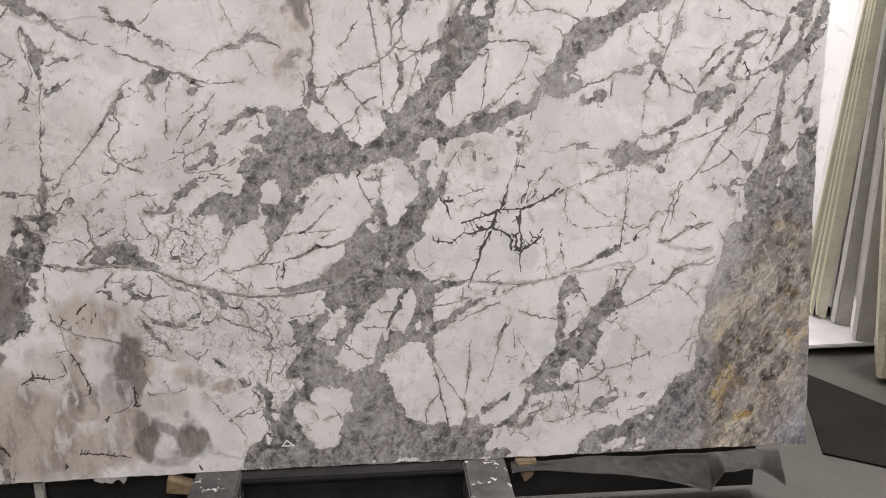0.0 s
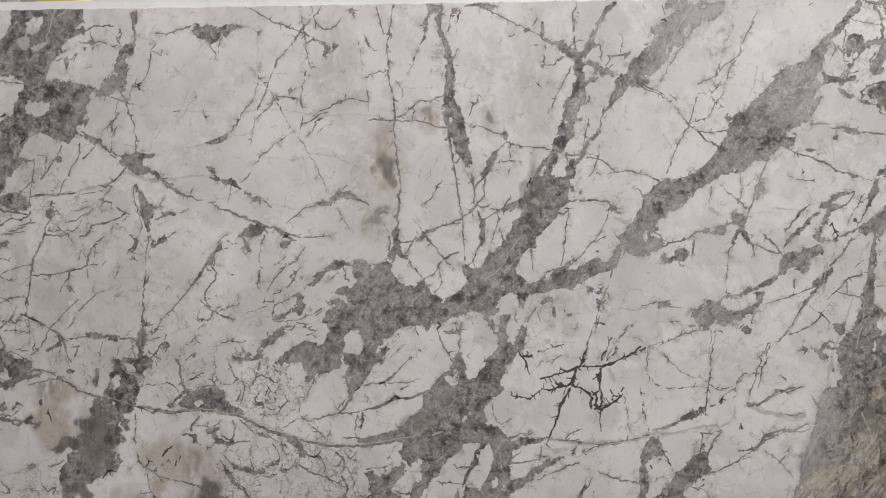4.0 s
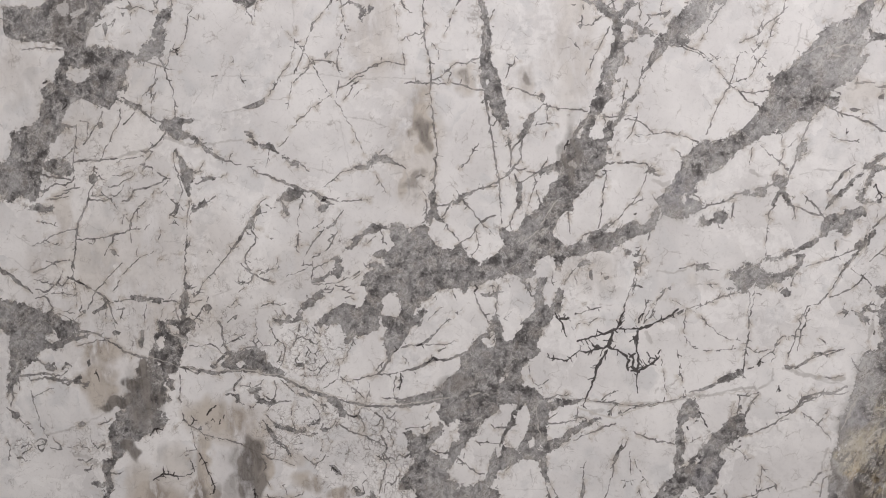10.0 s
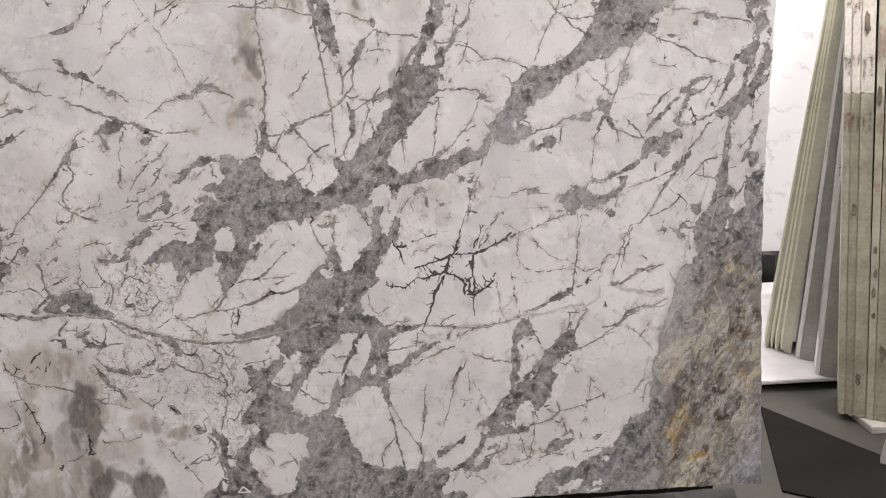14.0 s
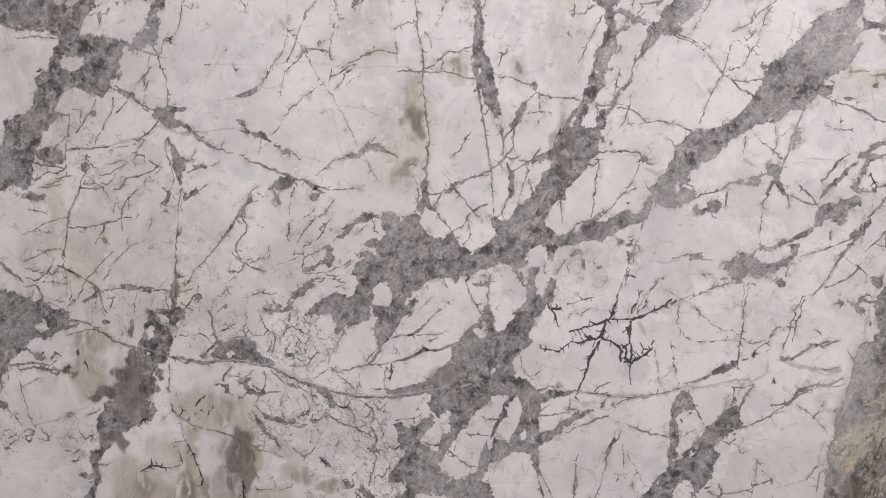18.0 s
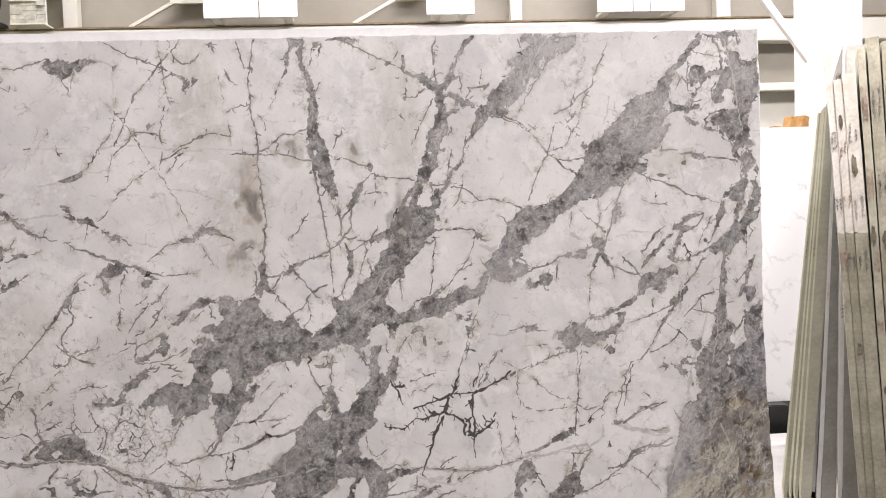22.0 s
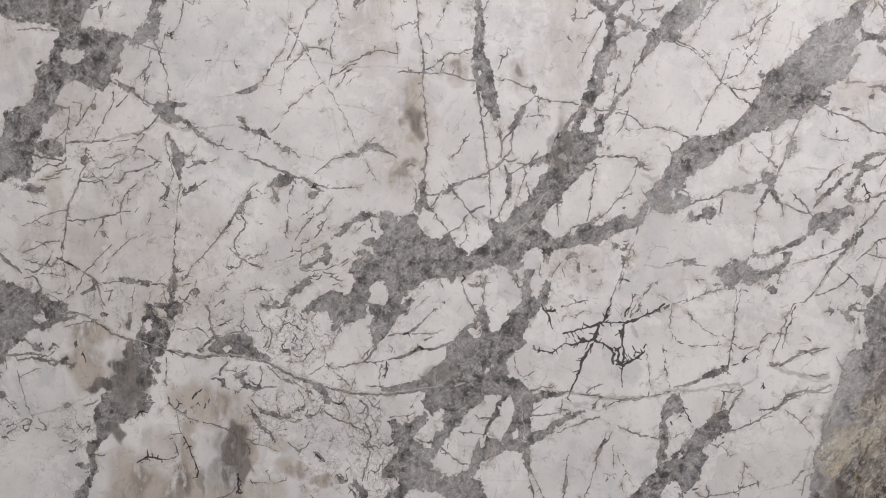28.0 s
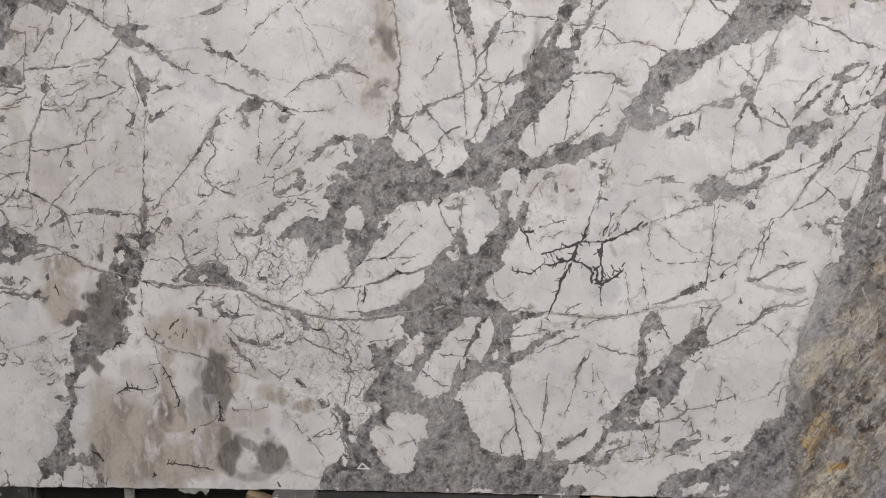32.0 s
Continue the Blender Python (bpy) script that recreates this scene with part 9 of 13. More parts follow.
patch((-0.811, 1.004), (-0.797, 0.987), (-0.800, 0.966), (-0.814, 0.956), (-0.825, 0.966), (-0.842, 0.963), (-0.860, 0.949), (-0.881, 0.945), (-0.899, 0.942), (-0.895, 0.959), (-0.874, 0.956), (-0.846, 0.973), (-0.825, 0.987), (-0.822, 1.011), (-0.839, 1.025), (-0.815, 1.022), (-0.797, 1.042), (-0.780, 1.060), (-0.766, 1.080), (-0.745, 1.094), (-0.727, 1.108), (-0.713, 1.122), (-0.692, 1.125), (-0.671, 1.115), (-0.689, 1.108), (-0.713, 1.094), (-0.734, 1.080), (-0.755, 1.067), (-0.769, 1.049), (-0.786, 1.035))
crack(GREY, (-0.899, 0.952, 8.7), (-0.895, 0.987, 7.0), (-0.896, 1.011, 5.2))
crack(GREY, (-0.878, 0.997, 5.2), (-0.860, 0.983, 5.2))
crack(GREY, (-0.895, 0.987, 8.7), (-0.867, 0.997, 7.0), (-0.843, 1.011, 7.0), (-0.825, 1.018, 7.0))
crack(GREY, (-0.931, 0.994, 5.2), (-0.896, 1.001, 7.0))
crack(GREY, (-0.895, 0.938, 5.2), (-0.860, 0.935, 5.2), (-0.825, 0.942, 5.2), (-0.797, 0.952, 7.0), (-0.772, 0.963, 5.2), (-0.748, 0.977, 7.0))
crack(GREY, (-0.748, 0.970, 7.0), (-0.772, 0.952, 5.2))
crack(GREY, (-0.737, 1.004, 5.2), (-0.720, 0.987, 5.2))
crack(GREY, (-0.896, 1.108, 3.5), (-0.878, 1.122, 5.2), (-0.861, 1.133, 7.0))
patch((-0.875, 1.115), (-0.850, 1.119), (-0.826, 1.126), (-0.819, 1.136), (-0.825, 1.112), (-0.850, 1.108))
crack(GREY, (-0.833, 1.126, 7.0), (-0.819, 1.139, 7.0), (-0.805, 1.157, 5.2), (-0.798, 1.167, 3.5))
crack(GREY, (-0.861, 1.108, 5.2), (-0.875, 1.087, 7.0), (-0.896, 1.067, 7.0), (-0.913, 1.039, 5.2), (-0.920, 1.025, 3.5))
crack(GREY, (-0.818, 1.101, 5.2), (-0.832, 1.074, 7.0), (-0.843, 1.053, 7.0), (-0.860, 1.039, 5.2), (-0.885, 1.025, 5.2), (-0.899, 1.021, 3.5))
crack(GREY, (-0.825, 1.091, 7.0), (-0.846, 1.074, 7.0), (-0.836, 1.063, 5.2))
crack(GREY, (-0.755, 1.125, 3.5), (-0.741, 1.132, 3.5))
crack(GREY, (-0.737, 1.056, 3.5), (-0.713, 1.073, 5.2), (-0.699, 1.087, 5.2))
crack(GREY, (-0.685, 1.111, 5.2), (-0.675, 1.087, 7.0), (-0.678, 1.066, 7.0), (-0.664, 1.063, 5.2))
patch((-0.934, 0.876), (-0.916, 0.886), (-0.895, 0.897), (-0.884, 0.907), (-0.860, 0.911), (-0.874, 0.893), (-0.895, 0.879), (-0.912, 0.869), (-0.930, 0.859))
crack(GREY, (-0.948, 0.845, 10.4), (-0.930, 0.866, 10.4))
crack(GREY, (-0.877, 0.918, 7.0), (-0.849, 0.921, 8.7), (-0.832, 0.925, 7.0), (-0.842, 0.911, 7.0), (-0.863, 0.914, 7.0))
shard((-0.895, 0.907), (-0.870, 0.925), (-0.863, 0.914), (-0.881, 0.904))
crack(GREY, (-0.825, 0.935, 5.2), (-0.797, 0.928, 7.0), (-0.776, 0.932, 5.2))
crack(GREY, (-0.804, 0.921, 7.0), (-0.783, 0.911, 8.7), (-0.769, 0.908, 7.0))
crack(GREY, (-0.797, 0.897, 8.7), (-0.779, 0.901, 5.2), (-0.768, 0.890, 5.2))
patch((-1.001, 0.810), (-0.990, 0.831), (-0.980, 0.848), (-0.965, 0.845), (-0.972, 0.824), (-0.955, 0.831), (-0.937, 0.852), (-0.930, 0.831), (-0.947, 0.817))
crack(GREY, (-1.001, 0.865, 3.5), (-0.987, 0.841, 7.0))
crack(GREY, (-1.019, 0.855, 3.5), (-1.001, 0.831, 5.2))
crack(GREY, (-1.072, 0.865, 5.2), (-1.036, 0.879, 5.2), (-1.001, 0.872, 5.2), (-0.973, 0.883, 3.5))
crack(GREY, (-1.073, 0.978, 5.2), (-1.037, 0.983, 5.2), (-1.005, 0.990, 7.0))
shard((-1.009, 0.990), (-1.002, 0.997), (-0.995, 0.990))
crack(GREY, (-1.005, 1.021, 3.5), (-1.002, 0.994, 5.2))
crack(GREY, (-1.065, 0.959, 5.2), (-1.041, 0.952, 7.0), (-1.016, 0.945, 5.2))
crack(GREY, (-0.980, 0.962, 3.5), (-0.948, 0.973, 5.2), (-0.913, 0.990, 5.2))
crack(FAINT, (-1.001, 0.935, 5.2), (-0.931, 0.969, 5.2))
crack(GREY, (-1.067, 1.179, 10.4), (-1.053, 1.196, 7.0), (-1.039, 1.206, 5.2))
shard((-1.074, 1.161), (-1.056, 1.175), (-1.053, 1.158), (-1.067, 1.151))
patch((-0.573, 0.850), (-0.566, 0.867), (-0.549, 0.867), (-0.546, 0.847), (-0.556, 0.830), (-0.570, 0.833))
crack(GREY, (-0.539, 0.826, 5.2), (-0.515, 0.854, 5.2), (-0.490, 0.868, 3.5))
crack(GREY, (-0.515, 0.902, 3.5), (-0.532, 0.881, 5.2))
crack(GREY, (-0.466, 0.926, 5.2), (-0.456, 0.902, 7.0), (-0.449, 0.888, 5.2))
crack(GREY, (-0.397, 0.912, 7.0), (-0.387, 0.882, 8.7), (-0.373, 0.855, 8.7), (-0.360, 0.838, 7.0), (-0.339, 0.821, 7.0))
crack(GREY, (-0.373, 0.909, 7.0), (-0.353, 0.902, 10.4), (-0.332, 0.899, 8.7), (-0.339, 0.919, 7.0), (-0.360, 0.909, 7.0))
shard((-0.380, 0.909), (-0.360, 0.912), (-0.349, 0.906), (-0.367, 0.899))
crack(GREY, (-0.449, 0.851, 3.5), (-0.435, 0.861, 5.2))
shard((-0.456, 0.851), (-0.446, 0.858), (-0.446, 0.844))
crack(GREY, (-0.477, 0.820, 3.5), (-0.456, 0.837, 3.5))
island((-0.373, 0.930), (-0.349, 0.940), (-0.322, 0.926), (-0.329, 0.909), (-0.353, 0.916))
crack(DARK, (-0.397, 0.916, 7.0), (-0.387, 0.926, 8.7), (-0.394, 0.936, 7.0))
patch((-0.281, 1.896), (-0.236, 1.895), (-0.219, 1.887), (-0.226, 1.877), (-0.247, 1.881), (-0.264, 1.885))
crack(GREY, (-0.309, 1.890, 8.7), (-0.291, 1.893, 10.4), (-0.274, 1.892, 10.4))
crack(GREY, (-0.257, 1.885, 8.7), (-0.233, 1.874, 8.7), (-0.209, 1.863, 8.7), (-0.185, 1.848, 8.7), (-0.161, 1.837, 8.7), (-0.140, 1.826, 8.7), (-0.120, 1.816, 8.7), (-0.103, 1.808, 7.0), (-0.082, 1.797, 7.0), (-0.069, 1.783, 10.4), (-0.045, 1.772, 10.4))
shard((-0.137, 1.813), (-0.120, 1.823), (-0.113, 1.815), (-0.130, 1.805))
crack(GREY, (-0.113, 1.819, 7.0), (-0.099, 1.836, 8.7), (-0.092, 1.850, 7.0))
crack(GREY, (-0.175, 1.796, 7.0), (-0.161, 1.803, 7.0))
shard((-0.082, 1.839), (-0.072, 1.839), (-0.072, 1.808), (-0.075, 1.790), (-0.082, 1.797))
shard((-0.106, 1.770), (-0.089, 1.773), (-0.093, 1.766))
shard((-0.072, 1.770), (-0.065, 1.769), (-0.069, 1.752))
crack(GREY, (-0.072, 1.738, 8.7), (-0.072, 1.714, 7.0))
shard((-0.086, 1.711), (-0.069, 1.711), (-0.076, 1.697))
crack(GREY, (-0.079, 1.711, 7.0), (-0.055, 1.710, 5.2), (-0.042, 1.707, 5.2), (-0.028, 1.724, 7.0), (-0.014, 1.734, 7.0))
patch((-0.069, 1.787), (-0.045, 1.776), (-0.021, 1.779), (-0.004, 1.779), (0.006, 1.768), (0.016, 1.757), (0.030, 1.743), (0.047, 1.750), (0.051, 1.771), (0.061, 1.788), (0.075, 1.808), (0.081, 1.829), (0.092, 1.846), (0.106, 1.870), (0.116, 1.890), (0.140, 1.893), (0.129, 1.883), (0.116, 1.869), (0.105, 1.845), (0.092, 1.832), (0.085, 1.811), (0.078, 1.791), (0.084, 1.777), (0.088, 1.763), (0.071, 1.753), (0.054, 1.743), (0.047, 1.729), (0.060, 1.726), (0.084, 1.718), (0.101, 1.708), (0.114, 1.697), (0.131, 1.690), (0.148, 1.679), (0.134, 1.676), (0.114, 1.680), (0.100, 1.673), (0.087, 1.660), (0.070, 1.653), (0.056, 1.643), (0.053, 1.619), (0.049, 1.595), (0.039, 1.585), (0.029, 1.561), (0.018, 1.537), (0.015, 1.513), (0.018, 1.496), (-0.003, 1.475), (-0.010, 1.455), (-0.006, 1.445), (-0.030, 1.438), (-0.037, 1.417), (-0.047, 1.397), (-0.051, 1.380), (-0.037, 1.373), (-0.017, 1.369), (-0.007, 1.373), (-0.003, 1.397), (0.007, 1.424), (0.028, 1.444), (0.041, 1.454), (0.055, 1.475), (0.075, 1.495), (0.092, 1.519), (0.099, 1.522), (0.096, 1.505), (0.082, 1.488), (0.062, 1.468), (0.051, 1.447), (0.038, 1.420), (0.027, 1.396), (0.017, 1.372), (0.007, 1.359), (0.003, 1.335), (-0.000, 1.311), (-0.004, 1.294), (-0.017, 1.284), (-0.028, 1.267), (-0.041, 1.243), (-0.055, 1.226), (-0.079, 1.199), (-0.093, 1.182), (-0.106, 1.155), (-0.117, 1.158), (-0.134, 1.148), (-0.144, 1.131), (-0.151, 1.107), (-0.151, 1.087), (-0.134, 1.073), (-0.117, 1.053), (-0.087, 1.063), (-0.056, 1.086), (-0.036, 1.100), (-0.005, 1.110), (0.018, 1.124), (0.028, 1.114), (0.008, 1.107), (-0.002, 1.093), (0.022, 1.093), (0.042, 1.107), (0.062, 1.117), (0.079, 1.130), (0.099, 1.120), (0.119, 1.120), (0.136, 1.140), (0.146, 1.161), (0.157, 1.174), (0.150, 1.195), (0.167, 1.208), (0.187, 1.235), (0.204, 1.252), (0.218, 1.276), (0.225, 1.296), (0.221, 1.316), (0.238, 1.320), (0.258, 1.350), (0.275, 1.360), (0.289, 1.367), (0.305, 1.360), (0.339, 1.366), (0.368, 1.376), (0.395, 1.393), (0.419, 1.420), (0.442, 1.450), (0.459, 1.477), (0.469, 1.507), (0.480, 1.537), (0.503, 1.558), (0.530, 1.577), (0.557, 1.604), (0.580, 1.628), (0.600, 1.658), (0.610, 1.675), (0.640, 1.691), (0.673, 1.701), (0.703, 1.717), (0.716, 1.734), (0.726, 1.754), (0.749, 1.770), (0.769, 1.790), (0.789, 1.810), (0.809, 1.833), (0.829, 1.860), (0.846, 1.887), (0.869, 1.890), (0.856, 1.866), (0.839, 1.843), (0.822, 1.820), (0.802, 1.800), (0.789, 1.790), (0.772, 1.773), (0.759, 1.750), (0.752, 1.726), (0.748, 1.699), (0.745, 1.679), (0.761, 1.669), (0.787, 1.661), (0.813, 1.668), (0.836, 1.671), (0.819, 1.654), (0.793, 1.644), (0.760, 1.642), (0.740, 1.628), (0.724, 1.615), (0.734, 1.608), (0.750, 1.608), (0.740, 1.588), (0.723, 1.571), (0.713, 1.551), (0.709, 1.531), (0.687, 1.525), (0.667, 1.521), (0.657, 1.505), (0.676, 1.501), (0.670, 1.488), (0.669, 1.467), (0.649, 1.454), (0.630, 1.458), (0.610, 1.441), (0.593, 1.425), (0.580, 1.411), (0.554, 1.418), (0.531, 1.408), (0.514, 1.388), (0.491, 1.385), (0.461, 1.375), (0.438, 1.359), (0.408, 1.349), (0.385, 1.332), (0.368, 1.312), (0.348, 1.295), (0.324, 1.278), (0.304, 1.261), (0.284, 1.245), (0.267, 1.241), (0.254, 1.225), (0.270, 1.211), (0.237, 1.201), (0.270, 1.191), (0.286, 1.174), (0.270, 1.154), (0.253, 1.150), (0.236, 1.140), (0.223, 1.133), (0.203, 1.137), (0.170, 1.140), (0.159, 1.123), (0.139, 1.107), (0.119, 1.090), (0.085, 1.080), (0.052, 1.066), (0.025, 1.052), (0.011, 1.039), (-0.016, 1.042), (-0.050, 1.032), (-0.073, 1.019), (-0.087, 0.998), (-0.060, 0.995), (-0.043, 0.998), (-0.050, 1.012), (-0.083, 1.022), (-0.117, 1.019), (-0.134, 0.995), (-0.148, 0.981), (-0.151, 1.005), (-0.168, 1.025), (-0.192, 1.022), (-0.206, 1.005), (-0.209, 0.971), (-0.219, 0.954), (-0.243, 0.954), (-0.267, 0.964), (-0.294, 0.967), (-0.312, 0.954), (-0.332, 0.947), (-0.353, 0.953), (-0.373, 0.936), (-0.373, 1.005), (-0.353, 1.018), (-0.332, 1.029), (-0.311, 1.049), (-0.301, 1.066), (-0.315, 1.090), (-0.321, 1.107), (-0.304, 1.107), (-0.284, 1.090), (-0.267, 1.104), (-0.253, 1.124), (-0.243, 1.152), (-0.229, 1.152), (-0.208, 1.165), (-0.195, 1.182), (-0.177, 1.210), (-0.167, 1.237), (-0.150, 1.257), (-0.143, 1.271), (-0.160, 1.281), (-0.174, 1.275), (-0.194, 1.264), (-0.201, 1.278), (-0.184, 1.292), (-0.160, 1.302), (-0.139, 1.309), (-0.122, 1.336), (-0.109, 1.360), (-0.095, 1.380), (-0.088, 1.411), (-0.078, 1.432), (-0.064, 1.449), (-0.047, 1.455), (-0.043, 1.483), (-0.033, 1.500), (-0.029, 1.527), (-0.019, 1.541), (-0.012, 1.565), (-0.005, 1.599), (0.012, 1.626), (0.016, 1.650), (0.019, 1.678), (0.016, 1.706), (0.023, 1.723), (0.006, 1.733), (-0.018, 1.744), (-0.028, 1.758), (-0.038, 1.772), (-0.062, 1.776))
island((0.047, 1.709), (0.070, 1.701), (0.087, 1.691), (0.090, 1.673), (0.073, 1.667), (0.053, 1.660), (0.043, 1.681))
patch((0.077, 1.698), (0.090, 1.691), (0.087, 1.677), (0.077, 1.684))
island((-0.088, 1.377), (-0.078, 1.404), (-0.064, 1.418), (-0.075, 1.373))
island((-0.047, 1.387), (-0.037, 1.411), (-0.023, 1.428), (-0.006, 1.417), (-0.007, 1.386), (-0.024, 1.369))
island((-0.077, 1.442), (-0.067, 1.456), (-0.057, 1.445), (-0.074, 1.421))
island((-0.099, 1.278), (-0.112, 1.298), (-0.099, 1.308), (-0.089, 1.291))
island((0.644, 1.501), (0.663, 1.501), (0.673, 1.494), (0.663, 1.481), (0.643, 1.488))
island((0.731, 1.672), (0.748, 1.676), (0.754, 1.659), (0.744, 1.642), (0.731, 1.649))
island((-0.206, 1.012), (-0.185, 1.022), (-0.161, 1.012), (-0.158, 0.995), (-0.165, 0.971), (-0.185, 0.954), (-0.202, 0.954), (-0.209, 0.978))
island((-0.009, 1.114), (0.012, 1.120), (0.028, 1.114), (0.012, 1.097))
patch((0.184, 1.644), (0.168, 1.641), (0.144, 1.631), (0.137, 1.659), (0.151, 1.672), (0.175, 1.686), (0.185, 1.713), (0.206, 1.737), (0.226, 1.753), (0.243, 1.770), (0.253, 1.794), (0.243, 1.815), (0.264, 1.832), (0.284, 1.838), (0.294, 1.859), (0.291, 1.883), (0.311, 1.896), (0.378, 1.894), (0.455, 1.886), (0.461, 1.868), (0.438, 1.848), (0.404, 1.835), (0.377, 1.819), (0.357, 1.795), (0.340, 1.768), (0.323, 1.745), (0.303, 1.724), (0.286, 1.708), (0.272, 1.691), (0.252, 1.671), (0.235, 1.654), (0.208, 1.647))
island((0.225, 1.671), (0.235, 1.678), (0.242, 1.664), (0.228, 1.657))
island((0.277, 1.862), (0.304, 1.872), (0.311, 1.855), (0.291, 1.845))
island((0.398, 1.884), (0.411, 1.883), (0.408, 1.870), (0.395, 1.870))
crack(PALE, (0.365, 1.878, 5.2), (0.337, 1.833, 7.0), (0.317, 1.800, 5.2), (0.293, 1.752, 5.2))
crack(GREY, (0.371, 1.819, 7.0), (0.354, 1.785, 7.0), (0.333, 1.755, 7.0), (0.320, 1.734, 7.0), (0.292, 1.690, 5.2), (0.272, 1.657, 5.2))
crack(DARK, (0.277, 1.838, 8.7), (0.291, 1.835, 8.7))
shard((0.106, 1.532), (0.110, 1.549), (0.123, 1.573), (0.120, 1.594), (0.124, 1.611), (0.141, 1.635), (0.161, 1.645), (0.178, 1.651), (0.168, 1.631), (0.150, 1.607), (0.133, 1.590), (0.123, 1.573))
patch((0.120, 1.594), (0.134, 1.624), (0.151, 1.645), (0.178, 1.651), (0.168, 1.627), (0.147, 1.604), (0.127, 1.583))
crack(GREY, (0.127, 1.590, 17.4), (0.113, 1.573, 13.9), (0.103, 1.556, 8.7))
crack(GREY, (0.151, 1.676, 7.0), (0.131, 1.686, 10.4), (0.111, 1.697, 12.2))
crack(GREY, (0.175, 1.672, 24.4), (0.208, 1.658, 17.4), (0.225, 1.647, 12.2), (0.251, 1.633, 8.7), (0.275, 1.622, 8.7), (0.298, 1.605, 7.0))
crack(GREY, (0.188, 1.651, 8.7), (0.211, 1.640, 8.7), (0.241, 1.630, 7.0), (0.268, 1.619, 5.2), (0.291, 1.605, 5.2), (0.314, 1.587, 5.2), (0.334, 1.557, 5.2), (0.350, 1.532, 5.2), (0.367, 1.519, 5.2), (0.387, 1.505, 7.0), (0.400, 1.484, 7.0), (0.416, 1.474, 7.0), (0.446, 1.457, 7.0))
crack(GREY, (0.301, 1.618, 7.0), (0.321, 1.598, 7.0))
crack(GREY, (0.115, 1.735, 5.2), (0.142, 1.734, 7.0), (0.158, 1.737, 8.7), (0.179, 1.741, 8.7), (0.185, 1.747, 7.0))
shard((0.162, 1.741), (0.189, 1.744), (0.168, 1.724))
crack(GREY, (0.155, 1.744, 5.2), (0.159, 1.768, 5.2), (0.162, 1.789, 3.5))
crack(GREY, (0.095, 1.770, 5.2), (0.101, 1.745, 7.0), (0.098, 1.721, 5.2))
crack(GREY, (0.111, 1.704, 5.2), (0.125, 1.728, 5.2))
crack(GREY, (0.124, 1.700, 8.7), (0.135, 1.710, 5.2))
crack(GREY, (0.024, 1.896, 5.2), (0.021, 1.875, 8.7), (0.014, 1.854, 10.4), (0.017, 1.830, 8.7), (0.017, 1.809, 10.4))
shard((0.014, 1.841), (0.024, 1.851), (0.020, 1.809), (0.013, 1.806))
crack(GREY, (0.020, 1.795, 7.0), (0.020, 1.764, 7.0), (0.023, 1.747, 7.0))
crack(GREY, (0.003, 1.765, 7.0), (0.023, 1.775, 7.0), (0.044, 1.781, 5.2))
crack(FAINT, (-0.028, 1.724, 12.2), (-0.001, 1.734, 12.2))
crack(GREY, (0.009, 1.702, 10.4), (-0.005, 1.678, 8.7), (-0.015, 1.654, 7.0), (-0.029, 1.627, 5.2), (-0.042, 1.600, 5.2), (-0.060, 1.566, 5.2), (-0.063, 1.559, 5.2))
shard((0.059, 1.615), (0.066, 1.622), (0.059, 1.598))
crack(GREY, (0.063, 1.612, 7.0), (0.052, 1.588, 7.0))
shard((0.028, 1.547), (0.042, 1.554), (0.042, 1.540), (0.032, 1.537))
crack(GREY, (0.062, 1.547, 3.5), (0.052, 1.512, 5.2), (0.048, 1.475, 5.2), (0.038, 1.448, 5.2))
crack(GREY, (0.106, 1.584, 7.0), (0.099, 1.550, 7.0), (0.096, 1.522, 8.7))
shard((-0.062, 1.662), (-0.056, 1.659), (-0.063, 1.652))
crack(GREY, (-0.080, 1.638, 5.2), (-0.110, 1.673, 3.5))
crack(GREY, (-0.265, 1.624, 7.0), (-0.275, 1.603, 8.7), (-0.289, 1.583, 7.0), (-0.299, 1.559, 7.0))
crack(FAINT, (-0.244, 1.658, 3.5), (-0.206, 1.658, 3.5))
crack(GREY, (-0.337, 1.747, 5.2), (-0.344, 1.733, 5.2))
patch((-0.372, 1.713), (-0.351, 1.712), (-0.347, 1.681), (-0.344, 1.649), (-0.348, 1.618), (-0.341, 1.590), (-0.327, 1.576), (-0.317, 1.562), (-0.306, 1.527), (-0.303, 1.503), (-0.303, 1.469), (-0.293, 1.424), (-0.290, 1.392), (-0.283, 1.365), (-0.290, 1.361), (-0.303, 1.399), (-0.314, 1.424), (-0.324, 1.441), (-0.338, 1.452), (-0.348, 1.476), (-0.362, 1.518), (-0.372, 1.539))
island((-0.358, 1.556), (-0.348, 1.559), (-0.344, 1.535), (-0.355, 1.535))
crack(GREY, (-0.338, 1.459, 7.0), (-0.324, 1.434, 7.0), (-0.334, 1.417, 7.0), (-0.345, 1.421, 7.0))
crack(GREY, (-0.303, 1.527, 5.2), (-0.265, 1.527, 7.0), (-0.248, 1.520, 8.7), (-0.227, 1.509, 8.7), (-0.207, 1.505, 8.7), (-0.186, 1.498, 7.0))
shard((-0.193, 1.516), (-0.179, 1.505), (-0.186, 1.481), (-0.197, 1.491))
crack(GREY, (-0.186, 1.481, 7.0), (-0.200, 1.467, 10.4), (-0.217, 1.450, 10.4), (-0.228, 1.440, 10.4), (-0.235, 1.423, 12.2))
patch((-0.241, 1.423), (-0.228, 1.444), (-0.214, 1.450), (-0.218, 1.423), (-0.228, 1.402), (-0.242, 1.382), (-0.255, 1.368), (-0.259, 1.382), (-0.245, 1.402))
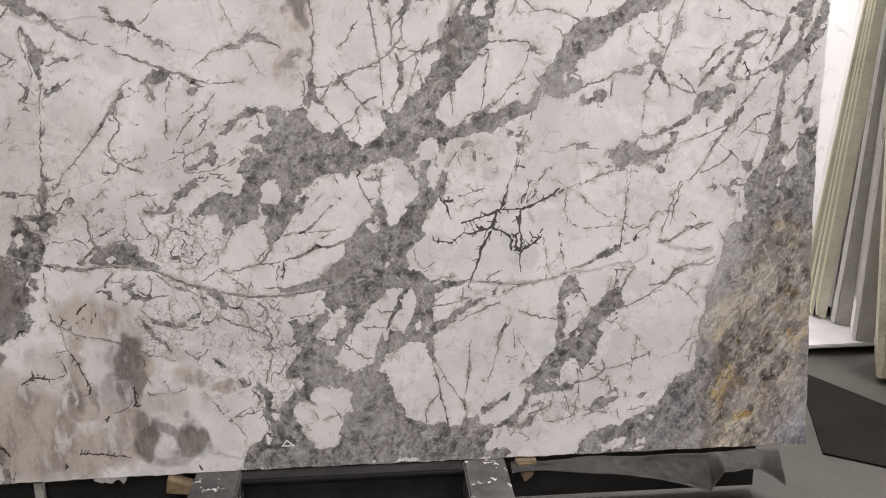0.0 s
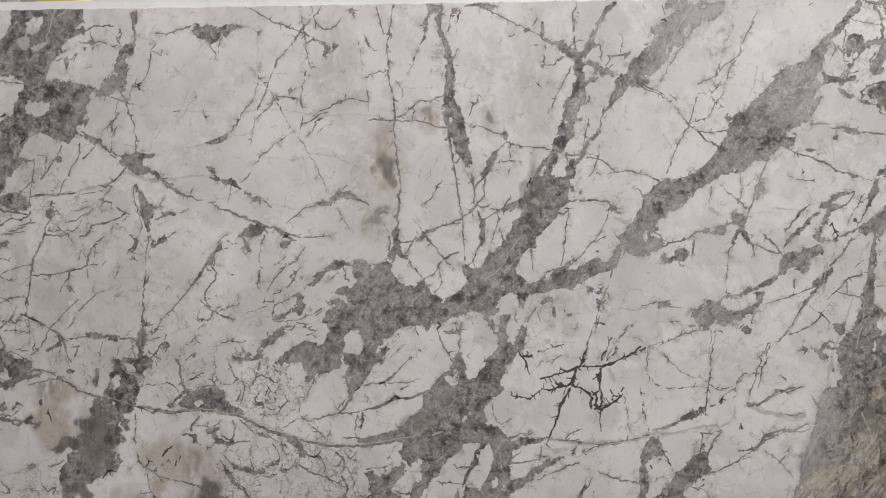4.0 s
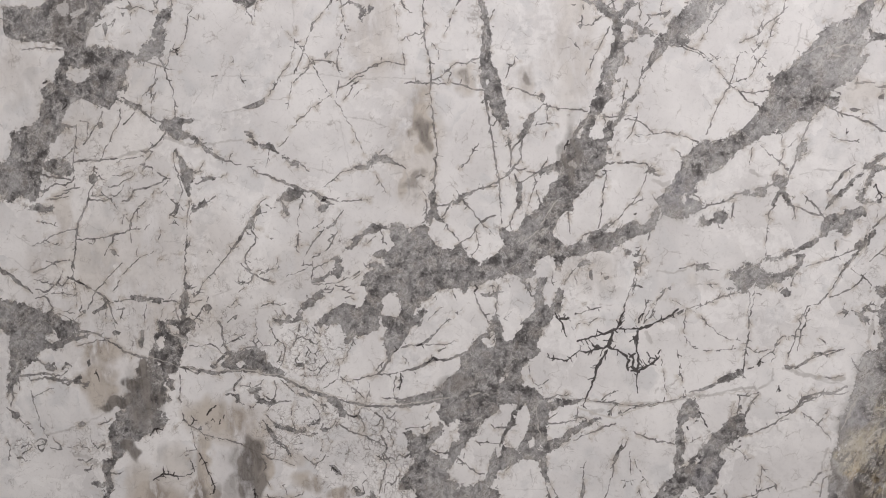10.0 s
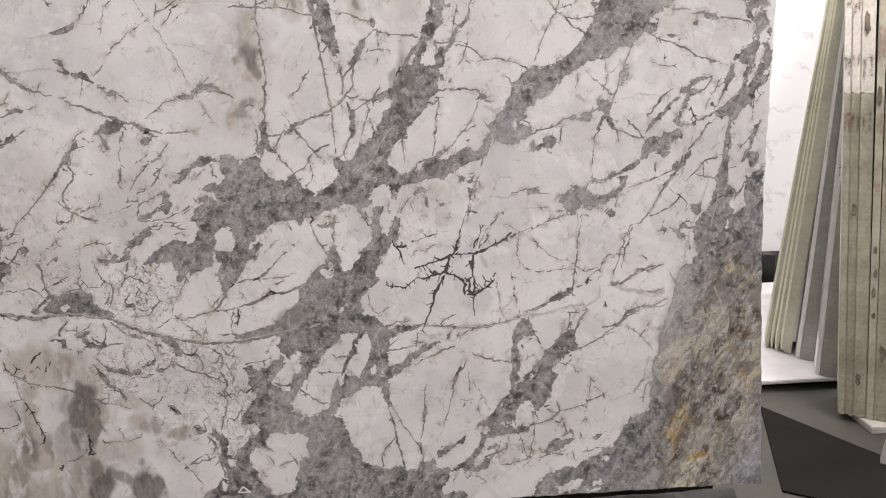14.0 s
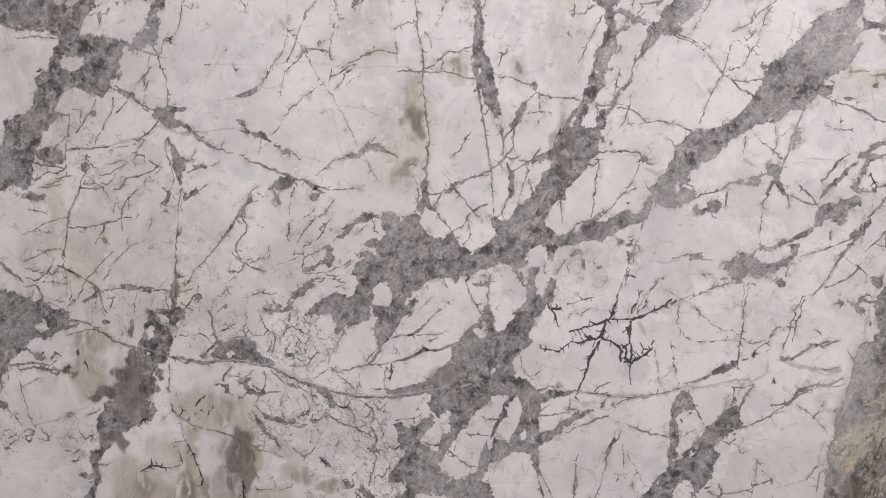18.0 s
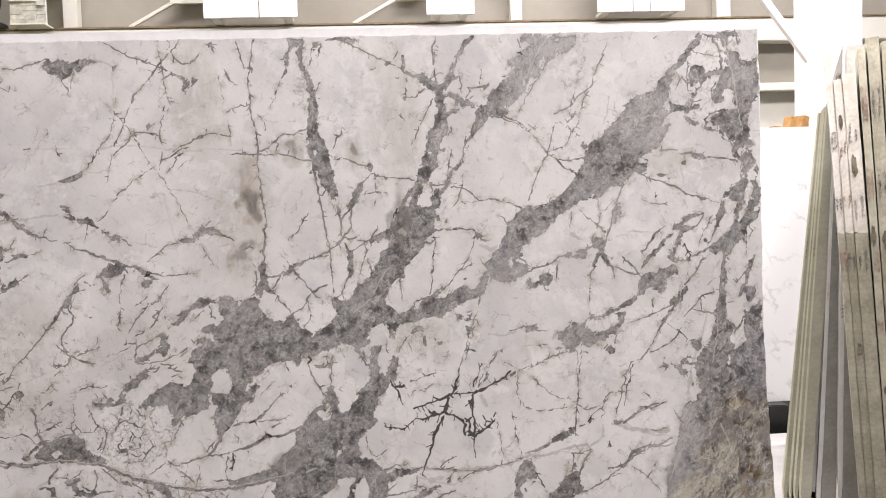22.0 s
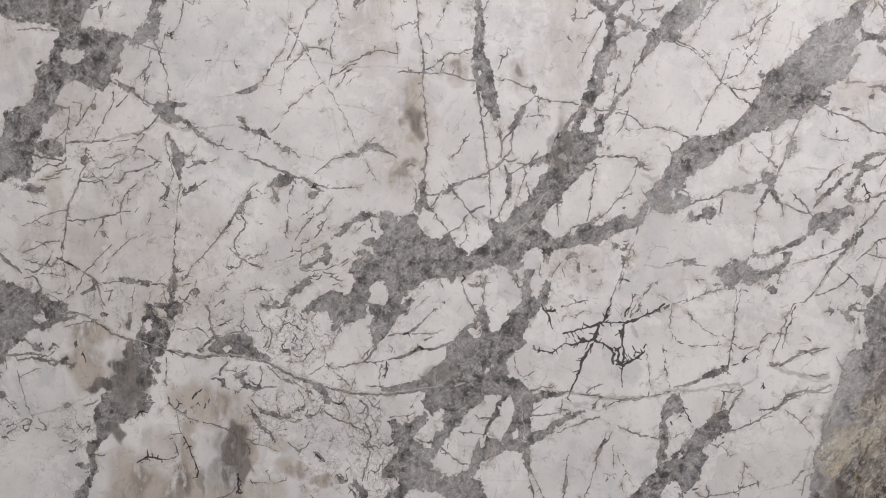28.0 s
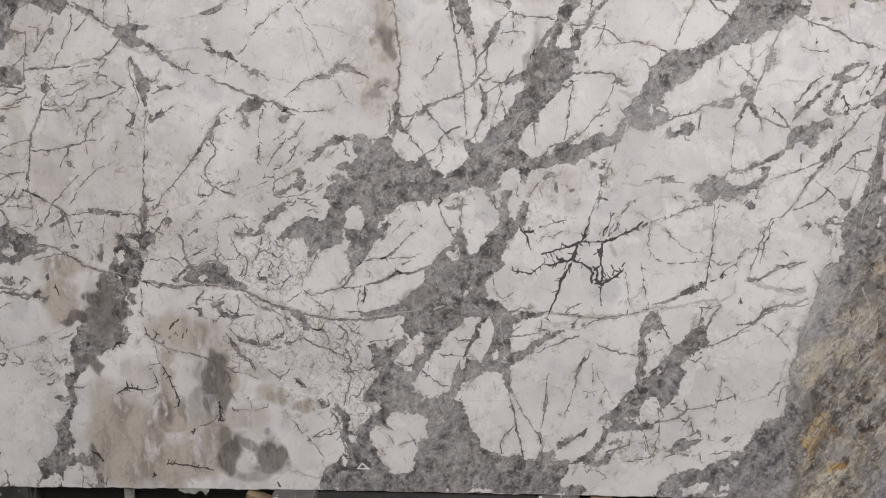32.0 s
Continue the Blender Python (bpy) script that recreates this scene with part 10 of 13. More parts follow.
crack(GREY, (-0.252, 1.378, 10.4), (-0.266, 1.361, 8.7), (-0.280, 1.344, 10.4), (-0.283, 1.323, 8.7))
crack(GREY, (-0.249, 1.368, 10.4), (-0.256, 1.344, 10.4), (-0.252, 1.320, 8.7), (-0.263, 1.303, 8.7), (-0.276, 1.292, 8.7))
crack(GREY, (-0.293, 1.382, 10.4), (-0.286, 1.354, 8.7), (-0.283, 1.320, 8.7), (-0.283, 1.293, 10.4))
crack(GREY, (-0.241, 1.437, 5.2), (-0.252, 1.440, 3.5))
crack(GREY, (-0.214, 1.416, 3.5), (-0.176, 1.422, 5.2), (-0.139, 1.419, 3.5))
crack(GREY, (-0.176, 1.484, 3.5), (-0.176, 1.450, 5.2), (-0.176, 1.422, 3.5))
crack(GREY, (-0.186, 1.478, 5.2), (-0.173, 1.471, 7.0), (-0.149, 1.470, 7.0), (-0.115, 1.463, 7.0), (-0.081, 1.459, 8.7), (-0.057, 1.455, 7.0))
crack(GREY, (-0.166, 1.474, 7.0), (-0.176, 1.460, 5.2))
crack(FAINT, (-0.139, 1.456, 3.5), (-0.135, 1.484, 3.5))
crack(GREY, (-0.362, 1.518, 8.7), (-0.355, 1.469, 7.0), (-0.348, 1.428, 7.0), (-0.341, 1.389, 7.0), (-0.335, 1.348, 7.0), (-0.328, 1.307, 7.0), (-0.321, 1.262, 7.0), (-0.318, 1.227, 8.7), (-0.314, 1.159, 5.2), (-0.311, 1.124, 7.0))
crack(GREY, (-0.276, 1.289, 13.9), (-0.293, 1.272, 12.2), (-0.314, 1.258, 10.4), (-0.328, 1.245, 8.7), (-0.352, 1.234, 8.7), (-0.373, 1.228, 8.7))
crack(GREY, (-0.287, 1.286, 8.7), (-0.252, 1.282, 7.0), (-0.235, 1.289, 3.5))
crack(GREY, (-0.307, 1.279, 5.2), (-0.287, 1.282, 7.0))
patch((-0.270, 1.248), (-0.256, 1.248), (-0.246, 1.251), (-0.249, 1.227), (-0.253, 1.200), (-0.249, 1.172), (-0.263, 1.165), (-0.266, 1.193), (-0.263, 1.217))
crack(GREY, (-0.273, 1.272, 8.7), (-0.266, 1.251, 10.4))
crack(GREY, (-0.249, 1.248, 8.7), (-0.232, 1.261, 8.7), (-0.215, 1.271, 10.4), (-0.194, 1.282, 8.7))
crack(GREY, (-0.215, 1.265, 7.0), (-0.208, 1.244, 7.0), (-0.218, 1.223, 7.0), (-0.225, 1.196, 5.2), (-0.236, 1.172, 5.2))
crack(GREY, (-0.205, 1.247, 7.0), (-0.215, 1.244, 7.0))
crack(GREY, (-0.225, 1.278, 7.0), (-0.201, 1.275, 7.0))
crack(GREY, (-0.208, 1.223, 5.2), (-0.198, 1.196, 5.2), (-0.188, 1.175, 5.2))
crack(GREY, (-0.266, 1.172, 8.7), (-0.280, 1.148, 8.7), (-0.287, 1.124, 8.7), (-0.284, 1.107, 8.7))
crack(GREY, (-0.287, 1.121, 7.0), (-0.301, 1.111, 7.0))
crack(GREY, (-0.191, 1.285, 8.7), (-0.180, 1.306, 7.0), (-0.174, 1.323, 5.2))
crack(GREY, (-0.235, 1.278, 5.2), (-0.215, 1.275, 7.0))
crack(GREY, (-0.180, 1.381, 3.5), (-0.177, 1.398, 5.2))
crack(GREY, (-0.110, 1.161, 5.2), (-0.110, 1.124, 5.2), (-0.107, 1.090, 3.5))
crack(PALE, (-0.195, 1.117, 5.2), (-0.178, 1.145, 5.2), (-0.161, 1.172, 5.2), (-0.144, 1.192, 5.2))
crack(PALE, (-0.253, 1.063, 5.2), (-0.226, 1.083, 5.2), (-0.202, 1.100, 5.2))
crack(DARK, (-0.122, 1.343, 7.0), (-0.112, 1.370, 7.0))
crack(GREY, (-0.003, 1.445, 7.0), (-0.006, 1.414, 5.2), (-0.003, 1.379, 5.2))
crack(GREY, (-0.010, 1.441, 7.0), (0.014, 1.437, 7.0), (0.038, 1.441, 8.7))
crack(GREY, (0.055, 1.430, 7.0), (0.078, 1.427, 7.0), (0.098, 1.423, 8.7), (0.115, 1.413, 8.7), (0.128, 1.395, 7.0), (0.138, 1.385, 8.7), (0.159, 1.388, 7.0), (0.189, 1.390, 7.0), (0.212, 1.381, 7.0), (0.239, 1.374, 7.0), (0.269, 1.360, 7.0))
shard((0.122, 1.406), (0.135, 1.395), (0.138, 1.385), (0.128, 1.392))
crack(GREY, (0.085, 1.385, 3.5), (0.128, 1.385, 5.2))
crack(GREY, (0.095, 1.474, 3.5), (0.092, 1.440, 5.2), (0.081, 1.413, 7.0), (0.071, 1.386, 7.0), (0.054, 1.365, 5.2))
crack(GREY, (0.038, 1.441, 3.5), (0.072, 1.440, 3.5))
shard((0.007, 1.345), (0.017, 1.349), (0.017, 1.328), (0.007, 1.328))
shard((0.030, 1.328), (0.040, 1.335), (0.037, 1.321), (0.030, 1.318))
crack(GREY, (-0.004, 1.297, 10.4), (0.020, 1.304, 8.7), (0.043, 1.301, 7.0), (0.070, 1.304, 10.4), (0.094, 1.300, 8.7), (0.117, 1.300, 7.0))
shard((0.040, 1.301), (0.064, 1.307), (0.084, 1.304), (0.064, 1.297))
crack(GREY, (0.117, 1.300, 7.0), (0.127, 1.283, 8.7), (0.137, 1.273, 8.7), (0.157, 1.259, 7.0))
patch((0.121, 1.276), (0.127, 1.286), (0.141, 1.279), (0.131, 1.269))
crack(GREY, (-0.001, 1.277, 7.0), (-0.004, 1.243, 7.0), (-0.008, 1.209, 7.0), (-0.011, 1.175, 7.0), (-0.015, 1.141, 5.2), (-0.022, 1.107, 5.2))
crack(GREY, (-0.035, 1.267, 8.7), (-0.014, 1.260, 8.7), (-0.004, 1.270, 7.0))
crack(GREY, (-0.011, 1.280, 5.2), (0.013, 1.280, 5.2))
crack(GREY, (0.110, 1.239, 3.5), (0.096, 1.208, 5.2), (0.080, 1.185, 5.2), (0.056, 1.164, 5.2), (0.039, 1.137, 7.0), (0.022, 1.120, 7.0), (0.005, 1.107, 7.0))
crack(GREY, (0.069, 1.174, 5.2), (0.096, 1.188, 5.2), (0.120, 1.195, 3.5))
crack(GREY, (0.121, 1.276, 3.5), (0.110, 1.242, 3.5))
crack(FAINT, (0.135, 1.385, 5.2), (0.108, 1.361, 3.5), (0.071, 1.362, 3.5))
crack(FAINT, (0.121, 1.358, 3.5), (0.138, 1.344, 5.2))
shard((0.079, 1.151), (0.093, 1.154), (0.089, 1.144))
crack(GREY, (0.195, 1.340, 5.2), (0.215, 1.330, 7.0), (0.225, 1.316, 7.0))
crack(GREY, (0.218, 1.320, 8.7), (0.231, 1.309, 8.7))
crack(GREY, (0.137, 1.208, 7.0), (0.153, 1.181, 7.0))
crack(FAINT, (0.137, 1.249, 13.9), (0.170, 1.235, 17.4), (0.187, 1.245, 13.9))
crack(FAINT, (0.144, 1.293, 5.2), (0.158, 1.310, 5.2))
crack(GREY, (0.237, 1.225, 8.7), (0.264, 1.201, 8.7), (0.287, 1.180, 8.7))
crack(GREY, (0.270, 1.157, 10.4), (0.296, 1.174, 10.4), (0.323, 1.180, 8.7), (0.346, 1.184, 8.7), (0.370, 1.197, 8.7), (0.390, 1.207, 8.7), (0.409, 1.214, 10.4))
patch((0.400, 1.210), (0.416, 1.220), (0.439, 1.224), (0.462, 1.223), (0.465, 1.210), (0.452, 1.197), (0.426, 1.200), (0.409, 1.204))
crack(GREY, (0.436, 1.217, 10.4), (0.469, 1.227, 10.4), (0.489, 1.237, 10.4))
patch((0.482, 1.244), (0.496, 1.260), (0.515, 1.260), (0.528, 1.253), (0.532, 1.237), (0.521, 1.223), (0.534, 1.206), (0.541, 1.179), (0.547, 1.163), (0.531, 1.169), (0.521, 1.186), (0.511, 1.206), (0.498, 1.186), (0.488, 1.166), (0.481, 1.173), (0.492, 1.196), (0.508, 1.223), (0.489, 1.230))
crack(GREY, (0.489, 1.267, 5.2), (0.486, 1.247, 7.0))
crack(GREY, (0.544, 1.169, 7.0), (0.550, 1.133, 5.2))
crack(GREY, (0.488, 1.173, 10.4), (0.474, 1.150, 8.7), (0.471, 1.123, 5.2), (0.470, 1.089, 5.2), (0.467, 1.056, 5.2), (0.466, 1.022, 5.2))
crack(GREY, (0.528, 1.253, 10.4), (0.539, 1.280, 10.4), (0.546, 1.300, 10.4), (0.556, 1.324, 12.2), (0.563, 1.347, 10.4), (0.570, 1.374, 10.4), (0.580, 1.398, 12.2), (0.587, 1.425, 12.2), (0.597, 1.441, 10.4))
patch((0.553, 1.334), (0.563, 1.354), (0.579, 1.351), (0.579, 1.334), (0.566, 1.324), (0.555, 1.307))
crack(GREY, (0.559, 1.314, 7.0), (0.575, 1.320, 5.2), (0.585, 1.327, 3.5))
crack(GREY, (0.507, 1.382, 3.5), (0.510, 1.348, 5.2), (0.513, 1.324, 7.0), (0.510, 1.307, 7.0), (0.500, 1.301, 8.7))
crack(GREY, (0.516, 1.334, 3.5), (0.537, 1.354, 5.2), (0.553, 1.368, 3.5))
crack(GREY, (0.470, 1.321, 5.2), (0.487, 1.311, 8.7), (0.503, 1.304, 8.7), (0.516, 1.290, 8.7), (0.529, 1.274, 8.7))
crack(GREY, (0.444, 1.352, 3.5), (0.464, 1.331, 5.2), (0.477, 1.318, 5.2))
crack(GREY, (0.424, 1.342, 5.2), (0.421, 1.315, 5.2), (0.417, 1.291, 3.5))
crack(FAINT, (0.420, 1.274, 17.4), (0.453, 1.257, 13.9))
crack(GREY, (0.302, 1.356, 5.2), (0.329, 1.363, 7.0), (0.365, 1.369, 7.0))
crack(GREY, (0.292, 1.380, 8.7), (0.306, 1.411, 7.0), (0.313, 1.438, 7.0), (0.326, 1.468, 7.0), (0.340, 1.495, 7.0), (0.357, 1.529, 8.7), (0.367, 1.556, 5.2), (0.378, 1.604, 5.2), (0.388, 1.620, 5.2))
crack(GREY, (0.357, 1.529, 5.2), (0.344, 1.546, 3.5))
crack(GREY, (0.360, 1.529, 5.2), (0.387, 1.539, 5.2), (0.410, 1.545, 5.2), (0.424, 1.559, 5.2), (0.434, 1.589, 5.2), (0.451, 1.606, 5.2), (0.458, 1.630, 5.2), (0.468, 1.660, 5.2), (0.479, 1.694, 7.0), (0.495, 1.714, 5.2))
crack(GREY, (0.390, 1.505, 5.2), (0.423, 1.501, 7.0), (0.450, 1.504, 7.0), (0.469, 1.507, 7.0))
crack(GREY, (0.385, 1.620, 5.2), (0.401, 1.620, 5.2), (0.421, 1.613, 5.2), (0.438, 1.596, 5.2), (0.457, 1.575, 3.5))
crack(GREY, (0.421, 1.617, 5.2), (0.441, 1.637, 7.0), (0.452, 1.653, 7.0))
crack(GREY, (0.385, 1.648, 5.2), (0.409, 1.658, 7.0), (0.435, 1.667, 7.0), (0.449, 1.684, 7.0), (0.462, 1.701, 7.0), (0.489, 1.718, 7.0), (0.506, 1.731, 7.0), (0.509, 1.755, 7.0), (0.520, 1.782, 7.0), (0.533, 1.805, 7.0), (0.543, 1.822, 7.0), (0.547, 1.843, 5.2))
crack(GREY, (0.435, 1.671, 7.0), (0.446, 1.698, 7.0), (0.456, 1.728, 5.2), (0.460, 1.766, 3.5), (0.477, 1.789, 3.5))
crack(GREY, (0.432, 1.637, 5.2), (0.435, 1.664, 5.2))
shard((0.537, 1.829), (0.550, 1.832), (0.547, 1.819))
shard((0.464, 1.558), (0.477, 1.561), (0.470, 1.548))
patch((0.463, 1.544), (0.477, 1.551), (0.486, 1.534), (0.473, 1.534))
crack(GREY, (0.557, 1.856, 3.5), (0.544, 1.839, 3.5))
crack(GREY, (0.709, 1.876, 7.0), (0.719, 1.883, 7.0))
crack(FAINT, (0.558, 1.696, 5.2), (0.551, 1.652, 5.2), (0.534, 1.611, 5.2))
crack(FAINT, (0.551, 1.662, 7.0), (0.580, 1.648, 7.0))
crack(GREY, (0.600, 1.665, 7.0), (0.614, 1.674, 8.7))
crack(PALE, (0.573, 1.611, 5.2), (0.600, 1.627, 7.0), (0.633, 1.637, 5.2))
crack(PALE, (0.655, 1.626, 5.2), (0.688, 1.636, 7.0), (0.711, 1.632, 5.2))
crack(PALE, (0.639, 1.610, 5.2), (0.671, 1.602, 7.0))
crack(GREY, (0.640, 1.454, 8.7), (0.669, 1.441, 8.7), (0.701, 1.430, 8.7), (0.734, 1.416, 10.4), (0.759, 1.406, 10.4), (0.782, 1.392, 10.4), (0.808, 1.379, 8.7), (0.836, 1.372, 10.4), (0.859, 1.368, 7.0), (0.888, 1.355, 5.2))
shard((0.830, 1.372), (0.849, 1.375), (0.853, 1.365), (0.836, 1.362))
patch((0.790, 1.506), (0.816, 1.513), (0.842, 1.509), (0.855, 1.499), (0.836, 1.496), (0.813, 1.499))
shard((0.777, 1.483), (0.793, 1.493), (0.793, 1.479), (0.780, 1.473))
shard((0.695, 1.450), (0.711, 1.454), (0.731, 1.447), (0.714, 1.440), (0.701, 1.444))
shard((0.727, 1.440), (0.740, 1.436), (0.734, 1.430))
crack(FAINT, (0.722, 1.524, 13.9), (0.709, 1.504, 8.7), (0.686, 1.511, 7.0))
crack(GREY, (0.713, 1.524, 10.4), (0.742, 1.527, 10.4), (0.768, 1.523, 7.0))
crack(FAINT, (0.777, 1.473, 7.0), (0.782, 1.423, 5.2))
crack(FAINT, (0.781, 1.372, 7.0), (0.791, 1.339, 5.2))
crack(GREY, (0.645, 1.377, 3.5), (0.668, 1.363, 5.2), (0.700, 1.356, 5.2), (0.726, 1.363, 3.5))
crack(DARK, (0.691, 1.380, 5.2), (0.697, 1.386, 5.2))
crack(FAINT, (0.601, 1.276, 5.2), (0.650, 1.273, 7.0), (0.682, 1.269, 5.2))
crack(FAINT, (0.561, 1.263, 5.2), (0.594, 1.266, 5.2))
patch((0.734, 1.272), (0.748, 1.292), (0.764, 1.299), (0.780, 1.312), (0.800, 1.322), (0.823, 1.328), (0.845, 1.332), (0.842, 1.322), (0.819, 1.318), (0.797, 1.312), (0.780, 1.299), (0.770, 1.289), (0.796, 1.285), (0.815, 1.282), (0.799, 1.272), (0.780, 1.272), (0.767, 1.272), (0.757, 1.275), (0.737, 1.266))
crack(GREY, (0.815, 1.282, 8.7), (0.829, 1.298, 7.0), (0.842, 1.318, 7.0))
patch((0.744, 1.266), (0.727, 1.249), (0.714, 1.229), (0.698, 1.209), (0.678, 1.196), (0.661, 1.182), (0.642, 1.166), (0.652, 1.186), (0.671, 1.202), (0.691, 1.222), (0.708, 1.246), (0.724, 1.262))
crack(GREY, (0.718, 1.289, 5.2), (0.699, 1.279, 8.7), (0.682, 1.263, 10.4), (0.672, 1.243, 10.4), (0.656, 1.226, 8.7), (0.639, 1.209, 5.2))
shard((0.676, 1.266), (0.689, 1.273), (0.679, 1.249), (0.665, 1.233))
patch((0.760, 1.269), (0.773, 1.269), (0.773, 1.249), (0.763, 1.232), (0.753, 1.215), (0.746, 1.195), (0.762, 1.185), (0.778, 1.189), (0.794, 1.185), (0.778, 1.175), (0.752, 1.172), (0.729, 1.179), (0.723, 1.195), (0.737, 1.212), (0.743, 1.235), (0.753, 1.252))
island((0.749, 1.205), (0.759, 1.219), (0.772, 1.225), (0.788, 1.205), (0.778, 1.189), (0.762, 1.189))
crack(DARK, (0.776, 1.232, 7.0), (0.782, 1.215, 8.7), (0.794, 1.195, 7.0))
crack(GREY, (0.794, 1.192, 10.4), (0.820, 1.202, 10.4), (0.843, 1.212, 10.4), (0.866, 1.221, 12.2), (0.892, 1.238, 13.9))
crack(GREY, (0.821, 1.225, 3.5), (0.831, 1.252, 5.2), (0.844, 1.275, 5.2), (0.858, 1.295, 7.0), (0.861, 1.311, 5.2))
crack(GREY, (0.846, 1.212, 5.2), (0.860, 1.238, 7.0), (0.873, 1.265, 7.0), (0.880, 1.291, 7.0), (0.887, 1.321, 10.4), (0.904, 1.354, 13.9))
shard((0.837, 1.245), (0.847, 1.248), (0.850, 1.232), (0.840, 1.235))
patch((0.881, 1.315), (0.894, 1.341), (0.907, 1.364), (0.906, 1.321), (0.890, 1.298), (0.880, 1.271))
patch((0.859, 1.205), (0.885, 1.225), (0.905, 1.238), (0.904, 1.205), (0.878, 1.198))
crack(GREY, (0.806, 1.837, 7.0), (0.855, 1.826, 5.2), (0.913, 1.814, 5.2))
crack(GREY, (0.872, 1.886, 10.4), (0.898, 1.875, 17.4), (0.917, 1.882, 17.4))
crack(GREY, (0.891, 1.869, 10.4), (0.907, 1.841, 10.4), (0.916, 1.807, 13.9), (0.915, 1.757, 13.9))
patch((0.825, 1.782), (0.844, 1.789), (0.860, 1.782), (0.870, 1.764), (0.889, 1.771), (0.906, 1.774), (0.915, 1.780), (0.915, 1.757), (0.886, 1.754), (0.869, 1.737), (0.853, 1.718), (0.839, 1.704), (0.833, 1.691), (0.826, 1.674), (0.816, 1.674), (0.823, 1.698), (0.836, 1.714), (0.837, 1.735), (0.824, 1.742), (0.818, 1.759))
island((0.837, 1.725), (0.847, 1.745), (0.853, 1.731), (0.846, 1.714))
crack(GREY, (0.792, 1.756, 7.0), (0.801, 1.742, 10.4), (0.811, 1.732, 8.7), (0.824, 1.735, 7.0))
crack(GREY, (0.772, 1.777, 5.2), (0.788, 1.749, 5.2), (0.778, 1.729, 5.2), (0.768, 1.712, 5.2))
crack(GREY, (0.815, 1.803, 7.0), (0.808, 1.759, 7.0), (0.810, 1.708, 5.2))
shard((0.817, 1.742), (0.827, 1.748), (0.830, 1.725), (0.820, 1.715))
patch((0.810, 1.671), (0.829, 1.674), (0.849, 1.667), (0.845, 1.650), (0.822, 1.651), (0.803, 1.644))
crack(GREY, (0.826, 1.674, 8.7), (0.852, 1.680, 5.2))
patch((0.799, 1.627), (0.815, 1.620), (0.834, 1.610), (0.851, 1.603), (0.873, 1.593), (0.892, 1.586), (0.912, 1.589), (0.911, 1.565), (0.892, 1.579), (0.866, 1.583), (0.841, 1.596), (0.815, 1.610), (0.799, 1.621))
crack(GREY, (0.860, 1.596, 12.2), (0.861, 1.616, 10.4), (0.874, 1.633, 10.4), (0.893, 1.643, 10.4), (0.913, 1.646, 10.4))
crack(GREY, (0.863, 1.596, 8.7), (0.870, 1.609, 8.7))
crack(FAINT, (0.901, 1.690, 10.4), (0.914, 1.723, 10.4))
crack(GREY, (0.882, 1.707, 7.0), (0.895, 1.734, 5.2))
patch((0.885, 1.690), (0.914, 1.706), (0.913, 1.673), (0.894, 1.670))
crack(GREY, (0.570, 1.206, 5.2), (0.583, 1.193, 7.0), (0.599, 1.176, 8.7), (0.615, 1.162, 8.7), (0.628, 1.142, 10.4))
crack(GREY, (0.550, 1.169, 5.2), (0.570, 1.159, 8.7), (0.592, 1.149, 10.4), (0.615, 1.142, 10.4), (0.635, 1.136, 8.7))
crack(GREY, (0.635, 1.156, 5.2), (0.645, 1.179, 8.7), (0.665, 1.192, 8.7))
patch((0.625, 1.129), (0.644, 1.142), (0.664, 1.152), (0.680, 1.142), (0.697, 1.156), (0.723, 1.162), (0.742, 1.162), (0.752, 1.149), (0.742, 1.129), (0.738, 1.115), (0.719, 1.122), (0.715, 1.102), (0.702, 1.089), (0.689, 1.082), (0.676, 1.092), (0.660, 1.086), (0.647, 1.072), (0.630, 1.079), (0.617, 1.066), (0.604, 1.052), (0.591, 1.046), (0.568, 1.039), (0.548, 1.026), (0.532, 1.022), (0.515, 1.012), (0.495, 1.006), (0.482, 0.999), (0.466, 0.985), (0.475, 0.972), (0.498, 0.972), (0.521, 0.976), (0.538, 0.989), (0.551, 1.002), (0.554, 1.019), (0.538, 1.026), (0.558, 1.032), (0.584, 1.029), (0.590, 1.019), (0.577, 1.006), (0.570, 0.989), (0.557, 0.972), (0.547, 0.959), (0.527, 0.956), (0.508, 0.942), (0.491, 0.932), (0.475, 0.925), (0.465, 0.919), (0.448, 0.922), (0.432, 0.932), (0.415, 0.915), (0.392, 0.915), (0.366, 0.918), (0.353, 0.928), (0.376, 0.932), (0.373, 0.945), (0.360, 0.955), (0.354, 0.972), (0.367, 0.979), (0.387, 0.979), (0.397, 0.992), (0.413, 1.005), (0.433, 1.002), (0.453, 1.012), (0.476, 1.019), (0.499, 1.026), (0.519, 1.029), (0.538, 1.039), (0.558, 1.049), (0.584, 1.059), (0.607, 1.072), (0.624, 1.086), (0.618, 1.106))
island((0.522, 1.009), (0.538, 1.022), (0.554, 1.019), (0.548, 1.006), (0.531, 0.996))
island((0.459, 1.006), (0.473, 1.009), (0.479, 0.996), (0.466, 0.992))
island((0.647, 1.092), (0.670, 1.099), (0.663, 1.082), (0.643, 1.076))
patch((0.514, 0.916), (0.530, 0.932), (0.546, 0.916), (0.540, 0.902), (0.523, 0.902))
crack(GREY, (0.301, 1.002, 8.7), (0.268, 0.995, 7.0))
crack(GREY, (0.547, 0.956, 10.4), (0.540, 0.932, 8.7))
crack(GREY, (0.491, 0.932, 5.2), (0.507, 0.919, 7.0), (0.520, 0.929, 7.0))
crack(GREY, (0.442, 0.912, 7.0), (0.455, 0.905, 7.0))
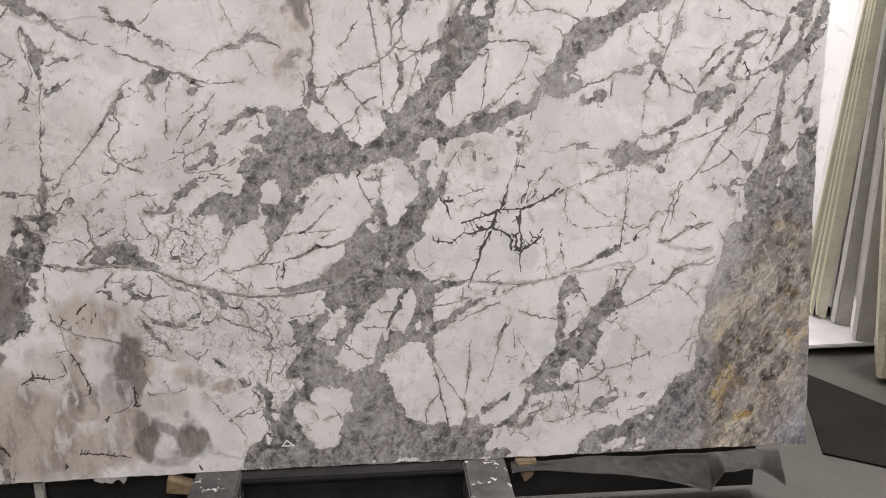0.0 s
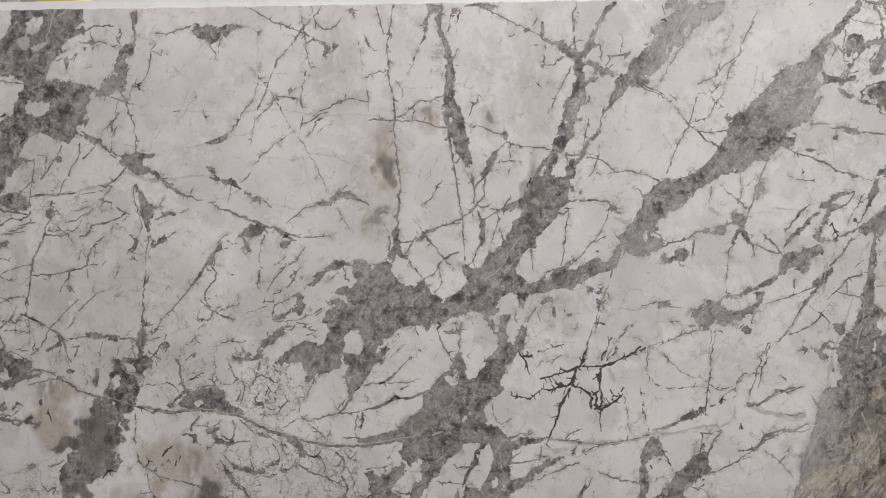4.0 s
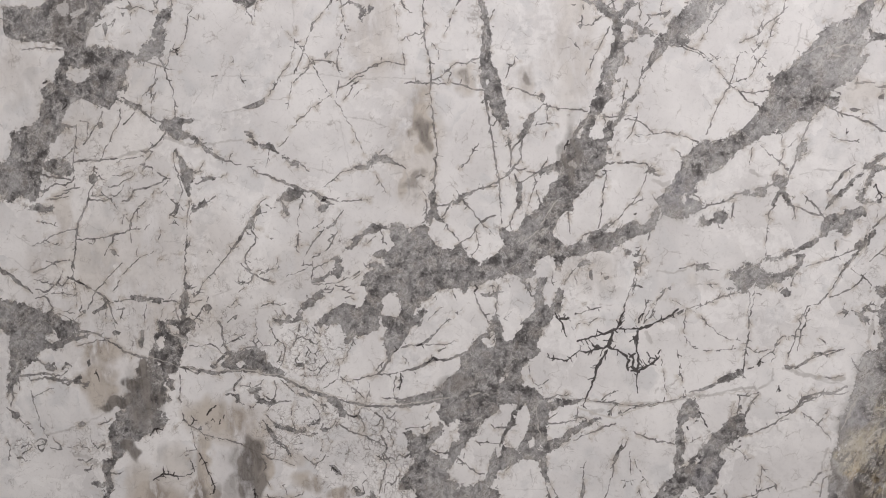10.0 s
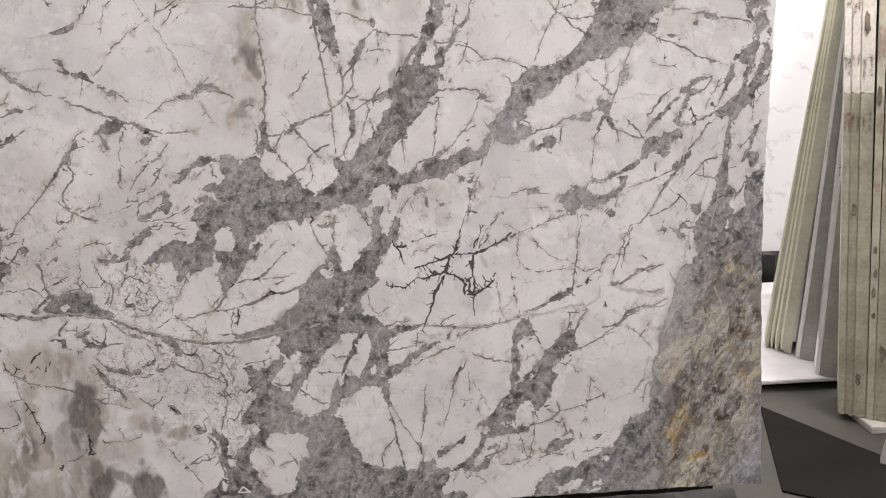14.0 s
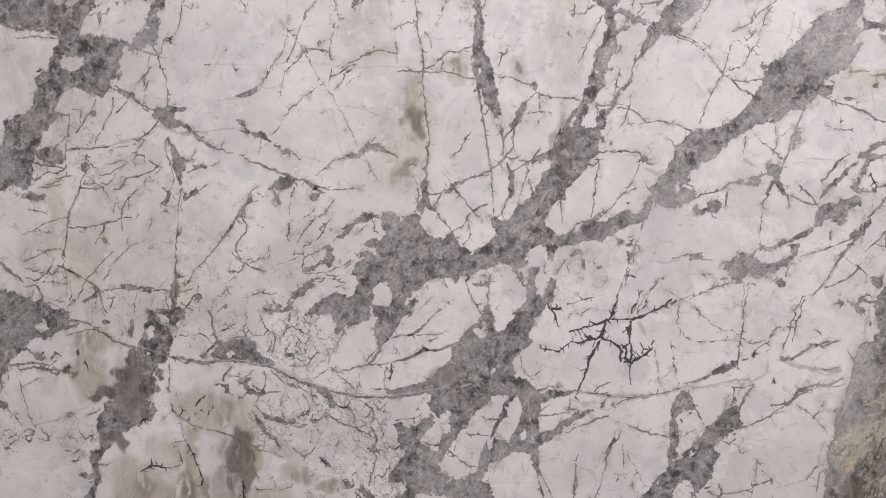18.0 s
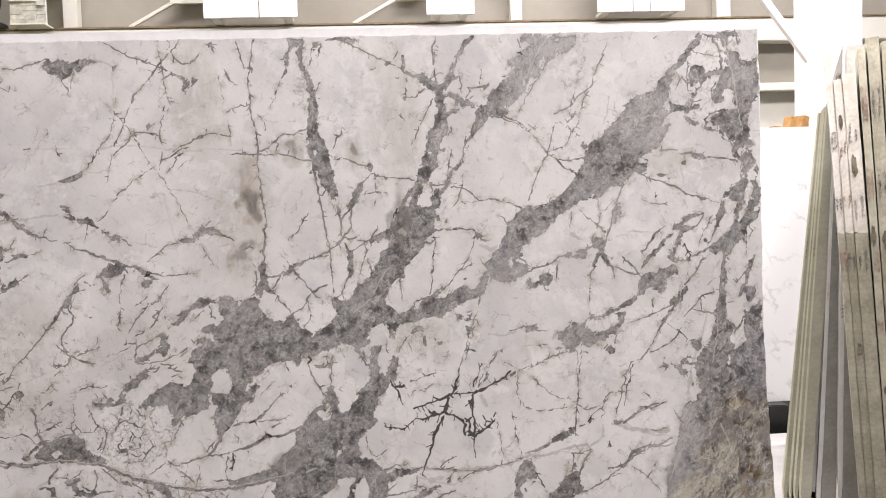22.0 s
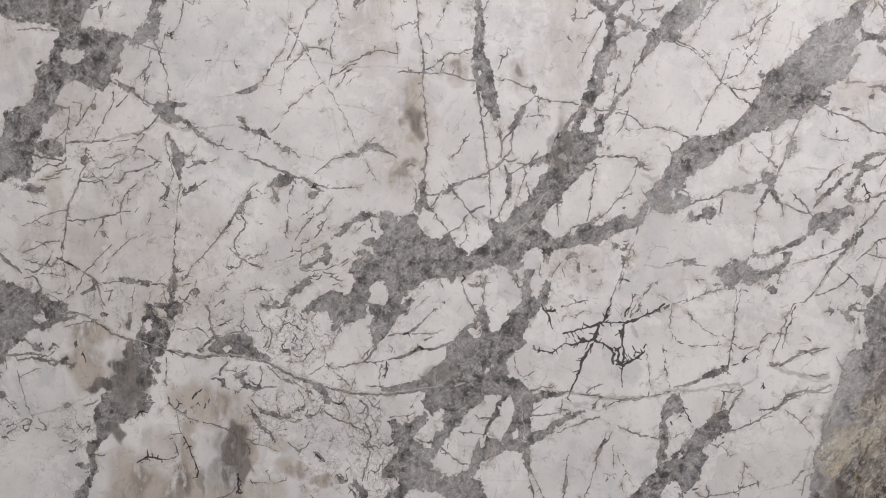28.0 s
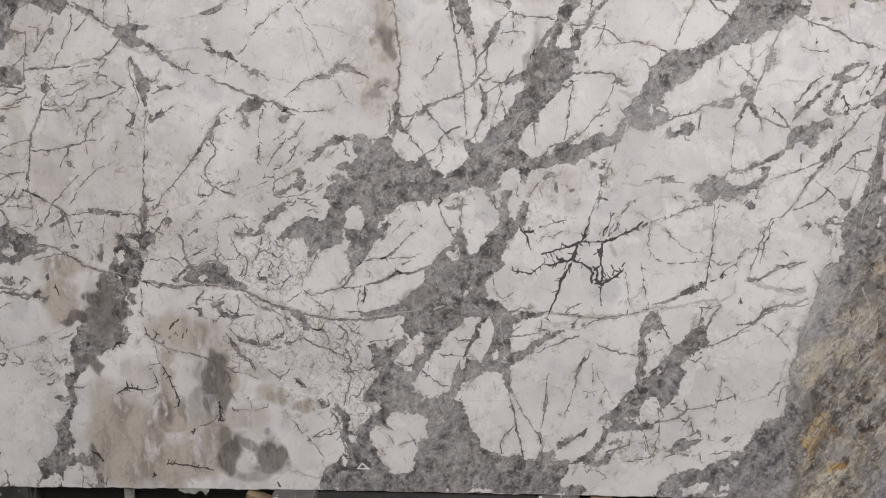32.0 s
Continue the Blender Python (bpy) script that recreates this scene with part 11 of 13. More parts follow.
crack(GREY, (0.419, 0.919, 7.0), (0.422, 0.889, 5.2), (0.418, 0.855, 5.2), (0.421, 0.822, 5.2))
crack(GREY, (0.438, 0.919, 5.2), (0.431, 0.885, 5.2), (0.425, 0.859, 5.2))
crack(GREY, (0.265, 0.995, 7.0), (0.284, 0.992, 10.4), (0.308, 0.982, 8.7), (0.334, 0.979, 5.2))
patch((0.265, 0.999), (0.285, 0.999), (0.301, 0.989), (0.284, 0.982), (0.264, 0.978))
crack(FAINT, (0.151, 0.978, 8.7), (0.201, 0.972, 8.7), (0.235, 0.982, 8.7))
crack(GREY, (0.218, 0.985, 5.2), (0.241, 0.992, 7.0), (0.261, 0.999, 8.7))
crack(GREY, (0.300, 0.938, 5.2), (0.327, 0.938, 7.0))
crack(GREY, (0.266, 0.864, 3.5), (0.293, 0.878, 5.2), (0.316, 0.888, 7.0), (0.340, 0.902, 7.0), (0.366, 0.908, 7.0), (0.392, 0.915, 7.0))
crack(GREY, (0.273, 0.844, 3.5), (0.293, 0.831, 5.2))
crack(FAINT, (0.261, 0.938, 5.2), (0.284, 0.938, 5.2))
patch((0.280, 1.147), (0.303, 1.130), (0.319, 1.140), (0.313, 1.153), (0.333, 1.160), (0.346, 1.150), (0.359, 1.140), (0.349, 1.123), (0.329, 1.116), (0.316, 1.123), (0.302, 1.106), (0.283, 1.116), (0.273, 1.133))
crack(GREY, (0.346, 1.170, 5.2), (0.339, 1.150, 7.0))
crack(GREY, (0.373, 1.180, 10.4), (0.369, 1.157, 10.4), (0.362, 1.130, 7.0))
crack(GREY, (0.329, 1.120, 3.5), (0.332, 1.099, 3.5))
island((0.290, 1.157), (0.313, 1.167), (0.323, 1.147), (0.303, 1.137))
crack(GREY, (0.531, 0.952, 3.5), (0.534, 0.956, 3.5))
crack(GREY, (0.580, 0.989, 5.2), (0.606, 0.999, 7.0), (0.629, 1.006, 7.0), (0.655, 1.016, 7.0), (0.678, 1.022, 7.0), (0.701, 1.032, 7.0), (0.721, 1.039, 7.0))
shard((0.663, 1.062), (0.669, 1.066), (0.669, 1.032), (0.662, 1.042))
crack(GREY, (0.652, 1.012, 8.7), (0.668, 1.019, 8.7))
crack(FAINT, (0.679, 1.072, 5.2), (0.711, 1.062, 5.2))
patch((0.694, 0.983), (0.687, 0.996), (0.701, 1.009), (0.714, 1.026), (0.727, 1.042), (0.734, 1.059), (0.747, 1.082), (0.760, 1.099), (0.777, 1.105), (0.770, 1.085), (0.757, 1.066), (0.746, 1.042), (0.730, 1.022), (0.717, 1.006), (0.707, 0.989))
shard((0.718, 1.052), (0.734, 1.072), (0.744, 1.066), (0.727, 1.039), (0.717, 1.032))
crack(PALE, (0.710, 1.002, 5.2), (0.737, 1.032, 5.2), (0.757, 1.062, 5.2))
crack(GREY, (0.770, 1.105, 13.9), (0.787, 1.119, 10.4), (0.800, 1.132, 10.4), (0.813, 1.155, 8.7), (0.826, 1.178, 7.0), (0.853, 1.195, 7.0))
crack(GREY, (0.700, 0.996, 8.7), (0.687, 0.979, 8.7), (0.677, 0.963, 8.7), (0.664, 0.939, 7.0), (0.650, 0.913, 7.0), (0.637, 0.899, 8.7), (0.624, 0.886, 7.0), (0.611, 0.879, 5.2), (0.588, 0.873, 5.2), (0.581, 0.856, 5.2), (0.571, 0.833, 5.2))
crack(FAINT, (0.687, 0.973, 8.7), (0.674, 0.943, 8.7), (0.654, 0.913, 7.0))
crack(GREY, (0.653, 0.899, 7.0), (0.676, 0.906, 7.0), (0.699, 0.920, 8.7), (0.719, 0.930, 7.0), (0.732, 0.939, 7.0), (0.742, 0.956, 7.0), (0.752, 0.973, 3.5))
crack(GREY, (0.710, 0.986, 7.0), (0.726, 0.973, 7.0), (0.745, 0.963, 7.0), (0.758, 0.950, 7.0), (0.770, 0.933, 7.0))
patch((0.770, 0.933), (0.786, 0.930), (0.806, 0.936), (0.819, 0.943), (0.812, 0.920), (0.808, 0.897), (0.796, 0.903), (0.783, 0.913))
crack(GREY, (0.765, 1.006, 7.0), (0.775, 1.019, 7.0), (0.788, 1.029, 7.0), (0.805, 1.046, 7.0), (0.818, 1.066, 7.0), (0.831, 1.072, 7.0), (0.847, 1.075, 8.7), (0.863, 1.079, 7.0))
crack(GREY, (0.791, 1.029, 5.2), (0.817, 1.019, 7.0), (0.839, 1.016, 7.0), (0.859, 1.013, 7.0))
crack(GREY, (0.815, 1.062, 5.2), (0.820, 1.022, 5.2), (0.826, 1.003, 3.5))
crack(GREY, (0.777, 1.112, 3.5), (0.781, 1.139, 3.5), (0.784, 1.155, 3.5))
crack(GREY, (0.740, 0.857, 5.2), (0.753, 0.873, 7.0), (0.773, 0.880, 5.2), (0.792, 0.874, 3.5))
crack(GREY, (0.773, 0.890, 5.2), (0.756, 0.867, 7.0), (0.740, 0.850, 8.7))
patch((0.730, 0.847), (0.750, 0.854), (0.762, 0.840), (0.772, 0.831), (0.756, 0.824), (0.740, 0.834))
patch((0.865, 1.006), (0.875, 1.039), (0.882, 1.072), (0.893, 1.105), (0.903, 1.138), (0.896, 0.808), (0.787, 0.808), (0.794, 0.834), (0.788, 0.857), (0.798, 0.880), (0.815, 0.907), (0.838, 0.913), (0.848, 0.940), (0.851, 0.966), (0.868, 0.983))
crack(PALE, (0.871, 1.006, 5.2), (0.867, 0.956, 5.2), (0.857, 0.907, 5.2), (0.846, 0.857, 5.2))
crack(GREY, (0.887, 1.138, 8.7), (0.883, 1.089, 8.7), (0.878, 1.039, 10.4))
crack(FAINT, (0.858, 1.138, 7.0), (0.884, 1.172, 8.7))
crack(GREY, (0.685, 0.853, 8.7), (0.705, 0.857, 8.7), (0.695, 0.843, 7.0))
crack(GREY, (0.552, 0.823, 3.5), (0.571, 0.849, 5.2))
shard((0.100, 0.817), (0.107, 0.840), (0.117, 0.857))
crack(DARK, (0.097, 0.823, 7.0), (0.103, 0.843, 8.7), (0.113, 0.850, 7.0))
crack(GREY, (0.113, 0.854, 5.2), (0.120, 0.877, 5.2), (0.127, 0.891, 5.2))
crack(GREY, (0.160, 0.824, 7.0), (0.183, 0.837, 7.0), (0.207, 0.851, 8.7), (0.227, 0.861, 10.4))
shard((0.210, 0.854), (0.230, 0.864), (0.230, 0.854), (0.213, 0.844))
crack(GREY, (0.230, 0.861, 3.5), (0.260, 0.871, 5.2), (0.283, 0.878, 3.5))
crack(GREY, (0.197, 0.891, 3.5), (0.217, 0.881, 5.2), (0.240, 0.868, 5.2), (0.266, 0.854, 5.2))
crack(GREY, (0.130, 0.837, 5.2), (0.140, 0.857, 7.0), (0.150, 0.877, 5.2), (0.157, 0.897, 7.0), (0.171, 0.914, 7.0), (0.178, 0.928, 5.2))
crack(GREY, (0.161, 0.914, 7.0), (0.171, 0.918, 8.7))
shard((0.181, 0.928), (0.194, 0.935), (0.191, 0.921))
crack(GREY, (0.130, 0.884, 5.2), (0.140, 0.864, 5.2), (0.147, 0.837, 5.2), (0.153, 0.830, 5.2))
crack(GREY, (0.085, 1.005, 12.2), (0.101, 0.995, 13.9), (0.111, 1.002, 8.7))
shard((0.081, 0.998), (0.101, 1.002), (0.108, 0.992), (0.091, 0.985))
crack(GREY, (0.132, 1.107, 7.0), (0.125, 1.073, 7.0), (0.115, 1.039, 7.0), (0.105, 1.012, 8.7), (0.095, 0.988, 7.0), (0.088, 0.961, 7.0), (0.077, 0.931, 7.0), (0.067, 0.904, 7.0), (0.057, 0.877, 7.0), (0.050, 0.850, 7.0), (0.043, 0.823, 5.2))
crack(GREY, (0.119, 1.090, 7.0), (0.105, 1.056, 7.0), (0.095, 1.025, 8.7))
crack(GREY, (0.094, 0.955, 5.2), (0.084, 0.928, 5.2), (0.077, 0.904, 3.5))
crack(GREY, (0.087, 0.934, 7.0), (0.104, 0.931, 7.0), (0.114, 0.928, 3.5))
crack(PALE, (0.105, 1.032, 5.2), (0.101, 1.005, 5.2))
island((0.109, 1.080), (0.122, 1.090), (0.125, 1.069), (0.115, 1.039), (0.102, 1.039))
patch((0.051, 1.046), (0.068, 1.039), (0.088, 1.032), (0.095, 1.019), (0.078, 1.022), (0.058, 1.032))
crack(GREY, (0.088, 1.030, 7.0), (0.118, 1.022, 8.7), (0.125, 1.005, 7.0))
crack(FAINT, (0.118, 1.005, 10.4), (0.128, 1.022, 8.7))
shard((-0.010, 0.961), (0.007, 0.964), (0.011, 0.958), (-0.003, 0.951))
shard((-0.016, 0.975), (-0.010, 0.971), (-0.013, 0.964))
shard((-0.050, 0.978), (-0.043, 0.981), (-0.037, 0.954), (-0.040, 0.947), (-0.050, 0.958))
crack(GREY, (-0.118, 0.951, 7.0), (-0.107, 0.968, 7.0), (-0.097, 0.981, 7.0), (-0.090, 0.985, 5.2))
crack(GREY, (-0.104, 0.988, 5.2), (-0.101, 0.971, 5.2))
crack(GREY, (-0.125, 0.937, 5.2), (-0.114, 0.954, 5.2))
crack(GREY, (-0.091, 0.968, 3.5), (-0.087, 0.937, 5.2))
crack(DARK, (-0.139, 0.832, 10.4), (-0.125, 0.835, 10.4), (-0.112, 0.839, 8.7))
crack(GREY, (-0.145, 0.852, 5.2), (-0.135, 0.832, 8.7))
crack(GREY, (-0.091, 0.846, 7.0), (-0.068, 0.853, 5.2), (-0.041, 0.863, 7.0), (-0.014, 0.870, 3.5))
crack(GREY, (-0.081, 0.890, 3.5), (-0.061, 0.876, 5.2), (-0.044, 0.863, 5.2))
shard((-0.095, 0.849), (-0.085, 0.849), (-0.088, 0.842))
crack(GREY, (-0.051, 0.822, 5.2), (-0.034, 0.829, 5.2))
patch((-0.209, 0.947), (-0.196, 0.957), (-0.175, 0.957), (-0.182, 0.937), (-0.189, 0.916), (-0.186, 0.896), (-0.179, 0.879), (-0.172, 0.869), (-0.159, 0.879), (-0.155, 0.903), (-0.145, 0.923), (-0.135, 0.930), (-0.125, 0.917), (-0.125, 0.896), (-0.132, 0.879), (-0.135, 0.856), (-0.155, 0.849), (-0.169, 0.832), (-0.183, 0.815), (-0.261, 0.814), (-0.237, 0.835), (-0.220, 0.852), (-0.213, 0.879), (-0.220, 0.903), (-0.213, 0.927))
island((-0.176, 0.913), (-0.165, 0.937), (-0.158, 0.954), (-0.155, 0.930), (-0.162, 0.903), (-0.172, 0.883))
crack(GREY, (-0.158, 0.978, 7.0), (-0.162, 0.954, 8.7), (-0.155, 0.937, 7.0))
island((-0.186, 0.883), (-0.179, 0.896), (-0.176, 0.876), (-0.183, 0.869))
crack(GREY, (-0.237, 0.937, 7.0), (-0.226, 0.913, 7.0), (-0.216, 0.889, 7.0))
crack(GREY, (-0.230, 0.944, 7.0), (-0.223, 0.916, 7.0))
patch((-0.260, 0.960), (-0.243, 0.957), (-0.230, 0.937), (-0.223, 0.910), (-0.233, 0.927), (-0.250, 0.947))
crack(GREY, (-0.298, 0.947, 5.2), (-0.288, 0.930, 7.0))
crack(FAINT, (-0.278, 0.906, 3.5), (-0.288, 0.869, 3.5), (-0.302, 0.841, 3.5))
crack(GREY, (-0.329, 0.916, 5.2), (-0.322, 0.936, 7.0), (-0.325, 0.902, 10.4), (-0.332, 0.868, 8.7), (-0.329, 0.841, 7.0), (-0.339, 0.821, 8.7))
crack(GREY, (-0.373, 0.902, 7.0), (-0.353, 0.902, 8.7), (-0.329, 0.909, 8.7), (-0.308, 0.916, 5.2))
crack(GREY, (-0.339, 0.936, 5.2), (-0.336, 0.909, 5.2))
crack(GREY, (0.278, 1.883, 7.0), (0.287, 1.855, 7.0))
crack(GREY, (0.067, 1.756, 10.4), (0.050, 1.729, 8.7))
patch((0.904, 1.891), (0.959, 1.890), (0.965, 1.861), (0.963, 1.821), (0.969, 1.803), (0.987, 1.796), (1.010, 1.806), (1.011, 1.760), (1.012, 1.706), (1.007, 1.684), (0.996, 1.670), (0.987, 1.649), (0.978, 1.624), (0.980, 1.589), (0.986, 1.564), (0.996, 1.535), (0.987, 1.510), (0.997, 1.485), (1.010, 1.463), (1.012, 1.427), (1.014, 1.392), (1.015, 1.349), (1.006, 1.307), (0.994, 1.286), (0.975, 1.272), (0.966, 1.244), (0.972, 1.216), (0.966, 1.181), (0.964, 1.209), (0.955, 1.238), (0.936, 1.228), (0.924, 1.204), (0.912, 1.176), (0.905, 1.123), (0.895, 1.071), (0.890, 1.036), (0.900, 1.021), (0.895, 1.000), (0.909, 0.979), (0.922, 0.964), (0.903, 0.930), (0.866, 0.914), (0.860, 0.949), (0.874, 1.001), (0.884, 1.054), (0.893, 1.106), (0.900, 1.159), (0.906, 1.201), (0.877, 1.212), (0.859, 1.220), (0.890, 1.247), (0.916, 1.267), (0.925, 1.288), (0.937, 1.316), (0.950, 1.358), (0.925, 1.366), (0.900, 1.371), (0.915, 1.391), (0.938, 1.408), (0.957, 1.422), (0.963, 1.457), (0.953, 1.479), (0.947, 1.504), (0.948, 1.525), (0.942, 1.547), (0.924, 1.558), (0.910, 1.580), (0.893, 1.595), (0.875, 1.609), (0.873, 1.627), (0.891, 1.637), (0.921, 1.651), (0.947, 1.654), (0.955, 1.671), (0.943, 1.707), (0.925, 1.715), (0.909, 1.690), (0.897, 1.676), (0.886, 1.680), (0.895, 1.708), (0.901, 1.744), (0.913, 1.772), (0.928, 1.786), (0.922, 1.815), (0.920, 1.844))
island((0.937, 1.876), (0.958, 1.875), (0.960, 1.832), (0.949, 1.829), (0.939, 1.843))
island((0.967, 1.818), (0.974, 1.821), (0.966, 1.807))
island((0.951, 1.525), (0.962, 1.521), (0.957, 1.500), (0.950, 1.508))
island((0.974, 1.404), (0.986, 1.425), (0.993, 1.403), (0.983, 1.368), (0.967, 1.329), (0.947, 1.295), (0.948, 1.316), (0.965, 1.365))
island((0.993, 1.336), (1.004, 1.339), (1.003, 1.325), (0.992, 1.325))
island((0.955, 1.458), (0.963, 1.475), (0.958, 1.440))
island((0.979, 1.421), (0.997, 1.424), (0.998, 1.446), (0.984, 1.443))
crack(PALE, (0.922, 1.869, 7.0), (0.933, 1.815, 7.0), (0.944, 1.743, 7.0), (0.954, 1.654, 5.2), (0.965, 1.582, 5.2))
crack(GREY, (0.769, 1.513, 10.4), (0.798, 1.512, 15.7), (0.834, 1.507, 13.9), (0.859, 1.500, 7.0), (0.913, 1.494, 7.0), (0.949, 1.479, 8.7))
shard((0.782, 1.481), (0.794, 1.494), (0.792, 1.473))
crack(GREY, (0.906, 1.562, 7.0), (0.934, 1.540, 7.0), (0.947, 1.511, 7.0))
crack(GREY, (0.972, 1.287, 7.0), (0.989, 1.265, 7.0), (0.977, 1.237, 5.2))
crack(GREY, (0.970, 1.258, 7.0), (0.968, 1.209, 8.7))
crack(GREY, (0.933, 1.104, 7.0), (0.957, 1.132, 8.7), (0.972, 1.149, 7.0))
shard((0.973, 1.173), (0.988, 1.176), (0.983, 1.148))
crack(GREY, (0.968, 1.149, 7.0), (0.986, 1.138, 5.2))
patch((0.947, 1.086), (0.969, 1.099), (0.991, 1.088), (0.989, 1.056), (0.974, 1.043), (0.960, 1.065))
crack(FAINT, (0.959, 1.033, 24.4), (0.988, 1.032, 27.8))
patch((0.958, 1.015), (1.011, 1.048), (0.998, 0.750), (0.982, 0.716), (0.967, 0.769), (0.951, 0.822), (0.947, 0.875), (0.960, 0.927), (0.951, 0.963))
crack(GREY, (1.006, 0.960, 10.4), (0.974, 0.909, 12.2), (0.950, 0.875, 8.7))
crack(GREY, (1.008, 0.925, 8.7), (0.984, 0.891, 10.4))
crack(GREY, (0.953, 0.998, 10.4), (0.937, 0.970, 10.4), (0.922, 0.947, 8.7))
crack(GREY, (0.979, 0.997, 7.0), (0.969, 0.944, 8.7))
crack(GREY, (0.862, 0.844, 8.7), (0.851, 0.775, 10.4))
patch((0.861, 0.897), (0.903, 0.930), (0.920, 0.912), (0.899, 0.860), (0.879, 0.826), (0.913, 0.789), (0.967, 0.769), (1.002, 0.750), (0.997, 0.645), (0.967, 0.438), (0.681, 0.455), (0.695, 0.523), (0.724, 0.590), (0.736, 0.624), (0.756, 0.658), (0.784, 0.726), (0.804, 0.760), (0.813, 0.794), (0.826, 0.846), (0.842, 0.880))
island((0.764, 0.762), (0.789, 0.830), (0.805, 0.777), (0.778, 0.740))
crack(GREY, (0.722, 0.564, 10.4), (0.735, 0.597, 10.4), (0.743, 0.624, 8.7))
crack(PALE, (0.694, 0.506, 5.2), (0.715, 0.556, 5.2), (0.732, 0.607, 5.2))
crack(PALE, (0.794, 0.569, 5.2), (0.833, 0.560, 5.2))
crack(PALE, (0.764, 0.467, 7.0), (0.791, 0.500, 7.0), (0.816, 0.512, 7.0))
crack(PALE, (0.864, 0.670, 5.2), (0.880, 0.627, 5.2), (0.889, 0.606, 5.2))
crack(GREY, (0.868, 0.617, 10.4), (0.888, 0.651, 8.7))
crack(GREY, (0.864, 0.732, 8.7), (0.879, 0.746, 10.4))
crack(GREY, (0.897, 0.605, 7.0), (0.921, 0.586, 7.0))


def tint(*spots):
    """A soft stain made of spots (x, height, half width, half height, strength)."""
    field = np.zeros(GX.shape)
    for x, z, a, b, s in spots:
        w = window((x - 2 * a, x + 2 * a), (z - 2 * b, z + 2 * b), 0)
        r = ((WX[w] + BEND_X[w] - x) / a) ** 2 + ((WZ[w] + BEND_Z[w] - z) / b) ** 2
        field[w] = np.maximum(field[w], s * np.clip(1.35 - r, 0, 1) ** 1.2)
    return field


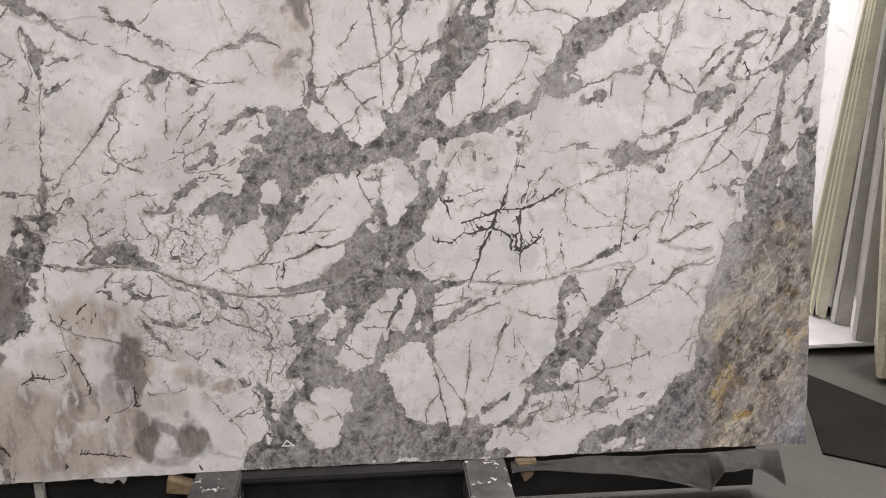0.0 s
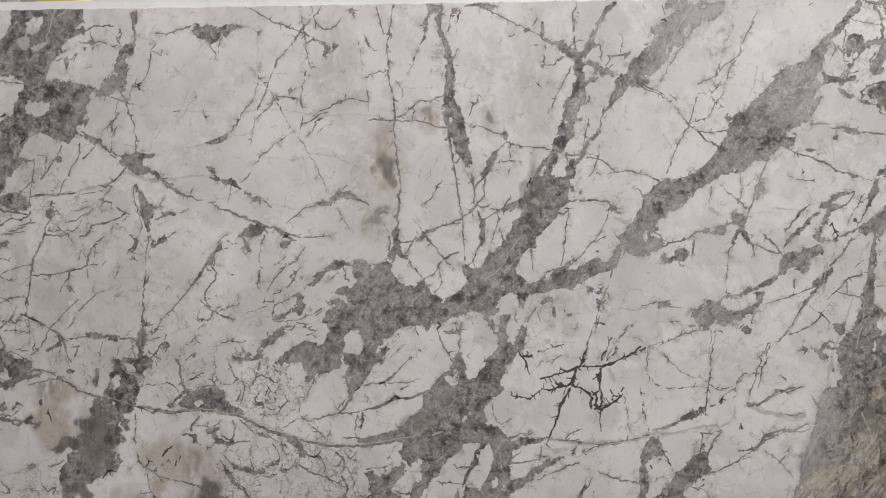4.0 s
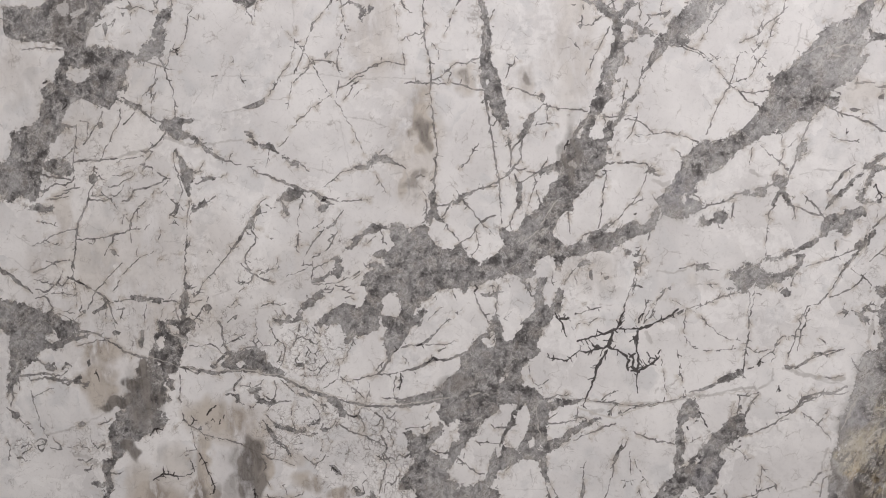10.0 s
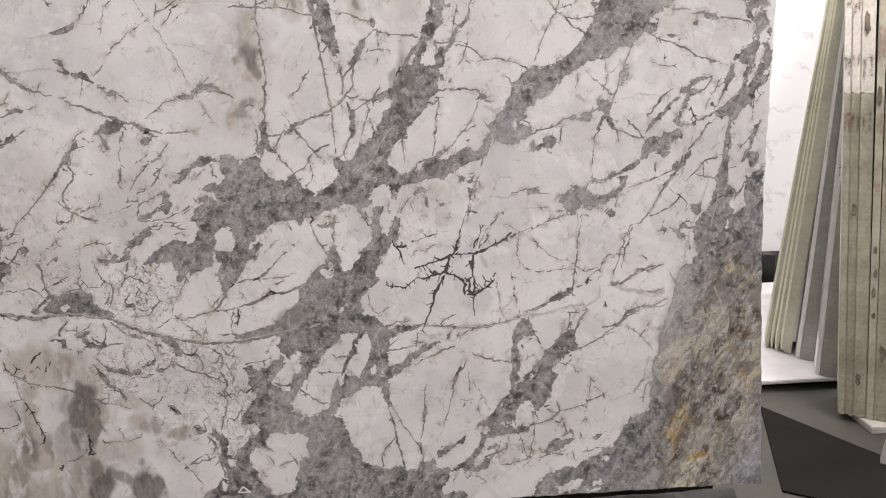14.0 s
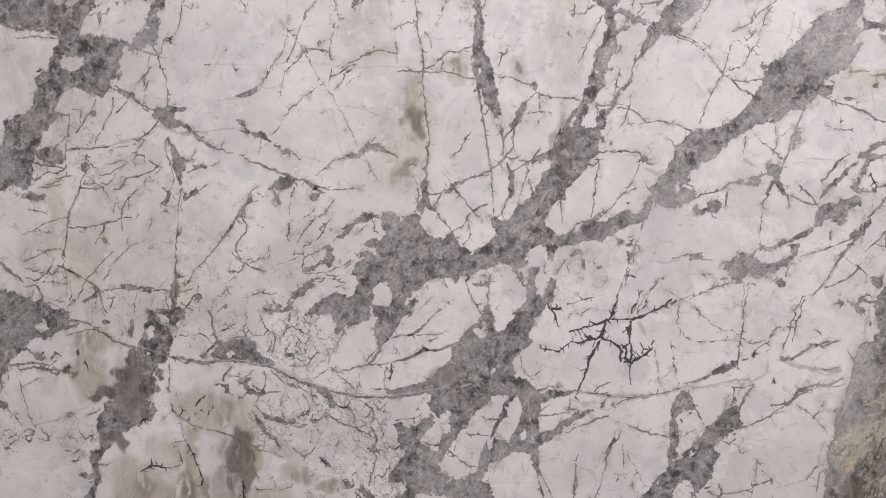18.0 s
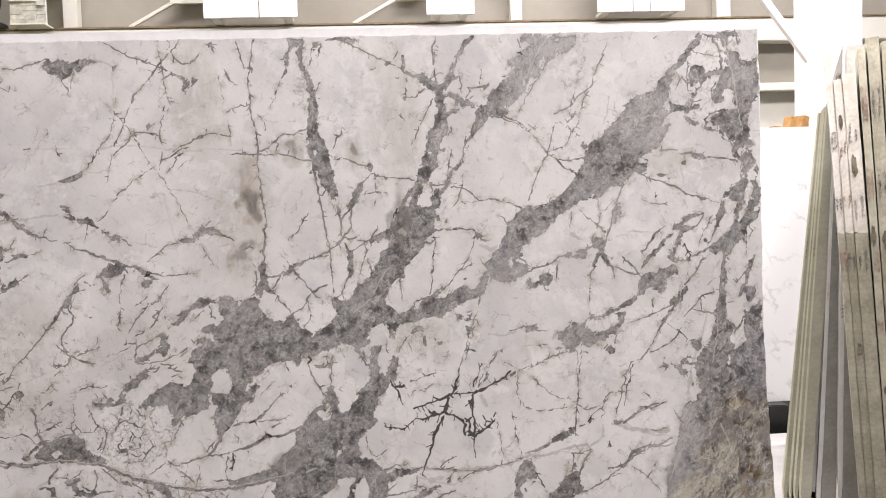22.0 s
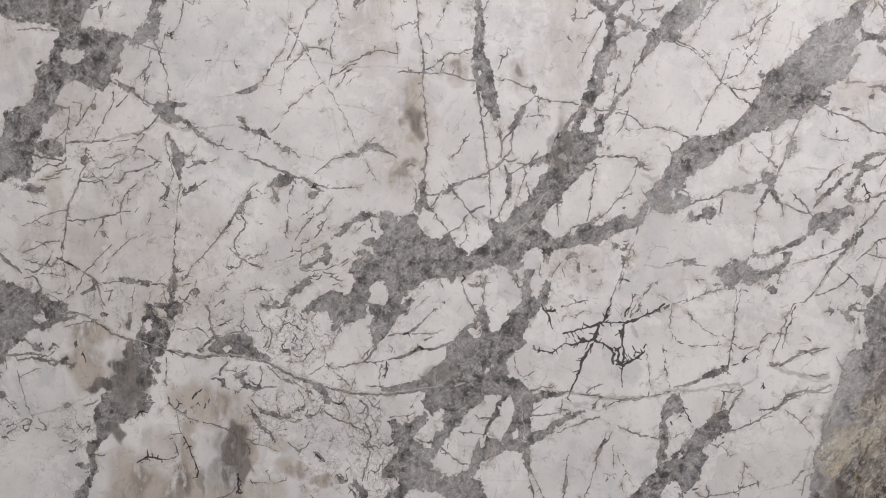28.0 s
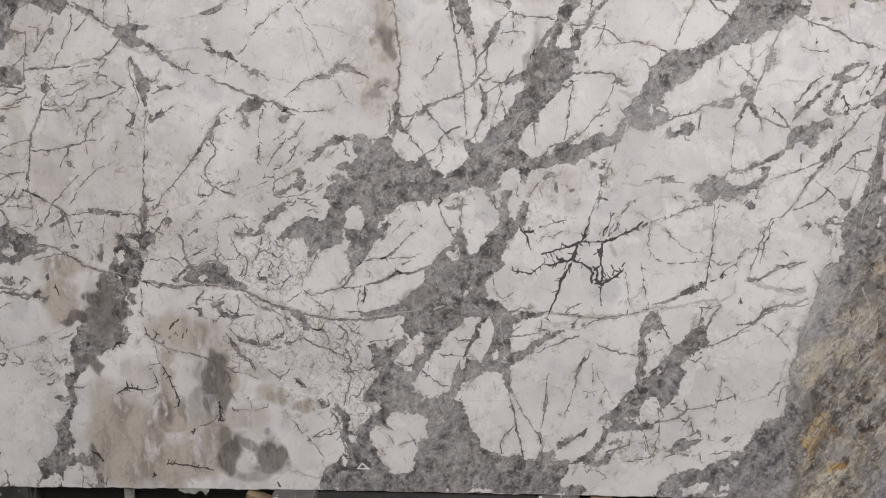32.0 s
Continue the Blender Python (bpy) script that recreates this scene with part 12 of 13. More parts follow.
TINTS = {
    "airy": tint(
        (0.681, 0.545, 0.068, 0.119, 0.90),
        (0.726, 0.668, 0.076, 0.102, 0.80),
        (0.653, 0.367, 0.068, 0.085, 0.70),
        (0.708, 0.454, 0.068, 0.085, 0.70),
        (0.398, 1.813, 0.153, 0.187, 1.00),
        (0.698, 1.600, 0.102, 0.119, 0.50),
        (0.213, 1.126, 0.119, 0.068, 0.70),
        (0.368, 1.244, 0.119, 0.068, 0.60),
        (0.575, 1.346, 0.102, 0.102, 0.80),
        (-1.564, 1.778, 0.102, 0.102, 0.30),
        (-0.465, 0.254, 0.102, 0.136, 0.40),
        (0.366, 0.969, 0.153, 0.085, 0.40),
        (-1.419, 1.668, 0.102, 0.102, 0.40),
        (-0.283, 0.909, 0.085, 0.102, 0.30),
    ),
    "deep": tint(
        (-0.167, 1.036, 0.07, 0.07, 0.8),
        (-0.097, 1.211, 0.05, 0.11, 0.6),
        (-0.256, 1.013, 0.09, 0.05, 0.5),
        (-0.075, 1.084, 0.03, 0.05, 0.5),
        (-1.799, 1.335, 0.068, 0.102, 0.90),
        (-1.722, 1.512, 0.051, 0.102, 0.60),
        (-1.801, 1.219, 0.051, 0.034, 0.80),
        (-1.654, 1.744, 0.076, 0.153, 0.90),
        (-1.338, 0.830, 0.085, 0.102, 0.80),
        (-1.583, 1.832, 0.119, 0.102, 0.50),
        (-1.634, 1.636, 0.119, 0.119, 0.50),
        (-0.058, 1.163, 0.153, 0.102, 1.00),
        (0.046, 1.282, 0.085, 0.102, 0.80),
        (-0.453, 1.047, 0.102, 0.085, 0.50),
        (-0.695, 0.946, 0.085, 0.068, 0.50),
        (0.083, 1.436, 0.068, 0.085, 0.50),
        (-1.336, 0.676, 0.102, 0.102, 1.00),
        (-1.447, 0.643, 0.102, 0.102, 0.80),
        (0.220, 0.374, 0.102, 0.102, 0.70),
        (-0.340, 0.511, 0.102, 0.068, 0.50),
        (-0.108, 0.072, 0.153, 0.068, 0.40),
        (-0.701, 0.062, 0.102, 0.085, 0.40),
        (0.020, 1.409, 0.102, 0.102, 0.50),
        (0.962, 0.822, 0.052, 0.104, 0.90),
        (0.895, 0.932, 0.042, 0.087, 0.60),
        (0.979, 1.000, 0.035, 0.104, 1.00),
        (0.978, 1.210, 0.024, 0.139, 0.60),
        (0.854, 0.736, 0.042, 0.070, 0.50),
        (0.926, 0.788, 0.070, 0.052, 0.70),
    ),
    "web": tint(
        (-1.818, 0.407, 0.070, 0.038, 0.80),
        (-0.898, 0.731, 0.070, 0.087, 0.70),
        (-0.678, 0.486, 0.070, 0.104, 0.80),
        (-0.767, 0.538, 0.070, 0.052, 0.60),
        (-1.033, 0.466, 0.045, 0.059, 0.80),
        (-0.705, 0.256, 0.042, 0.077, 0.70),
        (-1.259, 0.459, 0.035, 0.035, 0.50),
        (-0.633, 0.369, 0.052, 0.052, 0.70),
        (-1.744, 1.299, 0.085, 0.068, 0.7),
        (-1.595, 1.274, 0.102, 0.051, 0.45),
        (-1.722, 0.935, 0.102, 0.051, 0.6),
        (-1.825, 0.808, 0.102, 0.102, 0.5),
        (-0.902, 0.725, 0.119, 0.102, 0.8),
        (-1.197, 0.761, 0.153, 0.102, 0.4),
        (-1.495, 0.779, 0.187, 0.102, 0.35),
        (-1.041, 0.862, 0.187, 0.068, 0.35),
        (-0.693, 0.453, 0.085, 0.085, 0.8),
        (-0.886, 0.505, 0.153, 0.085, 0.55),
        (-0.643, 0.288, 0.068, 0.102, 0.8),
        (-1.012, 0.449, 0.085, 0.068, 0.7),
        (-0.850, 1.015, 0.119, 0.102, 0.35),
        (-1.502, 1.247, 0.187, 0.102, 0.4),
        (-1.611, 1.371, 0.102, 0.102, 0.45),
        (-1.625, 0.423, 0.102, 0.085, 0.5),
        (0.227, 0.153, 0.153, 0.068, 0.35),
        (-0.061, 0.942, 0.102, 0.085, 0.3),
        (0.836, 1.718, 0.102, 0.085, 0.35),
        (0.779, 0.970, 0.102, 0.153, 0.3),
        (-1.234, 1.001, 0.204, 0.119, 0.2),
        (0.386, 0.520, 0.102, 0.085, 0.3),
        (-0.766, 0.360, 0.187, 0.136, 0.45),
        (-1.094, 0.948, 0.204, 0.102, 0.3),
        (-0.919, 0.577, 0.204, 0.085, 0.4),
    ),
    "brown": tint(
        (-0.541, 1.410, 0.017, 0.096, 1.20),
        (-0.563, 1.350, 0.024, 0.052, 0.80),
        (-0.601, 1.246, 0.014, 0.070, 0.60),
        (-1.271, 0.272, 0.035, 0.059, 1.20),
        (-1.136, 0.230, 0.045, 0.038, 0.90),
        (-1.358, 0.049, 0.104, 0.035, 0.80),
        (-1.427, 0.228, 0.070, 0.070, 0.60),
        (-1.689, 1.157, 0.037, 0.102, 0.41),
        (-1.833, 1.600, 0.102, 0.119, 0.22),
        (-1.734, 1.024, 0.102, 0.102, 0.25),
        (-1.597, 1.006, 0.068, 0.085, 0.30),
        (-1.462, 0.951, 0.391, 0.306, 0.19),
        (-1.577, 1.458, 0.272, 0.272, 0.14),
        (-0.920, 0.947, 0.204, 0.153, 0.12),
        (-1.338, 0.830, 0.204, 0.085, 0.28),
        (-0.558, 1.445, 0.037, 0.102, 0.75),
        (-0.572, 1.358, 0.085, 0.204, 0.34),
        (-0.573, 1.254, 0.051, 0.041, 0.52),
        (-0.694, 1.709, 0.076, 0.187, 0.30),
        (-0.415, 1.565, 0.037, 0.051, 0.52),
        (-0.103, 1.664, 0.068, 0.255, 0.29),
        (-0.239, 1.545, 0.041, 0.058, 0.41),
        (-1.586, 0.986, 0.119, 0.119, 0.33),
        (-0.044, 0.975, 0.102, 0.068, 0.22),
        (0.728, 1.496, 0.068, 0.058, 0.30),
        (0.277, 0.956, 0.068, 0.034, 0.19),
        (-1.630, 1.441, 0.068, 0.102, 0.22),
        (-1.573, 0.724, 0.075, 0.062, 0.81),
        (-1.588, 0.615, 0.075, 0.075, 0.68),
        (-1.193, 0.516, 0.126, 0.075, 0.74),
        (-1.121, 0.463, 0.075, 0.062, 0.54),
        (-1.411, 0.153, 0.139, 0.177, 1.08),
        (-1.481, 0.283, 0.051, 0.102, 0.54),
        (-1.275, 0.253, 0.055, 0.062, 1.30),
        (-1.229, 0.236, 0.035, 0.041, 1.22),
        (-1.128, 0.202, 0.102, 0.062, 0.81),
        (-1.346, 0.363, 0.075, 0.075, 0.34),
        (-1.168, 0.106, 0.126, 0.075, 0.81),
        (-1.300, 0.081, 0.126, 0.075, 0.94),
        (-1.086, 0.372, 0.035, 0.075, 1.08),
        (-0.923, 0.322, 0.062, 0.035, 0.68),
        (-0.823, 0.280, 0.055, 0.025, 1.22),
        (-1.092, 0.147, 0.030, 0.075, 0.68),
        (-1.035, 0.225, 0.102, 0.051, 0.47),
        (-1.253, 0.366, 0.030, 0.126, 0.68),
        (-0.967, 0.395, 0.051, 0.030, 0.41),
    ),
    "soot": tint(
        (-0.544, 1.376, 0.016, 0.052, 0.55),
        (-0.563, 1.260, 0.017, 0.017, 0.40),
        (-1.008, 0.147, 0.059, 0.024, 0.55),
        (-1.001, 0.040, 0.059, 0.024, 0.40),
        (-1.104, 0.386, 0.038, 0.063, 0.90),
        (-1.085, 0.298, 0.024, 0.049, 0.70),
        (-1.161, 0.328, 0.021, 0.070, 0.40),
        (-1.215, 0.265, 0.017, 0.042, 0.35),
        (-0.555, 1.418, 0.024, 0.058, 0.70),
        (-0.573, 1.237, 0.034, 0.020, 0.40),
        (-0.419, 1.579, 0.017, 0.024, 0.50),
        (-0.239, 1.548, 0.015, 0.020, 0.50),
        (-0.098, 1.335, 0.027, 0.102, 0.50),
        (-0.462, 0.617, 0.085, 0.027, 0.40),
        (-1.654, 1.761, 0.068, 0.102, 0.30),
        (-1.127, 0.361, 0.044, 0.061, 0.90),
        (-1.116, 0.296, 0.035, 0.065, 0.72),
        (-1.172, 0.294, 0.030, 0.065, 0.30),
        (-1.266, 0.250, 0.029, 0.030, 0.54),
        (-1.065, 0.110, 0.048, 0.065, 1.14),
        (-1.073, 0.167, 0.026, 0.035, 0.60),
        (-0.953, 0.124, 0.044, 0.056, 1.02),
        (-0.917, 0.097, 0.030, 0.056, 0.96),
        (-0.945, 0.068, 0.054, 0.035, 0.60),
        (-1.455, 0.669, 0.026, 0.026, 1.20),
        (-1.475, 0.621, 0.030, 0.035, 1.08),
        (-1.534, 0.561, 0.053, 0.018, 1.08),
        (-1.449, 0.582, 0.061, 0.109, 0.54),
        (-1.495, 0.405, 0.018, 0.030, 0.72),
        (-1.505, 0.101, 0.020, 0.026, 0.84),
        (-1.492, 0.037, 0.015, 0.018, 0.96),
        (-1.160, 0.388, 0.044, 0.044, 0.42),
        (-1.433, 0.527, 0.030, 0.065, 0.42),
        (0.723, 0.294, 0.045, 0.045, 0.75),
        (1.005, 0.639, 0.024, 0.042, 0.50),
        (0.952, 0.414, 0.021, 0.014, 0.60),
        (0.875, 0.644, 0.028, 0.052, 0.40),
        (0.676, 0.357, 0.017, 0.052, 0.50),
        (0.711, 0.504, 0.028, 0.028, 0.40),
        (0.805, 0.425, 0.028, 0.024, 0.30),
        (0.708, 0.049, 0.017, 0.052, 0.40),
        (0.878, 0.116, 0.017, 0.052, 0.40),
        (0.982, 0.767, 0.028, 0.035, 0.30),
    ),
    "ochre": tint(
        (0.929, 0.679, 0.100, 0.090, 0.75),
        (0.876, 0.571, 0.100, 0.100, 0.80),
        (0.971, 0.529, 0.080, 0.100, 0.75),
        (0.786, 0.426, 0.100, 0.100, 0.90),
        (0.919, 0.382, 0.120, 0.120, 0.95),
        (1.002, 0.415, 0.040, 0.100, 0.90),
        (0.808, 0.274, 0.100, 0.100, 0.95),
        (0.923, 0.229, 0.090, 0.090, 0.90),
        (0.782, 0.141, 0.090, 0.120, 1.00),
        (0.887, 0.116, 0.080, 0.120, 0.85),
        (0.775, 0.006, 0.090, 0.080, 1.00),
        (0.881, -0.001, 0.070, 0.060, 0.70),
        (0.712, 0.430, 0.032, 0.060, 0.60),
    ),
    "gold": tint(
        (0.762, 0.210, 0.044, 0.052, 0.85),
        (0.744, 0.172, 0.028, 0.040, 0.70),
        (0.827, 0.115, 0.028, 0.028, 1.00),
        (0.980, 0.348, 0.032, 0.040, 1.10),
        (0.960, 0.380, 0.020, 0.024, 0.80),
        (0.928, 0.715, 0.028, 0.022, 0.70),
        (0.731, 0.391, 0.028, 0.040, 0.35),
        (0.981, 0.188, 0.028, 0.020, 0.40),
        (0.826, 0.330, 0.040, 0.040, 0.20),
        (0.896, 0.163, 0.024, 0.024, 0.35),
        (0.800, 0.227, 0.024, 0.028, 0.50),
    ),
    "cream": tint(
        (0.791, 0.009, 0.048, 0.044, 1.00),
        (0.808, 0.072, 0.032, 0.036, 0.90),
        (0.928, 0.711, 0.032, 0.024, 0.50),
        (0.922, 0.268, 0.048, 0.040, 0.55),
        (0.875, 0.242, 0.028, 0.028, 0.40),
        (0.999, 0.206, 0.032, 0.032, 0.35),
        (0.708, 0.430, 0.016, 0.028, 0.50),
        (0.784, 0.575, 0.020, 0.028, 0.30),
        (1.019, 0.490, 0.028, 0.040, 0.40),
        (0.875, -0.011, 0.028, 0.028, 0.30),
    ),
    "blue": tint(
        (0.956, 1.069, 0.051, 0.068, 0.60),
        (0.232, 1.203, 0.076, 0.051, 0.35),
        (0.306, 0.375, 0.051, 0.051, 0.25),
        (1.001, 0.167, 0.052, 0.080, 1.00),
        (0.966, 0.052, 0.080, 0.080, 1.00),
        (1.034, 0.009, 0.052, 0.080, 1.00),
        (0.928, 0.015, 0.040, 0.048, 0.60),
        (1.037, 0.223, 0.032, 0.040, 0.80),
        (0.729, 0.522, 0.040, 0.040, 0.30),
        (0.604, 0.133, 0.080, 0.100, 0.35),
        (0.661, 0.052, 0.080, 0.080, 0.30),
        (0.548, 0.078, 0.080, 0.080, 0.30),
        (0.980, 0.858, 0.060, 0.100, 0.35),
    ),
}


def marble_slab():
    """The slab: its face as a fine grid that carries the veins, and its four sides and back."""
    # sawn edges that are not quite straight
    rough = lambda t, k: 0.0012 * np.sin(t * 37 + k) + 0.0008 * np.sin(t * 113 + 2 * k)
    bow = 0.022 * np.clip(1 - GZ / 0.75, 0, 1) + 0.028 * np.clip((GZ - 1.0) / 0.75, 0, 1)
    X = GX + np.where(GX > RIGHT - 0.01, rough(GZ, 1.0), 0) + bow * np.clip((GX - RIGHT + 0.15) / 0.15, 0, 1)
    Z = GZ + np.where(GZ > TALL - 0.01, rough(GX, 3.0), 0) + np.where(GZ < 0.01, rough(GX, 5.0), 0) - 0.012 * np.clip((-0.7 - GX) / 1.2, 0, 1) * np.clip(1 - GZ / 0.25, 0, 1)
    face = np.stack([X, np.zeros_like(X), Z], -1).reshape(-1, 3)
    grid = np.arange(NX * NZ).reshape(NZ, NX)
    quads = np.stack([grid[:-1, :-1], grid[:-1, 1:], grid[1:, 1:], grid[1:, :-1]], -1).reshape(-1, 4)
    rim = np.concatenate([grid[0, :-1], grid[:-1, -1], grid[-1, :0:-1], grid[:0:-1, 0]])
    back = face[rim] + (0, THICK, 0)
    n, m = len(face), len(rim)
    k = np.arange(m)
    sides = np.stack([rim[k], n + k, n + (k + 1) % m, rim[(k + 1) % m]], -1)
    verts = np.concatenate([face, back])
    mesh = bpy.data.meshes.new("marble_slab")
    loops = np.concatenate([quads.ravel(), sides.ravel()])
    count = len(quads) + len(sides)
    mesh.vertices.add(len(verts))
    mesh.vertices.foreach_set("co", verts.ravel().astype(np.float32))
    mesh.loops.add(len(loops))
    mesh.loops.foreach_set("vertex_index", loops.astype(np.int32))
    mesh.polygons.add(count)
    mesh.polygons.foreach_set("loop_start", np.arange(0, 4 * count, 4, dtype=np.int32))
    mesh.update(calc_edges=True)
    for name, field in {**FIELD, **TINTS}.items():
        layer = mesh.attributes.new(name, "FLOAT", "POINT")
        layer.data.foreach_set("value", np.concatenate([field.ravel(), field.ravel()[rim]]).astype(np.float32))
    mesh.materials.append(MARBLE)
    ob = new("marble_slab", mesh)
    ob.matrix_world = SLAB
    return tagged(ob, "polished white marble slab with grey veins and an ochre band, leaning on a steel rack", "stone slab", "slabs of the bundle")


slab = marble_slab()


def sticker():
    """A small white triangle stuck on the slab."""
    bm = bmesh.new()
    tip = [(STICK_X + 0.020 * math.cos(radians(a)), STICK_Z + 0.013 * math.sin(radians(a))) for a in (100, 205, 335)]
    for (xa, za), (xb, zb) in zip(tip, tip[1:] + tip[:1]):
        way = Vector((xb - xa, 0, zb - za))
        m = Matrix.Translation(((xa + xb) / 2, -0.0008, (za + zb) / 2)) @ Matrix.Rotation(-math.atan2(way.z, way.x), 4, "Y") @ Matrix.Diagonal((way.length + 0.003, 0.0012, 0.0038, 1))
        bmesh.ops.create_cube(bm, size=1.0, matrix=m)
    part("sticker", bm, WHITE_PAINT, slab, "small white triangular sticker")


STICK_X, STICK_Z = -0.640, 0.080
sticker()


def second_slab():
    """The next slab of the bundle, a little taller and longer, shows past the first."""
    bm = outline([(LEFT, 0.0), (0.988, 0.0), (1.000, 0.9), (1.050, 1.932), (LEFT, 1.932)], 0.02, 0.0015)
    bmesh.ops.translate(bm, vec=(0, 0.024, 0), verts=bm.verts)
    ob = finish("marble_slab", bm, PALE_STONE)
    ob.matrix_world = SLAB
    tagged(ob, "pale marble slab standing close behind the veined one", "stone slab", "slabs of the bundle")


second_slab()


# ---- the hall ----
def hall():
    floor = finish("floor", block(-9, 9, -8, 8.2, -0.2, 0.0), CONCRETE)
    tagged(floor, "grey polished concrete floor of the stone yard hall", "floor", kind="structure")
    for name, box in (("wall_north", (-9, 9, 8.0, 8.2, 0, 5.5)), ("wall_south", (-9, 9, -8.2, -8.0, 0, 5.5)),
                      ("wall_west", (-9.2, -9, -8.2, 8.2, 0, 5.5)), ("wall_east", (9, 9.2, -8.2, 8.2, 0, 5.5))):
        tagged(finish(name, block(*box), PLASTER), "plain warm white plastered hall wall", "wall", kind="structure")
    tagged(finish("ceiling", block(-9.2, 9.2, -8.2, 8.2, 5.5, 5.7), CEILING_PAINT), "plain pale painted hall ceiling", "ceiling", kind="structure")


hall()


# ---- the far gallery behind the slab ----
def gallery():
    """A cream steel gallery: a girder with a dark ledge, posts, olive panels, gussets and braces."""
    g = thing("storage_gallery", "cream painted steel gallery with olive infill panels and braces", "gallery")
    part("girder", block(-7.5, 6.5, 5.92, 6.12, 3.02, 3.244, 0.01), CREAM_PAINT, g)
    part("ledge", block(-7.5, 6.5, 5.91, 6.14, 3.246, 3.262), OLD_WOOD, g, "brown ledge on the girder")
    part("lower_panel", block(-7.5, 6.5, 6.10, 6.14, 2.62, 3.02), OLIVE_PANEL, g)
    part("lower_wall", block(-7.5, 6.5, 6.10, 6.16, 0.0, 2.54), CREAM_PAINT, g)
    part("lower_rail", block(-7.5, 6.5, 5.94, 6.10, 2.54, 2.62, 0.006), CREAM_PAINT, g)
    part("upper_panel", block(-7.5, 6.5, 6.16, 6.20, 3.262, 5.0), OLIVE_PANEL, g)
    for x0, x1 in ((-4.80, -4.68), (-2.95, -2.82), (1.23, 1.34), (3.27, 3.41), (5.2, 5.32), (-6.4, -6.28)):
        post = part("post", block(x0, x1, 6.02, 6.15, 3.262, 5.0, 0.004), CREAM_PAINT, g)
        part("bracket", block(x0 - 0.16, x0 - 0.08, 6.04, 6.14, 3.60, 3.72, 0.004), IRON, post)
        part("leg", block(x0, x1, 5.98, 6.10, 0.0, 3.02, 0.004), CREAM_PAINT, g)
    for x in (-2.36, -0.28):
        part("brace", rod([(x, 6.06, 3.28), (x + 0.40, 6.06, 3.50)], 0.022, 6), CREAM_PAINT, g)
        gusset = part("gusset", outline([(x + 0.38, 3.49), (x + 0.38, 3.545), (x + 0.44, 3.70), (x + 0.70, 3.70), (x + 0.70, 3.49)], 0.05, 0.004), CREAM_PAINT, g)
        gusset.location.y = 6.04
    return g


gallery()


def white_panel(x0, x1, seams, label):
    p = thing("white_panel", label, "panel", "white sheets on the gallery")
    cuts = [x0, *seams, x1]
    for a, b in zip(cuts, cuts[1:]):
        part("sheet", block(a + 0.006, b - 0.006, 5.60, 5.63, 3.262, 4.75, 0.004), WHITE_PAINT, p)
    for a in (x0 + 0.1, x1 - 0.1):
        part("foot", block(a - 0.04, a + 0.04, 5.63, 5.90, 3.262, 3.29, 0.004), CREAM_PAINT, p)
    return p


part_y = (5.60 + 2.55) / (6.0 + 2.55)
for x0, x1, seams in ((-1.678, -0.796, (-1.16,)), (0.412, 0.883, ()), (2.074, 2.95, (2.43, 2.60))):
    white_panel((x0 + 0.2) * part_y - 0.2, (x1 + 0.2) * part_y - 0.2, [(s + 0.2) * part_y - 0.2 for s in seams],
                "tall white coated sheets standing on the gallery")


def yellow_column():
    c = thing("yellow_column", "bright yellow painted steel lifting column", "column")
    part("shaft", block(-4.05, -3.70, 5.0, 5.3, 0.02, 5.0, 0.015), YELLOW, c)
    part("foot_plate", block(-4.2, -3.55, 4.85, 5.45, 0.0, 0.02, 0.004), DARK_STEEL, c)
    for x, y in ((-4.14, 4.91), (-3.61, 4.91), (-4.14, 5.39), (-3.61, 5.39)):
        part("bolt", rod([(x, y, 0.02), (x, y, 0.05)], 0.018, 6), IRON, c)
    part("plain_post", block(-4.38, -4.26, 5.1, 5.25, 0.0, 5.0, 0.008), WHITE_PAINT, c, "white painted post beside it")


yellow_column()


def machine():
    m = thing("saw_motor", "dark grey iron saw motor with a finned housing on the gallery", "motor")
    part("base", block(-4.02, -3.42, 5.66, 5.97, 3.262, 3.30, 0.005), IRON, m)
    body = rod([(-3.95, 5.74, 3.50), (-3.50, 5.74, 3.50)], 0.15, 24)
    housing = part("housing", body, IRON, m, smooth=False)
    for n in range(9):
        part("fin", rod([(-3.90 + n * 0.045, 5.74, 3.50), (-3.885 + n * 0.045, 5.74, 3.50)], 0.168, 20), IRON, housing)
    part("end_cap", rod([(-3.50, 5.74, 3.50), (-3.43, 5.74, 3.50)], 0.12, 20), IRON, m)
    part("terminal_box", block(-3.82, -3.62, 5.66, 5.82, 3.64, 3.74, 0.01), IRON, m)
    part("switch_cover", block(-3.99, -3.90, 5.60, 5.66, 3.34, 3.50, 0.008), CREAM_PAINT, m, "pale switch cover")
    for x in (-3.90, -3.55):
        part("foot", block(x - 0.05, x + 0.05, 5.67, 5.82, 3.30, 3.37, 0.004), IRON, m)


machine()


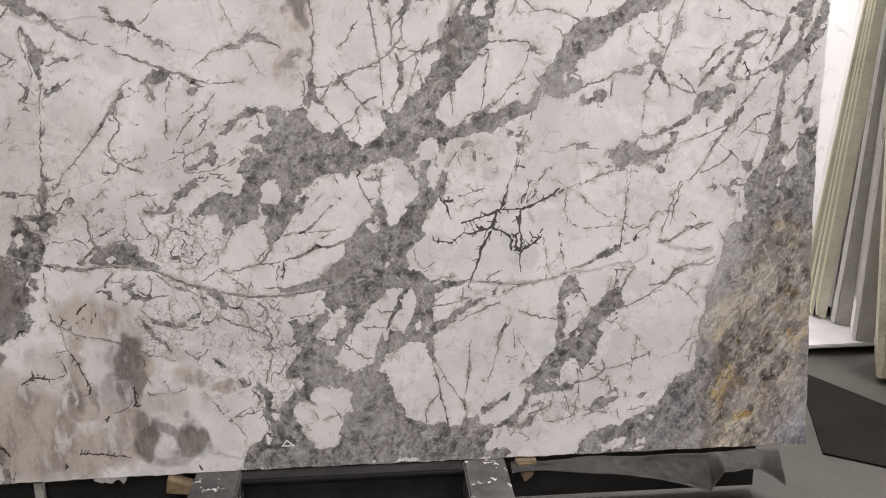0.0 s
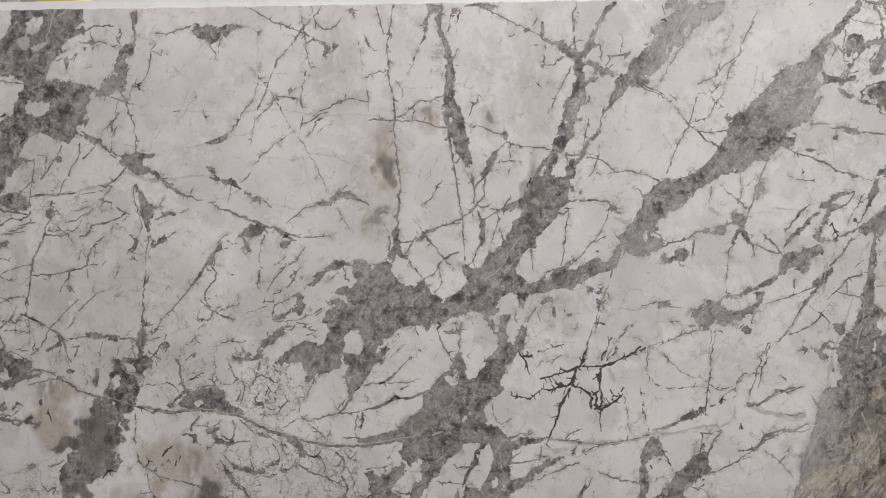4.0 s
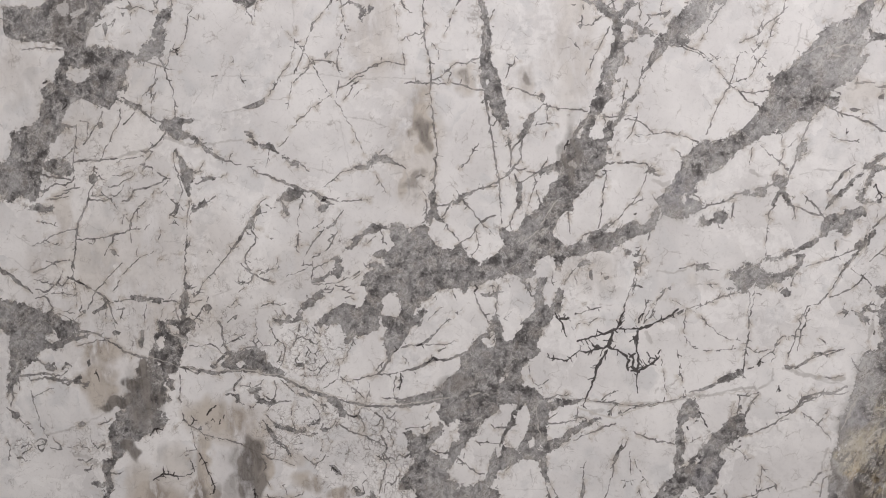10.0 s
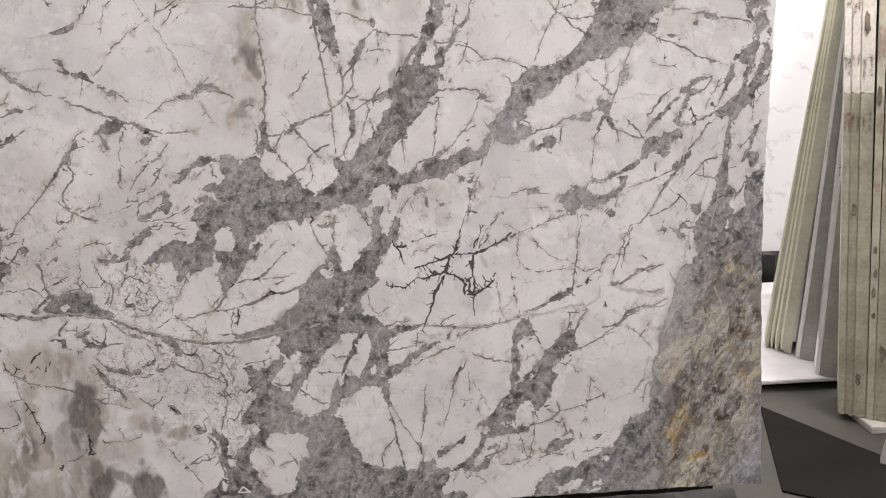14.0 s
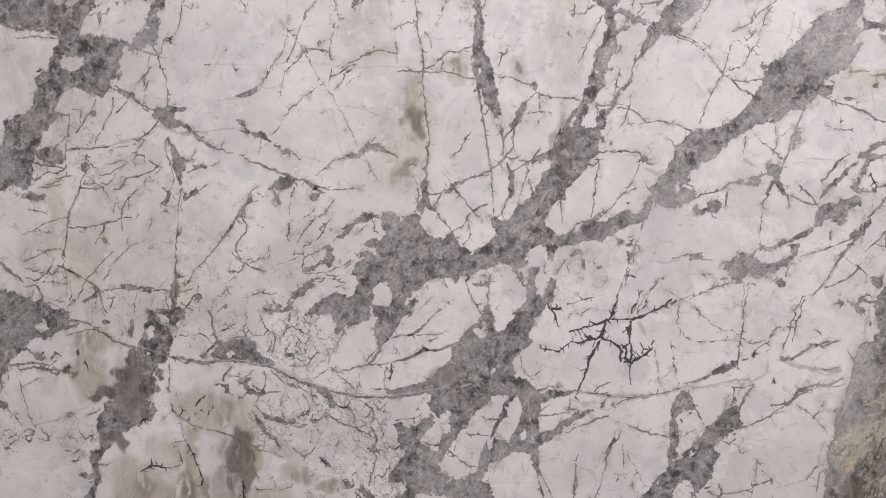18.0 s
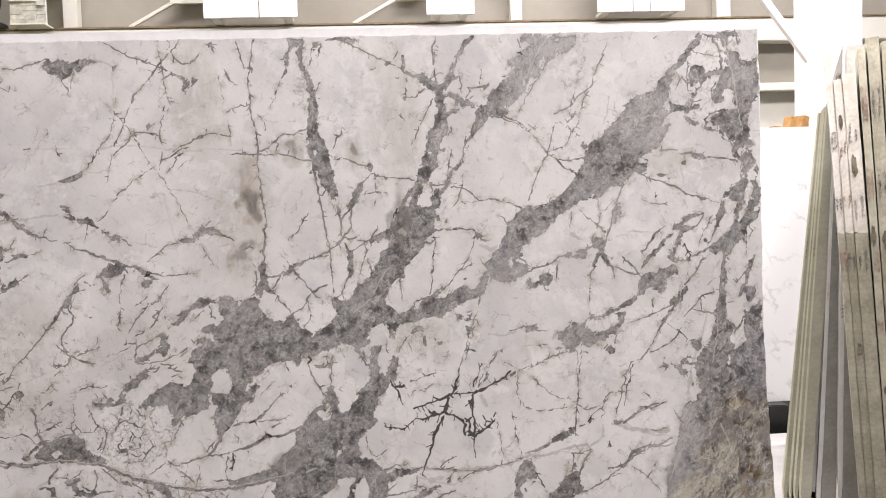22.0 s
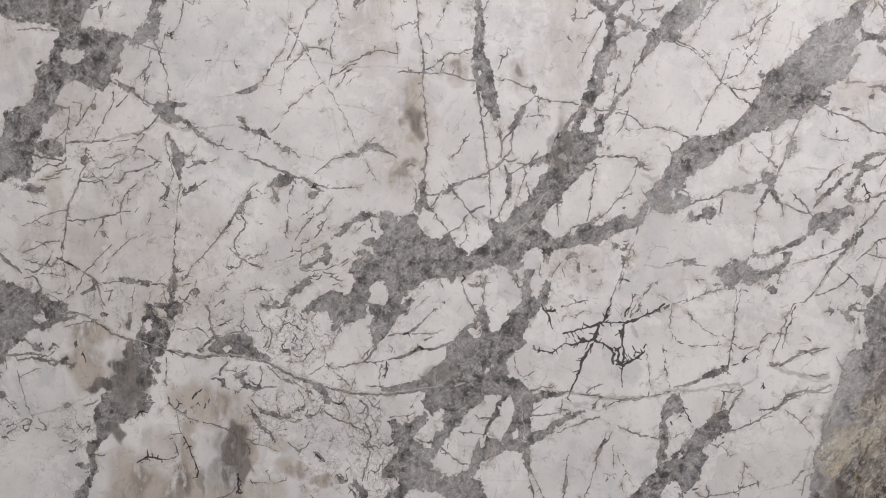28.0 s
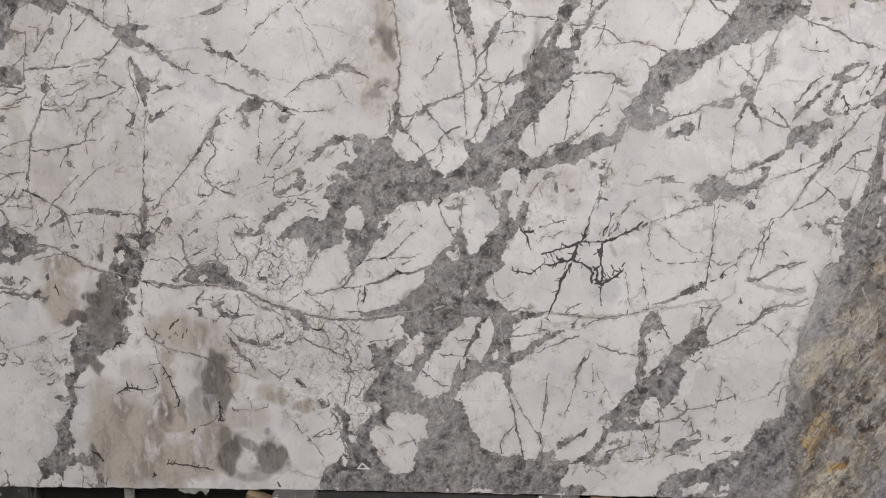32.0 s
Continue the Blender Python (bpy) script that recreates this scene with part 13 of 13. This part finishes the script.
def ledger_panel():
    """A display panel of split stone strips."""
    p = thing("ledger_panel", "display panel of split white stone strips on the gallery", "stone panel")
    x0, x1, y, z = -3.30, -3.00, 5.70, 3.262
    part("backing", block(x0, x1, y + 0.02, y + 0.05, z, z + 0.9), CREAM_PAINT, p)
    part("shelf", block(x0, x1, y - 0.02, 5.90, z - 0.012, z), CREAM_PAINT, p)
    row = random.Random(5)
    while z < 4.1:
        high, x = row.uniform(0.022, 0.045), x0
        while x < x1 - 0.02:
            long = min(row.uniform(0.07, 0.16), x1 - x)
            out = row.uniform(0.0, 0.018)
            part("stone_strip", block(x + 0.001, x + long - 0.001, y - out, y + 0.02, z + 0.001, z + high - 0.001), LEDGER, p)
            x += long
        z += high


ledger_panel()


def white_backdrop_slab():
    """A white slab on its own stand at the back of the hall."""
    s = finish("stone_slab", block(1.0, 3.7, 0, 0.02, 0, 1.80, 0.002), VEINED_WHITE)
    s.matrix_world = pose(0.0, 3.0, 0.19, -4, 0, 0)
    tagged(s, "tall white marble slab with faint grey veins on black feet", "stone slab")
    for x in (1.35, 2.29, 3.2):
        f = finish("rack_foot", block(x, x + 0.16, 2.90, 3.35, 0.0, 0.19, 0.006), BLACK_STEEL)
        tagged(f, "black steel foot under the white slab", "foot", "feet of the back rack")


def veined_white():
    mat, tree, shader = nodes_of("faintly_veined_white")
    coords = tree.nodes.new("ShaderNodeTexCoord").outputs["Object"]
    warp = tree.nodes.new("ShaderNodeVectorMath")
    warp.operation = "MULTIPLY_ADD"
    link(tree, noise_of(tree, coords, 4.0, 5, 0.6).outputs["Color"], warp.inputs[0])
    warp.inputs[1].default_value = (0.5, 0.5, 0.5)
    link(tree, coords, warp.inputs[2])
    cells = add(tree, "ShaderNodeTexVoronoi", Scale=3.0, Randomness=1.0)
    cells.feature = "DISTANCE_TO_EDGE"
    link(tree, warp.outputs[0], cells.inputs["Vector"])
    lines = math_node(tree, "MULTIPLY", remap(tree, cells.outputs["Distance"], 0.06, 0.0), remap(tree, noise_of(tree, coords, 5.0).outputs[0], 0.4, 0.65))
    link(tree, blend(tree, lines, (0.82, 0.82, 0.81), (0.64, 0.64, 0.64)), shader.inputs["Base Color"])
    shader.inputs["Roughness"].default_value = 0.3
    return mat


VEINED_WHITE = veined_white()
white_backdrop_slab()


def offcuts():
    for n, (x, tilt, high) in enumerate(((2.62, 9, 0.70), (2.68, 14, 0.78), (2.75, 17, 0.80), (2.84, 12, 0.74))):
        b = finish("pine_board", block(-0.025, 0.025, -0.05, 0.05, 0, high, 0.003), PINE)
        b.matrix_world = pose(x - 0.1, 3.42 + 0.03 * n, 1.32, 0, tilt, 6 * n)
        tagged(b, "raw pine offcut board standing behind the white slab", "board", "pine offcuts")
    s = finish("timber_stack", block(2.2, 3.3, 3.3, 3.75, 1.24, 1.32, 0.004), PINE)
    tagged(s, "shelf board of raw pine under the offcuts", "board")
    for x in (2.25, 3.2):
        leg = finish("shelf_trestle", block(x, x + 0.08, 3.35, 3.7, 0.0, 1.24, 0.004), CREAM_PAINT)
        tagged(leg, "cream painted trestle under the shelf board", "trestle", "trestles")


offcuts()


# ---- slabs stacked on edge beside the marble ----
def edge_slab(x, y, z, thick, high, long, lean, yaw, edge, face, label, corner=0.03, arris=None, chips=0, group="slabs stacked on edge"):
    """A slab standing on its long side, its narrow end towards the viewer; corner: the round at its foot; chips: seed of its rough end."""
    row = random.Random(chips)
    bm = bmesh.new()
    # the section across the slab: its lower corners are rounded off, its sides a little uneven
    turn = [math.pi / 2 * k / 5 for k in range(6)]
    rise = [high * (0.08 + 0.92 * k / 14) for k in range(15)]
    left = [(row.uniform(0, 0.0012), h) for h in rise[::-1]]
    right = [(thick - row.uniform(0, 0.0012), h) for h in rise]
    foot = [(thick * 0.8 * (1 - math.cos(a)), corner * (1 - math.sin(a))) for a in turn]
    heel = [(thick * (0.88 + 0.12 * math.sin(a)), 0.006 * (1 - math.cos(a))) for a in turn]
    profile = [*left, *foot, *heel, *right]
    front = [bm.verts.new((a, row.uniform(0, 0.002), b)) for a, b in profile]
    rear = [bm.verts.new((a, long, b)) for a, b in profile]
    count = len(profile)
    bm.faces.new(front).material_index = 1
    bm.faces.new(rear[::-1]).material_index = 1
    for k in range(count):
        f = bm.faces.new((front[k], rear[k], rear[(k + 1) % count], front[(k + 1) % count]))
        f.material_index = 0 if k < 14 or count - 16 < k < count - 1 else 1
    bmesh.ops.recalc_face_normals(bm, faces=bm.faces)
    ob = finish("stone_slab", bm, face)
    ob.data.materials.append(edge)
    ob.matrix_world = pose(x, y, z, 0, lean, yaw)
    if arris:
        strip = outline([(0.0, corner), (0.0045, corner * 0.42), (0.012, corner * 0.14), (0.018, corner * 0.20), (0.0115, corner * 0.5), (0.0075, high * 0.5), (0.0085, high), (0.0, high)], 0.006, 0.0012)
        bmesh.ops.translate(strip, vec=(0, -0.004, 0), verts=strip.verts)
        part("arris", strip, arris, ob, "bright rounded edge of the slab")
    return tagged(ob, label, "stone slab", group)


def ink(ob, thick, lines, colour=INK, seed=1):
    """Handwriting too small to read on a slab's narrow end: short crooked strokes, line by line."""
    row = random.Random(seed)
    for z0, z1 in lines:
        bm = bmesh.new()
        columns = 1 if thick < 0.025 else 2
        for c in range(columns):
            z, u = z0 + row.uniform(0, 0.02), (c + 0.55 + row.uniform(-0.1, 0.1)) / (columns + 0.1)
            while z < z1 - row.uniform(0, 0.03):
                tall = row.uniform(0.008, 0.016)
                for _ in range(row.choice((1, 2, 2, 3))):
                    way = row.uniform(-1.2, 1.2)
                    m = Matrix.Translation((thick * u + row.uniform(-0.003, 0.003), -0.0012, z + row.uniform(0, tall))) @ Matrix.Rotation(way, 4, "Y") @ Matrix.Diagonal((0.0016, 0.0024, row.uniform(0.006, 0.012), 1))
                    bmesh.ops.create_cube(bm, size=1.0, matrix=m)
                z += tall + row.uniform(0.003, 0.008)
        part("ink_mark", bm, colour, ob)


def knot(ob, x, z, wide, tall, seed):
    """A dark crumbled stain on a slab's narrow end."""
    row = random.Random(seed)
    ring = []
    for k in range(14):
        a, r = 2 * math.pi * k / 14, row.uniform(0.65, 1.1)
        ring.append((x + wide * r * math.cos(a), z + tall * r * math.sin(a)))
    bm = outline(ring, 0.003)
    bmesh.ops.translate(bm, vec=(0, -0.0015, 0), verts=bm.verts)
    part("stain", bm, STAIN, ob, "dark brown stain")


STAIN = mottled("brown_stone_stain", (0.05, 0.042, 0.03), (0.17, 0.145, 0.10), 30.0, 0.85)


def stacks():
    plinth = thing("plinth", "low white plinth under the stacked slabs", "plinth")
    part("top_board", block(1.15, 3.4, 1.17, 2.75, 0.032, 0.05, 0.004), PLINTH_PAINT, plinth)
    part("base", block(1.25, 3.3, 1.26, 2.65, 0.0, 0.032), DARK_STEEL, plinth, "dark set-back base")

    def row_of(x, y, z, yaw, pieces, label, seed, long, gap=0.0012):
        """Slabs side by side from (x, y); pieces: thickness, height, how far it juts out, lift, lean, edge, face, arris, ink lines."""
        across, along = Vector((math.cos(radians(yaw)), math.sin(radians(yaw)))), Vector((-math.sin(radians(yaw)), math.cos(radians(yaw))))
        at, made = Vector((x, y)), []
        for n, (thick, high, jut, lift, lean, edge, face, arris, lines) in enumerate(pieces):
            foot = at - along * jut
            s = edge_slab(foot.x, foot.y, z + lift, thick, high, long + jut, lean, yaw, edge, face, label, 0.10 if arris else 0.012, arris, seed + n)
            ink(s, thick, lines, RED_INK if (n + seed) % 3 == 0 else INK, seed + n)
            at += across * (thick + gap)
            made.append(s)
        return at, made

    low, high = ((1.20, 1.29), (1.44, 1.52)), ((1.22, 1.30), (1.72, 1.84))
    green = (OLIVE_STONE, GREY_STONE, GREEN_EDGE)
    at, _ = row_of(1.785, 1.616, 0.05, -27.5, [(0.030, 1.90, 0.0, 0, 5.6, *green, low), (0.020, 1.91, 0.02, 0, 5.1, *green, high), (0.026, 1.92, 0.04, 0, 4.7, *green, low), (0.060, 1.93, 0.06, 0, 4.2, *green, ())],
                   "olive-green stone slab with a cream edge, standing on edge on the plinth", 1, 1.0)
    white = (WHITE_EDGE, GREY_END, None)
    at, _ = row_of(at.x, at.y, 0.05, -26.5, [(0.018, 1.98, 0.03, 0.055, 3.4, *white, low), (0.020, 2.06, 0.11, 0, 2.9, *white, ((1.0, 1.1),)), (0.065, 2.05, 0.13, 0, 2.6, GREY_END, GREY_STONE, None, ((1.3, 1.4),)),
                   (0.020, 2.16, 0.31, 0, 1.0, *white, ((0.95, 1.03), (1.5, 1.6))), (0.075, 2.15, 0.325, 0, 0.8, GREY_END, GREY_STONE, None, ())],
                   "grey marble slab with a sawn white end standing on edge in the stack", 11, 1.0)
    bearer = finish("bearer", block(1.84, 2.14, 0.68, 0.96, 0.0, 0.03, 0.004), GREY_END)
    tagged(bearer, "grey stone bearer under the cream strips", "bearer")
    marks = ((1.22, 1.30), (0.98, 1.04), (1.50, 1.62), (1.80, 1.96))
    cream = (CREAM_EDGE, OLIVE_STONE, None)
    _, strips = row_of(1.768, 0.83, 0.03, -28, [(0.030, 1.37, 0.0, 0, -3.8, *cream, marks[:1]), (0.034, 1.37, 0.004, 0, -3.8, *cream, marks[:1]), (0.050, 1.37, 0.008, 0, -3.8, *cream, marks[:1]), (0.030, 2.10, 0.016, 0, -3.5, *cream, marks),
                      (0.045, 2.14, 0.02, 0, -3.3, *cream, marks[2:]), (0.045, 2.12, 0.022, 0, -3.1, *cream, marks[1:]), (0.05, 2.15, 0.026, 0, -2.9, *cream, marks)],
                      "cream stone strip with brown stains and faded ink marks, standing upright", 21, 0.29, -0.0012)
    # paler upper parts of the first three strips, as separate pieces, in line with their lean
    slip = -1.37 * math.sin(radians(3.8))
    _, upper = row_of(1.768 + slip * math.cos(radians(28)), 0.83 - slip * math.sin(radians(28)), 0.03 + 1.37 * math.cos(radians(3.8)) - 0.002, -28, [(0.030, 0.78, 0.0, 0, -3.8, PALE_END, GREY_END, None, ((0.08, 0.16), (0.34, 0.42))), (0.034, 0.62, 0.004, 0, -3.8, PALE_END, GREY_END, None, ((0.10, 0.17), (0.30, 0.38))), (0.050, 0.64, 0.008, 0, -3.8, PALE_END, GREY_END, None, ((0.06, 0.15), (0.36, 0.44)))],
                      "pale pinkish upper part of a cream stone strip with ink marks, as its own piece", 41, 0.29, -0.0012)
    knot(upper[2], 0.020, 0.27, 0.012, 0.05, 91)
    knot(upper[1], 0.016, 0.45, 0.008, 0.03, 92)
    for k, x, z, wide, tall in ((1, 0.020, 0.90, 0.011, 0.028), (1, 0.012, 0.885, 0.006, 0.015), (2, 0.014, 0.17, 0.012, 0.03), (3, 0.016, 0.74, 0.009, 0.02), (3, 0.018, 0.64, 0.008, 0.02), (3, 0.014, 0.56, 0.010, 0.025), (3, 0.016, 0.46, 0.008, 0.015), (3, 0.012, 1.36, 0.010, 0.05), (4, 0.02, 1.34, 0.012, 0.04), (4, 0.025, 0.30, 0.014, 0.04), (5, 0.02, 0.9, 0.015, 0.06)):
        knot(strips[k], x, z, wide, tall, 40 + k + int(100 * z))
    chunk = finish("stone_offcut", outline([(0, 0), (0.06, 0.01), (0.07, 0.10), (0.05, 0.19), (0.01, 0.20), (-0.01, 0.1)], 0.05, 0.006), GREY_END)
    chunk.matrix_world = pose(1.72, 0.42, 0.0, -8, 14, -30)
    tagged(chunk, "broken grey stone offcut leaning by the stack", "offcut")


stacks()


# ---- the rack under the marble ----
def rack():
    r = thing("slab_rack", "dark steel slab rack with chipped cross bars", "rack")
    for x0, x1 in ((-0.930, -0.785), (-0.092, 0.042), (-1.86, -1.74)):
        front = -0.42 if x1 < 0.5 else 0.0
        part("cross_bar", block(x0, x1, front if x0 > -1.5 else 0.0, 0.75, 0.0, 0.20, 0.006), DARK_STEEL, r, "chipped dark cross bar")
    part("channel_web", block(-0.785, -0.092, -0.012, 0.0, 0.02, 0.185), BLACK_STEEL, r)
    part("channel_flange", block(-0.785, -0.092, -0.055, 0.07, 0.180, 0.197, 0.005), BLACK_STEEL, r, "black flange with a worn edge")
    part("channel_foot", block(-0.785, -0.092, -0.10, 0.05, 0.0, 0.02, 0.004), BLACK_STEEL, r)
    # two black sheets put in for the deep shade underneath the slab
    part("rear_web", block(-1.74, -0.930, 0.06, 0.075, 0.0, 0.20), BLACK_STEEL, r)
    part("rear_web", block(0.042, 0.90, 0.06, 0.075, 0.02, 0.20), BLACK_STEEL, r)
    part("strut", block(-1.435, -1.408, 0.02, 0.045, 0.0, 0.195, 0.003), GREY_END, r, "grey strut under the slab")
    for x in (-1.2, 0.3):
        lean = part("rear_post", block(x, x + 0.08, 0.047, 0.13, -0.02, 1.7, 0.004), DARK_STEEL, r)
        lean.matrix_world = SLAB


rack()


def wedge(points, at, label):
    w = finish("wood_wedge", outline(points, 0.05, 0.003), OLD_WOOD)
    w.matrix_world = at
    tagged(w, label, "wedge", "wedges under the slab")


wedge([(0, 0), (0.085, 0.0), (0.085, 0.028), (0, 0.05)], pose(-1.02, -0.03, 0.148, 0, 8, 0), "small raw wood wedge under the slab edge")
wedge([(0, 0.05), (0.07, 0.05), (0.055, 0.0), (0.03, -0.02)], pose(0.075, -0.03, 0.145), "small raw wood wedge beside the cross bar")


def torn_sheet():
    """A dusty plastic sheet crumpled under the slab's edge."""
    nx, nz = 150, 12
    bm = bmesh.new()
    grid = []
    for j in range(nz):
        for i in range(nx):
            u, v = i / (nx - 1), j / (nz - 1)
            x = 0.06 + 0.88 * u
            if x < 0.70:
                drop = 0.022 + 0.012 * max(0.0, noise.noise((x * 9, 1.5, 0))) + 0.085 * (max(x - 0.10, 0) / 0.60) ** 2.6
            else:
                drop = 0.030 + 0.012 * noise.noise((x * 16, 3.5, 0)) + 0.06 * max(0.0, 1 - (x - 0.70) / 0.035) + 0.055 * max(0.0, (x - 0.86) / 0.08)
            push = 0.016 * noise.noise((u * 5, v * 1.2, 4)) + 0.004 * noise.noise((u * 22, v * 5, 9))
            grid.append(bm.verts.new((x, -0.05 + 0.03 * (1 - v) - 0.05 * v * u + push, 0.197 - drop * v)))
    for j in range(nz - 1):
        for i in range(nx - 1):
            bm.faces.new((grid[j * nx + i], grid[j * nx + i + 1], grid[(j + 1) * nx + i + 1], grid[(j + 1) * nx + i]))
    bmesh.ops.solidify(bm, geom=list(bm.faces), thickness=0.0015)
    ob = finish("plastic_sheet", bm, SHEET, smooth=True)
    tagged(ob, "crumpled dusty grey plastic sheet hanging under the slab", "plastic sheet")
    bm = bmesh.new()
    row = random.Random(3)
    ring = [bm.verts.new((0.10 * (k / 9 - 0.5), 0, -0.004 - (0.018 * row.random() if 0 < k < 9 else 0))) for k in range(10)]
    top = [bm.verts.new((0.10 * (k / 9 - 0.5), 0.004 * row.random(), 0.004)) for k in range(10)]
    for k in range(9):
        bm.faces.new((ring[k], ring[k + 1], top[k + 1], top[k]))
    bmesh.ops.solidify(bm, geom=list(bm.faces), thickness=0.002)
    ob = finish("wrap_scrap", bm, SCRAP)
    ob.matrix_world = pose(-1.19, -0.008, 0.196)
    tagged(ob, "torn scrap of white wrap under the slab edge", "scrap")


torn_sheet()


def floor_shadow():
    """A thin near-black plate that paints the shadow on the floor beside the rack."""
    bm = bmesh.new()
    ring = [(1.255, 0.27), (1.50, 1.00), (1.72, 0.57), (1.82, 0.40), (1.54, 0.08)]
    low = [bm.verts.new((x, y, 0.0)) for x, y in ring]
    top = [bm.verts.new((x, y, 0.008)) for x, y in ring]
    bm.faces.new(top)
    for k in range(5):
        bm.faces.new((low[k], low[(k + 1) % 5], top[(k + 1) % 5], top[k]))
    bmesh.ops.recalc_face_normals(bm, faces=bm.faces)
    tagged(finish("rubber_mat", bm, SHADOW_TONE), "thin dark plate standing in for a shadow on the concrete floor", "mat")


floor_shadow()


def white_column():
    """A white steel column with a diagonal brace behind the stacks."""
    k = thing("steel_column", "white painted steel column with a diagonal brace", "column")
    part("shaft", block(3.20, 3.60, 4.0, 4.3, 0.0, 5.5, 0.008), WHITE_PAINT, k)
    part("brace", rod([(2.80, 4.1, 3.12), (3.24, 4.1, 2.54)], 0.035, 8), WHITE_PAINT, k)
    part("base_plate", block(3.05, 3.75, 3.85, 4.45, 0.0, 0.02, 0.003), DARK_STEEL, k)


white_column()
